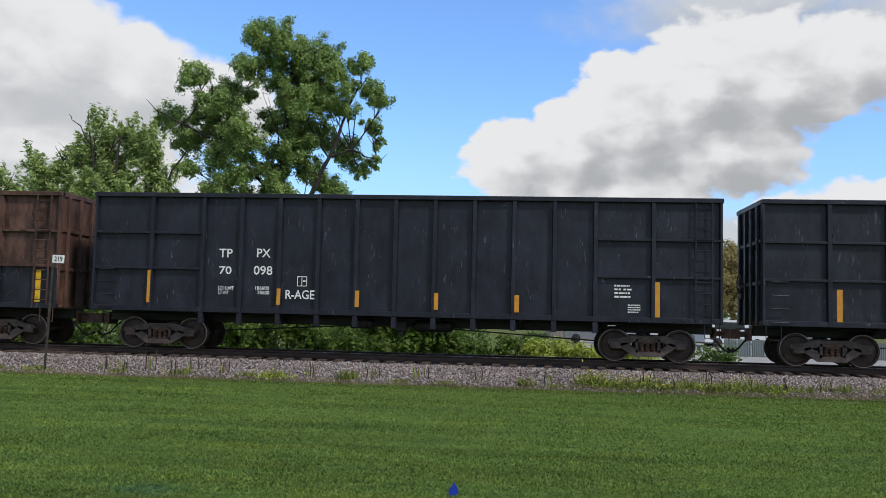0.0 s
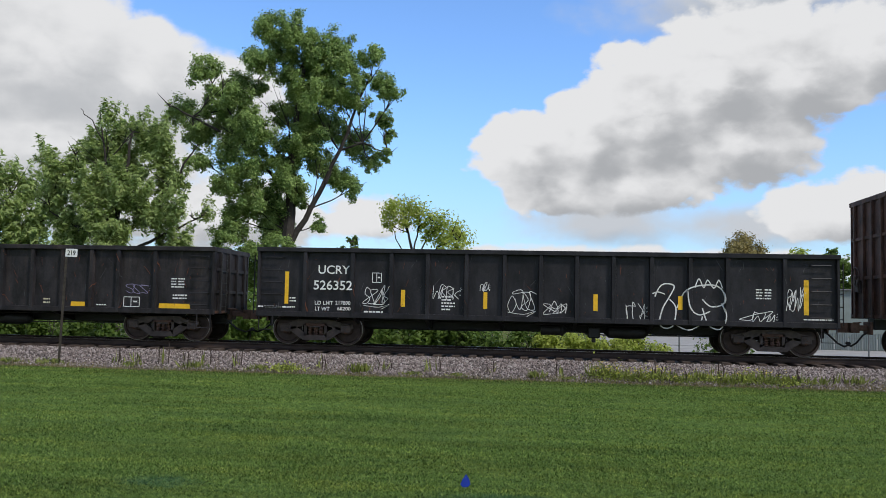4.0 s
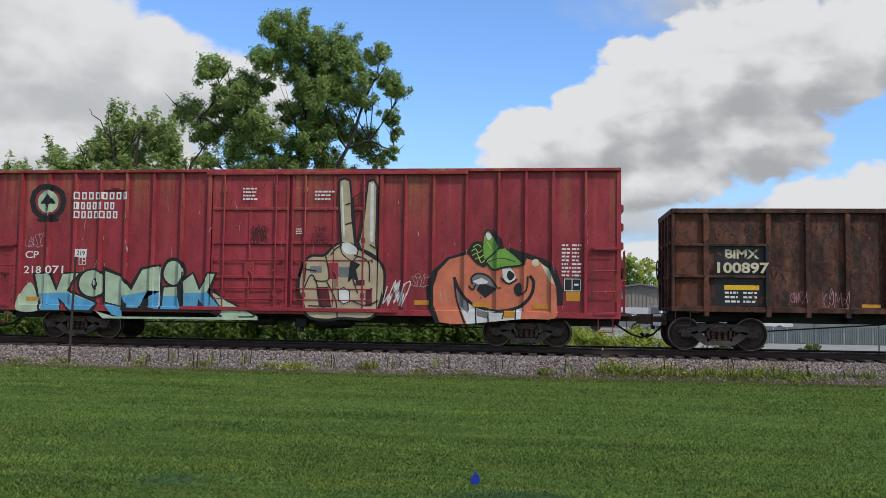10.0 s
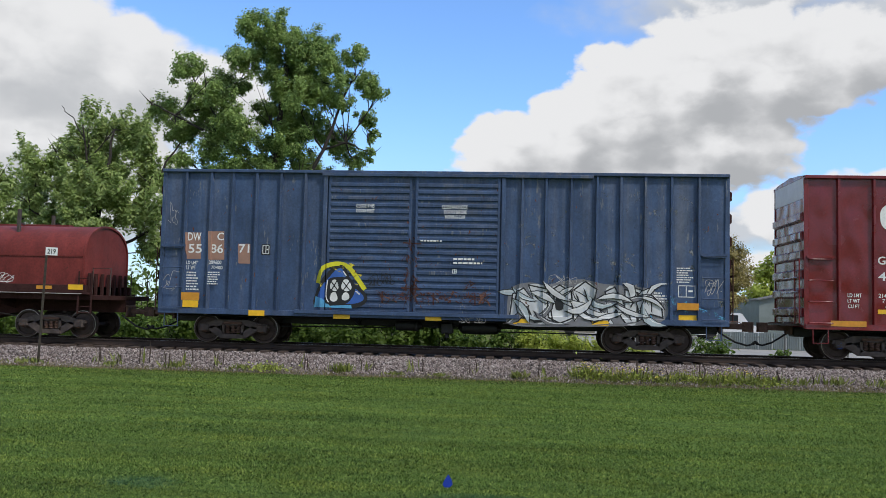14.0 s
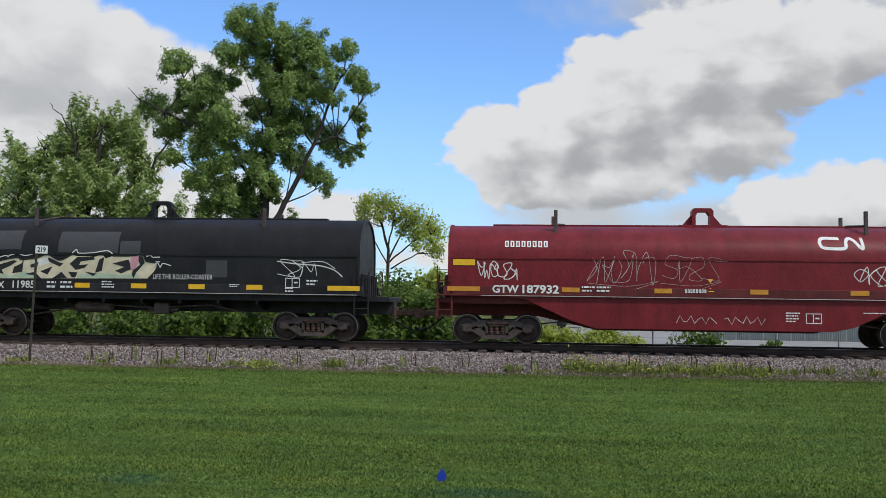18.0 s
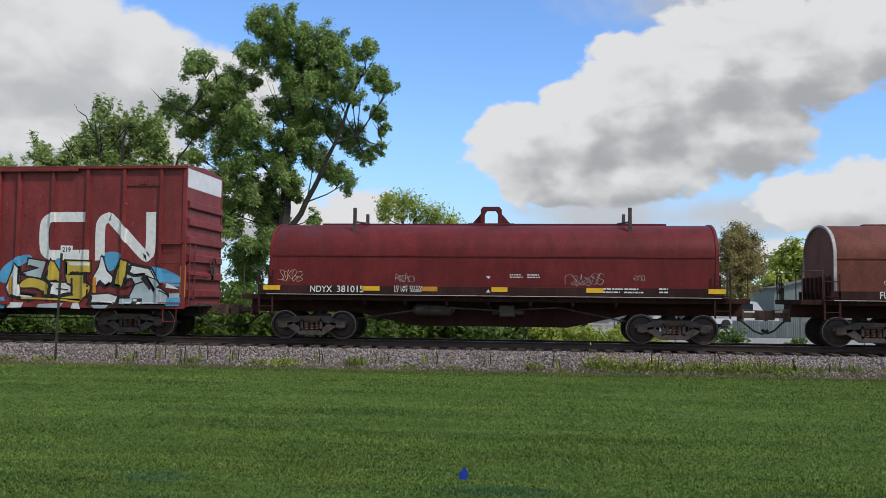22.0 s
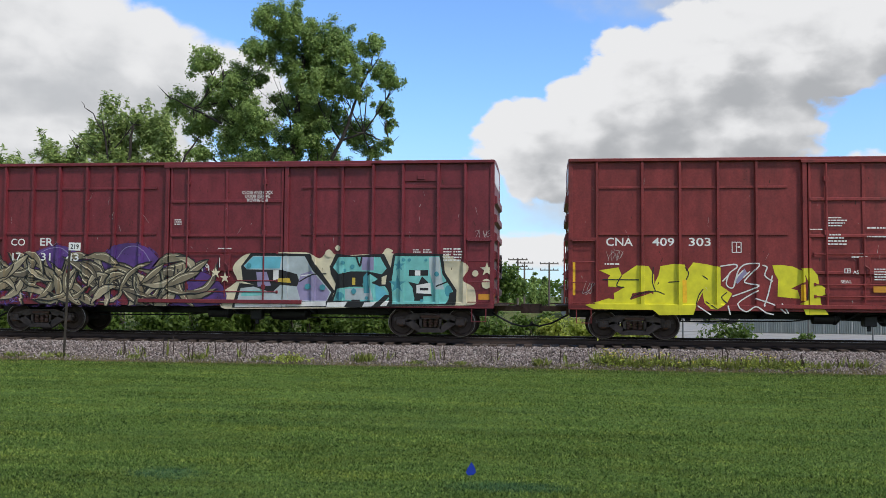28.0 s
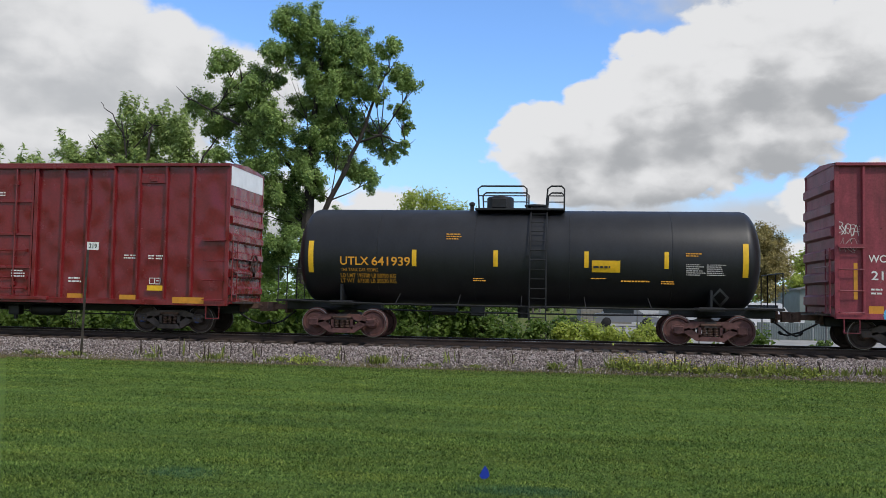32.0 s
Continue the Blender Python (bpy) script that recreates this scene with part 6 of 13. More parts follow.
bush_row("goldenrod", "yellow-green flowering weeds beyond the rails", [(0.3, 32.2, 1.3, 1.15), (1.3, 32.5, 1.3, 1.25), (2.3, 32.3, 1.2, 1.2), (3.2, 32.6, 1.1, 1.05), (4.0, 32.4, 1.0, 0.9)], 9000, 0.09, sumac, 52, "weed")
bush_row("bush", "low green bush beside the gravel lot", [(6.5, 33.0, 1.3, 0.95), (9.2, 33.5, 0.7, 0.75), (16.6, 33.5, 1.6, 1.1), (18.2, 34.0, 1.6, 1.2)], 4500, 0.10, shrub, 53)


def weed_tuft(name, label, x, y, w, h, n, mat, blooms=0, stalks=0, seed=0):
    """Narrow upright leaves from one spot, with flower heads or dead stalks."""
    rg = np.random.default_rng(seed)
    b = tagged(new(name), label, "weed", "weeds along the ballast")
    z = max(0.0, bank_height(y)) - 0.02
    b.location = (x, y, z)
    p0 = np.stack([rg.normal(0, w * 0.28, n), rg.normal(0, 0.12, n), np.zeros(n)], 1)
    tip = p0 + np.stack([rg.normal(0, 0.10, n), rg.normal(0, 0.08, n), h * rg.uniform(0.35, 1.0, n)], 1)
    side = np.stack([rg.uniform(-1, 1, n), rg.uniform(-1, 1, n), np.zeros(n)], 1) * 0.012
    v = np.stack([p0 - side, (p0 + tip) / 2 + side * 2.2, tip, (p0 + tip) / 2 - side * 2.2], 1).reshape(-1, 3)
    tagged(part("leaf_tuft", raw_mesh("leaf_tuft", v, np.arange(4 * n).reshape(n, 4), mat), None, b), kind="stuff")
    if blooms:
        m = n * 4
        q = np.stack([rg.normal(0, w * 0.36, m), rg.normal(0, 0.16, m), np.abs(rg.normal(0, 0.42, m)) * h * rg.uniform(0.4, 1.0, m)], 1)
        tagged(part("foliage", leaves_at("foliage", q, 0.05, sumac if seed % 2 else weed_leaf, rg, 1.8), None, b, "small yellow-green leaves"), kind="stuff")
        q = np.stack([rg.normal(0, w * 0.3, blooms), rg.normal(0, 0.14, blooms), h * rg.uniform(0.45, 1.02, blooms)], 1)
        tagged(part("flower_head", leaves_at("flower_head", q, 0.04, flower, rg, 1.0), None, b, "small yellow flowers"), kind="stuff")
    for k in range(stalks):
        sx = rg.normal(0, w * 0.4)
        hh = h * rg.uniform(0.6, 1.2)
        part("stalk", Solid().tube([(sx, 0, -0.02), (sx + 0.02, 0, hh * 0.6), (sx + rg.normal(0, 0.03), 0, hh)], [0.011, 0.017, 0.006], 5), dry_stalk, b)


k = 0
for x, w, h, bl in ((1.5, 0.6, 0.42, 60), (1.9, 0.7, 0.40, 70), (2.4, 0.7, 0.34, 60), (2.9, 0.7, 0.34, 45), (3.5, 0.7, 0.30, 30), (4.1, 0.8, 0.30, 25), (4.7, 0.7, 0.32, 30), (5.2, 0.7, 0.34, 40), (5.7, 0.7, 0.38, 40), (6.2, 0.6, 0.30, 12), (6.9, 0.7, 0.26, 0), (7.9, 0.7, 0.30, 0), (9.0, 0.8, 0.28, 0)):
    weed_tuft("weed_tuft", "green weeds with small yellow flowers" if bl else "low green weeds in the stones", x, 23.62 + 0.12 * math.sin(5 * x), w, h + 0.02, 60, weed_leaf, int(bl * 0.8), 1, 60 + k)
    k += 1
for x, w, h in ((-4.85, 0.5, 0.34), (-0.18, 0.4, 0.28), (-6.8, 0.7, 0.26), (-7.6, 0.5, 0.2), (-2.2, 0.4, 0.12), (0.6, 0.5, 0.12), (-9.4, 0.6, 0.26), (-13.6, 0.9, 0.2), (-14.8, 0.8, 0.2), (-3.4, 0.5, 0.12), (-11.2, 0.6, 0.18)):
    weed_tuft("weed_tuft", "low yellow-green weed tuft in the stones", x, 23.55, w, h, 90, weed_leaf, 12 if x == -6.8 else 0, 0, 60 + k)
    k += 1
for x, h, n in ((-11.6, 0.42, 2), (-11.1, 0.40, 2), (-10.4, 0.62, 2), (-9.9, 0.45, 2), (-9.2, 0.5, 2), (-8.3, 0.45, 3), (-6.0, 0.5, 2), (-4.2, 0.42, 2), (-2.9, 0.42, 1), (-1.4, 0.40, 2), (0.5, 0.42, 1), (3.1, 0.52, 2), (4.4, 0.5, 2), (6.6, 0.4, 2), (7.4, 0.36, 2)):
    weed_tuft("dead_weed", "dead brown weed stalks standing in the stones", x, 23.75, 0.3, h, 6, weed_leaf, 0, n, 60 + k)
    k += 1

# mown grass blades, thickest nearest to the camera
rg = np.random.default_rng(9)
gy = np.concatenate([rg.uniform(7.4, 12.5, 190000), rg.uniform(12.5, 23.3, 210000)])
gx = (rg.uniform(-0.66, 0.46, len(gy))) * gy
ridge = 0.6 + 0.4 * np.sin(gy * 2.1 + 0.8 * np.sin(gx * 0.6)) * np.sin(gx * 0.9 + gy * 0.5)
gh = rg.uniform(0.014, 0.036, len(gy)) * (0.7 + 0.5 * ridge)
root = np.stack([gx, gy, 0.025 * np.array([0.0]) + np.zeros_like(gx)], 1)
root[:, 2] = np.array([ground_height(a, b) if True else 0 for a, b in zip(gx, gy)]) - 0.006
lean = rg.normal(0, 0.022, (len(gy), 2))
wid = rg.uniform(0.003, 0.0075, len(gy)) * (1 + gy / 16)
ang = rg.uniform(0, 3.14, len(gy))
dv = np.stack([np.cos(ang) * wid, np.sin(ang) * wid, np.zeros_like(wid)], 1)
tip = root + np.concatenate([lean, gh[:, None]], 1)
gv = np.stack([root - dv, root + dv, tip], 1).reshape(-1, 3)
tagged(new("grass", raw_mesh("grass", gv, np.arange(len(gv)).reshape(-1, 3), blade_green)), "short mown green grass blades", "grass", kind="stuff")

# dry grass and weeds where the lawn runs out into the stones
rg = np.random.default_rng(19)
m = 15000
fx = rg.uniform(-16, 13, m)
edge = 23.15 + 0.22 * np.sin(1.3 * fx) * np.sin(0.47 * fx + 1.0)
fy = edge + rg.normal(0, 0.24, m)
fz = np.array([max(bank_height(b), -0.03) for b in fy]) - 0.006
root = np.stack([fx, fy, fz], 1)
tip = root + np.stack([rg.normal(0, 0.03, m), rg.normal(0, 0.03, m), rg.uniform(0.03, 0.10, m) * (0.5 + rg.random(m))], 1)
ang, wid = rg.uniform(0, 3.14, m), rg.uniform(0.006, 0.014, m)
dv = np.stack([np.cos(ang) * wid, np.sin(ang) * wid, np.zeros(m)], 1)
gv = np.stack([root - dv, root + dv, tip], 1).reshape(-1, 3)
straw = leaf_material("dry_grass_blades", (0.060, 0.075, 0.022), (0.150, 0.140, 0.055), (0.300, 0.240, 0.110), 0.3)
tagged(new("dry_grass", raw_mesh("dry_grass", gv, np.arange(len(gv)).reshape(-1, 3), straw)), "dry olive grass along the edge of the ballast", "grass", kind="stuff")

# ---- small things on the lawn ----
blue_vinyl = plain("blue_vinyl_flag", (0.008, 0.035, 0.33), 0.45, 0, 0.1, 20, 0.05)
wire = plain("galvanised_wire", (0.35, 0.35, 0.36), 0.4, 0.9, 0.1, 20)
flag = tagged(new("marker_flag"), "small bright blue utility marker flag on a wire", "flag")
flag.location = (-0.76, 9.15, 0.0)
part("wire", Solid().rod((0, 0, -0.05), (0.006, 0, 0.135), 0.0025, 6), wire, flag)
fl = Solid()
fl.prism([(0.008, 0.165), (0.042, 0.115), (0.056, 0.066), (0.026, 0.032), (-0.024, 0.034), (-0.048, 0.062), (-0.026, 0.112)], -0.0015, 0.0015)
for p in range(len(fl.v)):
    x, y, z = fl.v[p]
    fl.v[p] = (x, y + 0.012 * math.sin(60 * x), z)
part("vinyl", fl, blue_vinyl, flag, "blue vinyl sheet")

post_steel = plain("rusty_green_post_steel", (0.055, 0.045, 0.035), 0.75, 0.3, 0.4, 8)
plate_white = plain("white_sign_plate", (0.75, 0.75, 0.73), 0.45, 0, 0.06, 5, 0.05)
mile = tagged(new("milepost_sign"), "leaning steel milepost with a white number plate", "signpost")
mile.matrix_basis = pose(-13.3, 23.55, 0.0, 0, 1.6, 0)
ps = Solid()
ps.prism([(-0.035, -0.02), (0.035, -0.02), (0.035, -0.012), (0.012, 0.012), (0.012, 0.03), (-0.012, 0.03), (-0.012, 0.012), (-0.035, -0.012)], -0.3, 3.22, "z")
part("post", ps, post_steel, mile, smooth=False)
part("number_plate", Solid().box(-0.03, 0.32, -0.032, -0.026, 3.02, 3.24, 0.002), plate_white, mile, "white number plate", smooth=False)
co, fc = text_mesh("219", 0.02)
lo, hi = co.min(0), co.max(0)
tx = Solid()
tx.add([(0.03 + (p[0] - lo[0]) / (hi[0] - lo[0]) * 0.24, -0.035, 3.06 + (p[1] - lo[1]) / (hi[1] - lo[1]) * 0.14) for p in co], fc)
part("lettering", tx, black_paint, mile, "black number", smooth=False)

# ---- the yard and buildings beyond ----
gravel = plain("pale_gravel_lot", (0.27, 0.26, 0.24), 0.9, 0, 0.2, 1.2, 0.4)
lot = Solid().box(3.5, 90, 36.0, 74.0, -0.02, 0.035, 0.0)
tagged(part("gravel_lot", lot, gravel, smooth=False), "pale gravel yard beyond the track", "pavement", kind="structure")
siding = plain("grey_tan_siding", (0.24, 0.22, 0.19), 0.7, 0, 0.08, 2.0)
roof_grey = plain("grey_roof_sheet", (0.17, 0.17, 0.175), 0.6, 0.2, 0.12, 2.0)
white_wall = plain("white_painted_wall", (0.55, 0.56, 0.57), 0.6, 0, 0.06, 2.0)
sheet_green = plain("grey_green_sheet_metal", (0.20, 0.235, 0.23), 0.55, 0.1, 0.12, 1.2)
fence_steel = plain("fence_steel", (0.20, 0.20, 0.20), 0.5, 0.7, 0.1, 5)
glass_dark = plain("dark_window_glass", (0.02, 0.025, 0.03), 0.08, 0.0, 0.1, 3, 0.02)

shed = tagged(new("warehouse"), "long grey-tan metal warehouse with a low gable roof", "building")
shed.location = (7.2, 75.0, 0.0)
w = Solid().prism([(-5.6, 0), (5.6, 0), (5.6, 2.72), (0, 3.62), (-5.6, 2.72)], 0, 22)
part("wall", w, siding, shed, smooth=False)
rib = Solid().box(-0.03, 0.03, -0.04, 0.0, 0, 1).mesh("siding_rib", siding, False)
for i in range(37):
    x = -5.4 + 0.3 * i
    part("siding_rib", rib, None, shed, at=Matrix.Translation((x, 0, 0)) @ Matrix.Diagonal((1, 1, 2.74 + 0.9 * (1 - abs(x) / 5.6) - 0.04, 1)))
for d in (-1, 1):
    part("roof", Solid().prism([(0, 3.62), (d * 5.9, 2.67), (d * 5.9, 2.79), (0, 3.76)], -0.4, 22.4), roof_grey, shed, smooth=False)
part("door", Solid().box(-1.5, 2.6, -0.06, -0.005, 0, 1.75, 0.01), white_wall, shed, "white roll-up door", smooth=False)
part("window", Solid().box(-3.6, -2.6, -0.05, -0.005, 1.0, 1.7, 0.01), glass_dark, shed, smooth=False)

store = tagged(new("storage_building"), "white flat-roofed storage building with dark doors", "building")
store.location = (9.5, 72.0, 0)
part("wall", Solid().box(-1.2, 1.6, 0, 4, 0, 1.5), white_wall, store, smooth=False)
bunk = tagged(new("metal_shed"), "pale grey-green sheet metal shed beyond the trees", "building")
bunk.location = (23.2, 80.0, 0)
part("wall", Solid().prism([(-3.0, 0), (6, 0), (6, 4.0), (0.5, 3.9), (-3.0, 3.1)], 0, 10), sheet_green, bunk, smooth=False)
part("roof", Solid().prism([(-3.2, 3.08), (0.5, 3.92), (6.2, 4.02), (6.2, 4.12), (0.5, 4.02), (-3.2, 3.18)], -0.3, 10.3), roof_grey, bunk, smooth=False)
for x in (1.0, 3.2):
    part("window", Solid().box(x, x + 0.9, -0.05, -0.005, 2.3, 2.8), white_wall, bunk, smooth=False)

screen = tagged(new("sheet_metal_fence"), "low fence of pale grey-green metal sheets", "fence")
screen.location = (10.0, 48.0, 0)
zig = [(0.01, 0.015)]
for i in range(6):
    zig += [(0.05 + 0.11 * i, 0.015), (0.06 + 0.11 * i, -0.02), (0.09 + 0.11 * i, -0.02), (0.10 + 0.11 * i, 0.015)]
zig += [(0.69, 0.015), (0.69, 0.03), (0.01, 0.03)]
panel = Solid().prism(zig, 0.0, 0.92, "z")
panel = panel.mesh("panel", sheet_green, False)
for i in range(16):
    part("panel", panel, None, screen, at=pose(0.7 * i, 0, 0.01 * math.sin(2 * i)))
chain = tagged(new("wire_fence"), "thin steel post and wire fence along the lot", "fence")
chain.location = (3.0, 36.5, 0)
fp = Solid().rod((0, 0, 0), (0, 0, 1.5), 0.03, 6).mesh("fence_post", fence_steel)
for i in range(14):
    part("fence_post", fp, None, chain, at=(2.4 * i, 0, 0))
for z in (0.5, 0.95, 1.4):
    part("wire", Solid().rod((0, 0, z), (31.2, 0, z), 0.006, 4), fence_steel, chain)


def van(label, x, y, turn, body_mat, kind="van"):
    v = tagged(new("parked_van" if kind == "van" else "parked_car"), label, kind, "vehicles parked on the lot")
    v.matrix_basis = pose(x, y, 0.03, 0, 0, turn)
    h = 1.9 if kind == "van" else 1.42
    prof = [(-2.3, 0.35), (2.3, 0.35), (2.35, 0.8), (2.2, 1.0), (1.35, 1.1), (0.8, h - 0.06), (0.6, h), (-2.0, h), (-2.25, h - 0.15), (-2.35, 0.9)]
    if kind == "car":
        prof = [(-2.2, 0.35), (2.2, 0.35), (2.25, 0.7), (1.2, 0.88), (0.6, h), (-0.9, h), (-1.7, 0.95), (-2.2, 0.9)]
    part("body", Solid().prism(prof, -0.9, 0.9), body_mat, v, smooth=False)
    part("windscreen", Solid().prism([(1.34, 1.12), (0.86, h - 0.12), (0.88, h - 0.11), (1.37, 1.13)] if kind == "van" else [(1.15, 0.92), (0.66, h - 0.08), (0.69, h - 0.07), (1.19, 0.93)], -0.78, 0.78), glass_dark, v, smooth=False)
    for s in (-1, 1):
        part("side_window", Solid().box(-1.6, 0.5, s * 0.895 - 0.01, s * 0.895 + 0.012, h - 0.65 if kind == "van" else 0.95, h - 0.15), glass_dark, v, smooth=False)
        for wx in (-1.4, 1.4):
            part("wheel", Solid().lathe([(0.05, -0.1), (0.2, -0.11), (0.22, -0.1), (0.33, -0.1), (0.33, 0.1), (0.2, 0.1), (0.05, 0.11)], (wx, s * 0.82, 0.33), 14), rubber, v)
        part("headlight", Solid().box(2.28, 2.36, s * 0.68 - 0.16, s * 0.68 + 0.16, 0.68, 0.86, 0.02), plate_white, v, smooth=False)


grey_paint = plain("grey_vehicle_paint", (0.22, 0.23, 0.25), 0.3, 0.3, 0.05, 2)
van("white parked van on the gravel lot", 9.0, 71.0, -80, white_wall)
van("grey parked car on the gravel lot", 11.8, 68.0, -70, grey_paint, "car")
van("white parked van beside the warehouse", 13.9, 64.0, 10, white_wall)
van("grey parked car near the fence", 4.6, 66.0, 0, grey_paint, "car")

pole_wood = plain("grey_pole_wood", (0.12, 0.10, 0.085), 0.9, 0, 0.3, 4)
for k, (x, y, h) in enumerate(((-3.8, 120.0, 6.9), (-3.2, 132.0, 6.9), (0.4, 126.0, 6.6))):
    p = tagged(new("utility_pole"), "grey wooden utility pole with crossarms", "utility pole", "utility poles")
    p.location = (x, y, 0)
    part("pole", Solid().rod((0, 0, 0), (0, 0, h), 0.16, 8, 0.11), pole_wood, p)
    for z in (h - 0.2, h - 1.1):
        part("crossarm", Solid().box(-1.3, 1.3, -0.06, 0.06, z - 0.07, z + 0.07), pole_wood, p, smooth=False)
        for dx in (-1.2, -0.6, 0.6, 1.2):
            part("insulator", Solid().lathe([(0.04, z + 0.07), (0.07, z + 0.12), (0.05, z + 0.2), (0.03, z + 0.24)], (dx, 0, 0), 8, "z"), black_iron, p)

# distant woods that close the view
rg = np.random.default_rng(77)
ridge_pts = []
for i in range(420):
    x = -420 + 2 * i + rg.normal() * 1.2
    y = 230 + rg.uniform(-12, 20)
    hh = 5.5 + 2.2 * soft_noise(x, 0, 0.03) + rg.uniform(-0.6, 0.9)
    n = 60
    ridge_pts.append(np.stack([x + rg.normal(0, 2.2, n), y + rg.normal(0, 2, n), hh * np.sqrt(rg.uniform(0.0, 1.0, n))], 1))
tagged(new("far_woods", leaves_at("far_woods", np.concatenate(ridge_pts), 1.1, shrub, rg, 1.2)), "low line of far green woods", "trees", kind="stuff")


# ---- lettering, signs and spray paint, car by car ----
def spray(name, base, vary=0.2, rough=0.5):
    return plain(name, base, rough, 0.0, vary, 2.5, 0.05)


bare_maroon = paint("bare_maroon_panel", (0.115, 0.026, 0.034), (0.07, 0.022, 0.026), 0.1, 0.4, 0.5, 0.2, 0.2)
teal = spray("teal_spray", (0.05, 0.25, 0.30))
silver = spray("silver_spray", (0.55, 0.56, 0.56))
chalk = spray("white_spray", (0.66, 0.66, 0.64))
cream = spray("cream_spray", (0.60, 0.54, 0.38))
sand = spray("beige_spray", (0.46, 0.37, 0.24))
lemon = spray("yellow_spray", (0.62, 0.58, 0.02))
ochre = spray("ochre_spray", (0.50, 0.36, 0.05))
lime = spray("lime_spray", (0.42, 0.56, 0.06))
aqua = spray("aqua_spray", (0.12, 0.42, 0.52))
turquoise = spray("turquoise_spray", (0.16, 0.46, 0.44))
mint = spray("mint_spray", (0.40, 0.50, 0.36))
azure = spray("azure_spray", (0.09, 0.33, 0.55))
cobalt = spray("cobalt_spray", (0.03, 0.10, 0.36))
violet = spray("violet_spray", (0.075, 0.030, 0.16), 0.45)
lilac = spray("lilac_spray", (0.25, 0.22, 0.36))
frost = spray("blue_grey_spray", (0.38, 0.44, 0.46))
olive = spray("olive_tan_spray", (0.20, 0.165, 0.105), 0.4)
pumpkin_orange = spray("orange_spray", (0.58, 0.17, 0.09))
leaf_green = spray("green_spray", (0.16, 0.34, 0.05))
deep_green = spray("dark_green_spray", (0.03, 0.07, 0.03))
pink = spray("pink_spray", (0.50, 0.25, 0.30))
ash = spray("grey_spray", (0.17, 0.17, 0.18))
faded_violet = spray("faded_violet_spray", (0.115, 0.050, 0.080), 0.35)
ochre_stain = spray("ochre_weather_stain", (0.27, 0.125, 0.045), 0.35)
rose_fade = spray("rose_faded_paint", (0.26, 0.06, 0.06), 0.2)
khaki = spray("khaki_spray", (0.30, 0.255, 0.17), 0.35)
sand_dark = spray("dark_tan_spray", (0.135, 0.11, 0.075), 0.4)
rust_flake = plain("dark_rust_flakes", (0.055, 0.018, 0.012), 0.85, 0, 0.4, 8.0)
rust_red = paint("bare_red_rust", (0.150, 0.045, 0.026), (0.06, 0.026, 0.02), 0.4, 0.7, 0.75, 0.6, 0.4, grime=0.35)
rust_patch = plain("bare_rust_patch", (0.115, 0.040, 0.022), 0.85, 0, 0.4, 4.0)
peach_patch = plain("pale_repaint_patch", (0.30, 0.17, 0.125), 0.7, 0, 0.15, 4.0)
navy_patch = plain("dark_repaint_patch", (0.012, 0.013, 0.017), 0.55, 0, 0.3, 4.0)
grey_patch = plain("grey_repaint_patch", (0.045, 0.045, 0.048), 0.55, 0, 0.15, 3.0)


def wrap(car, z, exact=False):
    """How far the side of a car stands out at a height; hoods and tanks curve back."""
    kind = car.name.split(".")[0]
    if kind in ("tank_car", "coil_car") and not exact:
        k = math.floor((z - 0.85) / 0.08)
        z0 = 0.85 + 0.08 * k
        a, b = wrap(car, z0, True), wrap(car, z0 + 0.08, True)
        if not (kind == "coil_car" and z < car["sill"]):
            return a + (b - a) * (z - z0) / 0.08
    if kind == "tank_car":
        return -math.sqrt(max(1.415 ** 2 - (z - 2.43) ** 2, 0.01))
    if kind == "coil_car":
        if z < car["sill"]:
            return -1.525
        if z < 2.45:
            return -1.42
        return -1.42 * math.sqrt(max(1 - min((z - 2.45) / (car["top"] - 2.45), 0.98) ** (2 / 0.85), 0.0))
    return car["face"]


def word_blocks(car, x, z, w, h, n, mat=None):
    """A name painted in big letters, as one plain open block a letter."""
    p = w / n
    for i in range(n):
        s = Solid()
        a, b, e = x + i * p, x + i * p + min(p * 0.7, h * 0.75), h * (0.13 if mat is silver else 0.2)
        rim = [(a + e / 2, z + e / 2), (b - e / 2, z + e / 2), (b - e / 2, z + h - e / 2), (a + e / 2, z + h - e / 2)]
        v, fc = lay(car, strip(rim, e, True), 0.007)
        s.add(v, fc)
        part("letter_block", s, mat or white, car, "plain block of a painted name", smooth=False)


def strip(points, width, closed=False):
    """A brush stroke of even width as one band of quads with mitred corners."""
    p = [Vector(q) for q in points]
    n = len(p)
    left, right = [], []
    for i in range(n):
        a = p[i - 1] if i > 0 or closed else p[i]
        b = p[(i + 1) % n] if i < n - 1 or closed else p[i]
        d0, d1 = (p[i] - a), (b - p[i])
        d0 = d0.normalized() if d0.length > 1e-6 else d1.normalized()
        d1 = d1.normalized() if d1.length > 1e-6 else d0
        d = (d0 + d1)
        d = d.normalized() if d.length > 1e-3 else d0
        nrm = Vector((-d.y, d.x))
        k = width / 2 / max(abs(nrm.dot(Vector((-d1.y, d1.x)))), 0.55)
        left.append(p[i] + nrm * k)
        right.append(p[i] - nrm * k)
    m = n if closed else n - 1
    return [[tuple(left[i]), tuple(left[(i + 1) % n]), tuple(right[(i + 1) % n]), tuple(right[i])] for i in range(m)]


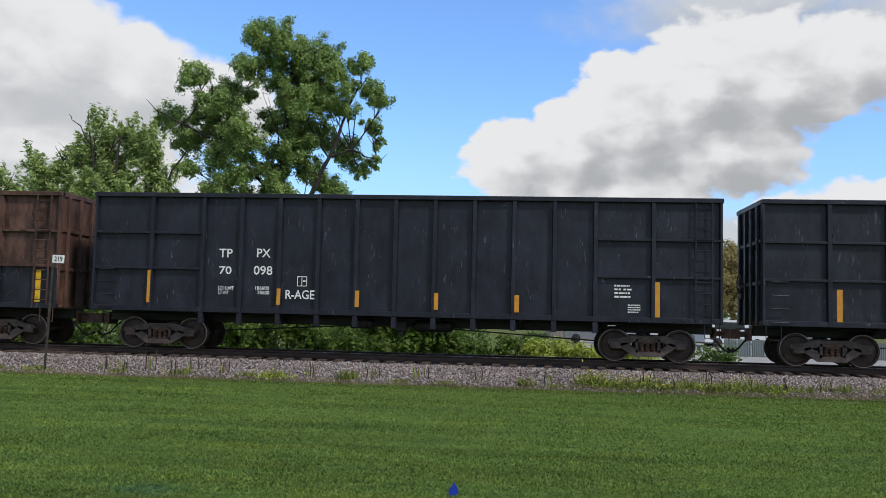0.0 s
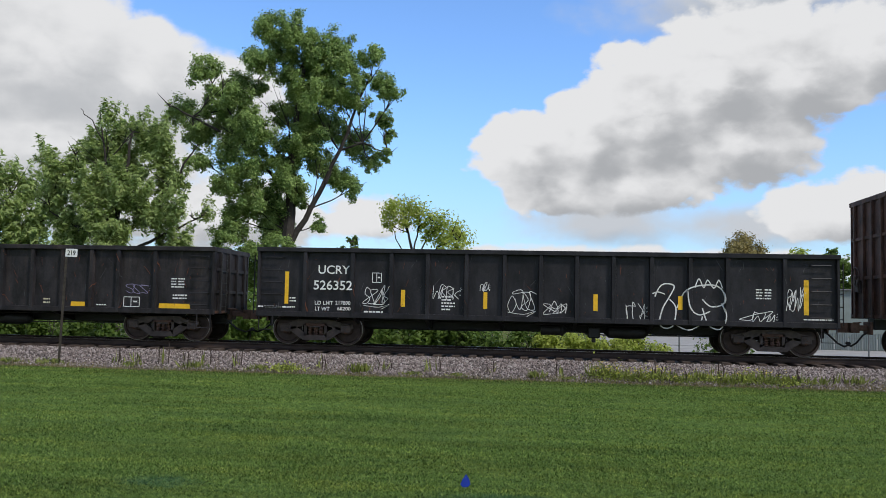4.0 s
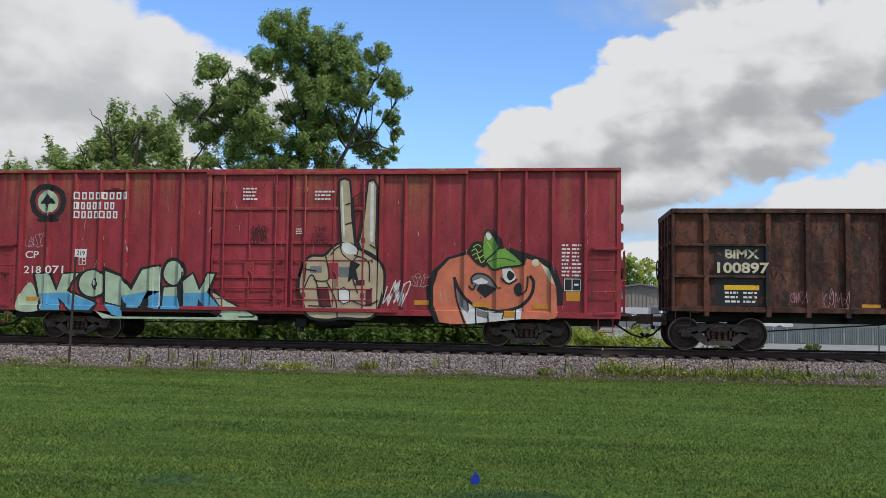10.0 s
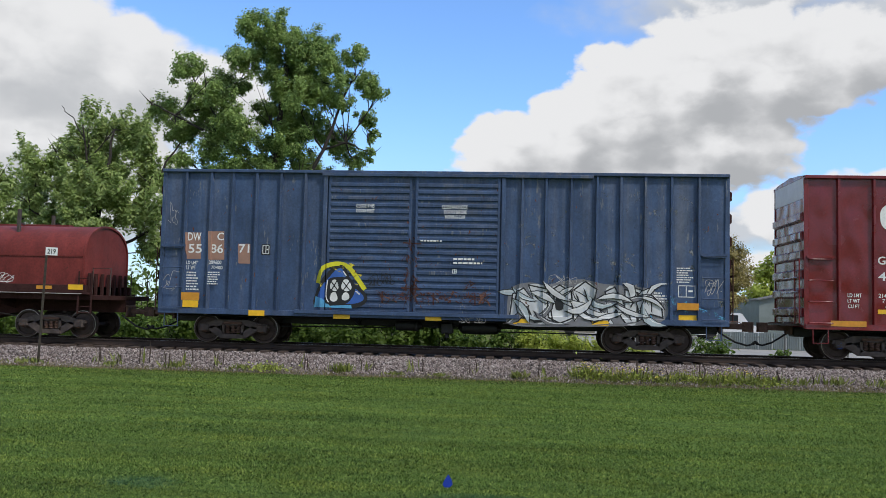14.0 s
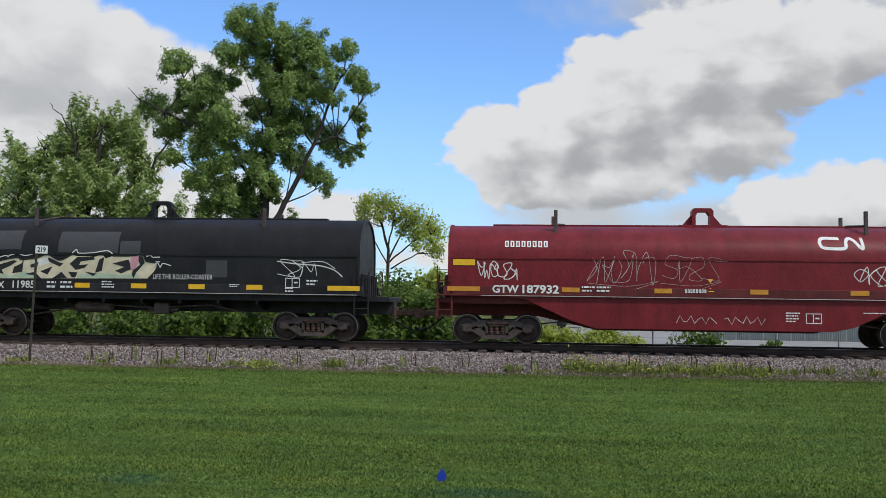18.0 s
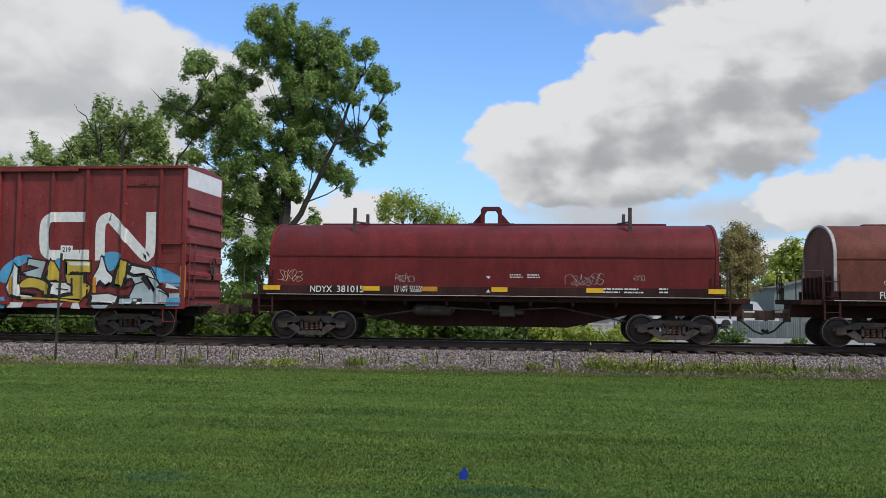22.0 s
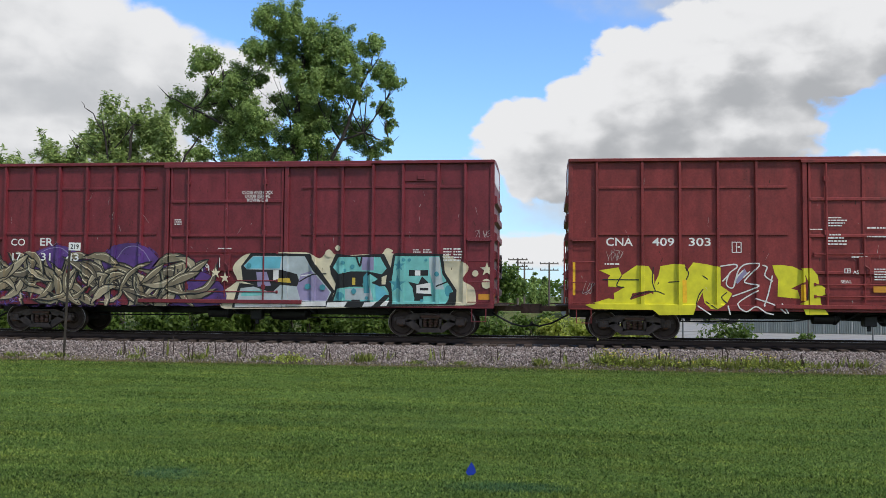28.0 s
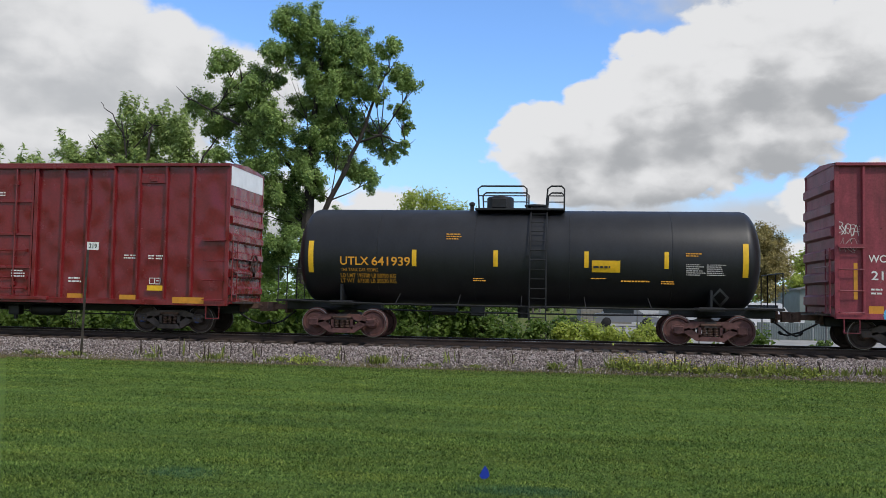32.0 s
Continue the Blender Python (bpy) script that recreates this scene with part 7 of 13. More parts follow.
def lay(car, polys, lift):
    """Cut plane shapes at the posts and lay them on the side."""
    bm = bmesh.new()
    for poly in polys:
        vs = [bm.verts.new((q[0], q[2] if len(q) > 2 else 0.0, q[1])) for q in poly]
        bm.faces.new(vs)
    if len(polys) == 1 and len(polys[0]) > 4:
        bm.normal_update()
        bmesh.ops.triangulate(bm, faces=bm.faces[:])
    lo, hi = min(v.co.x for v in bm.verts), max(v.co.x for v in bm.verts)
    zones = [q for q in POSTS.get(car.name, []) if q[1] > lo and q[0] < hi]
    for x0, x1, _ in zones:
        for x in (x0 - 0.012, x0, x1, x1 + 0.012):
            bmesh.ops.bisect_plane(bm, geom=bm.verts[:] + bm.edges[:] + bm.faces[:], plane_co=(x, 0, 0), plane_no=(1, 0, 0))
    if car.name.startswith("box_car"):
        for z in (1.0, 1.02):
            bmesh.ops.bisect_plane(bm, geom=bm.verts[:] + bm.edges[:] + bm.faces[:], plane_co=(0, 0, z), plane_no=(0, 0, 1))
    if car.name.split(".")[0] in ("coil_car", "tank_car"):
        lo, hi = min(v.co.z for v in bm.verts), max(v.co.z for v in bm.verts)
        for z in [0.85 + 0.08 * k for k in range(42) if lo < 0.85 + 0.08 * k < hi]:
            bmesh.ops.bisect_plane(bm, geom=bm.verts[:] + bm.edges[:] + bm.faces[:], plane_co=(0, 0, z), plane_no=(0, 0, 1))
    bm.verts.index_update()
    v, fc = [], [[q.index for q in fa.verts] for fa in bm.faces]
    sill = 1.005 if car.name.startswith("box_car") else -9
    for q in bm.verts:
        y = wrap(car, q.co.z)
        if q.co.z < sill:
            y = min(y, -FACE)
        for x0, x1, yy in zones:
            if x0 - 0.001 <= q.co.x <= x1 + 0.001:
                y = min(y, yy)
        v.append((q.co.x, y - lift - q.co.y, q.co.z))
    bm.free()
    return v, fc


def spray_painting(car, label, mats, shapes, name="graffiti"):
    """Filled shapes ("f" with corners, "F" smoothed) and strokes ("s" open, "S" closed), laid over one another in order."""
    s = Solid()
    lift, step = 0.005, min(0.0006, 0.036 / len(shapes))
    for kind, slot, width, pts in shapes:
        if kind == "F":
            polys = [curve2d(pts, True, 4)]
        elif kind == "f":
            polys = [pts]
        elif kind == "s":
            polys = strip(curve2d(pts, False, 5), width)
        else:
            polys = strip(list(pts), width, True)
        if kind in "sS":
            polys = [[(q[0], q[1], 0.0002 * (i % 6)) for q in poly] for i, poly in enumerate(polys)]
        try:
            v, fc = lay(car, polys, lift)
        except ValueError:
            continue
        s.add(v, fc, slot)
        lift += step
    me = bpy.data.meshes.new(name)
    me.from_pydata([tuple(q) for q in s.v], [], s.f)
    for m in mats:
        me.materials.append(m)
    me.polygons.foreach_set("material_index", s.s)
    return part(name, me, None, car, label)


def mist(name, base, cover):
    """Overspray: a thin broken film of paint that lets the steel show."""
    m, nt, bs, N, L = material(name)
    bs.inputs["Base Color"].default_value = (*base, 1)
    bs.inputs["Roughness"].default_value = 0.6
    tr, mx = N("ShaderNodeBsdfTransparent"), N("ShaderNodeMixShader")
    L(ramp(nt, noise_node(nt, 4.0, 8, 0.75), 0.66 - 0.3 * cover, 0.78 - 0.3 * cover), mx.inputs[0])
    L(tr.outputs[0], mx.inputs[1])
    L(bs.outputs[0], mx.inputs[2])
    L(mx.outputs[0], nt.nodes["Material Output"].inputs[0])
    return m


violet_mist = mist("violet_overspray", (0.070, 0.030, 0.160), 0.62)
lilac_mist = mist("lilac_overspray", (0.16, 0.11, 0.24), 0.45)
rose_mist = mist("rose_overspray", (0.15, 0.06, 0.10), 0.5)
azure_mist = mist("azure_overspray", (0.10, 0.33, 0.52), 0.6)
rust_film = mist("thin_rust_film", (0.130, 0.054, 0.032), 0.75)
pale_scuff = mist("pale_scuffed_paint", (0.20, 0.21, 0.22), 0.35)
dust_film = mist("grey_road_dust", (0.11, 0.10, 0.095), 0.25)


def scrapes(car, label, mat, n, x0, x1, z0, z1, length, width, seed, slant=0.15, lift=0.004, name="scrape"):
    """Ragged marks that run mostly downwards: cracks, scratches or flakes of lost paint."""
    r = random.Random(seed)
    polys = []
    for _ in range(n):
        x, z = r.uniform(x0, x1), r.uniform(z0, z1)
        size, w, dy = length * r.uniform(0.3, 1.0) ** 2, width * r.uniform(0.5, 1.3), r.uniform(0, 0.004)
        k = max(2, int(size / 0.09))
        lean, side = r.gauss(0, slant), []
        for i in range(k + 1):
            u = i / k
            ww = w * (0.25 + math.sin(math.pi * min(max(u, 0.06), 0.94))) * r.uniform(0.5, 1.2)
            side.append((x - ww / 2, x + ww / 2, max(z - size * u, z0 - 0.2)))
            x += lean * size / k + r.gauss(0, width * 0.7)
        polys += [[(a[0], a[2], dy), (a[1], a[2], dy), (b[1], b[2], dy), (b[0], b[2], dy)] for a, b in zip(side, side[1:])]
    v, fc = lay(car, polys, lift)
    return tagged(part(name, Solid().add(v, fc), mat, car, label, smooth=False), kind="stuff")


def blades(x, z, w, h, n, slots, seed, edge=0.028):
    """Curved pointed strokes of a wildstyle piece: a dark rim, a fill and a light edge each."""
    r = random.Random(seed)
    shapes = []
    for i in range(n):
        cx, cz = x + w * ((i * 0.618) % 1.0), z + h * r.uniform(0.12, 0.8)
        ang, size, fat = r.choice((0.2, -0.5, 0.9, 2.4, -0.9, 0.5)) + r.uniform(-0.3, 0.3), h * r.uniform(0.45, 0.95), h * r.uniform(0.035, 0.085)
        bend = r.uniform(-0.35, 0.35) * size
        d, q = Vector((math.cos(ang), math.sin(ang))), Vector((-math.sin(ang), math.cos(ang)))
        c = Vector((cx, cz))

        def ring(f, e):
            up = [c + d * size * (u - 0.5) * (1 + e) + q * (bend * (1 - (2 * u - 1) ** 2) + f * math.sin(math.pi * u) ** 0.7) for u in (0, 0.2, 0.45, 0.7, 0.9, 1)]
            down = [c + d * size * (u - 0.5) * (1 + e) + q * (bend * (1 - (2 * u - 1) ** 2) - f * math.sin(math.pi * u) ** 0.7) for u in (0.9, 0.7, 0.45, 0.2)]
            return [(p.x, min(max(p.y, z), z + h)) for p in up + down]
        shapes.append(("f", slots[0], 0, ring(fat + edge, 0.12)))
        shapes.append(("f", r.choice(slots[1:-1]), 0, ring(fat, 0)))
        line = ring(fat * 0.55, -0.1)[1:5]
        shapes.append(("s", slots[-1], 0.02, line))
    return shapes


def scribble(x, z, w, h, n, slots, seed):
    """Thin looping strokes, close together, of paint that has mostly worn off."""
    r = random.Random(seed)
    shapes = []
    for i in range(n):
        cx, cz = x + w * ((i * 0.618) % 1.0), z + h * r.uniform(0.1, 0.85)
        pts, a = [], r.uniform(0, 6.28)
        for k in range(r.randint(3, 6)):
            a += r.uniform(-1.4, 1.4)
            cx, cz = cx + 0.16 * math.cos(a), min(max(cz + 0.12 * math.sin(a), z), z + h)
            pts.append((cx, cz))
        shapes.append(("s", r.choice(slots), r.uniform(0.012, 0.032), pts))
    return shapes


# strokes that a quick spray signature is made of, in a unit box
STROKES = [[(0, 1), (0.1, 0), (0.5, 0.6), (0.75, 0), (1, 1)], [(0.1, 0), (0.2, 1), (0.9, 0.75), (0.25, 0.5), (1, 0.05)], [(0.9, 0.85), (0.3, 1), (0.1, 0.65), (0.85, 0.4), (0.6, 0), (0, 0.1)],
           [(0, 0.9), (1, 1), (0.1, 0.05), (1, 0.1)], [(0.05, 0), (0.5, 1), (0.95, 0), (0.7, 0.4), (0.2, 0.35)], [(0.9, 0.8), (0.4, 1), (0.05, 0.5), (0.35, 0), (0.95, 0.2), (0.9, 0.5), (0.55, 0.48)],
           [(0.1, 1), (0.15, 0), (0.2, 0.5), (0.9, 1), (0.25, 0.5), (1, 0)], [(0.3, 0.1), (0.05, 0.5), (0.4, 0.95), (0.9, 0.6), (0.6, 0.05), (0.3, 0.1)], [(0, 0), (0.15, 1), (0.5, 0.4), (0.8, 1), (1, 0)],
           [(0, 1), (0.4, 0.45), (0.45, 0), (0.5, 0.5), (1, 1.1)], [(0.1, 0.95), (0.1, 0.1), (0.95, 0), (1.2, 0.15)]]


def spray_tag(car, x, z, w, h, mat, width, n, seed):
    """A quick signature that cannot be read: slanted strokes, an underline or a halo of ticks."""
    r = random.Random(seed)
    shapes, line = [], []
    slant, rise = r.uniform(-0.1, 0.35), r.uniform(-0.06, 0.14)
    for i in range(n):
        cw = w / n * r.uniform(0.9, 1.5)
        x0, tall, drop = x + w * i / n, h * r.uniform(0.7, 1.0), h * r.uniform(-0.08, 0.12)
        pts = []
        flip, turn = r.random() < 0.5, r.random() < 0.5
        for u, q in r.choice(STROKES):
            u, q = 1 - u if flip else u, 1 - q if turn else q
            u, q = u + r.uniform(-0.09, 0.09), q + r.uniform(-0.08, 0.08)
            pts.append((x0 + cw * u + slant * tall * (q - 0.5), z + drop + tall * q + rise * w * (i / n - 0.5)))
        line += pts
    shapes.append(("s", 0, width * 0.62, line))
    style = r.random()
    if style < 0.35:
        shapes.append(("s", 0, width * 0.5, [(x, z - 0.06 * h), (x + w * 0.6, z - 0.14 * h), (x + w * 1.05, z + 0.02 * h), (x + w * 0.7, z - 0.24 * h)]))
    elif style < 0.6:
        for k in range(3):
            shapes.append(("s", 0, width * 0.5, [(x + w * (1.02 + 0.02 * k), z + h * (0.25 + 0.2 * k)), (x + w * 1.1, z + h * (0.22 + 0.26 * k))]))
    return spray_painting(car, "scrawled spray tag", [mat], shapes)
lettering(C1, "TP", -5.26, 2.71, 0.40, 0.25)
lettering(C1, "PX", -4.13, 2.73, 0.41, 0.25)
lettering(C1, "70", -5.24, 2.22, 0.37, 0.23)
lettering(C1, "098", -4.21, 2.22, 0.56, 0.26)
lettering(C1, "LD LMT", -5.25, 1.76, 0.47, 0.11)
lettering(C1, "LT WT", -5.24, 1.63, 0.30, 0.10)
lettering(C1, "186600", -4.14, 1.78, 0.41, 0.11)
lettering(C1, "78600", -4.08, 1.65, 0.36, 0.11)
lettering(C1, "R-AGE", -3.21, 1.54, 0.85, 0.26)
frame_sign(C1, -2.91, 1.91, 0.29, 0.29)
stripe(C1, -7.36, 1.35, 0.09, 0.94, amber)
stripe(C1, -3.47, 1.36, 0.11, 0.47, amber)
stripe(C1, -1.18, 1.35, 0.12, 0.47, amber)
stripe(C1, 1.09, 1.33, 0.12, 0.47, amber)
stripe(C1, 3.36, 1.31, 0.13, 0.48, amber)
stripe(C1, 7.23, 1.26, 0.13, 0.97, amber)
bars(C1, 6.13, 1.73, 0.49, 0.41, 4, cols=2)
bars(C1, 6.50, 1.34, 0.40, 0.26, 4)
bars(C1, 5.95, 0.95, 0.37, 0.07, 1)
stripe(C0, -7.08, 1.14, 0.15, 0.99, amber)
C0_marks = [lettering(C0, w, x, z, a, b) for w, x, z, a, b in (("TP", -5.42, 2.77, 0.42, 0.24), ("PX", -4.25, 2.77, 0.42, 0.24), ("R-AGE", -3.33, 1.57, 0.86, 0.24))]
lettering(C2, "TP", -5.31, 2.72, 0.36, 0.25)
lettering(C2, "PX", -4.18, 2.70, 0.39, 0.26)
lettering(C2, "70", -5.29, 2.22, 0.35, 0.26)
lettering(C2, "016", -4.20, 2.23, 0.48, 0.24)
lettering(C2, "LD LMT", -5.28, 1.65, 0.31, 0.11)
lettering(C2, "LT WT", -5.28, 1.49, 0.25, 0.10)
lettering(C2, "186400", -4.14, 1.64, 0.36, 0.11)
lettering(C2, "78600", -4.10, 1.50, 0.29, 0.10)
lettering(C2, "R-AGE", -3.27, 1.89, 0.85, 0.26)
frame_sign(C2, -3.04, 2.43, 0.28, 0.30)
frame_sign(C2, 4.87, 1.72, 0.50, 0.36)
stripe(C2, -8.44, 1.26, 0.14, 0.97)
stripe(C2, -4.81, 1.29, 0.13, 0.51)
stripe(C2, -2.56, 1.28, 0.13, 0.52)
stripe(C2, -0.32, 1.27, 0.13, 0.52)
stripe(C2, 1.96, 1.25, 0.13, 0.54)
stripe(C2, 4.23, 1.25, 0.15, 0.54)
stripe(C2, 8.34, 1.29, 0.16, 0.96)
bars(C2, 6.30, 1.71, 0.46, 0.40, 4, cols=2)
bars(C2, -7.95, 1.12, 0.48, 0.08, 1)
bars(C2, 7.70, 1.13, 0.74, 0.11, 1)
bars(C2, 6.03, 1.15, 0.27, 0.06, 1)
lettering(C3, "UCRY", -6.32, 2.07, 0.93, 0.25)
lettering(C3, "526352", -6.42, 1.61, 1.13, 0.27)
lettering(C3, "LD LMT", -6.40, 1.18, 0.54, 0.11)
lettering(C3, "217800", -5.77, 1.19, 0.44, 0.11)
lettering(C3, "LT WT", -6.39, 1.01, 0.43, 0.11)
lettering(C3, "68200", -5.71, 1.03, 0.39, 0.10)
bars(C3, -8.05, 1.02, 1.47, 0.10, 1)
frame_sign(C3, -4.74, 1.84, 0.28, 0.29)
bars(C3, -4.95, 0.83, 0.64, 0.20, 2)
stripe(C3, -7.30, 1.19, 0.11, 0.93)
stripe(C3, -3.89, 1.17, 0.12, 0.48)
stripe(C3, -1.53, 1.16, 0.11, 0.47)
stripe(C3, 1.54, 1.17, 0.12, 0.46)
stripe(C3, 3.85, 1.25, 0.12, 0.37)
stripe(C3, 7.19, 1.17, 0.13, 0.95)
bars(C3, -2.72, 1.05, 0.44, 0.45, 5)
bars(C3, 5.93, 1.54, 0.46, 0.32, 4, cols=2)
bars(C3, 7.18, 0.99, 0.86, 0.08, 1)
bars(C3, -2.83, 0.82, 0.50, 0.09, 1)
bars(C3, -1.77, 0.78, 0.56, 0.08, 1)
bars(C3, -7.15, 1.21, 0.31, 0.17, 2)
spray_tag(C3, -4.97, 1.22, 0.73, 0.55, chalk, 0.028, 4, 10)
spray_tag(C3, -2.97, 1.43, 0.73, 0.43, chalk, 0.028, 4, 11)
spray_tag(C3, -0.85, 1.12, 0.77, 0.64, chalk, 0.028, 4, 12)
spray_tag(C3, 0.17, 1.08, 0.62, 0.31, chalk, 0.028, 4, 13)
spray_tag(C3, 2.24, 0.94, 0.71, 0.50, chalk, 0.028, 4, 14)
spray_tag(C3, 5.62, 0.95, 0.81, 0.33, chalk, 0.028, 4, 15)
spray_tag(C3, -1.63, 1.66, 0.26, 0.22, chalk, 0.028, 4, 16)
spray_tag(C3, 6.71, 1.27, 0.48, 0.70, chalk, 0.028, 4, 17)
spray_painting(C3, "tall white outlined spray letters", [chalk], [
    ("s", 0, 0.035, [(3.22, 1.60), (3.33, 1.84), (3.49, 1.96), (3.74, 1.90), (3.62, 1.61), (3.44, 1.29), (3.35, 0.89), (3.48, 0.74), (3.72, 0.82), (3.79, 1.30), (3.62, 1.53)]),
    ("s", 0, 0.035, [(3.82, 1.30), (4.09, 1.81), (4.73, 1.95), (5.04, 1.80), (5.08, 1.45), (4.74, 1.35), (4.50, 1.55)]),
    ("s", 0, 0.035, [(4.09, 1.78), (4.17, 1.31), (4.42, 1.12), (4.71, 1.22)]),
    ("s", 0, 0.035, [(4.50, 1.31), (4.67, 0.85), (4.98, 0.74), (5.13, 1.09), (5.02, 1.45)]),
    ("s", 0, 0.03, [(4.30, 1.87), (4.41, 2.11), (4.54, 1.87), (4.64, 2.08), (4.81, 1.86), (4.94, 2.08), (5.04, 1.86)]),
    ("s", 0, 0.03, [(3.80, 0.82), (4.12, 0.70), (4.43, 0.84), (4.50, 1.08)]),
    ("s", 0, 0.03, [(3.14, 1.68), (3.30, 1.73), (3.49, 1.67)])])
STAIN = [rust_patch, navy_patch]
spray_painting(C4, "rust-brown bare patches on black paint", [rust_film, navy_patch], [
    ("F", 0, 0, [(-8.10, 2.43), (-7.24, 2.41), (-6.42, 2.38), (-6.44, 1.81), (-6.34, 0.97), (-7.19, 0.89), (-8.01, 0.95)]),
    ("F", 0, 0, [(-7.56, 1.71), (-7.22, 1.96), (-6.54, 1.89), (-6.43, 1.48), (-6.55, 1.20), (-7.20, 1.16), (-7.58, 1.25)]),
    ("F", 0, 0, [(-6.16, 1.53), (-5.35, 1.58), (-5.28, 1.38), (-5.68, 1.28), (-6.15, 1.34)]),
    ("F", 0, 0, [(-8.06, 2.37), (-7.89, 2.40), (-7.83, 0.72), (-8.00, 0.72)]),
    ("F", 0, 0, [(-5.51, 1.22), (-5.31, 1.22), (-5.30, 1.01), (-5.47, 0.99)])])
lettering(C4, "ATW", -6.01, 2.19, 0.60, 0.25, cream)
lettering(C4, "700011", -6.20, 1.71, 0.90, 0.28, cream)
bars(C4, -6.18, 1.14, 0.87, 0.10, 1, dim_white)
bars(C4, -5.60, 1.00, 0.28, 0.09, 1, dim_white)
stripe(C4, -7.86, 0.98, 0.97, 0.15)
stripe(C4, -4.14, 1.00, 0.48, 0.13)
stripe(C4, -1.29, 1.00, 0.46, 0.13)
stripe(C4, 0.76, 1.00, 0.46, 0.12)
stripe(C4, 3.64, 0.99, 0.44, 0.13)
stripe(C4, 6.38, 0.98, 0.95, 0.14)
bars(C4, 6.73, 1.55, 0.43, 0.32, 4, cols=2)
bars(C4, 6.79, 1.21, 0.52, 0.18, 2)
frame_sign(C4, 5.28, 1.00, 0.50, 0.30)
bars(C4, 2.77, 1.00, 0.25, 0.21, 2, cream)
bars(C4, -3.28, 0.91, 0.43, 0.08, 1)
bars(C4, 4.44, 0.99, 0.46, 0.07, 1)
bars(C4, 6.49, 0.88, 0.82, 0.08, 1)
spray_tag(C4, -2.36, 1.14, 0.51, 0.41, chalk, 0.02, 3, 30)
spray_tag(C4, 5.32, 1.42, 0.71, 0.29, lilac, 0.02, 3, 31)
spray_tag(C4, -0.13, 1.10, 0.14, 0.71, ash, 0.02, 3, 32)
spray_tag(C4, -4.76, 1.26, 0.28, 0.25, dim_white, 0.02, 3, 33)
lettering(C5, "ATW", -5.99, 2.19, 0.52, 0.23)
lettering(C5, "700229", -6.18, 1.74, 0.93, 0.25)
lettering(C5, "LD LMT 219800", -6.13, 1.11, 0.83, 0.11)
lettering(C5, "LT WT  68200", -6.12, 0.95, 0.83, 0.11)
stripe(C5, -7.33, 0.96, 0.91, 0.13)
stripe(C5, -4.12, 0.97, 0.48, 0.14)
stripe(C5, -1.24, 0.98, 0.47, 0.12)
stripe(C5, 0.81, 0.98, 0.47, 0.13)
stripe(C5, 3.65, 0.98, 0.45, 0.14)
stripe(C5, 6.38, 0.96, 0.95, 0.14)
bars(C5, 6.73, 1.57, 0.45, 0.38, 4, cols=2)
bars(C5, 6.79, 1.21, 0.68, 0.18, 2)
frame_sign(C5, 5.30, 1.01, 0.48, 0.27)
bars(C5, 2.81, 1.04, 0.22, 0.16, 2)
bars(C5, -7.75, 0.93, 1.25, 0.08, 1)
bars(C5, -3.28, 0.92, 0.47, 0.07, 1)
bars(C5, -6.61, 1.09, 0.09, 0.41, 5)
bars(C5, 6.46, 0.87, 1.29, 0.08, 1)
spray_tag(C5, -6.20, 1.21, 0.84, 0.55, azure, 0.035, 4, 40)
spray_tag(C5, -4.40, 1.44, 0.89, 0.54, chalk, 0.028, 5, 41)
spray_tag(C5, 5.18, 1.55, 0.63, 0.43, silver, 0.024, 4, 42)
spray_tag(C5, -0.18, 1.36, 0.31, 0.49, rust_patch, 0.02, 2, 43)
spray_painting(C5, "white and blue outlined spray tags", [chalk, azure], [
    ("s", 0, 0.04, [(2.79, 1.59), (2.64, 1.87), (2.67, 2.11), (2.80, 2.19), (2.90, 2.00), (2.91, 1.62), (3.03, 1.69), (2.99, 2.10), (3.12, 2.20), (3.23, 2.04), (3.18, 1.69)]),
    ("s", 0, 0.035, [(2.55, 1.59), (2.87, 1.53), (3.22, 1.64), (3.44, 1.57), (3.11, 1.44), (2.71, 1.46)]),
    ("s", 0, 0.035, [(2.71, 1.40), (2.87, 1.18), (3.11, 1.28), (3.26, 1.44)]),
    ("s", 1, 0.04, [(0.65, 1.73), (0.69, 1.37), (0.79, 1.12), (0.98, 1.25), (1.03, 1.54), (0.82, 1.57), (0.71, 1.44)]),
    ("s", 1, 0.04, [(1.08, 1.54), (1.35, 1.80), (1.19, 1.80), (1.37, 1.61), (1.14, 1.28)]),
    ("s", 0, 0.02, [(0.62, 1.76), (0.73, 1.18), (1.03, 1.12), (1.27, 1.19)])])
spray_painting(C6, "black repainted number panel", [black_paint], [
    ("f", 0, 0, [(-6.14, 2.88), (-4.74, 2.89), (-4.69, 1.26), (-6.09, 1.24)])])
spray_painting(C6, "orange rust on the end panel", [rust_patch], [
    ("F", 0, 0, [(-7.10, 3.79), (-6.39, 3.86), (-6.33, 3.05), (-7.07, 3.01)]),
    ("F", 0, 0, [(-7.06, 2.85), (-6.35, 2.81), (-6.36, 2.09), (-7.00, 2.14)]),
    ("F", 0, 0, [(-6.99, 1.84), (-6.32, 1.91), (-6.33, 1.14), (-6.93, 1.13)])])
lettering(C6, "BiMX", -5.85, 2.55, 0.90, 0.25, cream, bold=0.03)
lettering(C6, "100897", -6.08, 2.14, 1.37, 0.30, cream, bold=0.03)
bars(C6, -5.86, 1.28, 0.98, 0.36, 3, cols=2)
stripe(C6, -5.88, 1.69, 0.93, 0.13)
stripe(C6, 4.66, 1.79, 0.89, 0.11)
stripe(C6, -0.22, 1.21, 0.46, 0.12)
stripe(C6, -2.28, 1.25, 0.48, 0.09, amber)
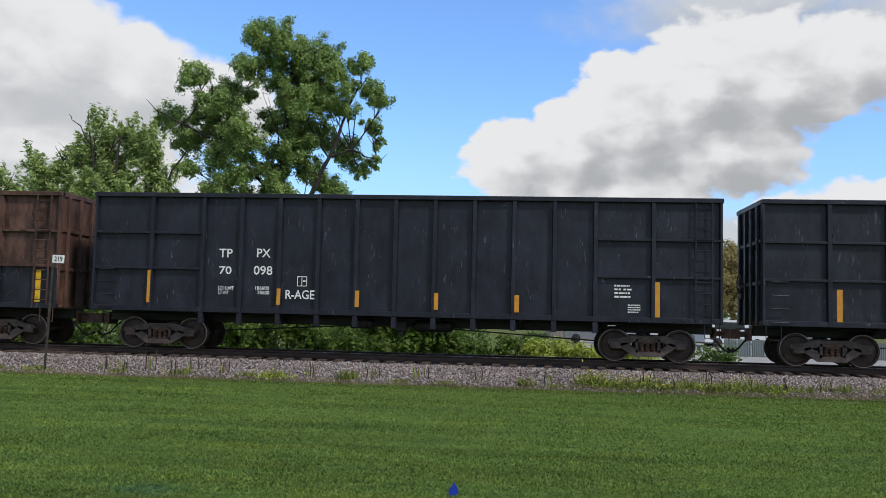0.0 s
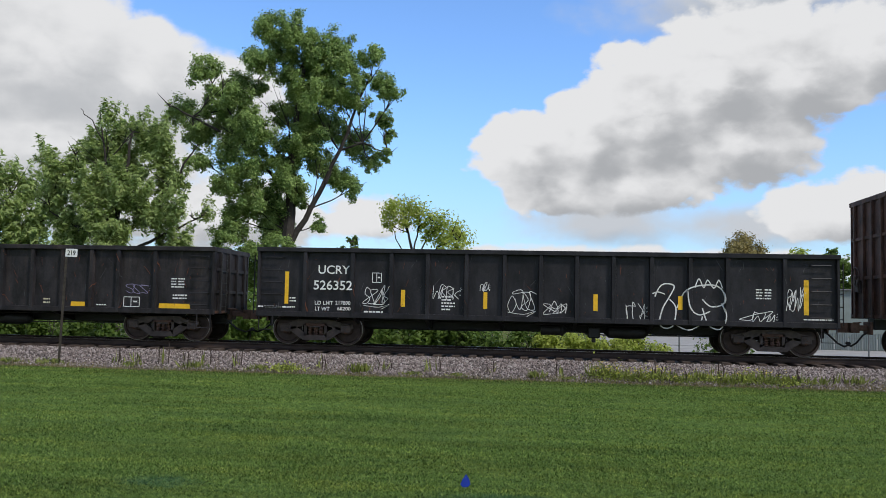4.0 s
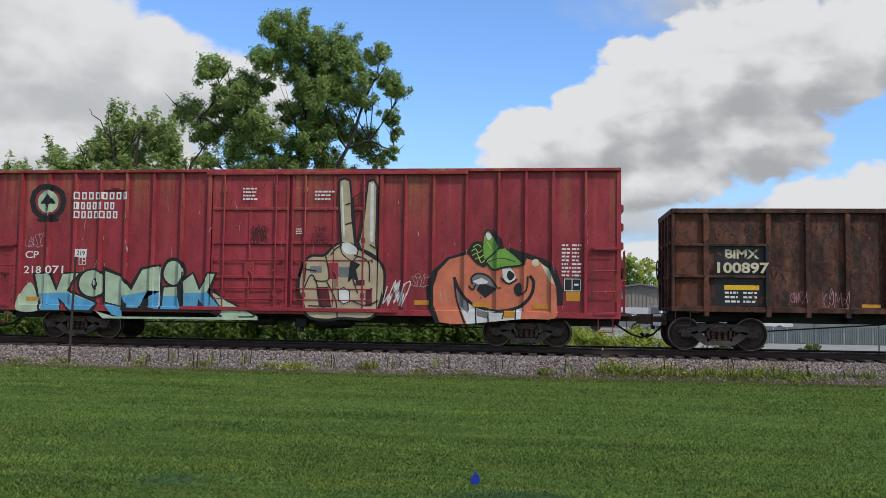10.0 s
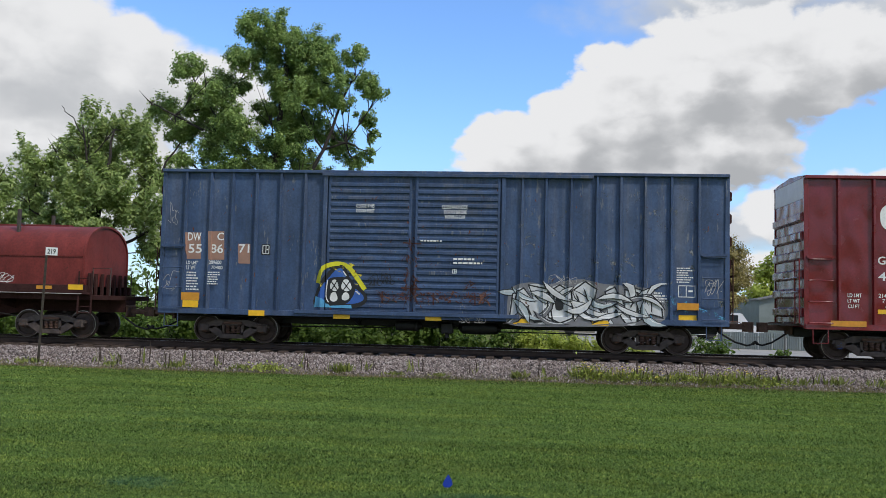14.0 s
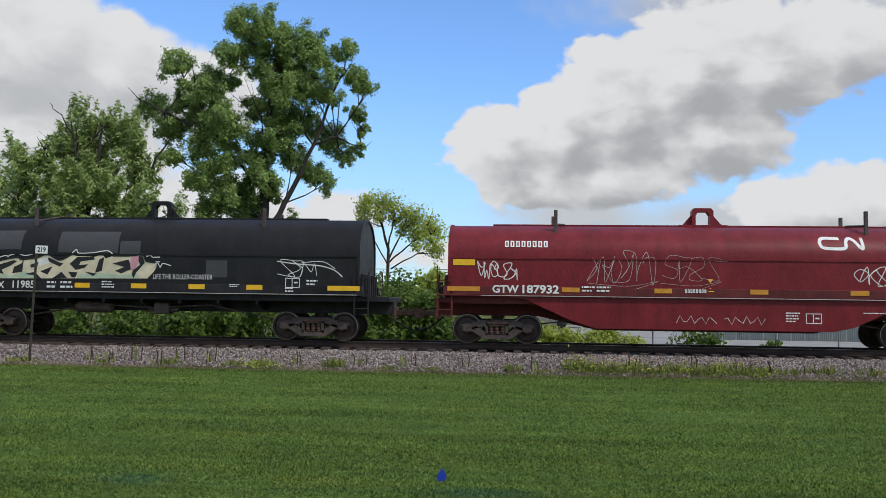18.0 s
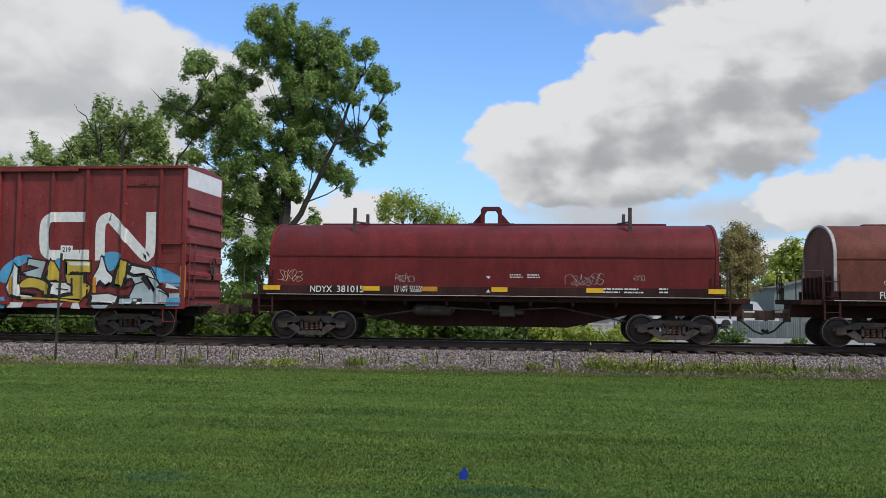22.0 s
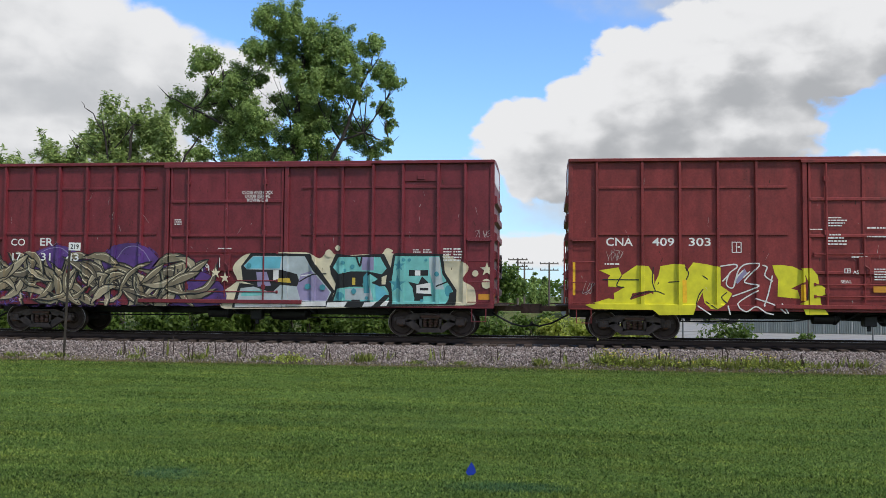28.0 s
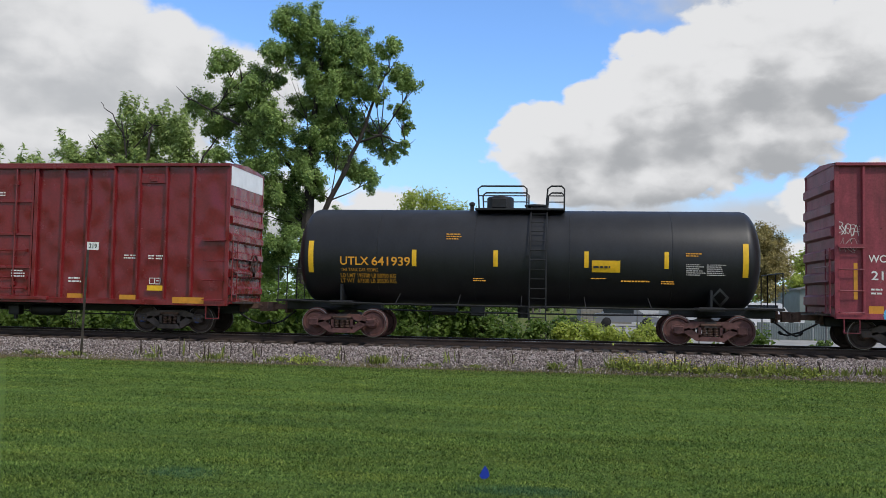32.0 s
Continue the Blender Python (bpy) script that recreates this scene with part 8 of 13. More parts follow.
stripe(C6, 1.72, 1.24, 0.46, 0.07, amber)
stripe(C6, 3.71, 1.27, 0.32, 0.06, amber)
stripe(C6, 5.63, 1.45, 0.16, 0.20, amber)
bars(C6, 5.17, 2.25, 0.15, 0.45, 8, ash)
spray_tag(C6, -4.14, 1.36, 0.44, 0.34, pink, 0.016, 4, 50)
spray_tag(C6, -3.31, 1.24, 0.63, 0.47, pink, 0.016, 4, 51)
spray_tag(C6, 2.62, 1.14, 0.64, 0.38, pink, 0.016, 4, 52)
lettering(C7, "CP", -8.31, 2.40, 0.43, 0.22)
lettering(C7, "218", -8.34, 1.94, 0.55, 0.23)
lettering(C7, "071", -7.61, 1.94, 0.58, 0.24)
word_blocks(C7, -6.79, 4.18, 1.75, 0.22, 8)
word_blocks(C7, -6.78, 3.88, 1.30, 0.22, 7)
word_blocks(C7, -6.77, 3.61, 1.40, 0.22, 7)
spray_painting(C7, "round black company emblem", [black_paint, mint], [
    ("S", 0, 0.17, [(-7.67, 4.57), (-7.44, 4.52), (-7.22, 4.38), (-7.15, 4.13), (-7.21, 3.86), (-7.39, 3.68), (-7.63, 3.61), (-7.88, 3.68), (-8.08, 3.86), (-8.16, 4.13), (-8.10, 4.38), (-7.91, 4.55)]),
    ("F", 1, 0, [(-7.66, 4.47), (-7.41, 4.33), (-7.32, 4.11), (-7.40, 3.88), (-7.64, 3.76), (-7.89, 3.88), (-7.98, 4.11), (-7.90, 4.33)]),
    ("F", 0, 0, [(-7.79, 4.20), (-7.66, 4.36), (-7.51, 4.20), (-7.41, 4.06), (-7.58, 4.03), (-7.61, 3.83), (-7.69, 3.83), (-7.72, 4.03), (-7.89, 4.06)]),
    ("f", 0, 0, [(-8.02, 3.59), (-7.25, 3.59), (-7.32, 3.51), (-7.94, 3.51)])])
frame_sign(C7, -6.60, 2.22, 0.23, 0.22)
bars(C7, -1.52, 4.10, 0.49, 0.41, 4)
bars(C7, 0.64, 4.10, 0.64, 0.32, 3)
bars(C7, 0.10, 3.13, 0.22, 0.19, 3)
bars(C7, 7.75, 1.96, 0.57, 0.95, 9, cols=2)
frame_sign(C7, 7.82, 1.60, 0.47, 0.35, fill=black_paint)
stripe(C7, 7.88, 1.32, 0.39, 0.27, amber)
spray_tag(C7, -1.27, 2.90, 0.55, 0.52, black_paint, 0.03, 5, 60)
lettering(C7, "THE", 0.63, 3.24, 0.40, 0.14, black_paint, bold=0.0)
lettering(C7, "COOL", 0.57, 3.06, 0.42, 0.14, black_paint, bold=0.0)
lettering(C7, "HAND", 0.55, 2.88, 0.52, 0.15, black_paint, bold=0.0)
spray_tag(C7, 2.74, 1.16, 0.63, 0.72, chalk, 0.05, 4, 62)
spray_tag(C7, 3.49, 1.72, 0.47, 0.32, dim_white, 0.015, 4, 63)
spray_tag(C7, -8.34, 2.79, 0.55, 0.33, dim_white, 0.015, 4, 64)
spray_tag(C7, -9.21, 1.71, 0.41, 0.29, black_paint, 0.02, 3, 65)
stripe(C7, -5.73, 1.12, 0.43, 0.16, amber)
stripe(C7, -3.33, 1.14, 0.43, 0.14, amber)
stripe(C7, -8.24, 1.12, 0.41, 0.12, amber)
stripe(C7, 3.59, 1.16, 0.42, 0.13, amber)
stripe(C7, 6.97, 1.10, 0.43, 0.11, amber)
stripe(C7, 5.33, 1.13, 0.41, 0.13, amber)
stripe(C7, -9.29, 1.14, 0.05, 0.94, amber)
stripe(C7, 9.24, 1.33, 0.08, 0.77)
spray_painting(C7, "pale green and blue outlined spray letters", [mint, azure, black_paint, chalk], [
    ("F", 0, 0, [(-8.49, 0.84), (-8.40, 1.36), (-8.12, 1.67), (-7.92, 1.37), (-7.76, 0.85)]),
    ("f", 2, 0, [(-8.06, 1.95), (-7.46, 2.01), (-7.27, 1.57), (-7.08, 1.99), (-6.50, 1.99), (-6.82, 1.45), (-5.88, 1.08), (-6.10, 0.78), (-6.82, 0.82), (-7.11, 1.11), (-7.07, 0.82), (-7.79, 0.81)]),
    ("f", 0, 0, [(-7.97, 1.91), (-7.54, 1.95), (-7.28, 1.41), (-7.09, 1.93), (-6.59, 1.96), (-6.95, 1.43), (-6.00, 1.07), (-6.19, 0.86), (-6.79, 0.87), (-7.22, 1.24), (-7.10, 0.86), (-7.72, 0.85)]),
    ("f", 1, 0, [(-7.84, 1.34), (-7.28, 1.37), (-6.94, 1.38), (-6.00, 1.06), (-6.19, 0.86), (-6.78, 0.87), (-7.21, 1.23), (-7.12, 0.86), (-7.72, 0.85)]),
    ("F", 2, 0, [(-6.17, 2.11), (-5.83, 2.00), (-5.67, 1.64), (-5.81, 1.29), (-6.14, 1.20), (-6.49, 1.32), (-6.62, 1.63), (-6.51, 1.97)]),
    ("F", 0, 0, [(-6.17, 2.05), (-5.87, 1.96), (-5.74, 1.64), (-5.86, 1.35), (-6.15, 1.27), (-6.43, 1.38), (-6.56, 1.63), (-6.45, 1.93)]),
    ("F", 2, 0, [(-6.06, 1.83), (-5.94, 1.64), (-6.05, 1.46), (-6.17, 1.64)]),
    ("F", 3, 0, [(-6.09, 1.78), (-6.04, 1.67), (-6.09, 1.59), (-6.13, 1.67)]),
    ("f", 2, 0, [(-5.83, 2.19), (-5.23, 1.95), (-4.94, 1.65), (-4.64, 2.15), (-4.00, 2.26), (-3.89, 0.85), (-4.36, 0.90), (-4.67, 0.89), (-5.20, 0.92), (-5.80, 1.07)]),
    ("f", 0, 0, [(-5.74, 2.03), (-5.26, 1.87), (-4.91, 1.46), (-4.59, 2.08), (-4.07, 2.19), (-3.97, 0.90), (-4.34, 0.98), (-4.40, 1.50), (-4.66, 0.96), (-4.99, 0.96), (-5.20, 1.40), (-5.19, 1.00), (-5.72, 1.12)]),
    ("f", 1, 0, [(-5.18, 1.30), (-5.01, 0.97), (-4.66, 0.98), (-4.56, 1.19), (-4.40, 1.47), (-4.34, 0.99), (-3.97, 0.91), (-4.01, 1.45), (-4.26, 1.47)]),
    ("f", 1, 0, [(-5.75, 1.07), (-5.17, 0.97), (-5.12, 0.67), (-5.45, 0.74)]),
    ("F", 2, 0, [(-3.64, 2.46), (-3.32, 2.32), (-3.21, 1.97), (-3.40, 1.62), (-3.73, 1.61), (-3.99, 1.91), (-3.89, 2.32)]),
    ("F", 0, 0, [(-3.63, 2.35), (-3.39, 2.25), (-3.31, 1.97), (-3.46, 1.70), (-3.71, 1.67), (-3.91, 1.91), (-3.83, 2.24)]),
    ("f", 2, 0, [(-3.96, 1.61), (-3.41, 1.67), (-3.24, 0.88), (-4.02, 0.87)]),
    ("f", 0, 0, [(-3.89, 1.56), (-3.50, 1.59), (-3.45, 1.32), (-3.92, 1.31)]),
    ("f", 1, 0, [(-3.92, 1.31), (-3.45, 1.33), (-3.34, 0.93), (-3.95, 0.90)]),
    ("f", 2, 0, [(-3.38, 1.81), (-2.99, 2.05), (-2.79, 1.62), (-2.55, 2.03), (-2.22, 2.03), (-2.44, 1.41), (-1.95, 0.90), (-2.64, 0.89), (-2.78, 1.14), (-2.80, 0.88), (-3.33, 0.88)]),
    ("f", 0, 0, [(-3.32, 1.74), (-3.02, 1.97), (-2.81, 1.49), (-2.51, 1.98), (-2.31, 1.98), (-2.53, 1.44), (-3.28, 1.40)]),
    ("f", 1, 0, [(-3.30, 1.40), (-2.53, 1.44), (-2.06, 0.93), (-2.58, 0.92), (-2.83, 1.24), (-2.86, 0.92), (-3.28, 0.91)]),
    ("F", 0, 0, [(-2.37, 1.41), (-1.90, 1.18), (-1.51, 0.97), (-0.97, 0.70), (-2.16, 0.66), (-2.06, 0.93)]),
    ("s", 2, 0.05, [(-2.40, 1.52), (-1.96, 1.23), (-1.08, 0.79), (-1.56, 0.73)]),
    ("f", 0, 0, [(-5.96, 0.84), (-5.39, 0.69), (-1.02, 0.72), (-0.96, 0.65), (-5.73, 0.63)]),
    ("s", 3, 0.03, [(-7.71, 1.93), (-7.72, 0.88)]),
    ("s", 3, 0.03, [(-4.03, 2.17), (-4.03, 0.98)]),
    ("s", 2, 0.06, [(-5.20, 0.92), (-3.94, 0.90), (-2.61, 0.89), (-2.06, 0.74)])])
spray_painting(C7, "tall beige spray painting with black outlines", [sand, black_paint, chalk, ash, bare_maroon], [
    ("f", 0, 0, [(1.36, 4.72), (1.51, 4.78), (1.67, 4.71), (1.72, 4.32), (1.75, 3.71), (1.84, 3.02), (1.88, 2.71), (1.46, 2.82), (1.43, 3.09), (1.36, 4.17)]),
    ("f", 0, 0, [(2.20, 4.69), (2.38, 4.74), (2.48, 4.55), (2.47, 2.87), (2.53, 2.40), (2.03, 2.71), (1.95, 2.94), (2.10, 3.63), (2.17, 4.40)]),
    ("F", 0, 0, [(0.24, 1.93), (0.35, 2.32), (0.58, 2.53), (0.96, 2.55), (1.19, 2.78), (1.46, 2.90), (1.95, 2.75), (2.33, 2.60), (2.60, 2.37), (2.72, 2.03), (2.68, 1.43), (2.50, 0.90), (2.20, 0.73), (1.52, 0.75), (1.06, 0.69), (0.52, 0.78), (0.33, 1.24), (0.22, 1.55)]),
    ("f", 2, 0, [(2.28, 4.63), (2.38, 4.63), (2.39, 2.94), (2.29, 2.94)]),
    ("s", 2, 0.05, [(1.44, 4.55), (1.48, 3.86), (1.53, 3.09)]),
    ("S", 1, 0.06, [(1.36, 4.72), (1.51, 4.78), (1.67, 4.71), (1.72, 4.32), (1.75, 3.71), (1.84, 3.02), (1.88, 2.71), (1.46, 2.82), (1.43, 3.09), (1.36, 4.17)]),
    ("S", 1, 0.06, [(2.20, 4.69), (2.38, 4.74), (2.48, 4.55), (2.47, 2.87), (2.53, 2.40), (2.03, 2.71), (1.95, 2.94), (2.10, 3.63), (2.17, 4.40)]),
    ("s", 1, 0.075, [(0.24, 1.93), (0.35, 2.32), (0.58, 2.53), (0.96, 2.55), (1.19, 2.78), (1.46, 2.90), (1.95, 2.75), (2.33, 2.60), (2.60, 2.37), (2.72, 2.03), (2.68, 1.43), (2.50, 0.90), (2.20, 0.73), (1.52, 0.75), (1.06, 0.69), (0.52, 0.78), (0.33, 1.24), (0.22, 1.55), (0.24, 1.93), (0.35, 2.32)]),
    ("f", 0, 0, [(1.49, 2.82), (1.84, 2.71), (1.95, 2.62), (2.34, 2.49), (2.26, 2.10), (1.50, 2.17)]),
    ("s", 1, 0.07, [(1.76, 4.24), (1.81, 3.63), (1.87, 3.05), (1.97, 3.00), (2.07, 3.63), (2.15, 4.40)]),
    ("F", 2, 0, [(1.46, 2.88), (1.71, 2.90), (1.92, 2.73), (1.86, 2.59), (1.57, 2.62)]),
    ("s", 1, 0.03, [(1.42, 2.86), (1.50, 2.59), (1.80, 2.40), (1.95, 2.71), (1.72, 2.92)]),
    ("f", 4, 0, [(0.74, 1.63), (1.09, 1.64), (1.19, 1.09), (0.83, 1.08)]),
    ("f", 3, 0, [(0.54, 2.23), (0.89, 2.23), (0.89, 2.05), (0.55, 2.04)]),
    ("f", 3, 0, [(1.39, 2.21), (1.73, 2.21), (1.73, 1.93), (1.39, 1.93)]),
    ("f", 1, 0, [(1.74, 2.42), (2.03, 2.29), (1.90, 2.14), (1.98, 1.80), (1.79, 1.89), (1.67, 1.76), (1.70, 2.18)]),
    ("f", 4, 0, [(1.90, 1.84), (2.16, 1.85), (2.16, 1.69), (1.90, 1.69)]),
    ("f", 4, 0, [(2.19, 1.57), (2.37, 1.57), (2.38, 1.11), (2.20, 1.10)]),
    ("F", 2, 0, [(1.39, 1.56), (1.55, 1.63), (1.72, 1.53), (1.74, 1.23), (1.55, 1.15), (1.41, 1.26)]),
    ("S", 1, 0.03, [(1.39, 1.56), (1.55, 1.63), (1.72, 1.53), (1.74, 1.23), (1.55, 1.15), (1.41, 1.26)]),
    ("s", 1, 0.035, [(1.00, 2.54), (1.12, 1.90), (0.86, 1.80), (0.66, 1.86)]),
    ("s", 1, 0.035, [(0.37, 1.55), (0.57, 1.97), (0.74, 1.78), (0.94, 1.06), (1.32, 1.03)]),
    ("s", 1, 0.035, [(1.05, 1.79), (1.32, 1.26), (1.38, 0.77)]),
    ("s", 1, 0.035, [(1.81, 1.87), (1.97, 1.46)]),
    ("s", 1, 0.035, [(0.43, 2.32), (0.39, 1.78)]),
    ("s", 1, 0.035, [(0.52, 1.09), (1.21, 1.07)]),
    ("s", 1, 0.035, [(0.35, 2.16), (0.74, 2.09)]),
    ("s", 1, 0.035, [(1.56, 4.01), (1.73, 4.07)]),
    ("s", 1, 0.035, [(1.56, 3.44), (1.79, 3.51)]),
    ("s", 1, 0.035, [(2.29, 2.87), (2.47, 2.75)]),
    ("s", 1, 0.035, [(1.49, 2.86), (1.30, 2.74), (1.15, 2.55)]),
    ("s", 1, 0.035, [(1.84, 2.56), (2.26, 2.37), (2.30, 1.80)]),
    ("s", 1, 0.035, [(1.78, 1.26), (2.20, 1.12), (2.57, 1.27)]),
    ("s", 1, 0.018, [(1.81, 4.24), (2.14, 4.44)]),
    ("s", 1, 0.018, [(1.82, 3.94), (2.09, 4.17)]),
    ("s", 1, 0.018, [(1.84, 3.63), (2.08, 3.86)]),
    ("s", 1, 0.018, [(1.94, 4.32), (1.91, 3.63)])])
spray_painting(C7, "large orange spray painting with green leaves", [pumpkin_orange, black_paint, leaf_green, deep_green, chalk, cream, ash, amber, lime], [
    ("F", 0, 0, [(4.15, 0.85), (4.09, 1.22), (4.09, 1.67), (4.22, 2.12), (4.51, 2.43), (4.96, 2.61), (5.55, 2.51), (6.14, 2.58), (6.72, 2.58), (7.16, 2.43), (7.44, 2.15), (7.60, 1.71), (7.63, 1.20), (7.55, 0.83), (6.64, 0.80), (5.11, 0.64), (4.33, 0.68)]),
    ("f", 1, 0, [(4.10, 2.12), (3.92, 1.67), (3.97, 1.14), (4.22, 0.64), (4.34, 0.66), (4.15, 1.15), (4.14, 1.67), (4.26, 2.12), (4.59, 2.47), (5.12, 2.61), (5.11, 2.70), (4.51, 2.52)]),
    ("f", 1, 0, [(6.28, 2.78), (6.79, 2.65), (7.30, 2.49), (7.62, 2.16), (7.80, 1.64), (7.79, 1.20), (7.63, 1.20), (7.60, 1.71), (7.43, 2.14), (7.16, 2.41), (6.43, 2.58)]),
    ("f", 5, 0, [(7.16, 2.37), (7.39, 2.23), (7.56, 1.77), (7.44, 1.84)]),
    ("F", 5, 0, [(7.13, 2.39), (7.10, 2.32), (7.02, 2.28), (6.95, 2.31), (6.92, 2.39), (6.95, 2.46), (7.03, 2.49), (7.10, 2.46)]),
    ("f", 4, 0, [(4.72, 1.96), (4.83, 1.74), (5.00, 1.44), (5.44, 1.07), (6.06, 0.98), (6.66, 1.11), (6.61, 0.80), (5.11, 0.64), (4.90, 1.14)]),
    ("f", 6, 0, [(4.72, 1.96), (4.83, 1.74), (5.12, 1.31), (5.14, 0.94), (4.90, 1.14)]),
    ("s", 1, 0.09, [(4.72, 1.96), (4.89, 1.57), (5.26, 1.20), (5.92, 1.01), (6.57, 1.14), (6.90, 1.47), (6.97, 1.84), (6.86, 2.02)]),
    ("s", 1, 0.05, [(4.72, 1.96), (4.81, 1.30), (5.05, 0.65)]),
    ("s", 1, 0.04, [(5.12, 1.27), (5.14, 1.00)]),
    ("s", 1, 0.04, [(5.34, 1.12), (5.37, 0.64)]),
    ("s", 1, 0.04, [(5.70, 1.00), (5.71, 0.68)]),
    ("s", 1, 0.04, [(6.15, 0.99), (6.10, 0.79)]),
    ("s", 1, 0.04, [(6.47, 1.07), (6.47, 0.79)]),
    ("f", 7, 0, [(6.15, 1.03), (6.44, 1.03), (6.44, 0.84), (6.15, 0.83)]),
    ("f", 6, 0, [(5.37, 1.07), (5.70, 0.98), (5.68, 0.80), (5.39, 0.87)]),
    ("F", 6, 0, [(5.22, 1.95), (5.40, 2.07), (5.70, 1.99), (5.97, 1.66), (5.62, 1.60), (5.27, 1.71)]),
    ("f", 4, 0, [(5.25, 1.85), (5.51, 1.95), (5.70, 1.84), (5.55, 1.69)]),
    ("f", 1, 0, [(5.44, 1.76), (5.62, 1.78), (5.95, 1.64), (5.62, 1.38), (5.37, 1.60)]),
    ("s", 1, 0.05, [(5.25, 1.76), (5.22, 1.95), (5.40, 2.07), (5.70, 1.99), (5.95, 1.68)]),
    ("s", 1, 0.05, [(5.14, 1.72), (5.25, 1.61), (5.34, 1.75)]),
    ("F", 4, 0, [(6.10, 2.23), (6.28, 2.28), (6.47, 1.98), (6.28, 1.80), (6.12, 1.96)]),
    ("F", 1, 0, [(6.28, 2.16), (6.44, 2.03), (6.32, 1.88), (6.22, 1.99)]),
    ("s", 1, 0.05, [(6.05, 1.95), (6.27, 1.79), (6.51, 1.92)]),
    ("F", 1, 0, [(6.43, 1.71), (6.59, 1.82), (6.64, 1.63), (6.59, 1.44), (6.46, 1.51)]),
    ("s", 1, 0.045, [(6.61, 1.48), (6.78, 1.63), (6.81, 2.00)]),
    ("s", 1, 0.04, [(5.97, 1.66), (6.06, 1.67)]),
    ("F", 1, 0, [(5.12, 2.72), (5.29, 2.97), (5.56, 2.94), (5.66, 2.66), (5.61, 2.25), (5.29, 2.42)]),
    ("s", 8, 0.025, [(5.22, 2.70), (5.33, 2.77), (5.40, 2.66), (5.52, 2.74)]),
    ("s", 8, 0.025, [(5.24, 2.58), (5.36, 2.64), (5.44, 2.52), (5.56, 2.60)]),
    ("s", 8, 0.025, [(5.31, 2.47), (5.42, 2.51), (5.49, 2.38), (5.59, 2.44)]),
    ("s", 8, 0.025, [(5.25, 2.81), (5.39, 2.89), (5.49, 2.81)]),
    ("f", 1, 0, [(5.78, 3.35), (6.06, 3.05), (6.15, 2.75), (5.92, 2.74)]),
    ("f", 1, 0, [(6.28, 2.82), (6.79, 2.63), (6.72, 2.30), (6.43, 2.52)]),
    ("F", 2, 0, [(5.58, 3.17), (5.70, 3.30), (5.93, 2.95), (5.96, 2.76), (5.62, 2.45), (5.55, 2.74)]),
    ("F", 2, 0, [(5.64, 2.38), (5.84, 2.66), (6.21, 2.78), (6.52, 2.52), (6.66, 2.33), (6.14, 2.25), (5.84, 2.15)]),
    ("F", 4, 0, [(5.61, 3.19), (5.70, 3.23), (5.78, 3.10), (5.68, 3.02)]),
    ("s", 1, 0.045, [(5.58, 3.17), (5.70, 3.30), (5.93, 2.95), (5.96, 2.76), (5.62, 2.45)]),
    ("s", 1, 0.05, [(5.64, 2.38), (5.84, 2.18), (6.14, 2.25), (6.66, 2.33), (6.52, 2.52), (6.21, 2.78)]),
    ("s", 3, 0.03, [(5.70, 2.40), (6.06, 2.51), (6.46, 2.41)]),
    ("s", 8, 0.03, [(5.66, 2.96), (5.78, 2.77)]),
    ("f", 7, 0, [(5.26, 1.25), (5.71, 1.26), (5.71, 1.12), (5.26, 1.12)]),
    ("f", 7, 0, [(6.97, 1.22), (7.41, 1.22), (7.41, 1.10), (6.97, 1.10)])])
spray_painting(C8, "white continuous-line logo", [white], [
    ("s", 0, 0.17, [(-5.04, 4.23), (-5.37, 4.23), (-5.61, 4.21), (-5.74, 4.11), (-5.77, 3.95), (-5.73, 3.75), (-5.59, 3.65), (-5.27, 3.65), (-4.99, 3.65), (-4.82, 3.72), (-4.76, 3.85), (-4.73, 4.11), (-4.63, 4.21), (-4.50, 4.16), (-4.05, 3.65), (-3.94, 3.69), (-3.93, 3.95), (-3.93, 4.26)])])
lettering(C8, "GT", -5.92, 2.64, 0.40, 0.22)
lettering(C8, "W", -5.00, 2.65, 0.30, 0.22)
lettering(C8, "40", -5.92, 2.20, 0.43, 0.23)
lettering(C8, "67", -5.03, 2.21, 0.36, 0.23)
lettering(C8, "80", -4.23, 2.22, 0.42, 0.23)
lettering(C8, "LD LMT", -6.72, 1.74, 0.37, 0.10)
lettering(C8, "LT WT", -6.72, 1.59, 0.32, 0.10)
lettering(C8, "CU FT", -6.71, 1.44, 0.30, 0.10)
lettering(C8, "214800", -5.91, 1.74, 0.43, 0.11)
lettering(C8, "71200", -5.81, 1.60, 0.34, 0.10)
lettering(C8, "6275", -5.73, 1.45, 0.26, 0.10)
stripe(C8, -5.93, 1.30, 0.48, 0.12)
lettering(C8, "70K", -2.63, 1.28, 0.21, 0.10)
bars(C8, -1.02, 4.21, 0.57, 0.25, 4)
bars(C8, 0.17, 3.95, 0.39, 0.09, 2)
bars(C8, -1.63, 2.82, 0.36, 0.13, 2)
bars(C8, 0.04, 3.02, 0.33, 0.07, 1)
lettering(C8, "OPEN CLOSE", -0.33, 2.36, 0.45, 0.08)
lettering(C8, "ASD", -0.34, 2.09, 0.24, 0.10)
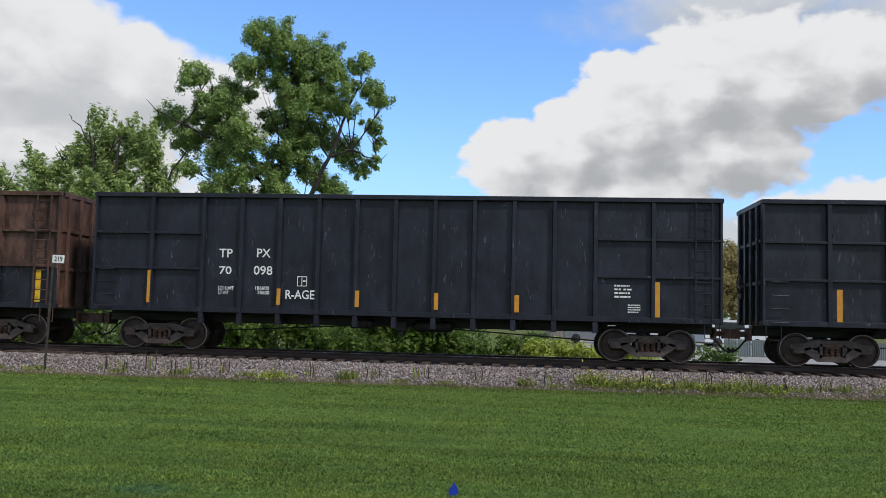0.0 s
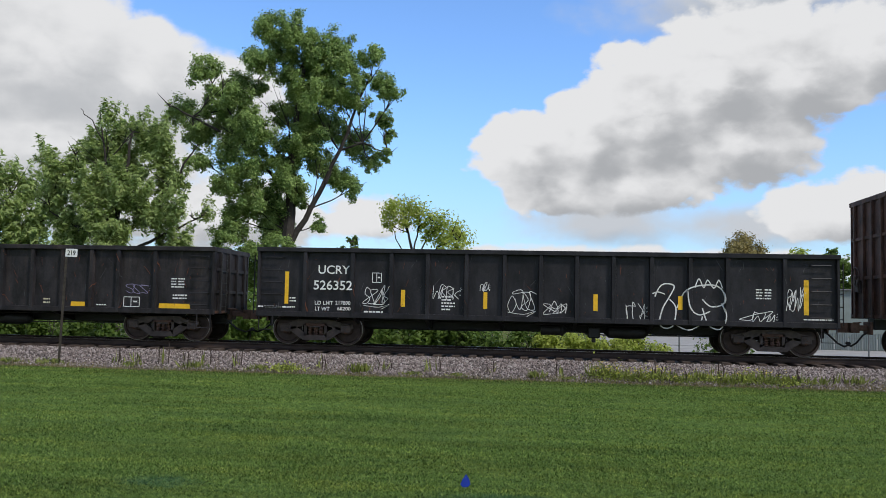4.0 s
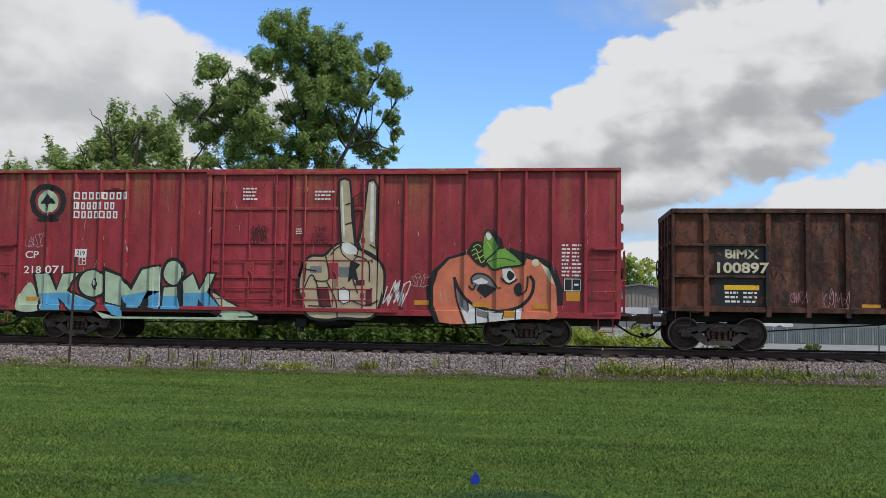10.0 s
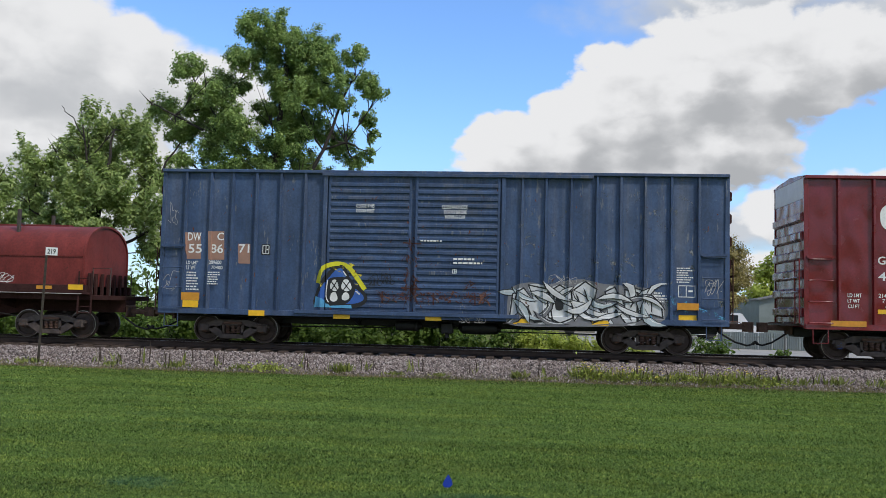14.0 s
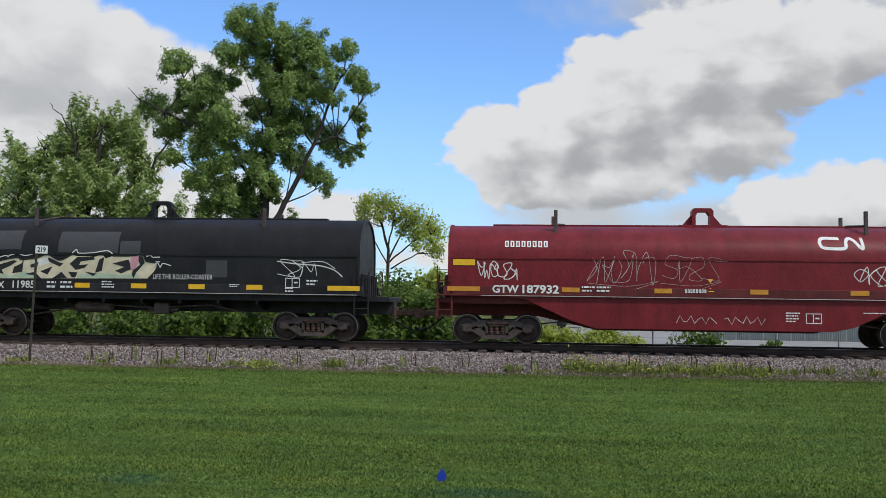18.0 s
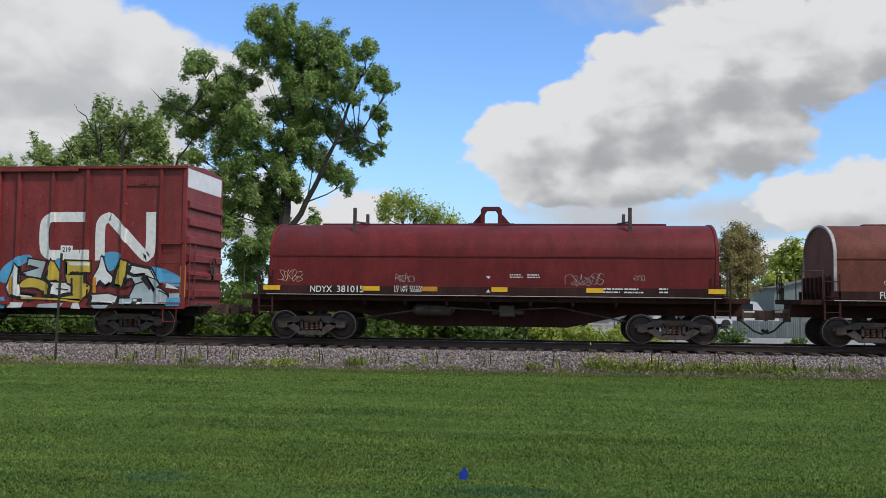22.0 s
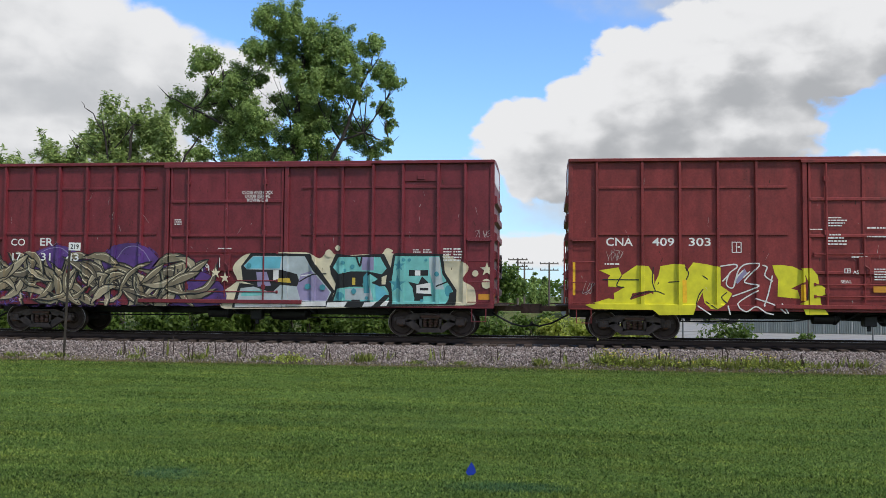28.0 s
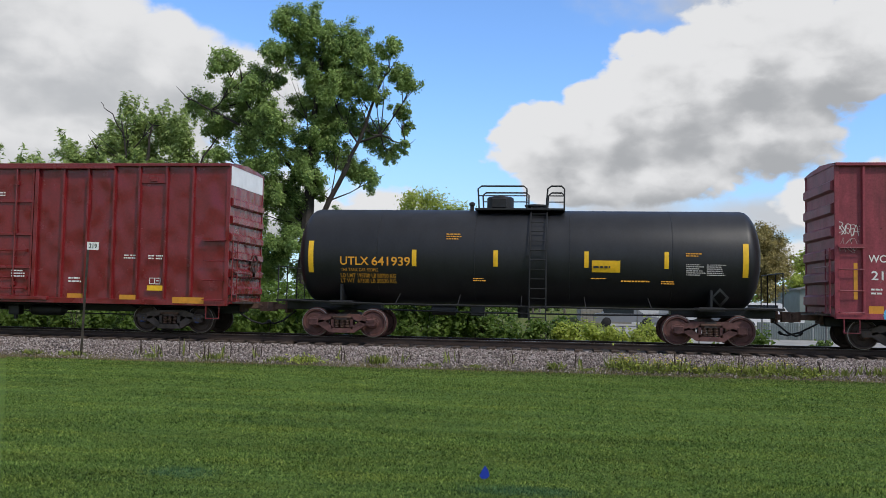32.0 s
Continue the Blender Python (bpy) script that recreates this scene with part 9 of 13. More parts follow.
spray_painting(C8, "white lock label and dial", [white], [
    ("f", 0, 0, [(-0.31, 2.06), (-0.11, 2.06), (-0.11, 1.90), (-0.30, 1.90)]),
    ("S", 0, 0.03, [(-0.61, 1.89), (-0.55, 1.86), (-0.53, 1.81), (-0.54, 1.77), (-0.61, 1.73), (-0.67, 1.76), (-0.69, 1.81), (-0.67, 1.86)]),
    ("f", 0, 0, [(-0.26, 2.38), (-0.17, 2.34), (-0.23, 2.28)]),
    ("f", 0, 0, [(-0.04, 2.35), (0.06, 2.38), (0.03, 2.28)])])
bars(C8, 1.09, 1.62, 0.44, 0.25, 3)
bars(C8, 2.76, 1.47, 0.54, 0.14, 2)
bars(C8, 4.51, 2.19, 0.34, 0.13, 2, cols=2)
bars(C8, 5.34, 2.17, 0.40, 0.16, 2, cols=2)
frame_sign(C8, 5.45, 1.45, 0.21, 0.16)
stripe(C8, 5.34, 1.26, 0.46, 0.13)
bars(C8, 5.43, 1.12, 0.31, 0.09, 1)
bars(C8, 2.77, 0.95, 0.42, 0.11, 2)
stripe(C8, -7.19, 0.94, 0.93, 0.15, amber)
stripe(C8, -5.10, 0.96, 0.46, 0.13, amber)
stripe(C8, -3.00, 0.97, 0.45, 0.12, amber)
stripe(C8, 0.14, 0.99, 0.46, 0.14, amber)
stripe(C8, 2.80, 1.00, 0.45, 0.13, amber)
stripe(C8, 4.48, 0.99, 0.44, 0.13, amber)
stripe(C8, 6.13, 0.92, 0.94, 0.13, amber)
stripe(C21, 6.21, 0.90, 0.97, 0.18, amber)
stripe(C21, 4.55, 0.98, 0.51, 0.14, amber)
stripe(C21, 2.83, 1.00, 0.51, 0.13, amber)
bars(C21, 4.60, 2.16, 0.41, 0.16, 2, cols=2)
bars(C21, 5.41, 2.15, 0.49, 0.16, 2, cols=2)
frame_sign(C21, 5.43, 1.45, 0.35, 0.19)
stripe(C21, 5.41, 1.26, 0.48, 0.15)
bars(C21, 2.85, 1.42, 0.50, 0.20, 2)
bars(C21, 1.05, 1.56, 0.47, 0.25, 3)
bars(C21, 0.56, 4.01, 0.27, 0.17, 2)
spray_painting(C9, "pale repainted panels behind the numbers", [peach_patch], [
    ("f", 0, 0, [(-7.38, 3.20), (-6.93, 3.20), (-6.90, 2.43), (-7.32, 2.42)]),
    ("f", 0, 0, [(-6.69, 3.24), (-6.23, 3.25), (-6.20, 2.42), (-6.64, 2.41)]),
    ("f", 0, 0, [(-5.81, 2.89), (-5.44, 2.90), (-5.42, 2.32), (-5.77, 2.32)])])
lettering(C9, "DW", -7.31, 2.96, 0.40, 0.24, y=C9["face"] - 0.012)
lettering(C9, "C", -6.43, 2.98, 0.20, 0.23, y=C9["face"] - 0.012)
lettering(C9, "55", -7.28, 2.60, 0.40, 0.26, y=C9["face"] - 0.012)
lettering(C9, "86", -6.62, 2.61, 0.38, 0.26, y=C9["face"] - 0.012)
lettering(C9, "71", -5.77, 2.63, 0.31, 0.25, y=C9["face"] - 0.012)
lettering(C9, "LD LMT", -7.33, 2.27, 0.35, 0.10)
lettering(C9, "209600", -6.62, 2.28, 0.37, 0.11)
lettering(C9, "LT WT", -7.33, 2.12, 0.29, 0.11)
lettering(C9, "70400", -6.58, 2.14, 0.34, 0.10)
bars(C9, -7.31, 1.48, 0.41, 0.57, 7)
bars(C9, -6.64, 1.66, 0.42, 0.40, 6)
frame_sign(C9, -5.07, 2.61, 0.20, 0.25, fill=black_paint)
stripe(C9, -7.41, 1.23, 0.54, 0.22, amber)
stripe(C9, -7.36, 1.02, 0.47, 0.20)
stripe(C9, -5.39, 0.82, 0.47, 0.16)
stripe(C9, -2.91, 0.80, 0.48, 0.15)
stripe(C9, -0.27, 0.81, 0.46, 0.14)
stripe(C9, 2.21, 0.78, 0.46, 0.15)
stripe(C9, 4.39, 0.79, 0.46, 0.15)
stripe(C9, 6.76, 0.91, 0.49, 0.23)
stripe(C9, 6.71, 1.28, 0.58, 0.19, amber)
frame_sign(C9, 6.74, 1.63, 0.47, 0.33)
bars(C9, 6.70, 2.00, 0.51, 0.45, 7)
bars(C9, 6.09, 1.44, 0.37, 0.31, 4)
lettering(C9, "CLOSE THIS", -2.34, 3.99, 0.53, 0.11)
lettering(C9, "DOOR FIRST", -2.33, 3.85, 0.53, 0.10)
lettering(C9, "CLOSE AND LOCK", 0.13, 3.99, 0.74, 0.11)
lettering(C9, "DOORS BEFORE", 0.20, 3.85, 0.64, 0.10)
lettering(C9, "MOVING CAR", 0.23, 3.70, 0.57, 0.11)
bars(C9, -0.46, 3.00, 0.84, 0.09, 1)
bars(C9, 0.49, 2.37, 0.95, 0.22, 2)
scrapes(C9, "thin yellow overspray", mist("thin_yellow_overspray", (0.62, 0.52, 0.05), 0.6), 34, -3.22, -2.2, 1.75, 2.42, 0.22, 0.12, 63, 0.3, 0.004)
spray_painting(C9, "blue and yellow triangular spray painting", [lemon, cobalt, black_paint, azure, chalk], [
    ("s", 0, 0.13, [(-3.40, 1.80), (-3.28, 2.20), (-2.92, 2.36), (-2.55, 2.30), (-2.26, 1.98), (-2.02, 1.64)]),
    ("F", 2, 0, [(-3.47, 1.15), (-3.46, 1.52), (-3.25, 1.95), (-2.92, 2.28), (-2.62, 2.29), (-2.40, 1.86), (-2.02, 1.58), (-1.95, 1.34), (-2.20, 1.13), (-2.80, 1.12)]),
    ("F", 1, 0, [(-3.37, 1.30), (-3.33, 1.62), (-3.06, 1.98), (-2.85, 2.20), (-2.67, 2.20), (-2.50, 1.84), (-2.12, 1.53), (-2.05, 1.36), (-2.30, 1.24), (-2.90, 1.22)]),
    ("f", 3, 0, [(-3.49, 1.12), (-3.46, 1.42), (-3.24, 1.36), (-3.02, 1.16), (-2.40, 1.20), (-2.38, 1.10)]),
    ("F", 2, 0, [(-3.18, 1.28), (-3.13, 1.80), (-2.96, 1.97), (-2.44, 1.95), (-2.30, 1.62), (-2.50, 1.26), (-2.85, 1.18)]),
    ("F", 4, 0, [(-3.02, 1.66), (-2.99, 1.86), (-2.86, 1.90), (-2.78, 1.68), (-2.88, 1.58)]),
    ("F", 4, 0, [(-2.70, 1.68), (-2.64, 1.90), (-2.50, 1.90), (-2.40, 1.68), (-2.54, 1.58)]),
    ("F", 4, 0, [(-3.02, 1.34), (-2.98, 1.52), (-2.86, 1.54), (-2.80, 1.36), (-2.90, 1.28)]),
    ("F", 4, 0, [(-2.68, 1.38), (-2.62, 1.54), (-2.50, 1.53), (-2.46, 1.40), (-2.58, 1.32)]),
    ("s", 2, 0.03, [(-3.02, 1.88), (-2.78, 1.58)]), ("s", 2, 0.03, [(-2.82, 1.90), (-3.00, 1.58)]),
    ("s", 2, 0.03, [(-2.68, 1.88), (-2.42, 1.58)]), ("s", 2, 0.03, [(-2.44, 1.90), (-2.66, 1.58)]),
    ("s", 4, 0.03, [(-3.10, 1.90), (-3.14, 1.46), (-3.06, 1.26)]),
    ("s", 4, 0.03, [(-2.66, 2.16), (-2.56, 2.02)]),
    ("s", 4, 0.035, [(-2.28, 1.60), (-2.16, 1.50)])])
spray_painting(C9, "silver outlined spray letters along the sill", [silver, black_paint, ash], [
    ("F", 2, 0, [(2.03, 1.03), (2.11, 1.75), (2.62, 1.95), (3.10, 1.89), (3.57, 2.00), (4.12, 2.07), (4.67, 1.96), (5.29, 1.91), (5.99, 1.83), (6.41, 1.49), (6.39, 1.02), (5.62, 0.82), (3.12, 0.72), (2.13, 0.76)]),
    ("F", 0, 0, [(2.10, 0.95), (2.18, 1.62), (2.49, 1.79), (2.79, 1.41), (2.62, 1.88), (3.18, 1.77), (3.30, 0.89), (2.80, 0.84), (2.63, 1.20), (2.32, 0.83)]),
    ("F", 0, 0, [(3.19, 0.98), (3.13, 1.67), (3.49, 1.90), (3.81, 1.70), (3.87, 0.99), (3.51, 0.83)]),
    ("F", 0, 0, [(3.90, 0.90), (3.82, 1.72), (4.20, 2.01), (4.51, 1.80), (4.44, 1.45), (4.76, 1.02), (4.40, 0.85), (4.13, 1.22)]),
    ("F", 0, 0, [(4.84, 0.92), (4.75, 1.74), (5.01, 1.87), (5.30, 1.34), (5.29, 1.81), (5.64, 1.73), (5.62, 0.91), (5.31, 0.87), (5.05, 1.24)]),
    ("F", 0, 0, [(5.65, 0.94), (5.70, 1.48), (5.95, 1.73), (6.29, 1.43), (6.33, 1.05), (6.00, 1.14)]),
    ("S", 1, 0.04, [(2.10, 0.95), (2.18, 1.62), (2.49, 1.79), (2.79, 1.41), (2.62, 1.88), (3.18, 1.77), (3.30, 0.89), (2.80, 0.84), (2.63, 1.20), (2.32, 0.83)]),
    ("S", 1, 0.04, [(3.19, 0.98), (3.13, 1.67), (3.49, 1.90), (3.81, 1.70), (3.87, 0.99), (3.51, 0.83)]),
    ("S", 1, 0.04, [(3.90, 0.90), (3.82, 1.72), (4.20, 2.01), (4.51, 1.80), (4.44, 1.45), (4.76, 1.02), (4.40, 0.85), (4.13, 1.22)]),
    ("S", 1, 0.04, [(4.84, 0.92), (4.75, 1.74), (5.01, 1.87), (5.30, 1.34), (5.29, 1.81), (5.64, 1.73), (5.62, 0.91), (5.31, 0.87), (5.05, 1.24)]),
    ("S", 1, 0.04, [(5.65, 0.94), (5.70, 1.48), (5.95, 1.73), (6.29, 1.43), (6.33, 1.05), (6.00, 1.14)]),
    ("F", 1, 0, [(3.39, 1.54), (3.58, 1.54), (3.58, 1.22), (3.39, 1.22)]),
    ("s", 2, 0.03, [(2.32, 0.80), (4.06, 0.78), (6.23, 0.96)])])
spray_tag(C9, 7.43, 1.73, 0.45, 0.39, dim_white, 0.02, 4, 70)
spray_tag(C9, -7.92, 3.44, 0.28, 0.58, dim_white, 0.015, 3, 71)
spray_tag(C9, -2.03, 1.80, 0.83, 0.30, black_paint, 0.02, 7, 72)
spray_tag(C9, 0.69, 0.79, 0.71, 0.18, dim_white, 0.02, 5, 73)
spray_tag(C9, -8.01, 1.61, 0.39, 0.51, dim_white, 0.02, 2, 74)
spray_tag(C9, 3.17, 1.93, 0.79, 0.25, dim_white, 0.015, 4, 75)
frame_sign(C9, 0.46, 2.15, 0.13, 0.13)
for zone in (("dark rust along the meeting edges of the doors", rust_flake, 70, -0.86, -0.50, 1.35, 3.2, 0.20, 0.035, 14, 0.3),
             ("brown rust along the meeting edges of the doors", rust_flake, 50, -0.84, -0.54, 1.35, 2.2, 0.16, 0.045, 15, 0.3),
             ("rust film on the lower doors", rust_film, 26, -1.70, 1.60, 1.36, 1.70, 0.26, 0.12, 16, 0.8),
             ("dark rust flakes on the lower doors", rust_flake, 110, -1.65, 1.60, 1.36, 1.64, 0.10, 0.055, 17, 1.6),
             ("rust patches on the lower doors", rust_patch, 24, -1.65, 1.60, 1.36, 1.62, 0.10, 0.04, 18, 1.4),
             ("rust spot on the door", rust_flake, 16, 0.82, 1.16, 1.74, 1.98, 0.14, 0.05, 20, 0.6)):
    scrapes(C9, *zone)
spray_painting(C9, "brown rust on the door brackets", [rust_flake], [
    ("s", 0, 0.035, [(-0.94, 3.00), (-0.44, 2.98)]), ("s", 0, 0.045, [(-0.98, 1.72), (-0.42, 1.68)]),
    ("s", 0, 0.04, [(-1.52, 1.60), (-1.51, 1.27)]), ("s", 0, 0.04, [(-0.06, 1.60), (-0.05, 1.25)]), ("s", 0, 0.04, [(1.12, 1.58), (1.13, 1.27)])])
lettering(C10, "NDYX", -5.53, 1.39, 0.64, 0.19, y=-1.532)
lettering(C10, "380938", -4.73, 1.41, 0.87, 0.20, y=-1.532)
lettering(C10, "LD LMT 233400", -2.67, 1.50, 0.84, 0.10, y=-1.532)
lettering(C10, "LT WT  53600", -2.67, 1.39, 0.85, 0.10, y=-1.532)
stripe(C10, -6.44, 1.450, 0.46, 0.15, yellow, -1.529)
stripe(C10, 5.97, 1.450, 0.45, 0.15, yellow, -1.529)
stripe(C10, -3.59, 1.450, 0.50, 0.10, amber, -1.529)
stripe(C10, -1.72, 1.450, 0.43, 0.10, amber, -1.529)
stripe(C10, 0.22, 1.450, 0.46, 0.10, amber, -1.529)
stripe(C10, 2.75, 1.450, 0.48, 0.10, amber, -1.529)
stripe(C10, 4.99, 1.450, 0.48, 0.10, amber, -1.529)
bars(C10, 0.63, 2.04, 0.97, 0.17, 2)
spray_tag(C10, -2.67, 1.76, 0.72, 0.38, chalk, 0.025, 5, 80)
spray_tag(C10, 3.65, 1.67, 0.51, 0.24, chalk, 0.02, 4, 81)
spray_tag(C10, -6.24, 1.69, 0.43, 0.27, dim_white, 0.015, 3, 82)
spray_painting(C10, "faded pale repaint patch on the hood", [peach_patch], [
    ("f", 0, 0, [(0.67, 1.91), (1.64, 1.94), (1.65, 1.69), (0.67, 1.67)])])
# pale line on each flange; on C13 and C14 it paints the sun-lit edge
for c in (C10, C11, C12, C13, C14):
    z = c["sill"] - 0.245
    part("side_line", Solid().box(-6.4, 6.4, -1.556, -1.550, z - 0.026, z - 0.008), dim_white, c, "pale flange line, partly a lit edge put into colour", smooth=False)
spray_painting(C11, "white continuous-line logo", [white], [
    ("s", 0, 0.085, [(3.47, 3.07), (3.13, 3.09), (2.98, 3.06), (2.92, 2.94), (2.98, 2.82), (3.13, 2.79), (3.44, 2.78), (3.60, 2.82), (3.63, 2.98), (3.72, 3.08), (3.84, 3.03), (4.00, 2.81), (4.06, 2.83), (4.06, 3.11)])])
word_blocks(C11, -5.74, 2.76, 1.25, 0.18, 8)
lettering(C11, "GTW", -6.08, 1.46, 0.74, 0.22, y=-1.532, bold=0.03)
lettering(C11, "187932", -5.24, 1.45, 1.02, 0.24, y=-1.532, bold=0.03)
bars(C11, -3.59, 1.47, 0.82, 0.20, 2, cols=2)
word_blocks(C11, -0.77, 1.52, 0.60, 0.10, 8)
bars(C11, 4.82, 1.51, 0.73, 0.18, 2)
bars(C11, 5.68, 1.52, 0.59, 0.22, 2, cols=2)
stripe(C11, -7.20, 2.23, 0.62, 0.17, yellow)
stripe(C11, -7.35, 1.500, 0.92, 0.13, amber, -1.529)
stripe(C11, -4.14, 1.500, 0.49, 0.13, amber, -1.529)
stripe(C11, -1.60, 1.500, 0.48, 0.13, amber, -1.529)
stripe(C11, 0.99, 1.500, 0.48, 0.13, amber, -1.529)
stripe(C11, 3.65, 1.500, 0.49, 0.13, amber, -1.529)
stripe(C11, 6.33, 1.500, 0.99, 0.13, amber, -1.529)
spray_tag(C11, -6.50, 1.88, 1.08, 0.46, chalk, 0.04, 6, 90)
spray_tag(C11, 3.79, 1.79, 1.52, 0.52, chalk, 0.035, 5, 91)
spray_tag(C11, 5.30, 1.93, 0.67, 0.23, chalk, 0.03, 2, 92)
spray_tag(C11, 6.00, 1.78, 1.09, 0.54, chalk, 0.035, 4, 93)
spray_tag(C11, -3.40, 1.81, 1.82, 0.88, dim_white, 0.02, 6, 94)
spray_tag(C11, -1.41, 1.83, 1.58, 0.81, dim_white, 0.015, 4, 95)
spray_painting(C11, "small yellow triangle", [yellow], [
    ("f", 0, 0, [(-0.14, 1.91), (0.01, 1.91), (-0.06, 1.80)]),
    ("f", 0, 0, [(-0.14, 1.56), (0.02, 1.56), (-0.06, 1.67)])])
fish_belly = part("side_panel", Solid().prism([(-6.4, 1.44), (6.3, 1.44), (5.2, 1.30), (3.75, 0.62), (3.2, 0.50), (-3.2, 0.50), (-3.9, 0.72), (-5.2, 1.30), (-6.4, 1.36)], -1.47, -1.43), coil_cn, C11, "deep red side panel", smooth=False)
bars(C11, 1.95, 0.72, 0.42, 0.3, 4, y=-1.478)
frame_sign(C11, 2.48, 0.72, 0.42, 0.28, y=-1.476)
bars(C11, 4.0, 0.98, 0.7, 0.06, 1, y=-1.478)
spray_scrawl = [part("graffiti", Solid().tube([(x + 0.1 * k, -1.476, 0.78 + 0.12 * math.sin(2.3 * k + x)) for k in range(12)], 0.008, 4), chalk, C11) for x in (-1.0, 0.3)]
lettering(C12, "CGLX", -4.83, 1.41, 0.73, 0.22, y=-1.532)
lettering(C12, "11985", -3.85, 1.43, 0.67, 0.22, y=-1.532)
bars(C12, -2.80, 1.38, 0.83, 0.26, 2, cols=2)
stripe(C12, -6.44, 1.460, 0.92, 0.14, yellow, -1.529)
stripe(C12, -1.95, 1.460, 0.45, 0.14, yellow, -1.529)
stripe(C12, -0.25, 1.460, 0.46, 0.14, yellow, -1.529)
stripe(C12, 1.47, 1.460, 0.48, 0.14, yellow, -1.529)
stripe(C12, 3.18, 1.460, 0.47, 0.14, yellow, -1.529)
stripe(C12, 5.55, 1.460, 0.93, 0.14, yellow, -1.529)
frame_sign(C12, 4.32, 1.53, 0.42, 0.28, y=-1.531)
bars(C12, 4.32, 1.37, 0.28, 0.16, 2)
bars(C12, 4.91, 1.56, 0.37, 0.20, 2)
bars(C12, -1.13, 1.43, 0.44, 0.23, 3)
bars(C12, 2.67, 1.51, 0.37, 0.10, 2)
spray_painting(C12, "square grey repaint patches on the hood", [grey_patch], [
    ("f", 0, 0, [(-4.55, 3.14), (-3.68, 3.15), (-3.70, 2.57), (-4.61, 2.56)]),
    ("f", 0, 0, [(-2.55, 3.12), (-0.73, 3.13), (-0.72, 2.49), (-2.56, 2.49)]),
    ("f", 0, 0, [(1.94, 2.30), (2.57, 2.30), (2.57, 1.81), (1.94, 1.80)]),
    ("f", 0, 0, [(-0.67, 2.84), (-0.05, 2.85), (-0.05, 2.46), (-0.67, 2.46)])])
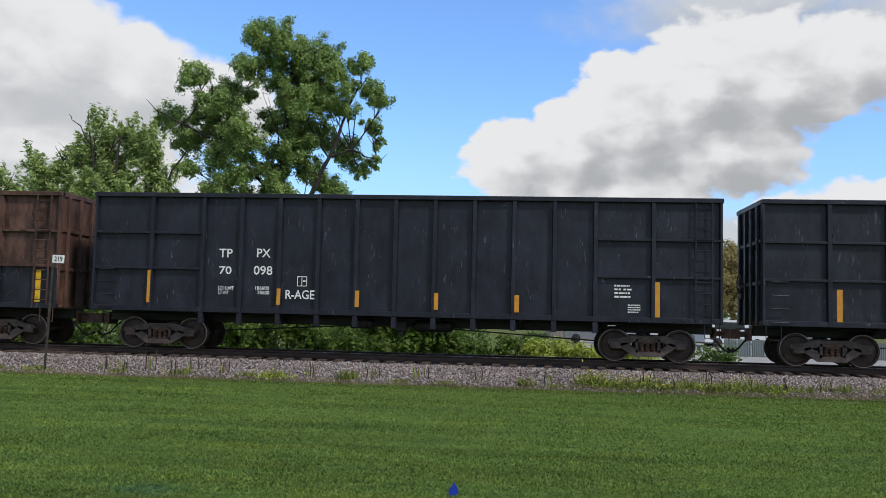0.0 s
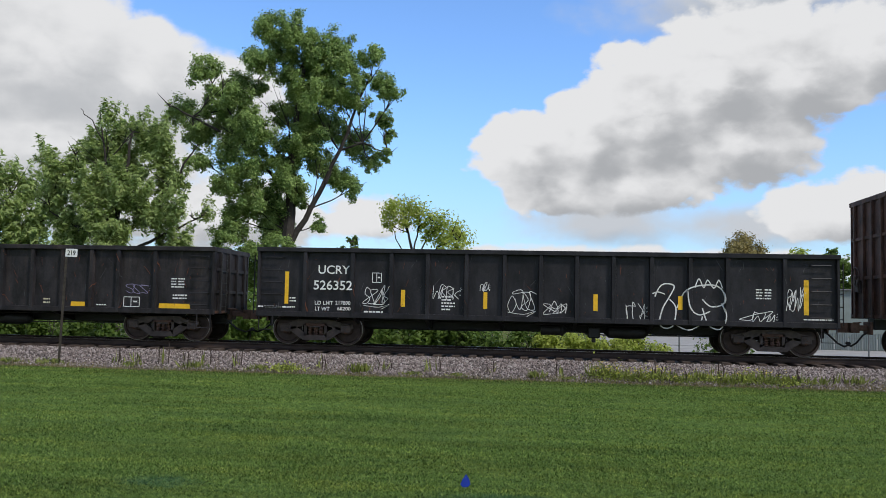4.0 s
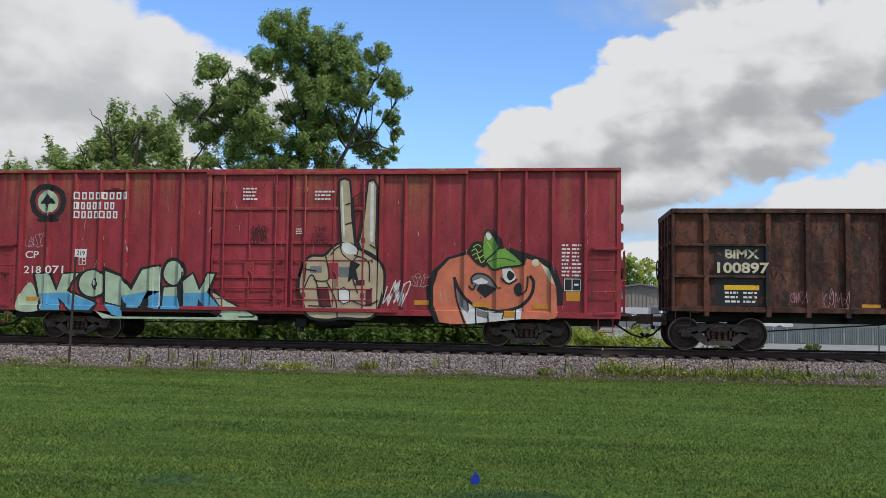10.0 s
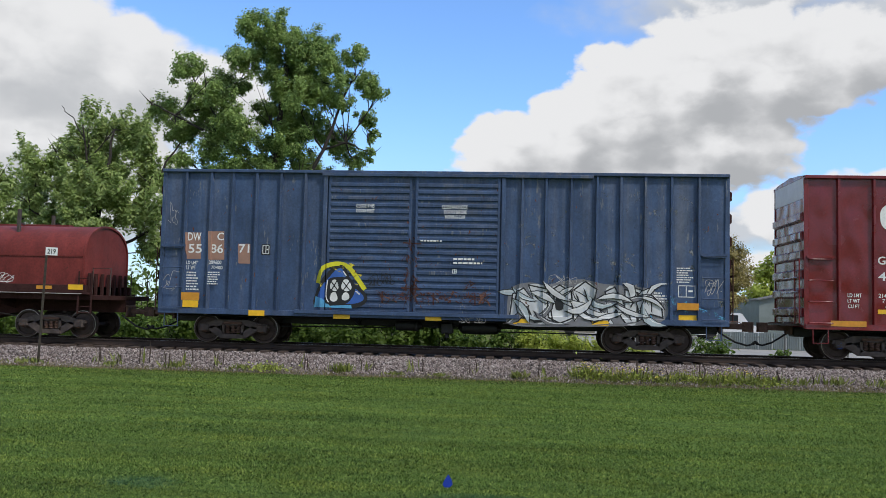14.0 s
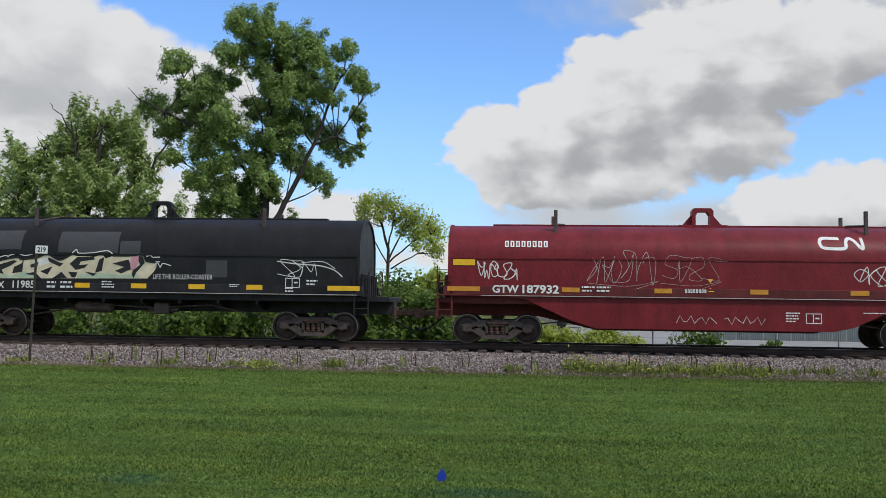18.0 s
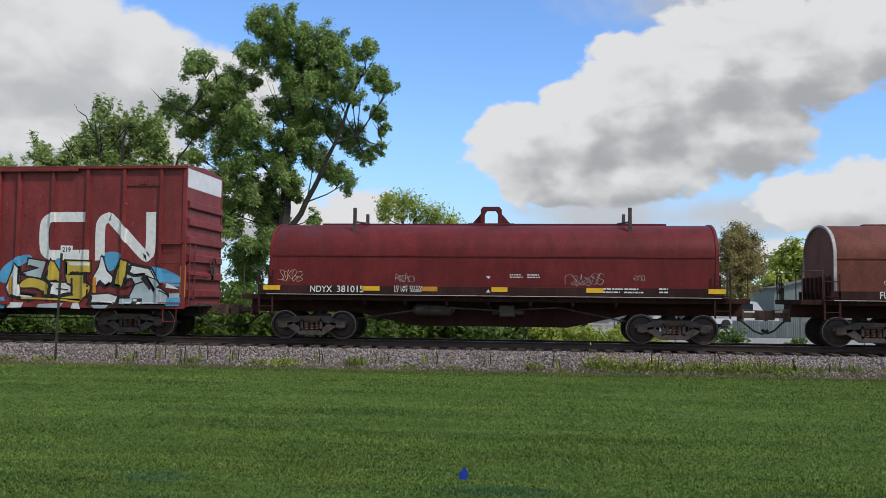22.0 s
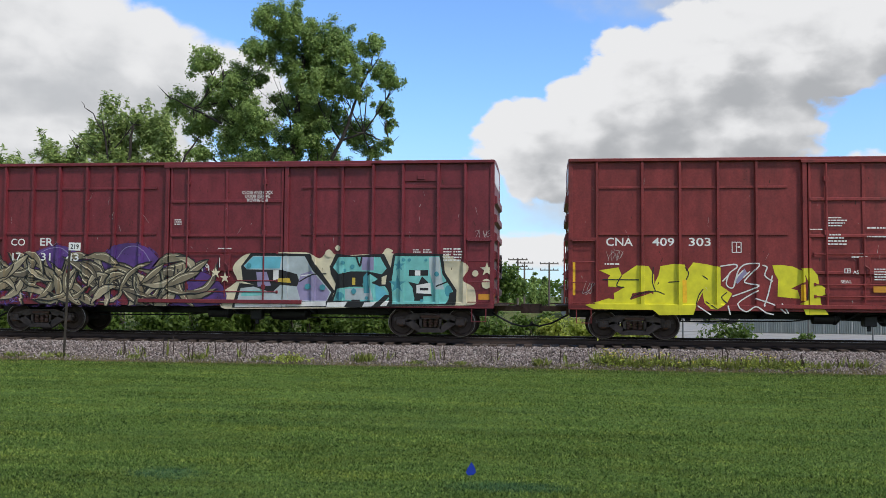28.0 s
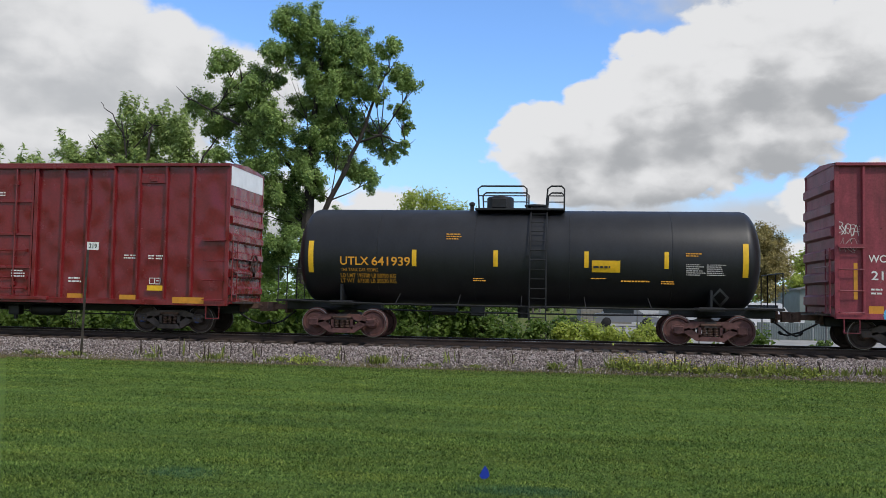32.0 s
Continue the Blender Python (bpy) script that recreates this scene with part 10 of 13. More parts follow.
spray_painting(C12, "cream and black spray letters across the hood", [cream, black_paint, pink, chalk, mint], [
    ("f", 0, 0, [(-5.50, 2.09), (-5.04, 2.22), (-4.99, 2.34), (-4.96, 2.15), (-4.82, 2.04), (-4.33, 2.23), (-3.79, 2.33), (-3.65, 2.27), (-3.14, 2.34), (-2.87, 2.43), (-2.49, 2.26), (-2.11, 2.44), (-2.00, 2.39), (-1.41, 2.37), (-1.20, 2.45), (-1.09, 2.32), (-0.88, 2.40), (-0.23, 2.41), (0.03, 2.47), (0.14, 2.26), (0.47, 2.18), (0.42, 1.97), (0.21, 1.75), (-4.92, 1.70), (-4.96, 1.58), (-5.37, 1.90)]),
    ("f", 4, 0, [(-4.81, 1.86), (-3.88, 1.81), (-3.56, 1.93), (-3.13, 1.82), (-3.23, 1.73), (-4.81, 1.72)]),
    ("f", 4, 0, [(-1.94, 1.84), (-1.19, 1.89), (-0.65, 1.85), (-0.12, 1.89), (-0.01, 1.77), (-1.94, 1.73)]),
    ("f", 3, 0, [(-3.35, 2.21), (-2.87, 2.35), (-2.59, 2.24), (-3.08, 2.08)]),
    ("f", 1, 0, [(-4.60, 2.04), (-3.90, 2.25), (-3.79, 2.22), (-4.00, 2.08), (-4.27, 1.96), (-4.20, 1.84), (-4.43, 1.87)]),
    ("f", 1, 0, [(-3.89, 2.05), (-3.65, 2.16), (-3.59, 2.31), (-3.63, 1.90), (-3.94, 1.86)]),
    ("f", 1, 0, [(-3.40, 2.11), (-3.13, 2.21), (-3.18, 2.06), (-3.35, 2.03)]),
    ("f", 1, 0, [(-3.56, 1.84), (-3.24, 1.91), (-3.01, 1.69), (-3.18, 1.71), (-3.29, 1.81)]),
    ("f", 1, 0, [(-2.87, 2.35), (-2.48, 2.19), (-2.37, 2.17), (-2.48, 2.07), (-2.81, 2.21)]),
    ("f", 1, 0, [(-3.08, 1.93), (-2.69, 2.08), (-2.85, 1.83)]),
    ("f", 1, 0, [(-2.70, 1.72), (-2.42, 1.92), (-2.25, 1.74)]),
    ("f", 1, 0, [(-2.21, 1.92), (-1.93, 1.91), (-1.99, 1.76), (-2.10, 1.76)]),
    ("f", 1, 0, [(-2.17, 2.16), (-1.95, 2.36), (-1.45, 2.37), (-1.41, 2.29), (-1.84, 2.23), (-1.89, 2.12), (-1.61, 2.15), (-1.73, 2.04), (-1.99, 1.98)]),
    ("f", 1, 0, [(-1.28, 2.29), (-1.13, 2.37), (-1.19, 1.96), (-1.40, 1.90)]),
    ("f", 1, 0, [(-1.72, 1.93), (-1.34, 1.88), (-1.45, 1.81)]),
    ("f", 1, 0, [(-0.87, 2.18), (-0.39, 2.30), (-0.27, 2.03), (-0.60, 1.89), (-0.79, 1.97), (-0.50, 2.08)]),
    ("f", 1, 0, [(-0.25, 1.98), (-0.04, 2.15), (-0.15, 2.41), (0.04, 2.39), (0.10, 2.20), (-0.15, 1.92), (-0.22, 1.74), (-0.28, 1.87)]),
    ("F", 2, 0, [(-0.31, 2.37), (-0.09, 2.42), (-0.15, 2.08), (-0.31, 2.01)]),
    ("f", 1, 0, [(-5.37, 2.04), (-5.04, 2.13), (-5.19, 1.96), (-4.92, 1.79), (-4.97, 1.72), (-5.31, 1.92)]),
    ("s", 1, 0.04, [(-5.50, 2.09), (-5.04, 2.22), (-4.99, 2.34), (-4.96, 2.15), (-4.82, 2.04), (-4.33, 2.23), (-3.79, 2.33), (-3.65, 2.27), (-3.14, 2.34), (-2.87, 2.43), (-2.49, 2.26), (-2.11, 2.44)]),
    ("s", 1, 0.04, [(-0.88, 2.40), (-0.23, 2.41), (0.03, 2.47), (0.14, 2.26), (0.47, 2.18), (0.42, 1.97), (0.21, 1.75)]),
    ("s", 1, 0.04, [(-5.50, 2.09), (-5.37, 1.90), (-4.96, 1.58)]),
    ("s", 3, 0.028, [(-5.76, 2.22), (-5.45, 2.27), (-5.37, 2.34), (-5.32, 2.26), (-5.04, 2.28)]),
    ("s", 3, 0.028, [(-6.11, 2.08), (-5.83, 2.09), (-5.75, 2.17), (-5.72, 2.06), (-5.53, 2.09)]),
    ("s", 3, 0.028, [(0.14, 2.39), (0.27, 2.42), (0.35, 2.37), (0.56, 2.38)]),
    ("s", 3, 0.028, [(0.36, 2.13), (0.49, 2.21), (0.57, 2.08), (0.65, 2.19), (0.89, 2.13)]),
    ("s", 3, 0.028, [(-3.14, 2.48), (-2.92, 2.53), (-2.87, 2.45)]),
    ("s", 3, 0.028, [(-2.11, 2.47), (-1.98, 2.58), (-1.90, 2.47), (-1.41, 2.50), (-1.04, 2.55), (-0.88, 2.46)]),
    ("s", 3, 0.028, [(-4.06, 2.38), (-3.79, 2.44), (-3.52, 2.39), (-3.14, 2.48)]),
    ("s", 3, 0.028, [(-5.62, 2.14), (-5.36, 1.90), (-4.94, 1.59)]),
    ("s", 3, 0.028, [(-4.58, 2.24), (-4.17, 2.38), (-4.06, 2.33)]),
    ("s", 3, 0.028, [(-5.96, 1.87), (-5.86, 1.94), (-5.80, 1.78), (-5.72, 1.90), (-5.61, 1.85)]),
    ("s", 3, 0.028, [(0.43, 2.24), (0.57, 2.24)])])
lettering(C12, "LIFE THE ROLLER-COASTER", 0.36, 1.74, 1.78, 0.14, chalk, bold=0.0, wrapz=True)
spray_tag(C12, 4.04, 1.86, 1.09, 0.49, chalk, 0.03, 3, 101)
spray_painting(C12, "thin white swoosh", [chalk], [
    ("s", 0, 0.03, [(4.03, 2.29), (4.59, 2.22), (5.29, 2.17), (5.71, 2.05), (5.95, 1.86)]),
    ("s", 0, 0.02, [(4.75, 2.25), (5.37, 2.29), (5.75, 2.08)])])
lettering(C13, "FURX", -5.20, 1.34, 0.56, 0.19, y=-1.532)
lettering(C13, "380830", -4.47, 1.35, 0.95, 0.19, y=-1.532)
lettering(C13, "LD LMT 233800", -2.64, 1.46, 0.85, 0.09, y=-1.532)
lettering(C13, "LT WT  52200", -2.63, 1.36, 0.84, 0.09, y=-1.532)
stripe(C13, -3.39, 1.395, 0.40, 0.12, amber, -1.529)
stripe(C13, -1.14, 1.395, 0.45, 0.12, amber, -1.529)
stripe(C13, 2.24, 1.395, 0.44, 0.12, amber, -1.529)
bars(C13, 3.21, 1.41, 1.12, 0.19, 2, cols=2)
bars(C13, 4.43, 1.43, 0.43, 0.16, 2)
bars(C13, 4.68, 1.09, 0.34, 0.19, 2)
bars(C13, 0.69, 1.79, 0.84, 0.20, 2)
spray_tag(C13, -4.21, 1.63, 0.91, 0.43, cream, 0.035, 5, 110)
spray_tag(C13, -2.69, 1.71, 0.98, 0.40, cream, 0.03, 6, 111)
spray_tag(C13, -1.67, 1.76, 0.55, 0.29, cream, 0.03, 3, 112)
spray_tag(C13, -0.92, 1.74, 0.99, 0.42, cream, 0.035, 5, 113)
spray_tag(C13, 1.41, 1.58, 1.39, 0.58, cream, 0.035, 7, 114)
spray_tag(C13, 3.08, 1.66, 1.19, 0.39, cream, 0.035, 5, 115)
spray_tag(C13, -5.07, 1.72, 0.65, 0.23, chalk, 0.015, 4, 116)
lettering(C14, "NDYX", -5.11, 1.38, 0.64, 0.18, y=-1.532)
lettering(C14, "381015", -4.33, 1.38, 0.78, 0.19, y=-1.532)
lettering(C14, "LD LMT 233700", -2.66, 1.50, 0.78, 0.08, y=-1.532)
lettering(C14, "LT WT  53300", -2.66, 1.40, 0.78, 0.09, y=-1.532)
stripe(C14, -6.50, 1.430, 0.50, 0.13, yellow, -1.529)
stripe(C14, -3.61, 1.430, 0.52, 0.13, yellow, -1.529)
stripe(C14, -1.88, 1.430, 0.45, 0.13, amber, -1.529)
stripe(C14, 0.10, 1.430, 0.45, 0.13, yellow, -1.529)
stripe(C14, 2.74, 1.430, 0.47, 0.13, yellow, -1.529)
stripe(C14, 6.05, 1.430, 0.46, 0.13, yellow, -1.529)
bars(C14, 3.21, 1.38, 1.14, 0.18, 2, cols=2)
bars(C14, 4.72, 1.39, 0.36, 0.18, 2)
bars(C14, 0.61, 1.80, 0.98, 0.13, 2, cols=2)
spray_painting(C14, "small white triangle", [white], [
    ("f", 0, 0, [(-0.06, 1.87), (0.07, 1.87), (0.01, 1.79)]),
    ("f", 0, 0, [(-0.05, 1.41), (0.07, 1.41), (0.01, 1.50)])])
spray_tag(C14, -6.10, 1.71, 0.69, 0.30, cream, 0.015, 5, 120)
spray_tag(C14, -2.67, 1.70, 0.52, 0.23, dim_white, 0.015, 4, 121)
spray_tag(C14, 2.15, 1.65, 1.03, 0.29, dim_white, 0.015, 6, 122)
spray_tag(C14, 4.04, 1.76, 0.31, 0.19, dim_white, 0.012, 3, 123)
spray_painting(C15, "large white continuous-line logo", [white], [
    ("s", 0, 0.3, [(4.70, 3.54), (3.97, 3.54), (3.67, 3.52), (3.48, 3.41), (3.42, 3.18), (3.43, 2.72), (3.49, 2.50), (3.69, 2.40), (4.12, 2.41), (4.85, 2.41)]),
    ("s", 0, 0.3, [(5.19, 2.25), (5.18, 3.15), (5.24, 3.41), (5.40, 3.51), (5.59, 3.41), (6.50, 2.46), (6.66, 2.43), (6.74, 2.55), (6.75, 3.16), (6.74, 3.69)])])
word_blocks(C15, -6.93, 3.41, 0.91, 0.27, 3)
word_blocks(C15, -5.72, 3.43, 0.78, 0.27, 3)
word_blocks(C15, -4.61, 3.43, 0.60, 0.29, 2)
word_blocks(C15, -6.93, 2.97, 0.86, 0.29, 3)
word_blocks(C15, -5.74, 2.99, 0.83, 0.29, 3)
word_blocks(C15, -4.62, 2.99, 0.55, 0.29, 2)
spray_painting(C15, "pale repainted patch", [peach_patch], [
    ("f", 0, 0, [(-6.84, 2.73), (-6.12, 2.75), (-6.11, 2.35), (-6.82, 2.32)])])
lettering(C15, "GTW", -6.77, 2.37, 0.60, 0.26, dim_white, y=C15["face"] - 0.012)
lettering(C15, "406", -5.76, 2.43, 0.80, 0.24)
lettering(C15, "408", -4.60, 2.44, 0.83, 0.26)
lettering(C15, "LD LMT", -6.80, 1.94, 0.35, 0.08)
lettering(C15, "LT WT", -6.80, 1.80, 0.28, 0.09)
bars(C15, -5.70, 1.80, 0.45, 0.23, 2)
frame_sign(C15, -3.13, 2.42, 0.28, 0.28)
lettering(C15, "XP", -2.81, 2.12, 0.17, 0.12)
stripe(C15, -7.90, 1.13, 0.16, 0.93)
stripe(C15, -4.57, 1.22, 0.12, 0.50)
stripe(C15, -2.23, 1.22, 0.12, 0.49)
stripe(C15, 7.68, 1.26, 0.15, 0.86)
stripe(C15, 0.12, 0.78, 0.50, 0.15)
stripe(C15, -6.95, 1.21, 0.77, 0.36)
bars(C15, -1.52, 3.19, 0.42, 0.18, 2)
bars(C15, -1.51, 2.63, 0.37, 0.26, 3)
bars(C15, -0.72, 3.10, 0.67, 0.29, 4)
bars(C15, 0.36, 3.10, 0.60, 0.30, 3)
bars(C15, -0.84, 2.60, 0.80, 0.30, 3)
bars(C15, 0.27, 2.64, 0.87, 0.30, 3, cols=2)
bars(C15, -0.75, 1.75, 0.36, 0.26, 3)
bars(C15, 0.46, 1.66, 0.53, 0.46, 4)
frame_sign(C15, -0.15, 1.85, 0.23, 0.23)
spray_tag(C15, -1.02, 4.25, 1.04, 0.43, dim_white, 0.02, 6, 130)
spray_tag(C15, -0.94, 3.79, 0.94, 0.40, dim_white, 0.02, 6, 131)
spray_painting(C15, "gold and white spray letters on a blue cloud", [cobalt, black_paint, chalk, ochre, azure, amber, frost], [
    ("F", 4, 0, [(2.00, 1.70), (2.21, 2.09), (2.63, 2.34), (2.93, 2.41), (3.05, 2.28), (2.57, 1.98), (2.28, 1.56)]),
    ("F", 4, 0, [(5.20, 2.36), (5.49, 2.51), (5.85, 2.42), (5.67, 2.01), (5.38, 1.95)]),
    ("F", 4, 0, [(6.73, 2.05), (7.25, 1.99), (7.71, 1.74), (7.74, 1.50), (7.08, 1.61)]),
    ("f", 4, 0, [(1.53, 1.05), (2.22, 1.15), (2.29, 0.80), (1.44, 0.79)]),
    ("F", 4, 0, [(3.80, 2.23), (3.95, 2.29), (4.01, 1.93), (3.90, 1.87)]),
    ("S", 1, 0.1, [(2.96, 2.28), (3.50, 2.20), (3.36, 1.72), (2.88, 1.79), (2.68, 1.86), (3.24, 2.01), (2.93, 2.07)]),
    ("f", 6, 0, [(2.96, 2.28), (3.50, 2.20), (3.36, 1.72), (2.88, 1.79), (2.68, 1.86), (3.24, 2.01), (2.93, 2.07)]),
    ("S", 1, 0.1, [(2.54, 2.13), (2.68, 1.99), (2.69, 1.50), (2.73, 1.26), (3.19, 1.21), (3.07, 1.03), (2.39, 1.19), (2.28, 1.42)]),
    ("f", 2, 0, [(2.54, 2.13), (2.68, 1.99), (2.69, 1.50), (2.73, 1.26), (3.19, 1.21), (3.07, 1.03), (2.39, 1.19), (2.28, 1.42)]),
    ("S", 1, 0.1, [(2.73, 1.55), (3.00, 1.71), (3.42, 1.63), (3.67, 1.45), (3.67, 1.19), (3.46, 1.17), (3.42, 1.33), (3.18, 1.43), (2.76, 1.43)]),
    ("F", 3, 0, [(2.73, 1.55), (3.00, 1.71), (3.42, 1.63), (3.67, 1.45), (3.67, 1.19), (3.46, 1.17), (3.42, 1.33), (3.18, 1.43), (2.76, 1.43)]),
    ("S", 1, 0.1, [(3.71, 2.23), (3.85, 2.04), (4.00, 1.74), (3.90, 1.62), (3.66, 1.59), (3.45, 1.71), (3.60, 1.93)]),
    ("F", 3, 0, [(3.71, 2.23), (3.85, 2.04), (4.00, 1.74), (3.90, 1.62), (3.66, 1.59), (3.45, 1.71), (3.60, 1.93)]),
    ("S", 1, 0.1, [(3.72, 1.58), (4.14, 1.57), (4.32, 1.45), (4.32, 1.28), (3.90, 1.16), (3.67, 1.21)]),
    ("f", 2, 0, [(3.72, 1.58), (4.14, 1.57), (4.32, 1.45), (4.32, 1.28), (3.90, 1.16), (3.67, 1.21)]),
    ("S", 1, 0.1, [(4.13, 2.23), (4.90, 2.21), (4.91, 1.90), (4.38, 1.89), (4.28, 1.83), (4.79, 1.86), (4.80, 1.58), (4.92, 1.46), (4.85, 1.22), (4.62, 1.05), (4.02, 1.07), (3.93, 1.16), (4.38, 1.25), (4.38, 1.52), (4.21, 1.58), (4.14, 1.81)]),
    ("f", 3, 0, [(4.13, 2.23), (4.90, 2.21), (4.91, 1.90), (4.38, 1.89), (4.28, 1.83), (4.79, 1.86), (4.80, 1.58), (4.92, 1.46), (4.85, 1.22), (4.62, 1.05), (4.02, 1.07), (3.93, 1.16), (4.38, 1.25), (4.38, 1.52), (4.21, 1.58), (4.14, 1.81)]),
    ("f", 2, 0, [(4.22, 2.20), (4.87, 2.18), (4.87, 2.09), (4.24, 2.10)]),
    ("S", 1, 0.1, [(5.26, 2.36), (5.41, 1.95), (5.59, 1.76), (5.56, 1.59), (5.38, 1.47), (5.22, 1.61), (5.12, 1.52), (5.00, 1.69), (5.17, 2.03)]),
    ("F", 2, 0, [(5.26, 2.36), (5.41, 1.95), (5.59, 1.76), (5.56, 1.59), (5.38, 1.47), (5.22, 1.61), (5.12, 1.52), (5.00, 1.69), (5.17, 2.03)]),
    ("S", 1, 0.1, [(5.85, 2.28), (6.08, 2.19), (6.04, 1.78), (5.92, 1.47), (5.63, 1.52), (5.70, 1.95)]),
    ("f", 3, 0, [(5.85, 2.28), (6.08, 2.19), (6.04, 1.78), (5.92, 1.47), (5.63, 1.52), (5.70, 1.95)]),
    ("S", 1, 0.1, [(6.08, 2.16), (6.78, 2.02), (7.08, 1.54), (6.90, 1.37), (6.62, 1.79), (6.54, 1.72), (6.79, 1.42), (7.09, 1.44), (7.31, 1.26), (7.31, 0.94), (5.80, 0.92), (5.85, 1.17), (6.15, 1.18), (6.33, 1.54), (6.21, 1.75), (6.08, 1.72), (5.98, 1.53)]),
    ("f", 6, 0, [(6.08, 2.16), (6.78, 2.02), (7.08, 1.54), (6.90, 1.37), (6.62, 1.79), (6.54, 1.72), (6.79, 1.42), (7.09, 1.44), (7.31, 1.26), (7.31, 0.94), (5.80, 0.92), (5.85, 1.17), (6.15, 1.18), (6.33, 1.54), (6.21, 1.75), (6.08, 1.72), (5.98, 1.53)]),
    ("S", 1, 0.1, [(6.17, 2.10), (6.73, 1.99), (6.90, 1.73), (6.61, 1.84), (6.26, 1.81), (6.08, 1.89)]),
    ("f", 2, 0, [(6.17, 2.10), (6.73, 1.99), (6.90, 1.73), (6.61, 1.84), (6.26, 1.81), (6.08, 1.89)]),
    ("S", 1, 0.1, [(4.97, 1.22), (5.50, 1.26), (5.77, 1.18), (5.68, 0.95), (4.91, 0.98)]),
    ("f", 2, 0, [(4.97, 1.22), (5.50, 1.26), (5.77, 1.18), (5.68, 0.95), (4.91, 0.98)]),
    ("f", 2, 0, [(2.44, 0.98), (2.89, 0.98), (2.83, 0.83), (2.38, 0.82)]),
    ("f", 6, 0, [(3.37, 0.94), (4.14, 0.98), (4.03, 0.83), (3.31, 0.84)]),
    ("f", 2, 0, [(4.44, 0.98), (4.62, 0.98), (4.68, 0.81), (4.38, 0.82)]),
    ("f", 6, 0, [(5.00, 0.93), (5.56, 0.93), (5.45, 0.83), (5.09, 0.83)]),
    ("f", 2, 0, [(7.26, 1.61), (7.69, 1.41), (7.25, 1.46)]),
    ("f", 6, 0, [(7.37, 1.29), (7.68, 1.30), (7.69, 0.95), (7.34, 0.94)]),
    ("f", 1, 0, [(4.31, 1.73), (4.37, 1.73), (4.38, 1.25), (4.32, 1.25)]),
    ("s", 1, 0.04, [(4.28, 1.88), (4.56, 1.90)]),
    ("s", 1, 0.03, [(3.87, 1.41), (4.25, 1.37)]),
    ("s", 1, 0.04, [(5.92, 1.42), (6.64, 1.66)]),
    ("s", 1, 0.035, [(7.08, 1.38), (7.37, 1.21)]),
    ("s", 3, 0.05, [(2.77, 1.11), (3.79, 1.09), (4.62, 1.01)]),
    ("f", 1, 0, [(6.23, 1.13), (6.54, 1.14), (6.54, 0.95), (6.24, 0.94)]),
    ("f", 2, 0, [(6.26, 1.11), (6.38, 1.11), (6.38, 1.05), (6.26, 1.05)]),
    ("f", 2, 0, [(6.40, 1.03), (6.52, 1.03), (6.52, 0.97), (6.40, 0.97)]),
    ("f", 5, 0, [(2.37, 1.72), (2.47, 1.73), (2.48, 1.26), (2.37, 1.26)]),
    ("f", 5, 0, [(5.00, 1.74), (5.11, 1.74), (5.11, 1.29), (5.01, 1.29)]),
    ("f", 5, 0, [(7.75, 2.10), (7.86, 2.10), (7.86, 1.18), (7.75, 1.18)]),
    ("f", 4, 0, [(7.28, 1.16), (7.71, 1.18), (7.71, 0.93), (7.31, 0.92)])])
spray_painting(C15, "faded violet overspray along the sill", [lilac_mist, rose_mist, lilac_mist], [
    ("F", 0, 0, [(-7.11, 0.74), (-7.08, 1.75), (-6.58, 1.82), (-6.04, 1.59), (-5.52, 1.86), (-4.64, 1.77), (-3.95, 1.88), (-2.91, 1.86), (-2.05, 1.93), (-1.80, 1.47), (-1.81, 0.78), (-4.61, 0.74)]),
    ("F", 1, 0, [(-6.01, 0.84), (-5.69, 1.59), (-4.64, 1.69), (-4.10, 1.11), (-4.61, 0.74)]),
    ("F", 2, 0, [(-4.17, 0.86), (-3.94, 1.70), (-2.39, 1.76), (-2.03, 1.30), (-2.36, 0.81)])])
spray_painting(C15, "faded lilac and blue spray scrawls along the sill", [lilac_mist, lilac, frost, faded_violet], scribble(-7.3, 0.92, 5.3, 0.95, 70, (1, 2, 3, 3, 3), 41))
spray_painting(C15, "grey repaint patch", [ash], [
    ("f", 0, 0, [(-3.33, 1.65), (-2.73, 1.69), (-2.70, 1.26), (-3.30, 1.24)])])
lettering(C16, "UC", -6.92, 2.59, 0.43, 0.21)
lettering(C16, "RY", -5.95, 2.59, 0.39, 0.21)
lettering(C16, "15", -6.83, 2.12, 0.33, 0.23)
lettering(C16, "87", -5.94, 2.12, 0.36, 0.25)
lettering(C16, "0", -5.13, 2.13, 0.19, 0.24)
lettering(C16, "LD LMT", -5.84, 1.66, 0.31, 0.08)
lettering(C16, "213800", -5.23, 1.66, 0.48, 0.10)
lettering(C16, "LT WT", -5.84, 1.52, 0.28, 0.08)
lettering(C16, "72200", -5.14, 1.53, 0.39, 0.09)
frame_sign(C16, -4.11, 2.18, 0.27, 0.24)
stripe(C16, -6.96, 1.27, 0.20, 0.45, amber)
stripe(C16, -7.73, 1.07, 0.42, 0.15, amber)
spray_tag(C16, -7.79, 1.79, 0.43, 0.31, dim_white, 0.015, 3, 140)
spray_tag(C16, -7.79, 1.29, 0.42, 0.41, dim_white, 0.015, 3, 141)
lettering(C16, "CLOSE AND LOCK", 0.60, 4.09, 0.95, 0.10)
lettering(C16, "DOOR BEFORE", 0.67, 3.98, 0.82, 0.10)
lettering(C16, "MOVING CAR", 0.73, 3.86, 0.69, 0.10)
bars(C16, -0.28, 2.46, 0.61, 0.07, 1)
frame_sign(C16, -4.02, 2.10, 0.23, 0.25)
stripe(C16, 1.62, 1.57, 0.14, 0.46, amber)
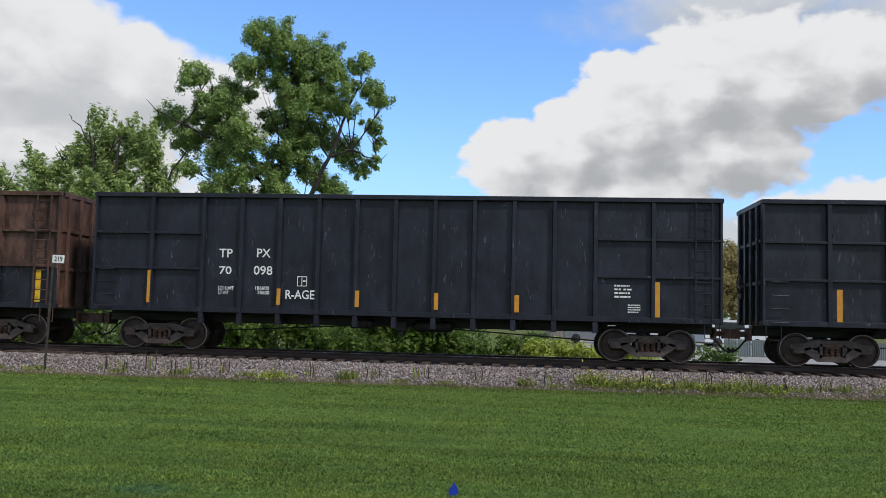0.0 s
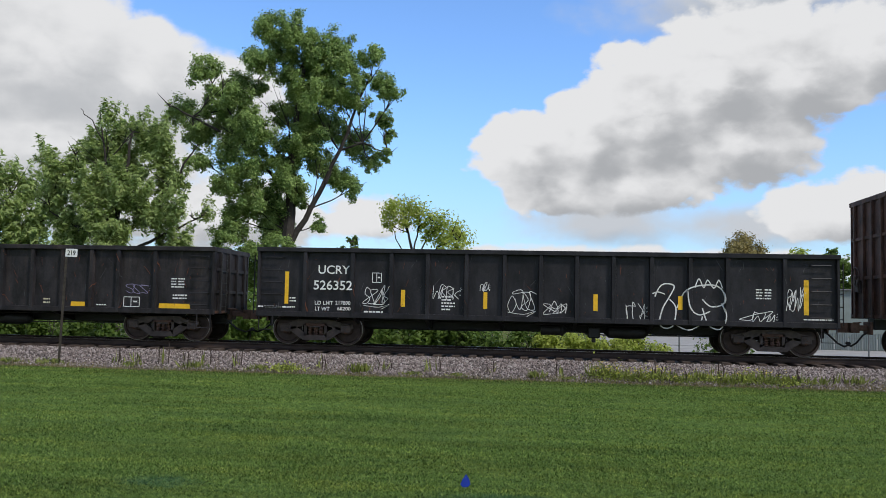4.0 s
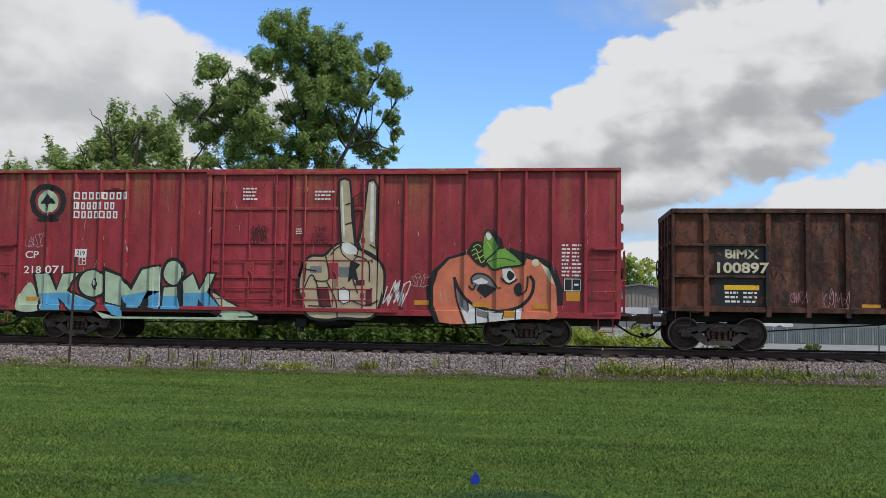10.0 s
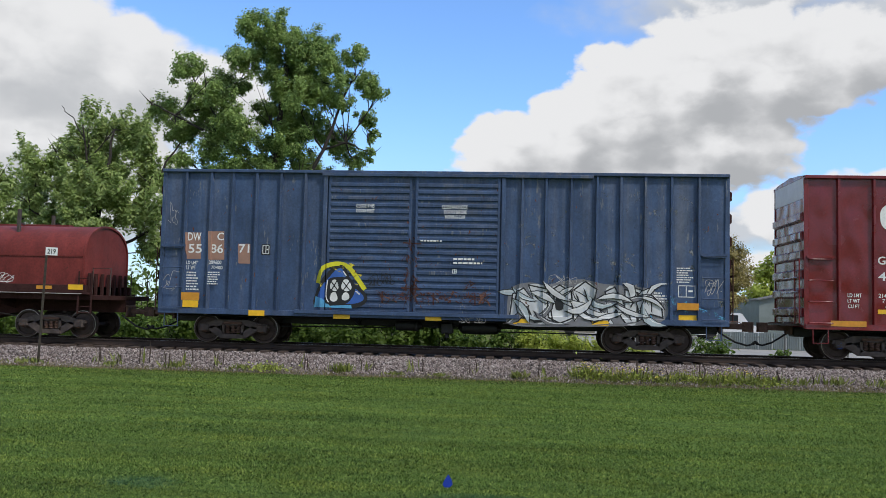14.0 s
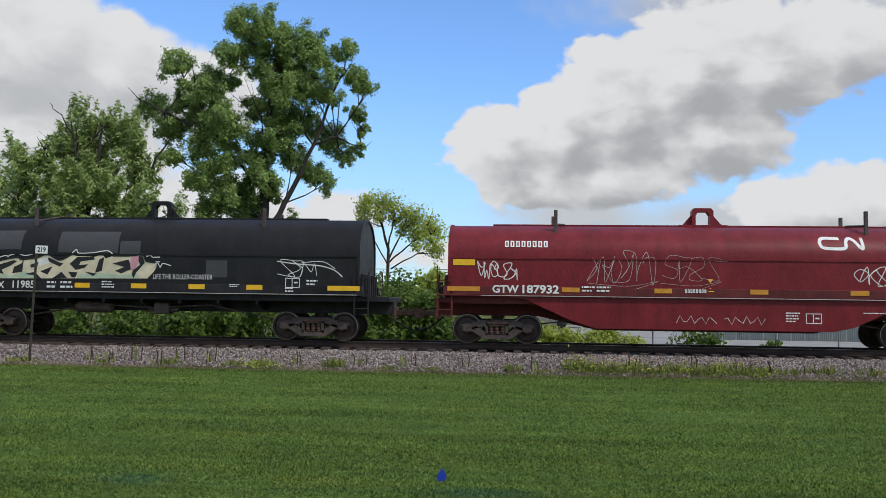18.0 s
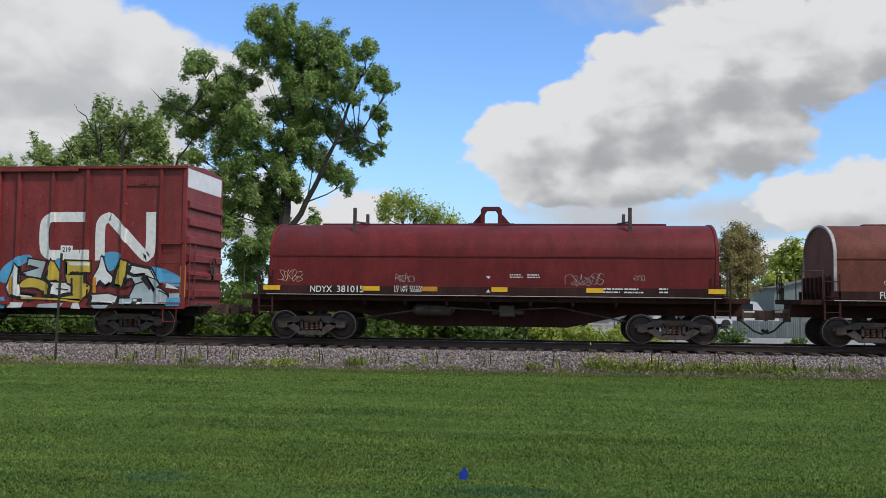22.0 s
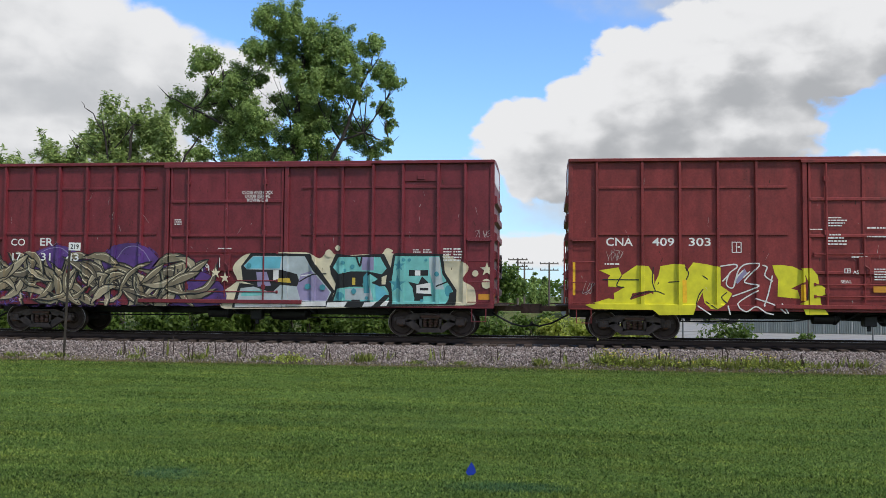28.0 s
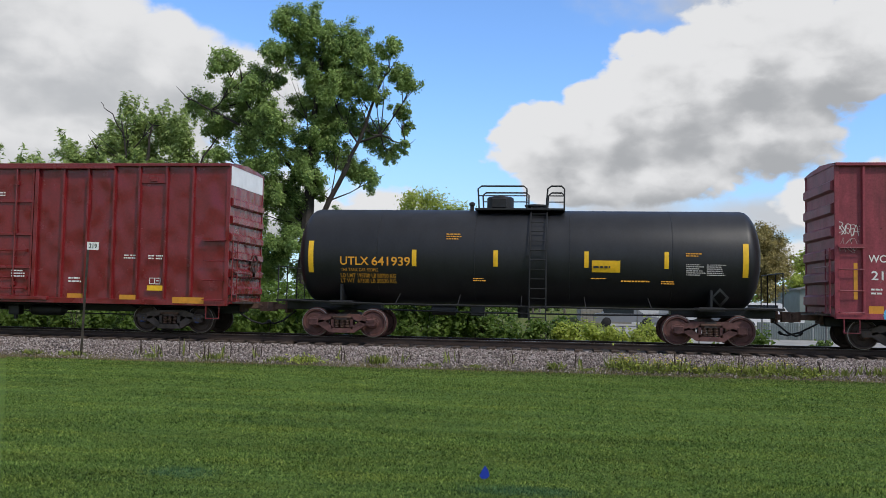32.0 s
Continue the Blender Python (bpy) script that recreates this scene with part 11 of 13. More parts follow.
stripe(C16, 6.79, 1.29, 0.17, 0.44, amber)
stripe(C16, 7.36, 1.06, 0.45, 0.18, amber)
bars(C16, -1.52, 3.22, 0.24, 0.14, 2)
bars(C16, -0.13, 1.91, 0.20, 0.24, 1)
spray_tag(C16, 7.34, 2.79, 0.40, 0.29, dim_white, 0.015, 4, 142)
bars(C16, 6.68, 2.28, 0.35, 0.25, 3)
bars(C16, 1.38, 1.67, 0.24, 0.21, 2)
bars(C16, 6.71, 1.07, 0.31, 0.10, 2)
spray_painting(C16, "silver and lilac letters with white rims on a blue cloud", [azure, black_paint, silver, chalk, lilac, amber, ash], [
    ("F", 0, 0, [(2.04, 1.05), (1.82, 1.45), (2.09, 1.76), (1.87, 1.93), (1.80, 2.37), (2.28, 2.57), (2.50, 2.34), (2.63, 2.56), (3.51, 2.60), (3.58, 2.32), (3.82, 2.54), (4.44, 2.59), (4.66, 2.39), (5.13, 2.59), (5.35, 2.37), (6.02, 2.60), (6.44, 2.44), (6.84, 2.50), (6.89, 1.98), (6.45, 1.91), (6.83, 1.58), (6.60, 1.18), (6.06, 0.96), (5.86, 0.78), (4.97, 0.80), (4.90, 0.97), (4.07, 0.83), (3.38, 0.80), (3.31, 0.95), (2.75, 0.76), (2.40, 0.95)]),
    ("f", 1, 0, [(2.18, 0.99), (2.04, 1.73), (2.25, 2.38), (3.69, 2.37), (4.55, 2.35), (5.55, 2.33), (6.44, 2.43), (6.45, 1.61), (6.31, 1.14), (5.99, 0.94), (3.90, 0.93), (3.10, 0.96)]),
    ("f", 2, 0, [(2.32, 2.31), (2.78, 2.33), (2.76, 1.94), (3.16, 2.28), (3.58, 2.32), (3.32, 1.88), (3.08, 1.67), (3.16, 1.07), (2.73, 1.03), (2.73, 1.47), (2.59, 1.70), (2.50, 1.06), (2.24, 1.05), (2.25, 1.49), (2.08, 1.70), (2.72, 1.77), (2.34, 1.83)]),
    ("f", 4, 0, [(3.21, 2.01), (3.83, 2.19), (3.80, 1.81), (3.42, 1.71), (3.77, 1.65), (3.81, 1.44), (3.47, 1.37), (3.85, 1.28), (3.89, 1.04), (3.20, 1.03), (3.12, 1.40)]),
    ("f", 2, 0, [(3.90, 2.22), (4.49, 2.29), (4.53, 2.06), (4.15, 2.02), (4.15, 1.89), (4.60, 1.76), (4.68, 1.35), (4.52, 1.05), (3.93, 0.98), (3.85, 1.24), (4.30, 1.28), (4.33, 1.48), (3.91, 1.61), (3.80, 1.95)]),
    ("f", 4, 0, [(4.56, 2.23), (5.48, 2.29), (5.46, 1.97), (5.22, 1.93), (5.31, 1.09), (4.83, 1.06), (4.77, 1.89), (4.53, 1.92)]),
    ("f", 2, 0, [(5.52, 2.27), (5.89, 2.29), (5.95, 1.37), (6.03, 2.30), (6.37, 2.36), (6.38, 1.64), (6.26, 1.24), (5.99, 1.00), (5.51, 1.00), (5.22, 1.23), (5.19, 1.56), (5.57, 1.37)]),
    ("f", 3, 0, [(2.37, 2.28), (2.72, 2.28), (2.68, 1.94), (2.47, 1.90)]),
    ("f", 4, 0, [(2.83, 1.60), (3.04, 1.60), (3.09, 1.10), (2.78, 1.09)]),
    ("f", 4, 0, [(4.25, 1.99), (4.53, 1.96), (4.57, 1.79), (4.25, 1.87)]),
    ("f", 4, 0, [(3.93, 2.19), (4.14, 2.22), (4.11, 1.95), (3.91, 1.92)]),
    ("f", 3, 0, [(4.88, 1.79), (5.15, 1.83), (5.20, 1.29), (4.89, 1.22)]),
    ("f", 4, 0, [(5.57, 1.97), (5.87, 1.97), (5.87, 1.64), (5.58, 1.63)]),
    ("f", 6, 0, [(6.07, 1.97), (6.32, 2.04), (6.33, 1.71), (6.08, 1.64)]),
    ("f", 3, 0, [(5.59, 2.20), (5.84, 2.22), (5.85, 2.00), (5.59, 2.00)]),
    ("f", 3, 0, [(3.92, 1.21), (4.41, 1.22), (4.34, 1.05), (4.00, 1.02)]),
    ("S", 3, 0.028, [(2.32, 2.31), (2.78, 2.33), (2.76, 1.94), (3.16, 2.28), (3.58, 2.32), (3.32, 1.88), (3.08, 1.67), (3.16, 1.07), (2.73, 1.03), (2.73, 1.47), (2.59, 1.70), (2.50, 1.06), (2.24, 1.05), (2.25, 1.49), (2.08, 1.70), (2.72, 1.77), (2.34, 1.83)]),
    ("S", 3, 0.028, [(3.21, 2.01), (3.83, 2.19), (3.80, 1.81), (3.42, 1.71), (3.77, 1.65), (3.81, 1.44), (3.47, 1.37), (3.85, 1.28), (3.89, 1.04), (3.20, 1.03), (3.12, 1.40)]),
    ("S", 3, 0.028, [(3.90, 2.22), (4.49, 2.29), (4.53, 2.06), (4.15, 2.02), (4.15, 1.89), (4.60, 1.76), (4.68, 1.35), (4.52, 1.05), (3.93, 0.98), (3.85, 1.24), (4.30, 1.28), (4.33, 1.48), (3.91, 1.61), (3.80, 1.95)]),
    ("S", 3, 0.028, [(4.56, 2.23), (5.48, 2.29), (5.46, 1.97), (5.22, 1.93), (5.31, 1.09), (4.83, 1.06), (4.77, 1.89), (4.53, 1.92)]),
    ("S", 3, 0.028, [(5.52, 2.27), (5.89, 2.29), (5.95, 1.37), (6.03, 2.30), (6.37, 2.36), (6.38, 1.64), (6.26, 1.24), (5.99, 1.00), (5.51, 1.00), (5.22, 1.23), (5.19, 1.56), (5.57, 1.37)]),
    ("s", 1, 0.018, [(3.21, 2.05), (3.34, 2.05)]),
    ("s", 1, 0.018, [(3.24, 2.11), (3.31, 1.98)]),
    ("s", 1, 0.018, [(3.24, 1.98), (3.31, 2.11)]),
    ("s", 1, 0.018, [(3.42, 2.22), (3.54, 2.22)]),
    ("s", 1, 0.018, [(3.44, 2.28), (3.52, 2.15)]),
    ("s", 1, 0.018, [(3.45, 2.15), (3.51, 2.28)]),
    ("s", 1, 0.018, [(2.32, 1.39), (2.45, 1.39)]),
    ("s", 1, 0.018, [(2.35, 1.46), (2.42, 1.33)]),
    ("s", 1, 0.018, [(2.35, 1.33), (2.42, 1.46)]),
    ("s", 1, 0.018, [(4.27, 1.62), (4.39, 1.62)]),
    ("s", 1, 0.018, [(4.29, 1.69), (4.37, 1.55)]),
    ("s", 1, 0.018, [(4.30, 1.55), (4.36, 1.69)]),
    ("s", 1, 0.018, [(6.11, 2.21), (6.23, 2.21)]),
    ("s", 1, 0.018, [(6.13, 2.27), (6.20, 2.14)]),
    ("s", 1, 0.018, [(6.14, 2.14), (6.20, 2.27)]),
    ("s", 1, 0.018, [(4.89, 1.36), (5.02, 1.36)]),
    ("s", 1, 0.018, [(4.92, 1.42), (4.99, 1.29)]),
    ("s", 1, 0.018, [(4.92, 1.29), (4.99, 1.42)]),
    ("s", 1, 0.018, [(6.21, 1.97), (6.34, 1.97)]),
    ("s", 1, 0.018, [(6.24, 2.04), (6.31, 1.91)]),
    ("s", 1, 0.018, [(6.24, 1.91), (6.31, 2.04)]),
    ("F", 1, 0, [(6.47, 1.21), (6.42, 1.07), (6.27, 1.01), (6.13, 1.06), (6.07, 1.20), (6.12, 1.35), (6.27, 1.41), (6.41, 1.35)]),
    ("F", 2, 0, [(6.43, 1.21), (6.39, 1.10), (6.27, 1.05), (6.16, 1.09), (6.11, 1.21), (6.15, 1.32), (6.27, 1.37), (6.38, 1.32)]),
    ("s", 1, 0.02, [(2.60, 1.33), (2.80, 1.47), (3.02, 1.27)]),
    ("s", 1, 0.02, [(2.67, 1.19), (2.84, 1.37), (3.02, 1.17)]),
    ("s", 1, 0.02, [(4.00, 1.08), (4.20, 1.21), (4.44, 1.15)]),
    ("s", 1, 0.02, [(5.67, 1.77), (5.81, 1.50), (5.64, 1.23)]),
    ("s", 1, 0.02, [(5.30, 1.36), (5.51, 1.16), (5.78, 1.13)]),
    ("f", 5, 0, [(4.71, 1.70), (4.82, 1.70), (4.83, 1.26), (4.72, 1.25)]),
    ("s", 1, 0.03, [(2.03, 1.76), (6.45, 1.79)]),
    ("S", 1, 0.03, [(6.66, 1.56), (6.63, 1.51), (6.58, 1.48), (6.52, 1.51), (6.49, 1.56), (6.52, 1.62), (6.57, 1.64), (6.63, 1.62)]),
    ("S", 1, 0.03, [(6.68, 1.37), (6.65, 1.29), (6.58, 1.26), (6.51, 1.29), (6.48, 1.36), (6.51, 1.43), (6.58, 1.46), (6.65, 1.44)])])
spray_painting(C16, "blue-grey outlined letters with lime splashes", [frost, black_paint, lime, lilac, cobalt, chalk], [
    ("F", 4, 0, [(-4.40, 2.03), (-3.93, 2.26), (-3.46, 2.41), (-2.98, 2.38), (-2.73, 2.05), (-3.43, 1.76), (-4.32, 1.70)]),
    ("F", 4, 0, [(-1.67, 2.06), (-1.20, 2.12), (-1.07, 1.90), (-1.54, 1.81)]),
    ("F", 4, 0, [(0.43, 1.97), (0.89, 2.00), (0.93, 1.81), (0.50, 1.77)]),
    ("F", 2, 0, [(-5.40, 1.57), (-5.23, 1.66), (-4.86, 1.52), (-4.97, 1.41), (-5.34, 1.41)]),
    ("F", 2, 0, [(-4.48, 1.72), (-4.13, 1.97), (-3.64, 1.93), (-3.43, 1.79), (-3.48, 1.59), (-4.32, 1.53)]),
    ("F", 2, 0, [(-1.98, 1.80), (-1.51, 1.88), (-1.13, 1.77), (-1.15, 1.50), (-1.76, 1.53)]),
    ("F", 2, 0, [(-0.44, 1.71), (-0.14, 1.75), (-0.02, 1.63), (-0.19, 1.49), (-0.41, 1.53)]),
    ("F", 2, 0, [(0.35, 1.66), (0.73, 1.78), (1.03, 1.64), (1.02, 1.49), (0.39, 1.50)]),
    ("F", 1, 0, [(-5.93, 1.06), (-5.45, 1.35), (-4.86, 1.49), (-4.27, 1.73), (-3.25, 1.79), (-2.01, 1.79), (-1.42, 1.64), (-0.94, 1.45), (-0.25, 1.51), (1.02, 1.49), (1.15, 1.15), (0.69, 1.02), (-0.28, 0.83), (-0.34, 0.75), (-5.79, 0.67)]),
    ("F", 0, 0, [(-5.79, 0.73), (-5.57, 1.17), (-5.15, 1.24), (-4.85, 1.41), (-4.67, 1.24), (-4.90, 1.01), (-4.52, 0.75)]),
    ("F", 0, 0, [(-4.46, 0.74), (-4.54, 1.07), (-4.07, 1.42), (-4.02, 1.67), (-3.49, 1.71), (-3.65, 1.25), (-3.22, 1.09), (-3.27, 0.77)]),
    ("F", 0, 0, [(-3.15, 0.77), (-3.22, 1.09), (-3.16, 1.68), (-2.83, 1.70), (-2.69, 1.10), (-2.80, 0.77)]),
    ("F", 0, 0, [(-2.62, 0.78), (-2.52, 1.27), (-2.30, 1.66), (-1.98, 1.69), (-1.99, 1.39), (-2.22, 1.10), (-1.85, 0.79)]),
    ("F", 0, 0, [(-1.80, 0.79), (-1.87, 1.11), (-1.53, 1.56), (-1.12, 1.45), (-1.40, 1.23), (-1.16, 1.03), (-1.39, 0.79)]),
    ("F", 0, 0, [(-1.09, 0.80), (-1.05, 1.06), (-0.82, 1.29), (-0.36, 1.29), (-0.40, 0.81)]),
    ("F", 3, 0, [(-0.46, 1.07), (-0.42, 1.43), (-0.18, 1.19), (-0.01, 1.44), (0.11, 1.13), (0.39, 1.44), (0.62, 1.31), (0.85, 1.39), (0.80, 1.06), (0.35, 1.03)]),
    ("s", 1, 0.06, [(-4.00, 1.08), (-3.77, 1.31), (-3.52, 1.09), (-3.81, 0.92)]),
    ("s", 1, 0.06, [(-2.40, 1.10), (-2.17, 1.33), (-2.10, 1.05)]),
    ("s", 1, 0.05, [(-1.63, 1.11), (-1.40, 1.28), (-1.51, 1.00)]),
    ("s", 1, 0.05, [(-5.02, 1.07), (-4.84, 1.18), (-4.77, 0.96)]),
    ("s", 5, 0.03, [(-4.46, 0.77), (-3.41, 1.26), (-2.69, 1.04), (-1.88, 1.39)]),
    ("s", 1, 0.05, [(-0.23, 1.07), (-0.13, 1.35), (0.00, 1.11), (0.13, 1.36), (0.26, 1.08)]),
    ("s", 1, 0.05, [(0.40, 1.11), (0.48, 1.33), (0.63, 1.20), (0.49, 1.11)]),
    ("s", 5, 0.025, [(-1.06, 1.34), (-0.70, 1.29), (-0.36, 1.32)])])
spray_tag(C16, -3.57, 1.81, 1.44, 0.44, chalk, 0.05, 7, 143)
spray_tag(C16, -1.05, 1.54, 0.75, 0.49, azure, 0.04, 6, 144)
spray_painting(C17, "white continuous-line logo", [white], [
    ("s", 0, 0.14, [(5.68, 4.13), (5.33, 4.14), (5.13, 4.11), (5.02, 4.00), (5.01, 3.82), (5.05, 3.63), (5.17, 3.57), (5.56, 3.57), (5.78, 3.58), (5.89, 3.69), (5.92, 4.01), (6.03, 4.15), (6.18, 4.10), (6.54, 3.60), (6.67, 3.58), (6.69, 3.80), (6.70, 4.24)])])
word_blocks(C17, 4.91, 3.21, 0.75, 0.17, 4)
word_blocks(C17, 6.14, 3.23, 0.71, 0.16, 5)
lettering(C17, "CNA", -6.78, 2.62, 0.73, 0.23)
lettering(C17, "409", -5.52, 2.62, 0.60, 0.23)
lettering(C17, "303", -4.53, 2.62, 0.59, 0.23)
frame_sign(C17, -3.38, 2.44, 0.26, 0.30)
bars(C17, -6.82, 2.04, 0.51, 0.10, 1)
bars(C17, -0.86, 3.12, 0.58, 0.29, 4)
bars(C17, -1.34, 3.03, 0.35, 0.06, 1)
bars(C17, -0.92, 2.61, 0.61, 0.34, 4)
bars(C17, 0.14, 3.04, 0.70, 0.10, 1)
bars(C17, 0.14, 2.82, 0.61, 0.08, 1)
bars(C17, 4.98, 2.09, 0.58, 0.43, 5, cols=2)
bars(C17, 0.31, 1.67, 0.54, 0.35, 5)
lettering(C17, "ASD", -0.24, 1.87, 0.26, 0.10)
frame_sign(C17, -0.46, 1.89, 0.16, 0.13)
bars(C17, -0.27, 2.27, 0.45, 0.15, 2)
lettering(C17, "SEAL", -0.56, 1.62, 0.29, 0.09)
stripe(C17, 0.28, 1.38, 0.49, 0.17, amber)
bars(C17, 5.07, 1.50, 0.37, 0.15, 2)
stripe(C17, 6.65, 1.32, 0.26, 0.14, white)
stripe(C17, -7.78, 1.24, 0.15, 0.95)
stripe(C17, 1.58, 1.17, 0.20, 0.48)
stripe(C17, 4.72, 1.17, 0.14, 0.50)
stripe(C17, 7.68, 1.30, 0.16, 0.95)
spray_painting(C17, "yellow spray letters with thin white outlines", [lemon, black_paint, lilac, chalk, yellow], [
    ("f", 0, 0, [(-6.97, 1.94), (-6.44, 2.02), (-6.35, 1.80), (-5.95, 2.08), (-5.62, 2.06), (-5.47, 1.81), (-5.46, 1.35), (-5.61, 1.39), (-6.07, 1.30), (-6.12, 1.12), (-5.55, 1.32), (-5.41, 1.20), (-5.50, 0.85), (-6.20, 0.85), (-7.12, 0.86), (-7.36, 0.97), (-6.71, 1.16), (-6.56, 1.13), (-6.57, 1.30), (-6.28, 1.47), (-6.72, 1.49), (-6.73, 1.72), (-6.67, 1.80)]),
    ("f", 0, 0, [(-5.35, 1.81), (-5.30, 2.06), (-4.98, 2.12), (-4.64, 2.11), (-4.60, 1.92), (-4.41, 2.17), (-4.06, 2.12), (-3.70, 2.04), (-3.69, 1.54), (-3.38, 1.32), (-3.52, 1.05), (-3.80, 0.88), (-3.97, 0.90), (-4.12, 1.07), (-4.17, 1.34), (-4.35, 0.98), (-4.43, 0.73), (-5.35, 0.71), (-5.50, 0.84), (-5.51, 1.14), (-5.46, 1.59)]),
    ("f", 0, 0, [(-2.31, 2.10), (-2.06, 2.11), (-1.78, 2.07), (-1.49, 1.94), (-1.46, 1.66), (-1.60, 1.58), (-1.82, 1.47), (-1.65, 1.42), (-1.59, 1.20), (-1.84, 1.21), (-2.18, 1.25), (-2.16, 1.71), (-2.25, 1.88)]),
    ("f", 0, 0, [(-1.55, 2.02), (-1.30, 2.02), (-1.15, 1.83), (-1.12, 1.61), (-0.95, 1.48), (-0.89, 1.34), (-1.09, 1.26), (-1.08, 1.07), (-0.88, 0.77), (-1.47, 0.76), (-1.59, 1.06), (-1.39, 1.17), (-1.40, 1.66)]),
    ("f", 2, 0, [(-3.33, 1.64), (-3.05, 2.01), (-2.96, 1.87), (-3.23, 1.59)]),
    ("s", 1, 0.03, [(-6.12, 1.15), (-5.92, 1.28), (-5.46, 1.37), (-5.19, 1.28)]),
    ("s", 1, 0.03, [(-5.49, 2.03), (-5.52, 1.64), (-5.43, 1.36)]),
    ("s", 1, 0.03, [(-4.17, 1.81), (-4.02, 1.70)]),
    ("s", 1, 0.03, [(-4.15, 1.44), (-4.27, 1.26), (-4.35, 0.98)]),
    ("s", 1, 0.03, [(-4.63, 2.03), (-4.54, 1.87), (-4.62, 1.66)]),
    ("s", 1, 0.03, [(-6.88, 1.68), (-5.88, 1.68)]),
    ("s", 1, 0.03, [(-6.35, 1.80), (-6.49, 1.52), (-6.28, 1.47)]),
    ("s", 1, 0.03, [(-3.52, 1.35), (-3.66, 1.21), (-3.52, 1.05)]),
    ("s", 1, 0.03, [(-1.37, 1.66), (-1.42, 1.17)]),
    ("s", 1, 0.03, [(-4.09, 1.10), (-3.80, 0.89)]),
    ("s", 1, 0.03, [(-5.09, 1.62), (-4.80, 1.64)]),
    ("s", 3, 0.035, [(-3.71, 2.06), (-3.31, 2.12), (-3.25, 2.04), (-3.45, 1.87), (-3.53, 1.57), (-3.35, 1.49), (-3.22, 1.93), (-3.03, 2.12), (-2.68, 2.14), (-2.71, 2.04), (-3.04, 1.68), (-2.96, 1.60), (-2.70, 1.52), (-3.38, 1.24)]),
    ("s", 3, 0.035, [(-3.08, 1.96), (-3.27, 1.74), (-3.33, 1.54)]),
    ("s", 3, 0.035, [(-2.57, 2.10), (-2.45, 2.04), (-2.51, 1.82), (-2.30, 1.66)]),
    ("s", 3, 0.035, [(-2.70, 1.41), (-3.23, 1.05), (-3.03, 0.83), (-2.77, 0.97), (-2.51, 0.81), (-2.31, 0.76)]),
    ("s", 3, 0.035, [(-2.78, 1.19), (-2.29, 1.03), (-1.98, 0.79)]),
    ("s", 3, 0.035, [(-2.31, 1.82), (-2.44, 1.27), (-2.55, 0.97)]),
    ("s", 3, 0.035, [(-4.32, 0.98), (-3.97, 0.74)]),
    ("s", 3, 0.035, [(-3.51, 0.99), (-3.45, 0.74)]),
    ("s", 3, 0.035, [(-2.07, 1.06), (-1.92, 0.79)]),
    ("s", 3, 0.035, [(-3.64, 1.65), (-3.48, 1.82)]),
    ("s", 3, 0.035, [(-2.91, 1.93), (-3.08, 1.76)]),
    ("f", 4, 0, [(-4.71, 1.69), (-4.60, 1.69), (-4.59, 1.06), (-4.70, 1.06)]),
    ("f", 4, 0, [(-1.57, 1.57), (-1.47, 1.58), (-1.46, 1.14), (-1.57, 1.14)])])
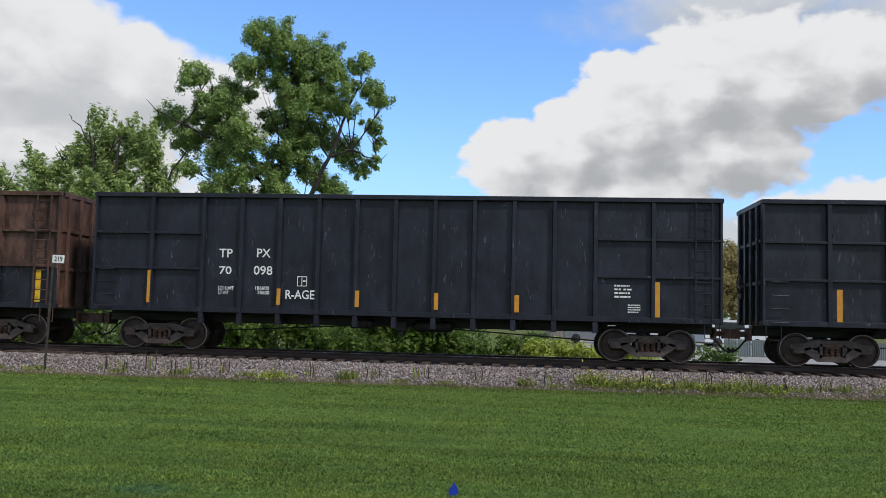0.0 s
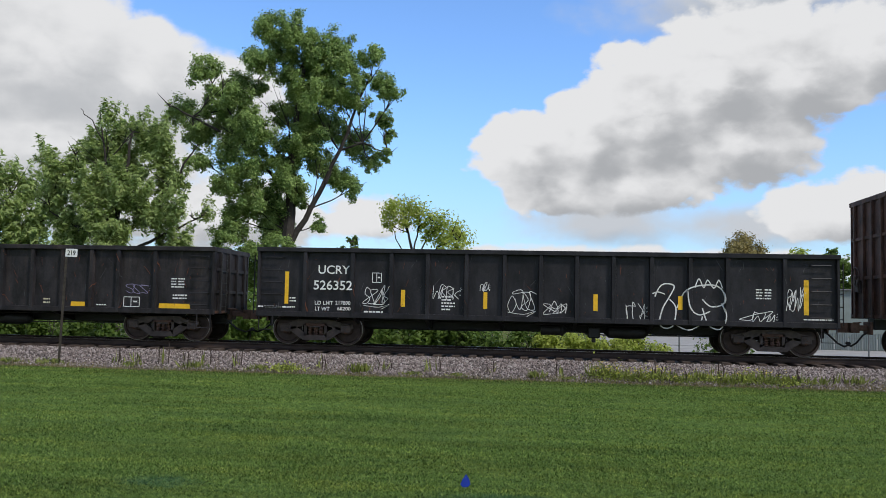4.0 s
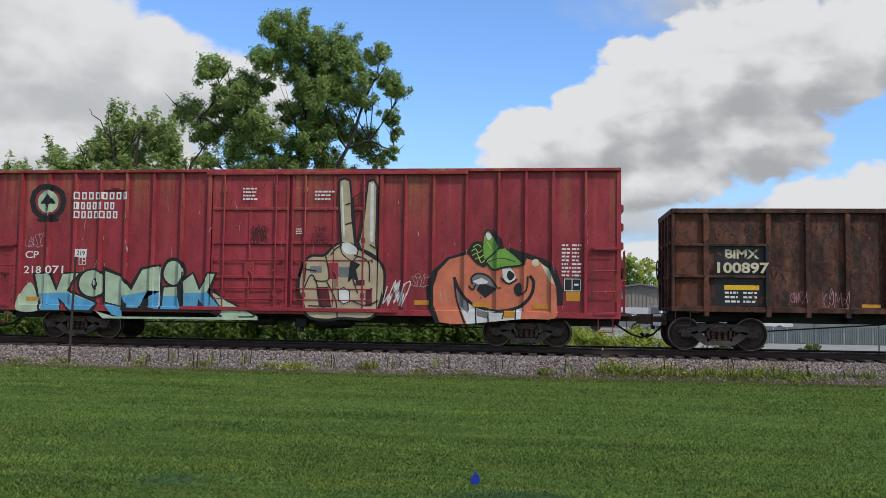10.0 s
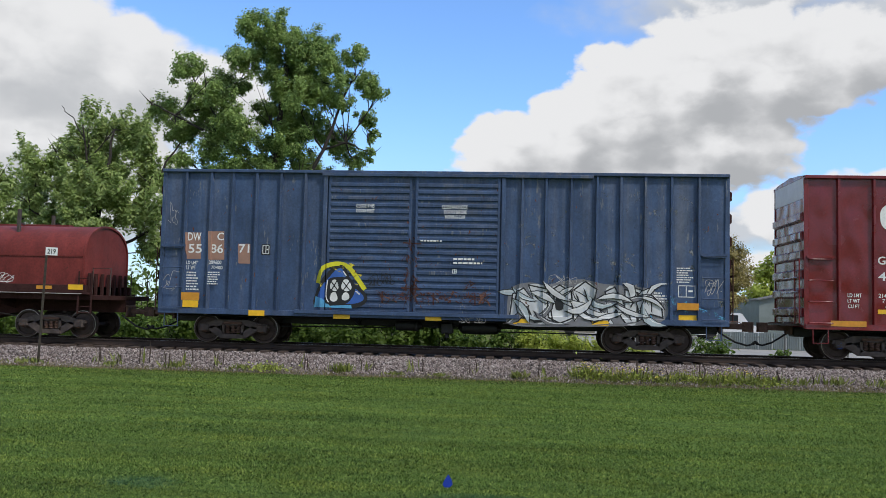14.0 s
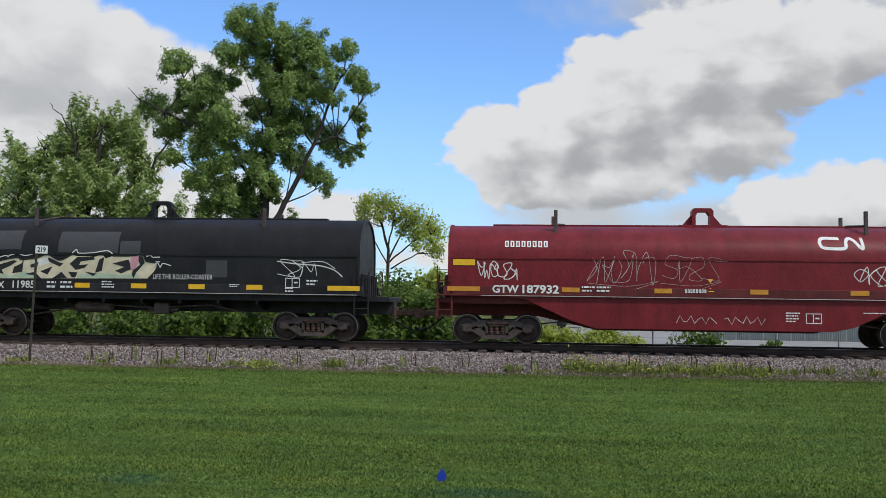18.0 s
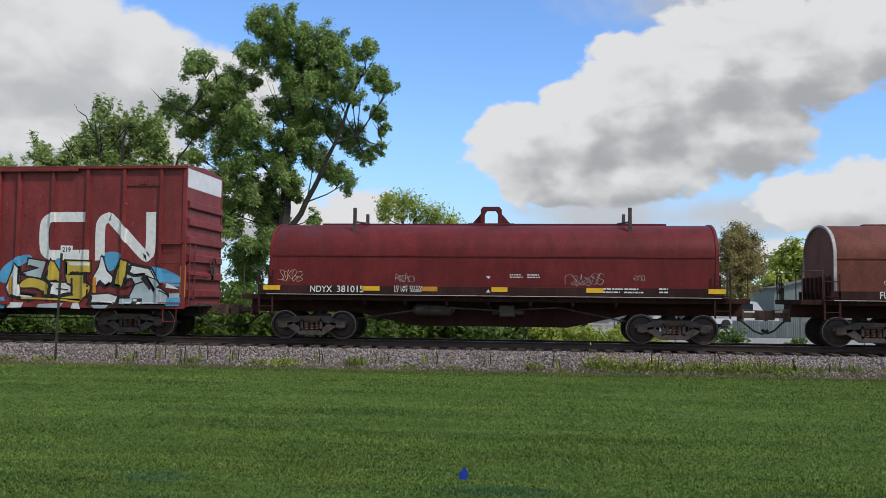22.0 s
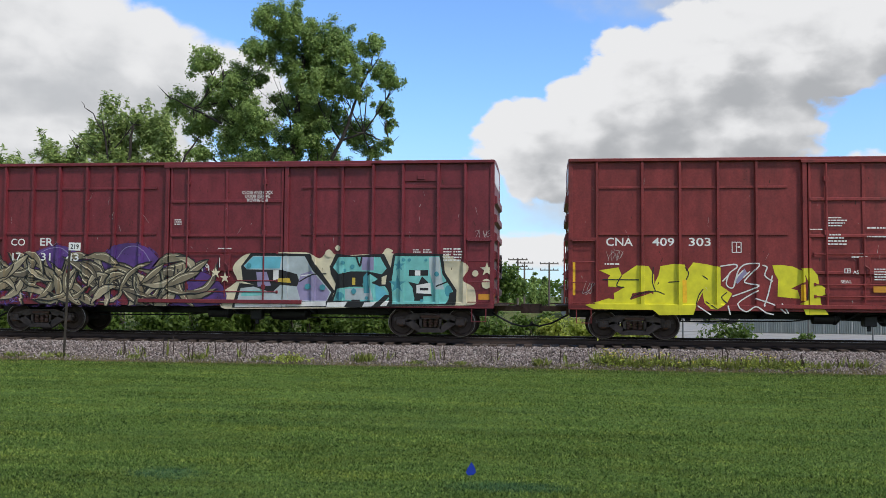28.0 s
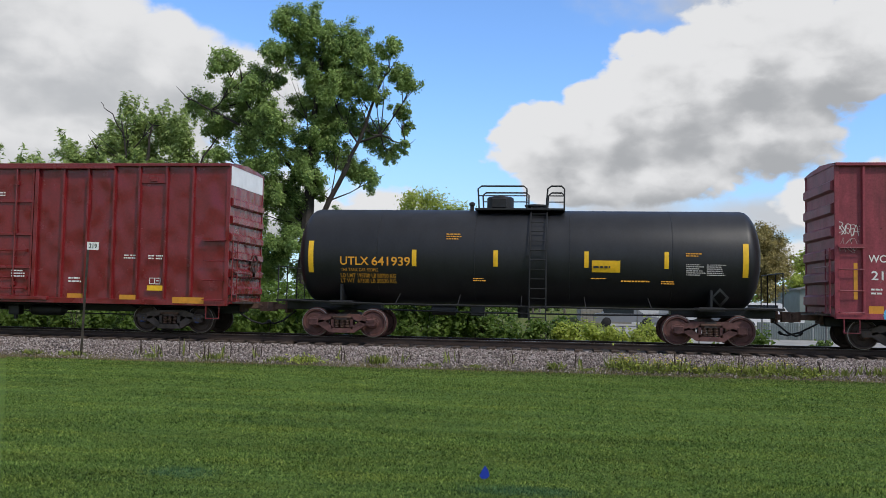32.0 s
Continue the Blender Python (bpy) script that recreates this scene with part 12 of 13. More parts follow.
spray_painting(C17, "cream spray letters with pale outlines", [cream, black_paint, chalk, yellow], [
    ("f", 0, 0, [(2.25, 1.01), (2.04, 1.01), (2.09, 1.23), (2.31, 1.25), (2.36, 1.55), (2.49, 1.52), (2.79, 1.20), (2.79, 1.85), (3.03, 2.01), (3.19, 2.02), (3.27, 1.85), (3.25, 1.72), (3.09, 1.69), (3.12, 1.10), (2.88, 1.07), (2.77, 0.99)]),
    ("f", 0, 0, [(3.11, 1.58), (3.30, 1.85), (3.68, 1.88), (3.81, 2.01), (3.97, 1.99), (4.01, 0.99), (3.82, 1.03), (3.73, 1.27), (3.47, 1.26), (3.44, 1.10), (3.33, 1.01), (3.14, 1.06)]),
    ("f", 0, 0, [(1.35, 1.05), (1.74, 1.12), (2.04, 1.04), (2.66, 0.98), (4.11, 0.97), (4.85, 0.97), (5.01, 1.14), (5.20, 1.07), (5.25, 0.91), (5.12, 0.80), (4.75, 0.79), (4.32, 0.85), (3.47, 0.77), (2.77, 0.77), (2.71, 0.87), (2.28, 0.76), (2.06, 0.83), (1.58, 0.79), (1.96, 0.90)]),
    ("f", 1, 0, [(3.52, 1.52), (3.60, 1.64), (3.69, 1.50)]),
    ("f", 0, 0, [(1.61, 2.17), (1.72, 2.17), (1.74, 1.76), (1.57, 1.57), (1.44, 1.79), (1.51, 1.95)]),
    ("s", 0, 0.032, [(1.62, 2.03), (2.08, 2.01), (2.87, 2.01)]),
    ("s", 0, 0.032, [(1.76, 1.76), (2.76, 1.74)]),
    ("s", 0, 0.032, [(1.84, 1.74), (1.84, 1.20)]),
    ("s", 0, 0.032, [(2.03, 1.74), (1.98, 1.12)]),
    ("s", 0, 0.032, [(2.14, 1.71), (2.11, 1.49), (2.28, 1.50), (2.30, 1.71)]),
    ("s", 0, 0.032, [(3.97, 1.91), (4.26, 2.01), (4.32, 1.91), (4.77, 1.87), (4.93, 1.65)]),
    ("s", 0, 0.032, [(4.05, 1.51), (4.27, 1.51), (4.21, 1.67), (4.77, 1.69), (4.11, 1.16)]),
    ("s", 0, 0.032, [(4.90, 1.62), (4.43, 1.22), (4.22, 0.98)]),
    ("s", 0, 0.032, [(4.69, 1.25), (4.93, 1.25), (4.88, 1.14)]),
    ("s", 0, 0.032, [(4.40, 1.11), (4.64, 1.18), (4.83, 1.06)]),
    ("s", 0, 0.032, [(3.27, 2.01), (4.93, 1.99)]),
    ("s", 0, 0.032, [(1.45, 1.84), (1.57, 1.63), (1.59, 1.52), (1.73, 1.52)]),
    ("s", 0, 0.032, [(2.27, 2.01), (2.41, 1.76), (2.54, 1.98), (2.71, 1.79)]),
    ("s", 0, 0.032, [(2.38, 1.63), (2.66, 1.50)]),
    ("s", 0, 0.032, [(2.44, 1.42), (2.74, 1.28)]),
    ("s", 1, 0.018, [(2.49, 1.51), (2.78, 1.22)]),
    ("s", 1, 0.018, [(3.10, 1.66), (3.12, 1.10)]),
    ("s", 1, 0.018, [(2.79, 1.69), (3.25, 1.71)]),
    ("s", 1, 0.018, [(3.30, 1.84), (3.14, 1.58)]),
    ("s", 1, 0.018, [(3.47, 1.25), (3.73, 1.27)]),
    ("s", 1, 0.018, [(2.31, 1.24), (2.39, 1.04)]),
    ("s", 1, 0.018, [(3.97, 1.69), (3.14, 1.70)]),
    ("f", 3, 0, [(1.86, 1.60), (1.95, 1.60), (1.96, 1.13), (1.86, 1.13)]),
    ("f", 3, 0, [(4.89, 1.63), (4.99, 1.63), (5.00, 1.15), (4.90, 1.15)])])
spray_tag(C17, 7.16, 3.07, 0.57, 0.31, azure, 0.03, 6, 150)
spray_tag(C17, -6.79, 2.25, 0.44, 0.27, dim_white, 0.012, 3, 151)
spray_tag(C17, -7.38, 1.26, 0.23, 0.37, dim_white, 0.015, 3, 152)
spray_tag(C17, 7.24, 1.77, 0.21, 0.22, dim_white, 0.012, 3, 153)
lettering(C18, "CO", -6.78, 2.59, 0.45, 0.21)
lettering(C18, "ER", -5.85, 2.59, 0.41, 0.23)
spray_painting(C18, "violet cloud of overspray behind the letters", [violet_mist, violet, lilac_mist, lilac], [
    ("F", 0, 0, [(-7.75, 0.85), (-7.75, 2.03), (-7.24, 2.09), (-6.61, 2.15), (-6.21, 2.15), (-5.88, 2.51), (-5.20, 2.66), (-4.58, 2.43), (-4.02, 2.26), (-3.52, 2.64), (-2.81, 2.71), (-2.22, 2.43), (-1.89, 2.00), (-1.48, 2.27), (-0.83, 2.17), (-0.50, 1.74), (-0.11, 1.45), (-0.11, 0.91), (-0.82, 0.85)]),
    ("F", 1, 0, [(-6.21, 2.15), (-5.88, 2.45), (-5.20, 2.60), (-4.64, 2.37), (-4.57, 1.94), (-6.03, 1.87)]),
    ("F", 1, 0, [(-3.90, 2.10), (-3.52, 2.58), (-2.80, 2.66), (-2.28, 2.38), (-2.13, 1.95), (-3.79, 1.88)]),
    ("F", 1, 0, [(-1.69, 1.46), (-0.83, 1.84), (-0.11, 1.42), (-0.11, 0.91), (-1.58, 0.87)]),
    ("F", 2, 0, [(-6.98, 0.94), (-6.70, 1.27), (-6.30, 1.16), (-6.24, 0.91)]),
    ("F", 2, 0, [(-7.52, 1.98), (-7.12, 2.03), (-7.00, 1.65), (-7.45, 1.59)]),
    ("s", 3, 0.02, [(-6.04, 2.09), (-5.76, 2.42), (-5.20, 2.53), (-4.80, 2.21)]),
    ("s", 3, 0.02, [(-3.41, 2.21), (-3.13, 2.54), (-2.69, 2.54), (-2.36, 2.11)]),
    ("s", 2, 0.06, [(-5.87, 2.04), (-5.59, 2.31), (-5.31, 2.15), (-5.03, 2.37)]),
    ("s", 2, 0.06, [(-3.57, 2.10), (-3.24, 2.37), (-2.91, 2.21), (-2.58, 2.38)]),
    ("s", 2, 0.05, [(-1.15, 1.36), (-0.82, 1.52), (-0.50, 1.31), (-0.23, 1.37)]),
    ("s", 3, 0.02, [(-6.92, 0.96), (-6.64, 1.21), (-6.30, 1.11)])])
spray_painting(C18, "olive and black wildstyle spray letters", [black_paint, olive, khaki, sand_dark, cream], blades(-7.12, 0.82, 6.36, 1.58, 90, (0, 1, 1, 2, 3, 4), 181))
spray_painting(C18, "white star, pale star and small white writing", [chalk, cream], [
    ("f", 0, 0, [(-0.67, 1.79), (-0.63, 1.66), (-0.50, 1.64), (-0.61, 1.57), (-0.55, 1.44), (-0.67, 1.52), (-0.79, 1.44), (-0.74, 1.57), (-0.83, 1.64), (-0.72, 1.66)]),
    ("f", 1, 0, [(-0.31, 1.95), (-0.29, 1.85), (-0.19, 1.84), (-0.26, 1.77), (-0.23, 1.66), (-0.31, 1.73), (-0.39, 1.66), (-0.37, 1.77), (-0.44, 1.84), (-0.34, 1.85)]),
    ("s", 0, 0.025, [(-0.96, 1.87), (-0.91, 2.00), (-0.85, 1.87), (-0.80, 2.01), (-0.73, 1.87), (-0.71, 2.01), (-0.56, 2.03), (-0.53, 1.87)]),
    ("s", 0, 0.03, [(-7.56, 1.37), (-7.46, 1.70), (-7.38, 1.26)]),
    ("s", 0, 0.03, [(-7.62, 1.51), (-6.99, 1.54)])])
lettering(C18, "17", -6.70, 2.14, 0.28, 0.23, y=C18["face"] - 0.048)
lettering(C18, "31", -5.79, 2.14, 0.31, 0.23, y=C18["face"] - 0.048)
lettering(C18, "43", -4.99, 2.13, 0.40, 0.23, y=C18["face"] - 0.048)
lettering(C18, "CLOSE AND LOCK", 0.43, 4.11, 0.93, 0.09)
lettering(C18, "DOOR BEFORE", 0.53, 4.00, 0.74, 0.09)
lettering(C18, "MOVING CAR", 0.58, 3.88, 0.64, 0.10)
bars(C18, -1.61, 3.18, 0.26, 0.19, 3)
bars(C18, -0.27, 2.47, 0.61, 0.06, 1)
frame_sign(C18, -0.22, 1.95, 0.23, 0.31)
bars(C18, 5.48, 2.26, 0.58, 0.25, 4, cols=2)
bars(C18, 6.36, 2.14, 0.58, 0.40, 5, cols=2)
spray_tag(C18, 7.25, 2.79, 0.46, 0.28, dim_white, 0.015, 4, 160)
lettering(C18, "2019.", -0.97, 1.86, 0.46, 0.22, chalk, y=C18["face"] - 0.09, bold=0.0)
stripe(C18, 7.36, 1.09, 0.45, 0.16, amber)
bars(C18, -7.65, 0.81, 0.44, 0.11, 2)
spray_painting(C18, "turquoise block letters on a cream cloud", [cream, black_paint, turquoise, aqua, lilac, chalk, ochre, teal, frost], [
    ("F", 0, 0, [(-0.13, 0.80), (-0.11, 1.22), (0.17, 1.44), (0.33, 1.61), (0.19, 1.94), (0.41, 2.24), (0.71, 2.38), (1.27, 2.40), (2.36, 2.41), (2.75, 2.24), (3.02, 2.47), (3.29, 2.33), (4.04, 2.36), (4.53, 2.36), (4.71, 2.54), (4.90, 2.47), (4.95, 2.38), (6.23, 2.38), (6.54, 2.29), (7.01, 2.10), (7.06, 1.91), (6.91, 1.64), (7.22, 1.43), (7.29, 1.06), (7.21, 0.94), (6.69, 0.92), (4.90, 0.87), (2.75, 0.80), (0.56, 0.77)]),
    ("f", 1, 0, [(0.18, 0.79), (0.28, 1.15), (0.40, 1.51), (0.83, 1.47), (0.50, 1.56), (0.44, 2.00), (0.73, 2.39), (2.46, 2.37), (2.64, 2.06), (3.21, 1.30), (2.98, 0.83)]),
    ("f", 8, 0, [(0.34, 1.00), (0.44, 1.36), (0.83, 1.41), (1.38, 1.24), (1.63, 1.47), (2.21, 1.41), (2.09, 1.78), (1.65, 1.90), (0.61, 1.91), (0.52, 2.02), (0.80, 2.30), (2.31, 2.30), (2.50, 1.97), (3.11, 1.27), (2.97, 0.99)]),
    ("f", 3, 0, [(0.80, 2.28), (1.65, 2.28), (1.60, 1.94), (0.61, 1.93), (0.54, 2.02)]),
    ("f", 4, 0, [(2.20, 1.78), (2.53, 1.89), (3.07, 1.27), (2.97, 1.02), (2.20, 1.02), (2.09, 1.40)]),
    ("f", 2, 0, [(0.50, 1.29), (1.11, 1.32), (1.16, 1.16), (0.45, 1.13)]),
    ("f", 4, 0, [(0.90, 1.83), (1.21, 1.84), (1.35, 1.44), (0.95, 1.41)]),
    ("f", 5, 0, [(1.41, 1.89), (1.57, 1.89), (1.57, 1.60), (1.41, 1.60)]),
    ("f", 6, 0, [(1.57, 1.66), (1.87, 1.66), (1.91, 1.53), (1.49, 1.55)]),
    ("f", 5, 0, [(0.28, 0.93), (2.97, 1.00), (2.97, 0.87), (0.27, 0.81)]),
    ("s", 5, 0.03, [(2.20, 1.73), (2.53, 1.78)]),
    ("s", 1, 0.035, [(2.15, 1.56), (2.53, 1.76), (2.96, 1.80)]),
    ("f", 1, 0, [(3.06, 2.00), (3.23, 2.38), (3.72, 2.32), (4.64, 2.38), (4.85, 1.96), (4.78, 1.52), (4.96, 1.20), (4.85, 0.87), (2.97, 0.83), (3.19, 1.24), (3.24, 1.51), (3.09, 1.79)]),
    ("f", 2, 0, [(3.15, 1.98), (3.32, 2.28), (4.53, 2.28), (4.72, 1.96), (4.58, 1.79), (4.20, 1.87), (3.67, 1.87), (3.32, 1.79)]),
    ("f", 4, 0, [(3.99, 2.28), (4.37, 2.28), (4.37, 1.90), (3.99, 1.90)]),
    ("f", 2, 0, [(3.29, 1.45), (3.72, 1.42), (4.00, 1.48), (4.22, 1.83), (4.58, 1.57), (4.75, 1.35), (4.86, 1.14), (4.68, 0.98), (3.61, 1.03), (3.17, 1.02), (3.25, 1.24)]),
    ("f", 8, 0, [(3.51, 1.36), (4.26, 1.41), (4.36, 1.06), (3.53, 1.05)]),
    ("f", 3, 0, [(4.39, 1.52), (4.66, 1.36), (4.79, 1.15), (4.42, 1.03)]),
    ("f", 1, 0, [(3.62, 1.83), (4.27, 1.83), (4.00, 1.57), (4.05, 1.43), (3.67, 1.43), (3.24, 1.36), (3.29, 1.60), (3.62, 1.65)]),
    ("f", 6, 0, [(3.72, 1.69), (3.81, 1.69), (3.81, 1.48), (3.72, 1.48)]),
    ("f", 1, 0, [(4.30, 1.54), (4.70, 1.82), (4.77, 1.78), (4.72, 1.46), (4.53, 1.44)]),
    ("f", 0, 0, [(4.58, 1.71), (4.73, 1.77), (4.69, 1.50), (4.58, 1.50)]),
    ("f", 5, 0, [(3.02, 0.97), (3.61, 1.00), (3.51, 0.85), (2.99, 0.84)]),
    ("f", 5, 0, [(4.10, 0.98), (4.82, 1.04), (4.74, 0.89), (4.04, 0.86)]),
    ("f", 1, 0, [(3.57, 0.83), (3.72, 1.06), (3.95, 1.06), (4.00, 0.84)]),
    ("f", 1, 0, [(4.28, 0.84), (4.69, 1.21), (4.84, 1.19), (4.52, 0.85)]),
    ("s", 1, 0.05, [(3.83, 2.31), (3.94, 2.03), (3.99, 2.28)]),
    ("f", 1, 0, [(4.82, 0.87), (4.77, 1.52), (4.90, 2.35), (4.97, 2.40), (6.34, 2.38), (6.40, 1.86), (6.74, 1.35), (6.55, 0.93)]),
    ("f", 2, 0, [(4.91, 0.94), (4.86, 1.52), (4.97, 2.31), (6.25, 2.31), (6.33, 1.80), (6.64, 1.32), (6.43, 0.96)]),
    ("f", 8, 0, [(5.94, 2.28), (6.25, 2.29), (6.30, 1.80), (6.38, 1.37), (6.12, 1.37), (5.96, 1.85)]),
    ("f", 7, 0, [(5.09, 2.22), (5.13, 2.10), (5.26, 2.10), (5.16, 2.02), (5.19, 1.89), (5.09, 1.97), (4.98, 1.89), (5.02, 2.02), (4.91, 2.09), (5.04, 2.10)]),
    ("f", 7, 0, [(5.04, 1.77), (5.10, 1.59), (5.28, 1.59), (5.13, 1.48), (5.19, 1.30), (5.04, 1.41), (4.89, 1.30), (4.94, 1.48), (4.79, 1.59), (4.98, 1.59)]),
    ("F", 7, 0, [(6.61, 1.33), (6.57, 1.22), (6.50, 1.17), (6.43, 1.22), (6.40, 1.33), (6.43, 1.44), (6.50, 1.49), (6.58, 1.44)]),
    ("f", 7, 0, [(4.04, 1.71), (4.16, 1.85), (4.23, 1.25), (4.07, 1.25)]),
    ("f", 1, 0, [(5.37, 1.92), (5.92, 1.92), (5.92, 1.76), (5.37, 1.75)]),
    ("f", 5, 0, [(5.54, 1.91), (5.70, 1.91), (5.70, 1.76), (5.54, 1.76)]),
    ("f", 1, 0, [(5.34, 1.59), (5.64, 1.52), (5.75, 1.74), (5.92, 1.58), (6.04, 1.18), (5.52, 1.16), (5.48, 1.41)]),
    ("f", 5, 0, [(5.59, 1.49), (5.99, 1.56), (6.01, 1.24), (5.59, 1.26)]),
    ("f", 1, 0, [(5.69, 1.41), (5.93, 1.41), (5.93, 1.34), (5.69, 1.34)]),
    ("f", 1, 0, [(5.54, 1.25), (5.79, 1.25), (5.79, 1.05), (5.53, 1.04)]),
    ("s", 1, 0.04, [(6.14, 1.45), (6.54, 1.62)]),
    ("f", 1, 0, [(6.54, 1.27), (6.74, 1.33), (6.72, 0.94), (6.48, 0.93)]),
    ("f", 0, 0, [(7.60, 2.15), (7.64, 2.01), (7.79, 2.01), (7.67, 1.92), (7.71, 1.78), (7.60, 1.86), (7.48, 1.78), (7.52, 1.92), (7.41, 2.00), (7.55, 2.01)]),
    ("F", 0, 0, [(7.72, 1.54), (7.68, 1.44), (7.58, 1.40), (7.49, 1.44), (7.45, 1.54), (7.49, 1.64), (7.58, 1.68), (7.68, 1.64)]),
    ("F", 0, 0, [(7.36, 1.83), (7.33, 1.77), (7.27, 1.74), (7.20, 1.77), (7.18, 1.83), (7.21, 1.90), (7.27, 1.92), (7.33, 1.90)]),
    ("f", 0, 0, [(6.49, 2.44), (6.53, 2.31), (6.66, 2.31), (6.56, 2.23), (6.59, 2.11), (6.49, 2.18), (6.38, 2.11), (6.42, 2.23), (6.32, 2.31), (6.45, 2.31)]),
    ("F", 0, 0, [(3.14, 2.39), (3.11, 2.31), (3.03, 2.28), (2.95, 2.31), (2.92, 2.39), (2.95, 2.46), (3.03, 2.50), (3.10, 2.46)]),
    ("F", 0, 0, [(3.36, 2.54), (3.34, 2.49), (3.29, 2.46), (3.23, 2.49), (3.21, 2.54), (3.23, 2.59), (3.29, 2.62), (3.34, 2.59)]),
    ("f", 0, 0, [(-0.31, 1.96), (-0.27, 1.86), (-0.17, 1.86), (-0.25, 1.79), (-0.22, 1.69), (-0.31, 1.75), (-0.40, 1.69), (-0.37, 1.79), (-0.45, 1.86), (-0.35, 1.86)]),
    ("f", 0, 0, [(-0.03, 1.82), (0.01, 1.71), (0.13, 1.71), (0.03, 1.64), (0.07, 1.53), (-0.03, 1.59), (-0.13, 1.52), (-0.09, 1.64), (-0.19, 1.71), (-0.07, 1.71)]),
    ("F", 7, 0, [(0.76, 2.02), (0.74, 1.97), (0.69, 1.95), (0.64, 1.97), (0.62, 2.02), (0.64, 2.07), (0.69, 2.09), (0.74, 2.07)]),
    ("F", 7, 0, [(3.51, 2.11), (3.49, 2.08), (3.45, 2.06), (3.41, 2.08), (3.40, 2.11), (3.41, 2.15), (3.45, 2.17), (3.49, 2.15)]),
    ("F", 7, 0, [(3.79, 2.01), (3.77, 1.96), (3.72, 1.94), (3.68, 1.96), (3.66, 2.01), (3.68, 2.05), (3.72, 2.07), (3.77, 2.05)]),
    ("F", 7, 0, [(3.55, 1.90), (3.54, 1.86), (3.51, 1.85), (3.47, 1.86), (3.46, 1.90), (3.47, 1.93), (3.51, 1.95), (3.54, 1.93)]),
    ("F", 7, 0, [(3.49, 1.16), (3.45, 1.08), (3.37, 1.04), (3.29, 1.08), (3.25, 1.16), (3.29, 1.25), (3.37, 1.28), (3.45, 1.25)]),
    ("F", 7, 0, [(3.85, 1.30), (3.83, 1.25), (3.77, 1.22), (3.72, 1.25), (3.70, 1.30), (3.72, 1.35), (3.77, 1.38), (3.83, 1.35)]),
    ("F", 7, 0, [(5.27, 2.20), (5.25, 2.17), (5.22, 2.15), (5.19, 2.17), (5.17, 2.20), (5.19, 2.24), (5.22, 2.25), (5.25, 2.24)]),
    ("F", 7, 0, [(5.43, 2.20), (5.41, 2.17), (5.38, 2.15), (5.35, 2.17), (5.33, 2.20), (5.35, 2.24), (5.38, 2.25), (5.41, 2.24)]),
    ("F", 7, 0, [(6.25, 1.80), (6.22, 1.75), (6.17, 1.73), (6.12, 1.75), (6.10, 1.80), (6.12, 1.85), (6.17, 1.88), (6.22, 1.85)]),
    ("F", 7, 0, [(5.79, 1.05), (5.78, 1.01), (5.75, 1.00), (5.71, 1.01), (5.70, 1.05), (5.71, 1.08), (5.75, 1.09), (5.78, 1.08)]),
    ("F", 7, 0, [(2.51, 1.43), (2.48, 1.37), (2.42, 1.34), (2.36, 1.36), (2.33, 1.43), (2.36, 1.49), (2.42, 1.51), (2.48, 1.49)]),
    ("F", 7, 0, [(2.94, 1.40), (2.92, 1.34), (2.86, 1.32), (2.80, 1.34), (2.77, 1.40), (2.79, 1.46), (2.86, 1.49), (2.92, 1.46)]),
    ("F", 7, 0, [(4.20, 1.11), (4.18, 1.08), (4.15, 1.06), (4.12, 1.08), (4.10, 1.11), (4.12, 1.15), (4.15, 1.16), (4.18, 1.15)]),
    ("F", 7, 0, [(5.90, 2.20), (5.89, 2.17), (5.86, 2.16), (5.83, 2.17), (5.81, 2.20), (5.83, 2.23), (5.86, 2.25), (5.89, 2.23)])])
lettering(C19, "WC", -6.89, 2.37, 0.45, 0.20)
lettering(C19, "21", -6.82, 1.90, 0.31, 0.24)
lettering(C19, "61", -6.04, 1.91, 0.32, 0.24)
bars(C19, -6.83, 1.46, 0.41, 0.21, 2)
bars(C19, -6.06, 1.46, 0.48, 0.24, 2)
lettering(C19, "CLOSE AND LOCK", 0.16, 3.36, 0.73, 0.09)
lettering(C19, "DOORS BEFORE", 0.21, 3.26, 0.65, 0.09)
lettering(C19, "MOVING CAR", 0.26, 3.16, 0.55, 0.09)
word_blocks(C19, 1.99, 3.88, 0.31, 0.30, 1, silver)
word_blocks(C19, 2.78, 3.88, 0.30, 0.31, 1, silver)
word_blocks(C19, 3.36, 3.88, 0.30, 0.31, 1, silver)
word_blocks(C19, 4.11, 3.88, 0.30, 0.31, 1, silver)
word_blocks(C19, 4.74, 3.89, 0.29, 0.30, 1, silver)
word_blocks(C19, 5.42, 3.89, 0.30, 0.31, 1, silver)
word_blocks(C19, 6.24, 3.89, 0.29, 0.31, 1, silver)
word_blocks(C19, 2.56, 3.88, 0.11, 0.31, 1, silver)
word_blocks(C19, 5.81, 3.89, 0.11, 0.31, 1, silver)
word_blocks(C19, 2.01, 3.29, 0.30, 0.33, 1, silver)
word_blocks(C19, 2.66, 3.30, 0.30, 0.32, 1, silver)
word_blocks(C19, 3.38, 3.30, 0.30, 0.33, 1, silver)
word_blocks(C19, 4.14, 3.31, 0.30, 0.32, 1, silver)
word_blocks(C19, 4.76, 3.31, 0.30, 0.32, 1, silver)
word_blocks(C19, 5.55, 3.32, 0.30, 0.32, 1, silver)
word_blocks(C19, 6.26, 3.32, 0.29, 0.32, 1, silver)
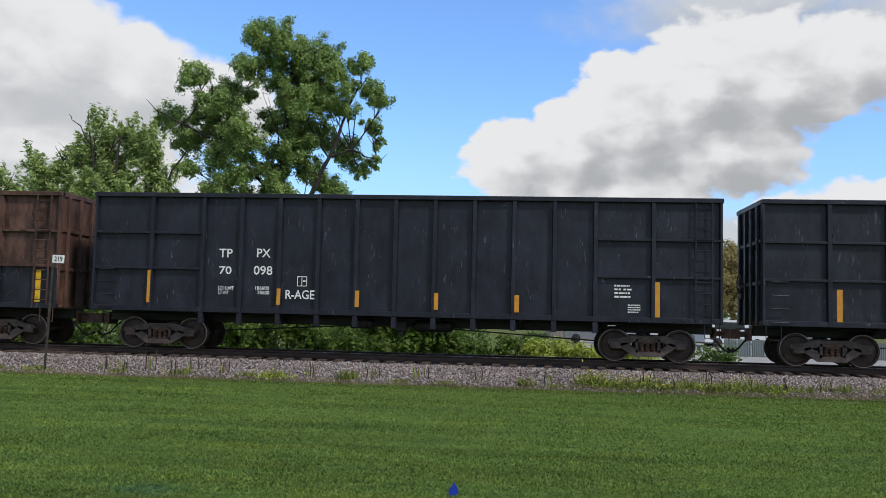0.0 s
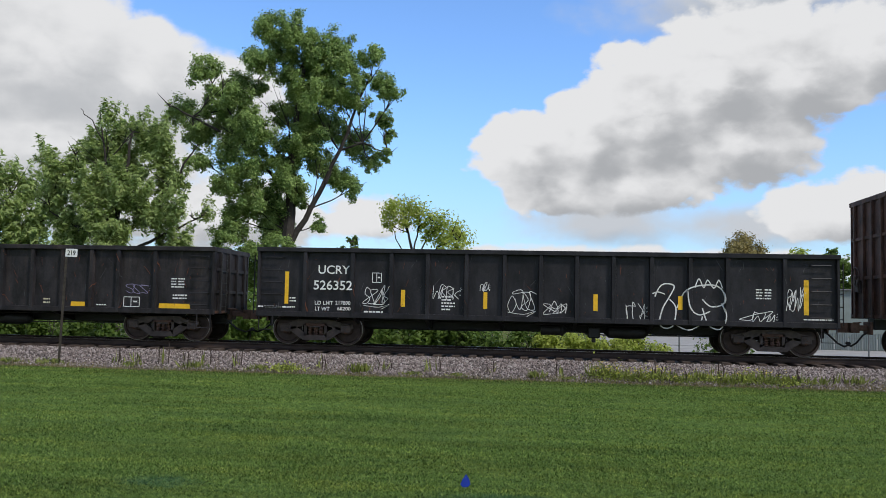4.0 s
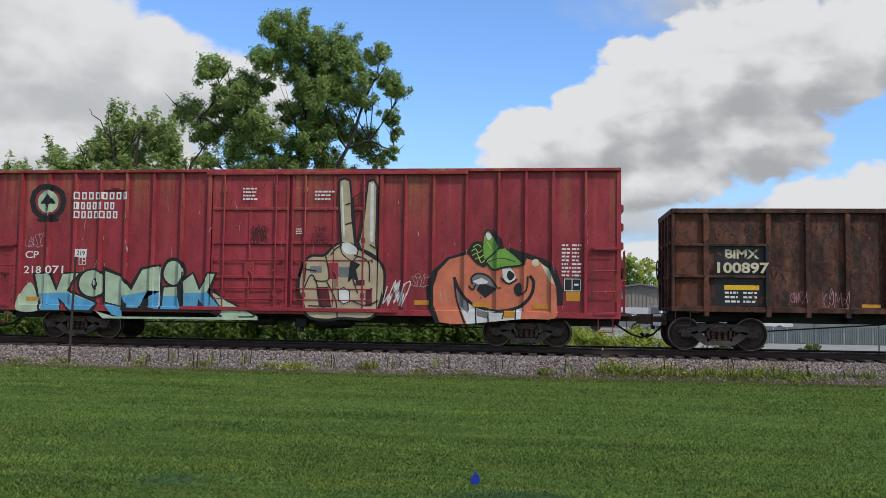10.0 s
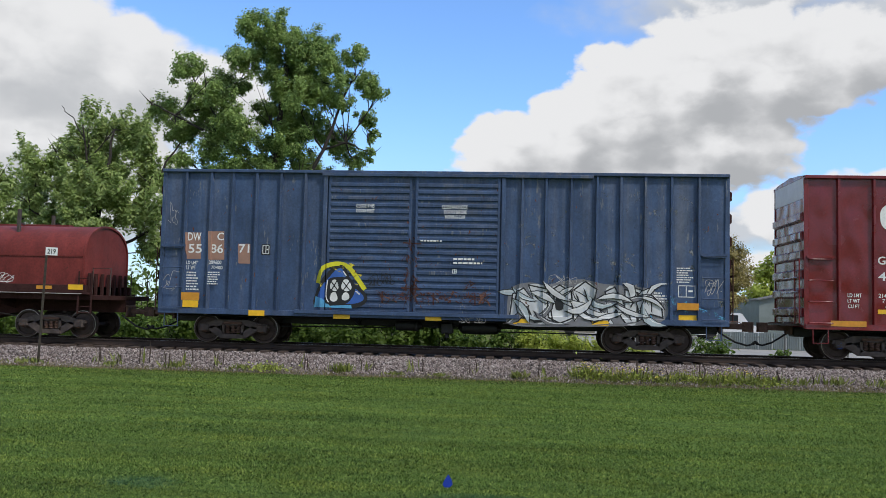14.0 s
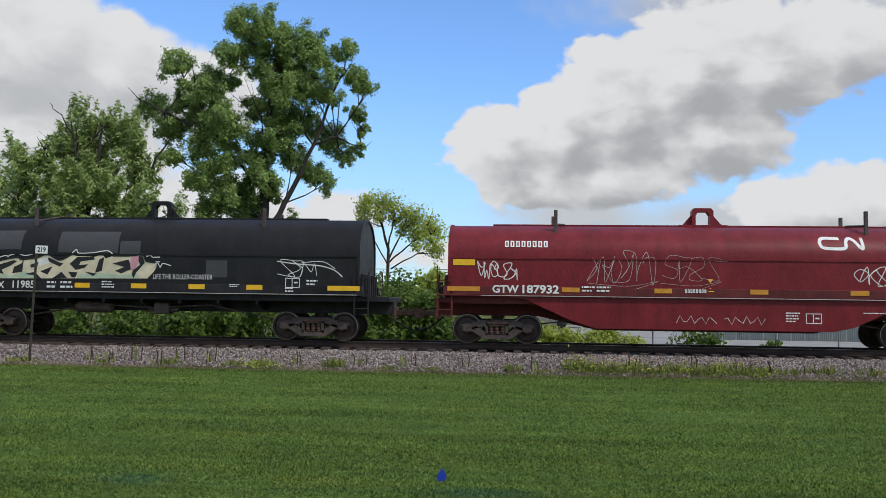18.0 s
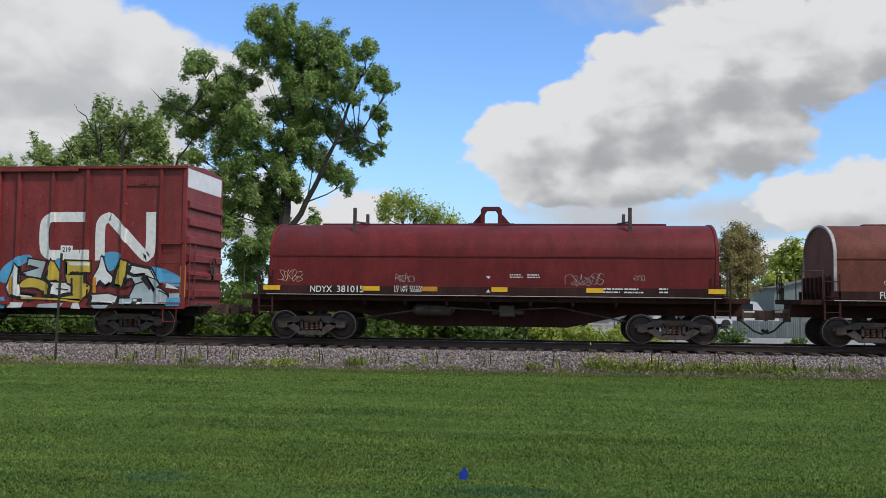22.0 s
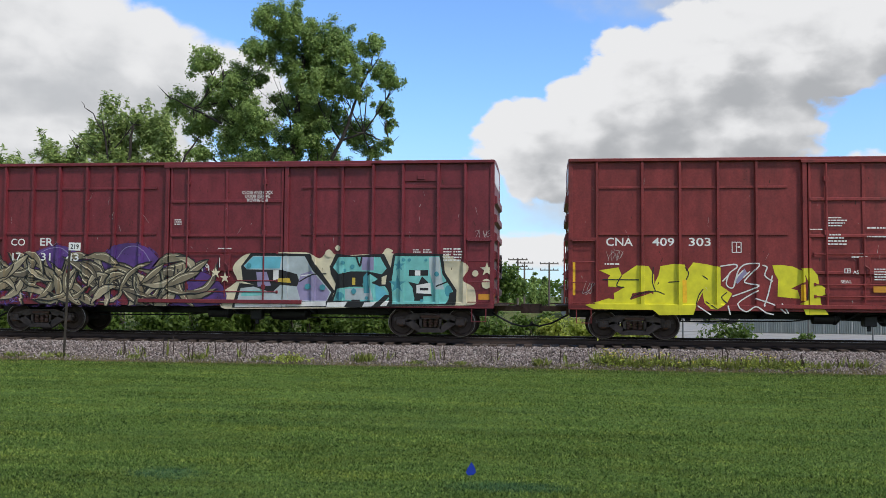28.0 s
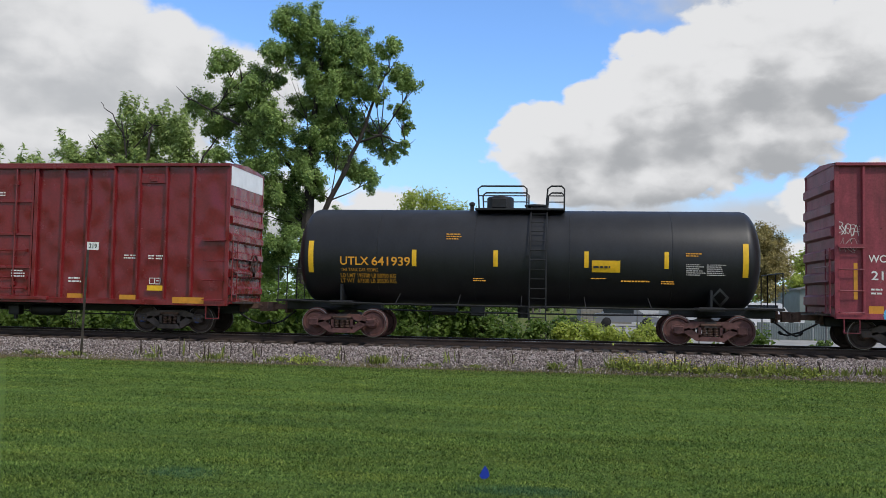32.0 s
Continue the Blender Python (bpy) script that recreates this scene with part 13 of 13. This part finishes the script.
spray_painting(C19, "pale outlined shield emblem", [dim_white], [
    ("S", 0, 0.04, [(-6.06, 4.34), (-5.83, 4.29), (-5.66, 4.38), (-5.46, 4.31), (-5.29, 4.38), (-5.11, 4.30), (-4.89, 4.35), (-4.91, 4.10), (-4.87, 3.76), (-4.98, 3.47), (-5.22, 3.31), (-5.42, 3.22), (-5.64, 3.30), (-5.89, 3.47), (-6.02, 3.75), (-6.00, 4.09)])])
word_blocks(C19, -5.82, 3.97, 0.75, 0.17, 6, dim_white)
word_blocks(C19, -5.86, 3.69, 0.87, 0.19, 6, dim_white)
word_blocks(C19, -5.61, 3.44, 0.35, 0.13, 3, dim_white)
spray_tag(C19, -0.65, 3.93, 0.98, 0.56, chalk, 0.04, 6, 170)
spray_tag(C19, 0.38, 4.10, 0.49, 0.29, chalk, 0.03, 4, 171)
spray_tag(C19, -7.68, 3.12, 0.52, 0.31, chalk, 0.025, 5, 172)
spray_tag(C19, 7.07, 3.39, 0.49, 0.42, chalk, 0.03, 5, 173)
spray_tag(C19, 7.11, 2.57, 0.58, 0.67, dim_white, 0.015, 4, 174)
spray_tag(C19, 0.99, 1.60, 0.32, 0.62, chalk, 0.025, 3, 175)
spray_tag(C19, -7.70, 2.65, 0.52, 0.42, dim_white, 0.012, 3, 176)
stripe(C19, -7.27, 1.37, 0.10, 0.98, amber)
stripe(C19, 7.05, 1.50, 0.14, 0.88, amber)
stripe(C19, 6.41, 0.96, 0.40, 0.32, amber)
stripe(C19, -6.89, 0.98, 0.38, 0.22, amber)
stripe(C19, -0.70, 1.57, 0.47, 0.14, amber)
stripe(C19, 0.37, 1.57, 0.49, 0.16, amber)
stripe(C19, -0.21, 0.79, 0.53, 0.13, amber)
bars(C19, 6.30, 1.84, 0.46, 0.92, 10, cols=2)
frame_sign(C19, -4.44, 1.98, 0.26, 0.29)
stripe(C19, -0.20, 1.94, 0.19, 0.20, white)
spray_painting(C19, "silver outlined spray letters with bare panels", [silver, black_paint, azure, bare_maroon, ash, chalk, amber], [
    ("F", 2, 0, [(-4.96, 2.27), (-4.67, 2.35), (-4.38, 2.30), (-4.55, 2.13), (-4.78, 2.16)]),
    ("F", 2, 0, [(-4.04, 2.25), (-3.76, 2.37), (-3.30, 2.26), (-3.64, 2.14)]),
    ("F", 2, 0, [(-2.85, 2.26), (-2.63, 2.35), (-2.34, 2.23), (-2.62, 2.15)]),
    ("F", 2, 0, [(-6.53, 0.86), (-6.31, 1.30), (-6.10, 1.22), (-5.84, 1.15), (-5.66, 0.84)]),
    ("F", 2, 0, [(-1.50, 1.11), (-1.09, 1.04), (-0.78, 0.94), (-0.78, 0.83), (-1.50, 0.81)]),
    ("f", 0, 0, [(-5.87, 1.11), (-5.66, 0.87), (-5.55, 0.79), (-4.62, 0.80), (-4.48, 0.98), (-4.44, 1.25), (-4.59, 1.58), (-4.57, 1.86), (-4.72, 2.08), (-4.95, 2.21), (-5.21, 2.23), (-5.44, 2.12), (-5.59, 1.93), (-5.59, 1.84), (-5.53, 1.79), (-5.51, 1.04), (-5.72, 1.16)]),
    ("f", 0, 0, [(-4.54, 1.86), (-4.59, 2.05), (-4.44, 2.19), (-4.21, 2.24), (-3.95, 2.20), (-3.75, 1.95), (-3.65, 1.54), (-3.66, 1.16), (-3.83, 0.88), (-4.05, 0.79), (-4.39, 0.81), (-4.47, 0.98), (-4.41, 1.25)]),
    ("f", 0, 0, [(-3.75, 2.20), (-3.21, 2.15), (-2.59, 2.16), (-2.55, 1.78), (-2.57, 1.45), (-2.54, 0.85), (-3.37, 0.81), (-3.60, 0.91), (-3.65, 1.16), (-3.62, 1.54), (-3.69, 1.92)]),
    ("f", 0, 0, [(-2.45, 2.19), (-1.92, 2.19), (-1.78, 2.06), (-1.71, 1.62), (-1.56, 1.36), (-1.52, 0.87), (-2.50, 0.82), (-2.50, 1.56)]),
    ("f", 5, 0, [(-5.52, 2.06), (-5.30, 2.18), (-5.26, 1.90), (-5.46, 1.73)]),
    ("f", 5, 0, [(-4.43, 2.11), (-4.21, 2.16), (-4.03, 2.08), (-4.20, 1.92)]),
    ("f", 5, 0, [(-5.66, 0.93), (-4.63, 0.97), (-4.68, 0.84), (-5.54, 0.82)]),
    ("f", 5, 0, [(-2.38, 1.40), (-2.27, 1.56), (-2.25, 1.02), (-2.36, 1.02)]),
    ("S", 1, 0.055, [(-5.87, 1.11), (-5.66, 0.87), (-5.55, 0.79), (-4.62, 0.80), (-4.48, 0.98), (-4.44, 1.25), (-4.59, 1.58), (-4.57, 1.86), (-4.72, 2.08), (-4.95, 2.21), (-5.21, 2.23), (-5.44, 2.12), (-5.59, 1.93), (-5.59, 1.84), (-5.53, 1.79), (-5.51, 1.04), (-5.72, 1.16)]),
    ("S", 1, 0.055, [(-4.54, 1.86), (-4.59, 2.05), (-4.44, 2.19), (-4.21, 2.24), (-3.95, 2.20), (-3.75, 1.95), (-3.65, 1.54), (-3.66, 1.16), (-3.83, 0.88), (-4.05, 0.79), (-4.39, 0.81), (-4.47, 0.98), (-4.41, 1.25)]),
    ("S", 1, 0.055, [(-3.75, 2.20), (-3.21, 2.15), (-2.59, 2.16), (-2.55, 1.78), (-2.57, 1.45), (-2.54, 0.85), (-3.37, 0.81), (-3.60, 0.91), (-3.65, 1.16), (-3.62, 1.54), (-3.69, 1.92)]),
    ("S", 1, 0.055, [(-2.45, 2.19), (-1.92, 2.19), (-1.78, 2.06), (-1.71, 1.62), (-1.56, 1.36), (-1.52, 0.87), (-2.50, 0.82), (-2.50, 1.56)]),
    ("f", 3, 0, [(-5.17, 1.83), (-4.77, 1.84), (-4.75, 1.21), (-5.15, 1.20)]),
    ("f", 6, 0, [(-4.95, 1.82), (-4.83, 1.82), (-4.82, 1.38), (-4.93, 1.38)]),
    ("s", 1, 0.04, [(-5.53, 1.67), (-5.17, 1.67)]),
    ("s", 1, 0.04, [(-5.51, 1.26), (-5.15, 1.26)]),
    ("s", 1, 0.05, [(-5.55, 1.81), (-5.53, 1.01)]),
    ("F", 1, 0, [(-4.03, 1.42), (-4.06, 1.20), (-4.15, 1.10), (-4.24, 1.20), (-4.28, 1.42), (-4.25, 1.65), (-4.17, 1.74), (-4.07, 1.65)]),
    ("s", 1, 0.03, [(-4.53, 1.66), (-4.28, 1.63)]),
    ("s", 1, 0.03, [(-4.44, 1.28), (-4.22, 1.21)]),
    ("f", 3, 0, [(-4.43, 2.13), (-4.00, 2.14), (-3.99, 1.89), (-4.43, 1.88)]),
    ("f", 1, 0, [(-3.18, 2.11), (-3.34, 1.64), (-3.27, 1.66), (-3.12, 1.92)]),
    ("F", 1, 0, [(-3.26, 1.26), (-3.02, 1.28), (-2.97, 1.11), (-3.08, 0.84), (-3.16, 0.99), (-3.27, 1.14)]),
    ("s", 1, 0.03, [(-2.99, 1.17), (-2.59, 1.11)]),
    ("f", 3, 0, [(-2.89, 1.74), (-2.55, 1.76), (-2.55, 1.60), (-2.86, 1.58)]),
    ("f", 3, 0, [(-2.99, 1.30), (-2.63, 1.33), (-2.62, 1.26), (-2.96, 1.27)]),
    ("f", 6, 0, [(-2.61, 1.83), (-2.53, 1.83), (-2.52, 1.40), (-2.60, 1.40)]),
    ("f", 4, 0, [(-2.42, 2.05), (-1.78, 2.06), (-1.77, 1.63), (-2.40, 1.62)]),
    ("s", 1, 0.03, [(-2.39, 1.95), (-1.79, 1.97)]),
    ("s", 1, 0.03, [(-2.39, 1.77), (-1.78, 1.80)]),
    ("f", 3, 0, [(-2.24, 1.61), (-1.82, 1.61), (-1.81, 1.23), (-2.23, 1.22)]),
    ("f", 1, 0, [(-2.13, 1.08), (-1.94, 1.09), (-2.02, 0.80), (-2.20, 0.80)]),
    ("f", 5, 0, [(-2.38, 1.53), (-2.27, 1.53), (-2.26, 1.40), (-2.38, 1.40)])])
spray_painting(C19, "silver and white outlined spray letters with dark marks", [silver, black_paint, azure, bare_maroon, ash, chalk, amber], [
    ("F", 2, 0, [(2.28, 2.35), (2.45, 2.44), (2.68, 2.36), (2.51, 2.27)]),
    ("F", 2, 0, [(3.81, 2.34), (4.03, 2.40), (4.15, 2.29), (3.98, 2.01), (3.87, 2.18)]),
    ("F", 2, 0, [(6.10, 2.20), (6.29, 2.21), (6.37, 1.99), (6.24, 1.93)]),
    ("F", 2, 0, [(6.90, 1.41), (7.12, 1.44), (7.28, 1.17), (7.69, 1.07), (7.72, 0.95), (6.96, 0.97)]),
    ("F", 2, 0, [(0.75, 0.90), (1.61, 0.98), (1.64, 0.82), (0.75, 0.79)]),
    ("f", 0, 0, [(0.98, 1.14), (1.64, 1.21), (1.67, 0.95), (1.04, 0.97)]),
    ("f", 0, 0, [(1.64, 1.03), (6.05, 1.08), (5.72, 0.85), (1.64, 0.81)]),
    ("f", 0, 0, [(1.51, 1.60), (1.48, 1.86), (1.53, 2.09), (1.76, 2.26), (2.02, 2.41), (2.28, 2.38), (2.42, 2.21), (2.40, 1.87), (2.38, 1.08), (2.42, 0.79), (1.67, 0.81), (1.75, 1.24), (1.72, 1.58)]),
    ("f", 0, 0, [(2.45, 2.30), (2.96, 2.39), (2.94, 2.11), (2.91, 1.82), (3.00, 1.60), (2.98, 1.06), (2.93, 0.83), (2.43, 0.79), (2.46, 1.53)]),
    ("f", 0, 0, [(2.96, 2.11), (3.07, 2.34), (3.33, 2.45), (3.58, 2.43), (3.81, 2.23), (3.90, 1.89), (3.96, 1.56), (3.94, 0.99), (3.83, 0.88), (3.04, 0.86), (3.00, 1.54)]),
    ("f", 0, 0, [(3.98, 1.95), (4.15, 2.24), (4.43, 2.41), (4.76, 2.41), (5.04, 2.13), (5.13, 1.88), (5.17, 1.69), (5.25, 1.07), (4.67, 0.84), (4.01, 0.91), (3.97, 1.44)]),
    ("f", 0, 0, [(5.16, 2.00), (5.38, 2.31), (5.65, 2.37), (5.96, 2.26), (6.18, 2.04), (6.30, 1.71), (6.31, 1.32), (6.16, 1.15), (5.72, 0.86), (5.25, 0.91), (5.21, 1.58)]),
    ("f", 5, 0, [(1.82, 2.15), (2.05, 2.29), (2.05, 1.92), (1.85, 1.89)]),
    ("f", 5, 0, [(3.13, 2.22), (3.41, 2.34), (3.47, 2.11), (3.19, 1.94)]),
    ("f", 5, 0, [(4.26, 2.18), (4.60, 2.33), (4.71, 2.19), (4.32, 1.96)]),
    ("f", 5, 0, [(5.49, 2.20), (5.82, 2.26), (5.82, 2.03), (5.55, 1.92)]),
    ("f", 5, 0, [(1.73, 0.95), (3.83, 0.99), (3.83, 0.90), (1.73, 0.86)]),
    ("S", 1, 0.06, [(1.51, 1.60), (1.48, 1.86), (1.53, 2.09), (1.76, 2.26), (2.02, 2.41), (2.28, 2.38), (2.42, 2.21), (2.40, 1.87), (2.38, 1.08), (2.42, 0.79), (1.67, 0.81), (1.75, 1.24), (1.72, 1.58)]),
    ("S", 1, 0.06, [(2.45, 2.30), (2.96, 2.39), (2.94, 2.11), (2.91, 1.82), (3.00, 1.60), (2.98, 1.06), (2.93, 0.83), (2.43, 0.79), (2.46, 1.53)]),
    ("S", 1, 0.06, [(2.96, 2.11), (3.07, 2.34), (3.33, 2.45), (3.58, 2.43), (3.81, 2.23), (3.90, 1.89), (3.96, 1.56), (3.94, 0.99), (3.83, 0.88), (3.04, 0.86), (3.00, 1.54)]),
    ("S", 1, 0.06, [(3.98, 1.95), (4.15, 2.24), (4.43, 2.41), (4.76, 2.41), (5.04, 2.13), (5.13, 1.88), (5.17, 1.69), (5.25, 1.07), (4.67, 0.84), (4.01, 0.91), (3.97, 1.44)]),
    ("S", 1, 0.06, [(5.16, 2.00), (5.38, 2.31), (5.65, 2.37), (5.96, 2.26), (6.18, 2.04), (6.30, 1.71), (6.31, 1.32), (6.16, 1.15), (5.72, 0.86), (5.25, 0.91), (5.21, 1.58)]),
    ("f", 3, 0, [(1.94, 1.84), (2.37, 1.84), (2.38, 1.24), (1.95, 1.23)]),
    ("f", 3, 0, [(4.87, 1.71), (5.24, 1.72), (5.25, 1.25), (4.87, 1.25)]),
    ("f", 6, 0, [(3.00, 1.81), (3.11, 1.81), (3.12, 1.40), (3.01, 1.39)]),
    ("f", 6, 0, [(4.51, 1.83), (4.62, 1.84), (4.62, 1.37), (4.51, 1.37)]),
    ("f", 1, 0, [(2.66, 1.71), (2.97, 1.90), (3.48, 1.88), (3.45, 1.71), (3.14, 1.77), (2.86, 1.66)]),
    ("F", 1, 0, [(3.48, 1.36), (3.44, 1.27), (3.35, 1.22), (3.25, 1.26), (3.21, 1.36), (3.25, 1.45), (3.34, 1.50), (3.44, 1.46)]),
    ("F", 1, 0, [(5.74, 1.74), (5.72, 1.66), (5.65, 1.63), (5.58, 1.66), (5.55, 1.74), (5.58, 1.82), (5.65, 1.85), (5.71, 1.82)]),
    ("f", 1, 0, [(5.67, 1.37), (5.80, 1.30), (5.86, 1.39), (5.97, 1.31), (6.05, 1.42), (6.13, 1.34), (6.29, 1.59), (6.30, 1.32), (6.05, 1.19), (5.91, 1.24), (5.83, 1.15), (5.75, 1.25)]),
    ("f", 1, 0, [(4.41, 1.37), (4.58, 1.57), (4.78, 1.22), (4.58, 1.27), (4.53, 0.86), (4.47, 0.86), (4.49, 1.26), (4.24, 1.31)]),
    ("s", 1, 0.035, [(2.43, 1.39), (2.69, 1.43), (2.97, 1.62)]),
    ("s", 1, 0.035, [(3.99, 1.50), (4.27, 1.46), (4.51, 1.42)]),
    ("s", 1, 0.035, [(5.24, 1.96), (5.44, 1.92), (5.60, 1.75)]),
    ("f", 1, 0, [(2.27, 1.07), (2.41, 1.08), (2.43, 0.79), (2.24, 0.79)]),
    ("f", 1, 0, [(1.69, 1.58), (1.77, 1.58), (1.70, 0.81), (1.63, 0.81)]),
    ("f", 4, 0, [(6.40, 1.73), (6.90, 1.74), (6.90, 1.49), (6.41, 1.48)]),
    ("f", 1, 0, [(6.40, 1.43), (6.89, 1.44), (6.90, 1.03), (6.40, 1.02)]),
    ("f", 6, 0, [(6.46, 1.23), (6.85, 1.24), (6.85, 1.05), (6.46, 1.04)])])
lettering(C20, "UTLX", -5.25, 2.11, 0.84, 0.24, orange_text, wrapz=True)
lettering(C20, "641939", -4.32, 2.10, 1.13, 0.26, orange_text, wrapz=True)
lettering(C20, "THE TANK CAR PEOPLE", -5.23, 1.93, 1.10, 0.09, orange_text, bold=0.0, wrapz=True)
lettering(C20, "LD LMT 195700 LB 88750 KG", -5.25, 1.75, 1.63, 0.12, orange_text, wrapz=True)
lettering(C20, "LT WT  67300 LB 30530 KG", -5.26, 1.60, 1.64, 0.12, orange_text, wrapz=True)
for x, z, w, h in ((-6.20, 1.88, 0.15, 0.92), (-3.14, 2.10, 0.13, 0.47), (-0.80, 2.12, 0.13, 0.46), (1.75, 2.12, 0.12, 0.46), (3.94, 2.12, 0.12, 0.47), (6.04, 1.91, 0.15, 0.93), (1.96, 2.00, 0.78, 0.33)):
    s, n = Solid(), 10
    rims = [(x + d, wrap(C20, z + h * k / n, True) - 0.008, z + h * k / n) for k in range(n + 1) for d in (0, w)]
    s.add(rims, [(2 * k, 2 * k + 1, 2 * k + 3, 2 * k + 2) for k in range(n)])
    part("reflector", s, yellow, C20, smooth=False)
bars(C20, -2.16, 2.78, 0.54, 0.27, 4, orange_text)
bars(C20, -1.38, 1.67, 0.39, 0.18, 3, orange_text)
bars(C20, 1.94, 1.78, 0.53, 0.07, 1, orange_text)
bars(C20, 2.77, 1.70, 0.94, 0.17, 2, orange_text)
bars(C20, 3.87, 1.67, 0.38, 0.22, 4, orange_text)
bars(C20, 4.52, 2.44, 0.46, 0.12, 2, orange_text)
bars(C20, 2.00, 2.05, 0.68, 0.25, 2, black_paint)
bars(C20, 4.53, 1.92, 1.10, 0.51, 9, dim_white, cols=2)
spray_painting(C20, "grey diamond placard holder", [ash, black_paint], [
    ("f", 0, 0, [(5.47, 1.62), (5.76, 1.36), (5.60, 1.07), (5.26, 1.35)]),
    ("f", 1, 0, [(5.48, 1.53), (5.67, 1.36), (5.55, 1.17), (5.34, 1.36)])])
for args in (("dark cracks that run down the burnt paint", black_paint, 380, -7.2, 7.2, 1.3, 3.85, 0.42, 0.038, 1, 0.3), ("dark cracks across the burnt paint", black_paint, 360, -7.2, 7.2, 1.25, 3.8, 0.14, 0.045, 2, 2.4),
             ("rust-red patches of bare steel", rust_red, 260, -7.2, 7.2, 1.25, 3.8, 0.3, 0.07, 4, 0.8)):
    scrapes(C6, *args)
for z0, z1 in ((1.25, 1.98), (2.10, 2.86), (2.98, 3.76)):
    part("end_panel_rust", Solid().box(-7.18, -6.46, C6["face"] - 0.004, C6["face"] + 0.002, z0, z1), rust_red, C6, "bright rust-red end panel", smooth=False)
scrapes(C2, "dark scrapes in the brown paint", black_paint, 260, -8.9, 8.9, 2.4, 4.45, 0.5, 0.020, 3, 0.4)
scrapes(C2, "pale scratches in the navy paint", grey_patch, 160, -8.9, 8.9, 1.25, 2.5, 0.4, 0.018, 4, 0.5)
scrapes(C2, "rust-brown scrapes", rust_patch, 160, -8.9, 8.9, 2.2, 4.4, 0.5, 0.024, 5, 0.3)
for c, k in ((C0, 6), (C1, 7)):
    scrapes(c, "pale scratches in the navy paint", grey_patch, 110, -8.9, 8.9, 1.25, 4.4, 0.3, 0.014, k, 0.4)
scrapes(C19, "rust flakes along the posts", rust_flake, 260, 1.6, 6.3, 2.6, 4.7, 0.16, 0.045, 8, 0.1)
scrapes(C19, "rust flakes on the side", rust_flake, 120, -7.4, 7.4, 1.3, 4.8, 0.10, 0.035, 9, 0.1)
scrapes(C19, "rust flakes on the door", rust_flake, 60, -1.3, 1.3, 1.2, 2.4, 0.12, 0.04, 19, 0.6)
scrapes(C9, "pale scuffs in the faded paint", pale_scuff, 110, 2.2, 7.8, 1.4, 4.8, 1.3, 0.16, 10, 0.05)
scrapes(C9, "rust spots on the doors", rust_flake, 60, -3.1, 1.7, 1.1, 4.6, 0.12, 0.02, 11, 0.3)
scrapes(C9, "rust spots on the side", rust_patch, 90, -7.8, 7.8, 1.05, 4.8, 0.14, 0.03, 12, 0.2)
scrapes(C7, "pale worn scratches", dim_white, 90, -9.0, 9.0, 1.2, 4.8, 0.4, 0.012, 13, 0.2)
scrapes(C7, "dark flakes and scuffs", black_paint, 110, -9.0, 9.0, 1.1, 4.8, 0.2, 0.018, 14, 0.3)
for c, k in ((C15, 21), (C16, 22), (C17, 23), (C18, 24)):
    scrapes(c, "small flakes and scuffs in the paint", rust_flake, 90, -7.5, 7.5, 1.1, 4.85, 0.15, 0.02, k, 0.2)
    scrapes(c, "pale scratches", dim_white, 40, -7.5, 7.5, 1.1, 4.6, 0.3, 0.008, k + 10, 0.4)
for c, k in ((C3, 31), (C4, 32), (C5, 33)):
    scrapes(c, "rust-brown scrapes in the black paint", rust_patch, 120 if c is C4 else 60, -7.8, 7.8, 1.0, 2.75, 0.3, 0.018, k, 0.4)
    scrapes(c, "grey scratches", grey_patch, 60, -7.8, 7.8, 1.0, 2.7, 0.3, 0.014, k + 10, 0.5)
for c, k in ((C10, 51), (C13, 53), (C14, 54), (C11, 55)):
    scrapes(c, "rust flakes on the hood", rust_flake, 70, -6.1, 6.1, 1.75, 3.2, 0.07, 0.022, k, 0.8)
scrapes(C9, "dull blue overspray", azure_mist, 20, 4.0, 7.4, 1.1, 1.7, 0.5, 0.2, 61, 0.5, 0.003)
spray_painting(C9, "silver angular strokes in the spray letters", [black_paint, silver, ash, frost, chalk], blades(2.13, 0.79, 4.19, 1.20, 30, (0, 1, 1, 2, 3, 4), 185))
for x0, x1, k in ((-6.6, -2.2, 71), (1.3, 6.2, 72)):
    scrapes(C19, "grey scuffs over the silver letters", ash, 90, x0, x1, 1.15, 2.55, 0.35, 0.02, k, 0.5, 0.042)
    scrapes(C19, "dark flakes over the silver letters", black_paint, 50, x0, x1, 1.15, 2.55, 0.22, 0.02, k + 2, 0.6, 0.042)


# ---- what moves ----
def motions():
    """The train rolls by to the right, and its wheels turn."""
    times = [i * 1.0 for i in range(33)]
    for c in CARS:
        walk(c, [(t, pose(c["s"] + travel(t), TRACK_Y, RAIL_Z)) for t in times])
    beats = [i / 15 for i in range(481)]
    rolled = [(t, travel(t)) for t in beats]
    lead = {}
    for w, dx, r in WHEELSETS:
        if (dx, r) not in lead:
            walk(w, [(t, pose(dx, 0, r, 0, math.degrees(d / r) % 360, 0)) for t, d in rolled])
            lead[dx, r] = w
        else:
            w.rotation_mode = "QUATERNION"
            keys = lead[dx, r].animation_data
            w.animation_data_create()
            w.animation_data.action = keys.action
            w.animation_data.action_slot = keys.action_slot


motions()
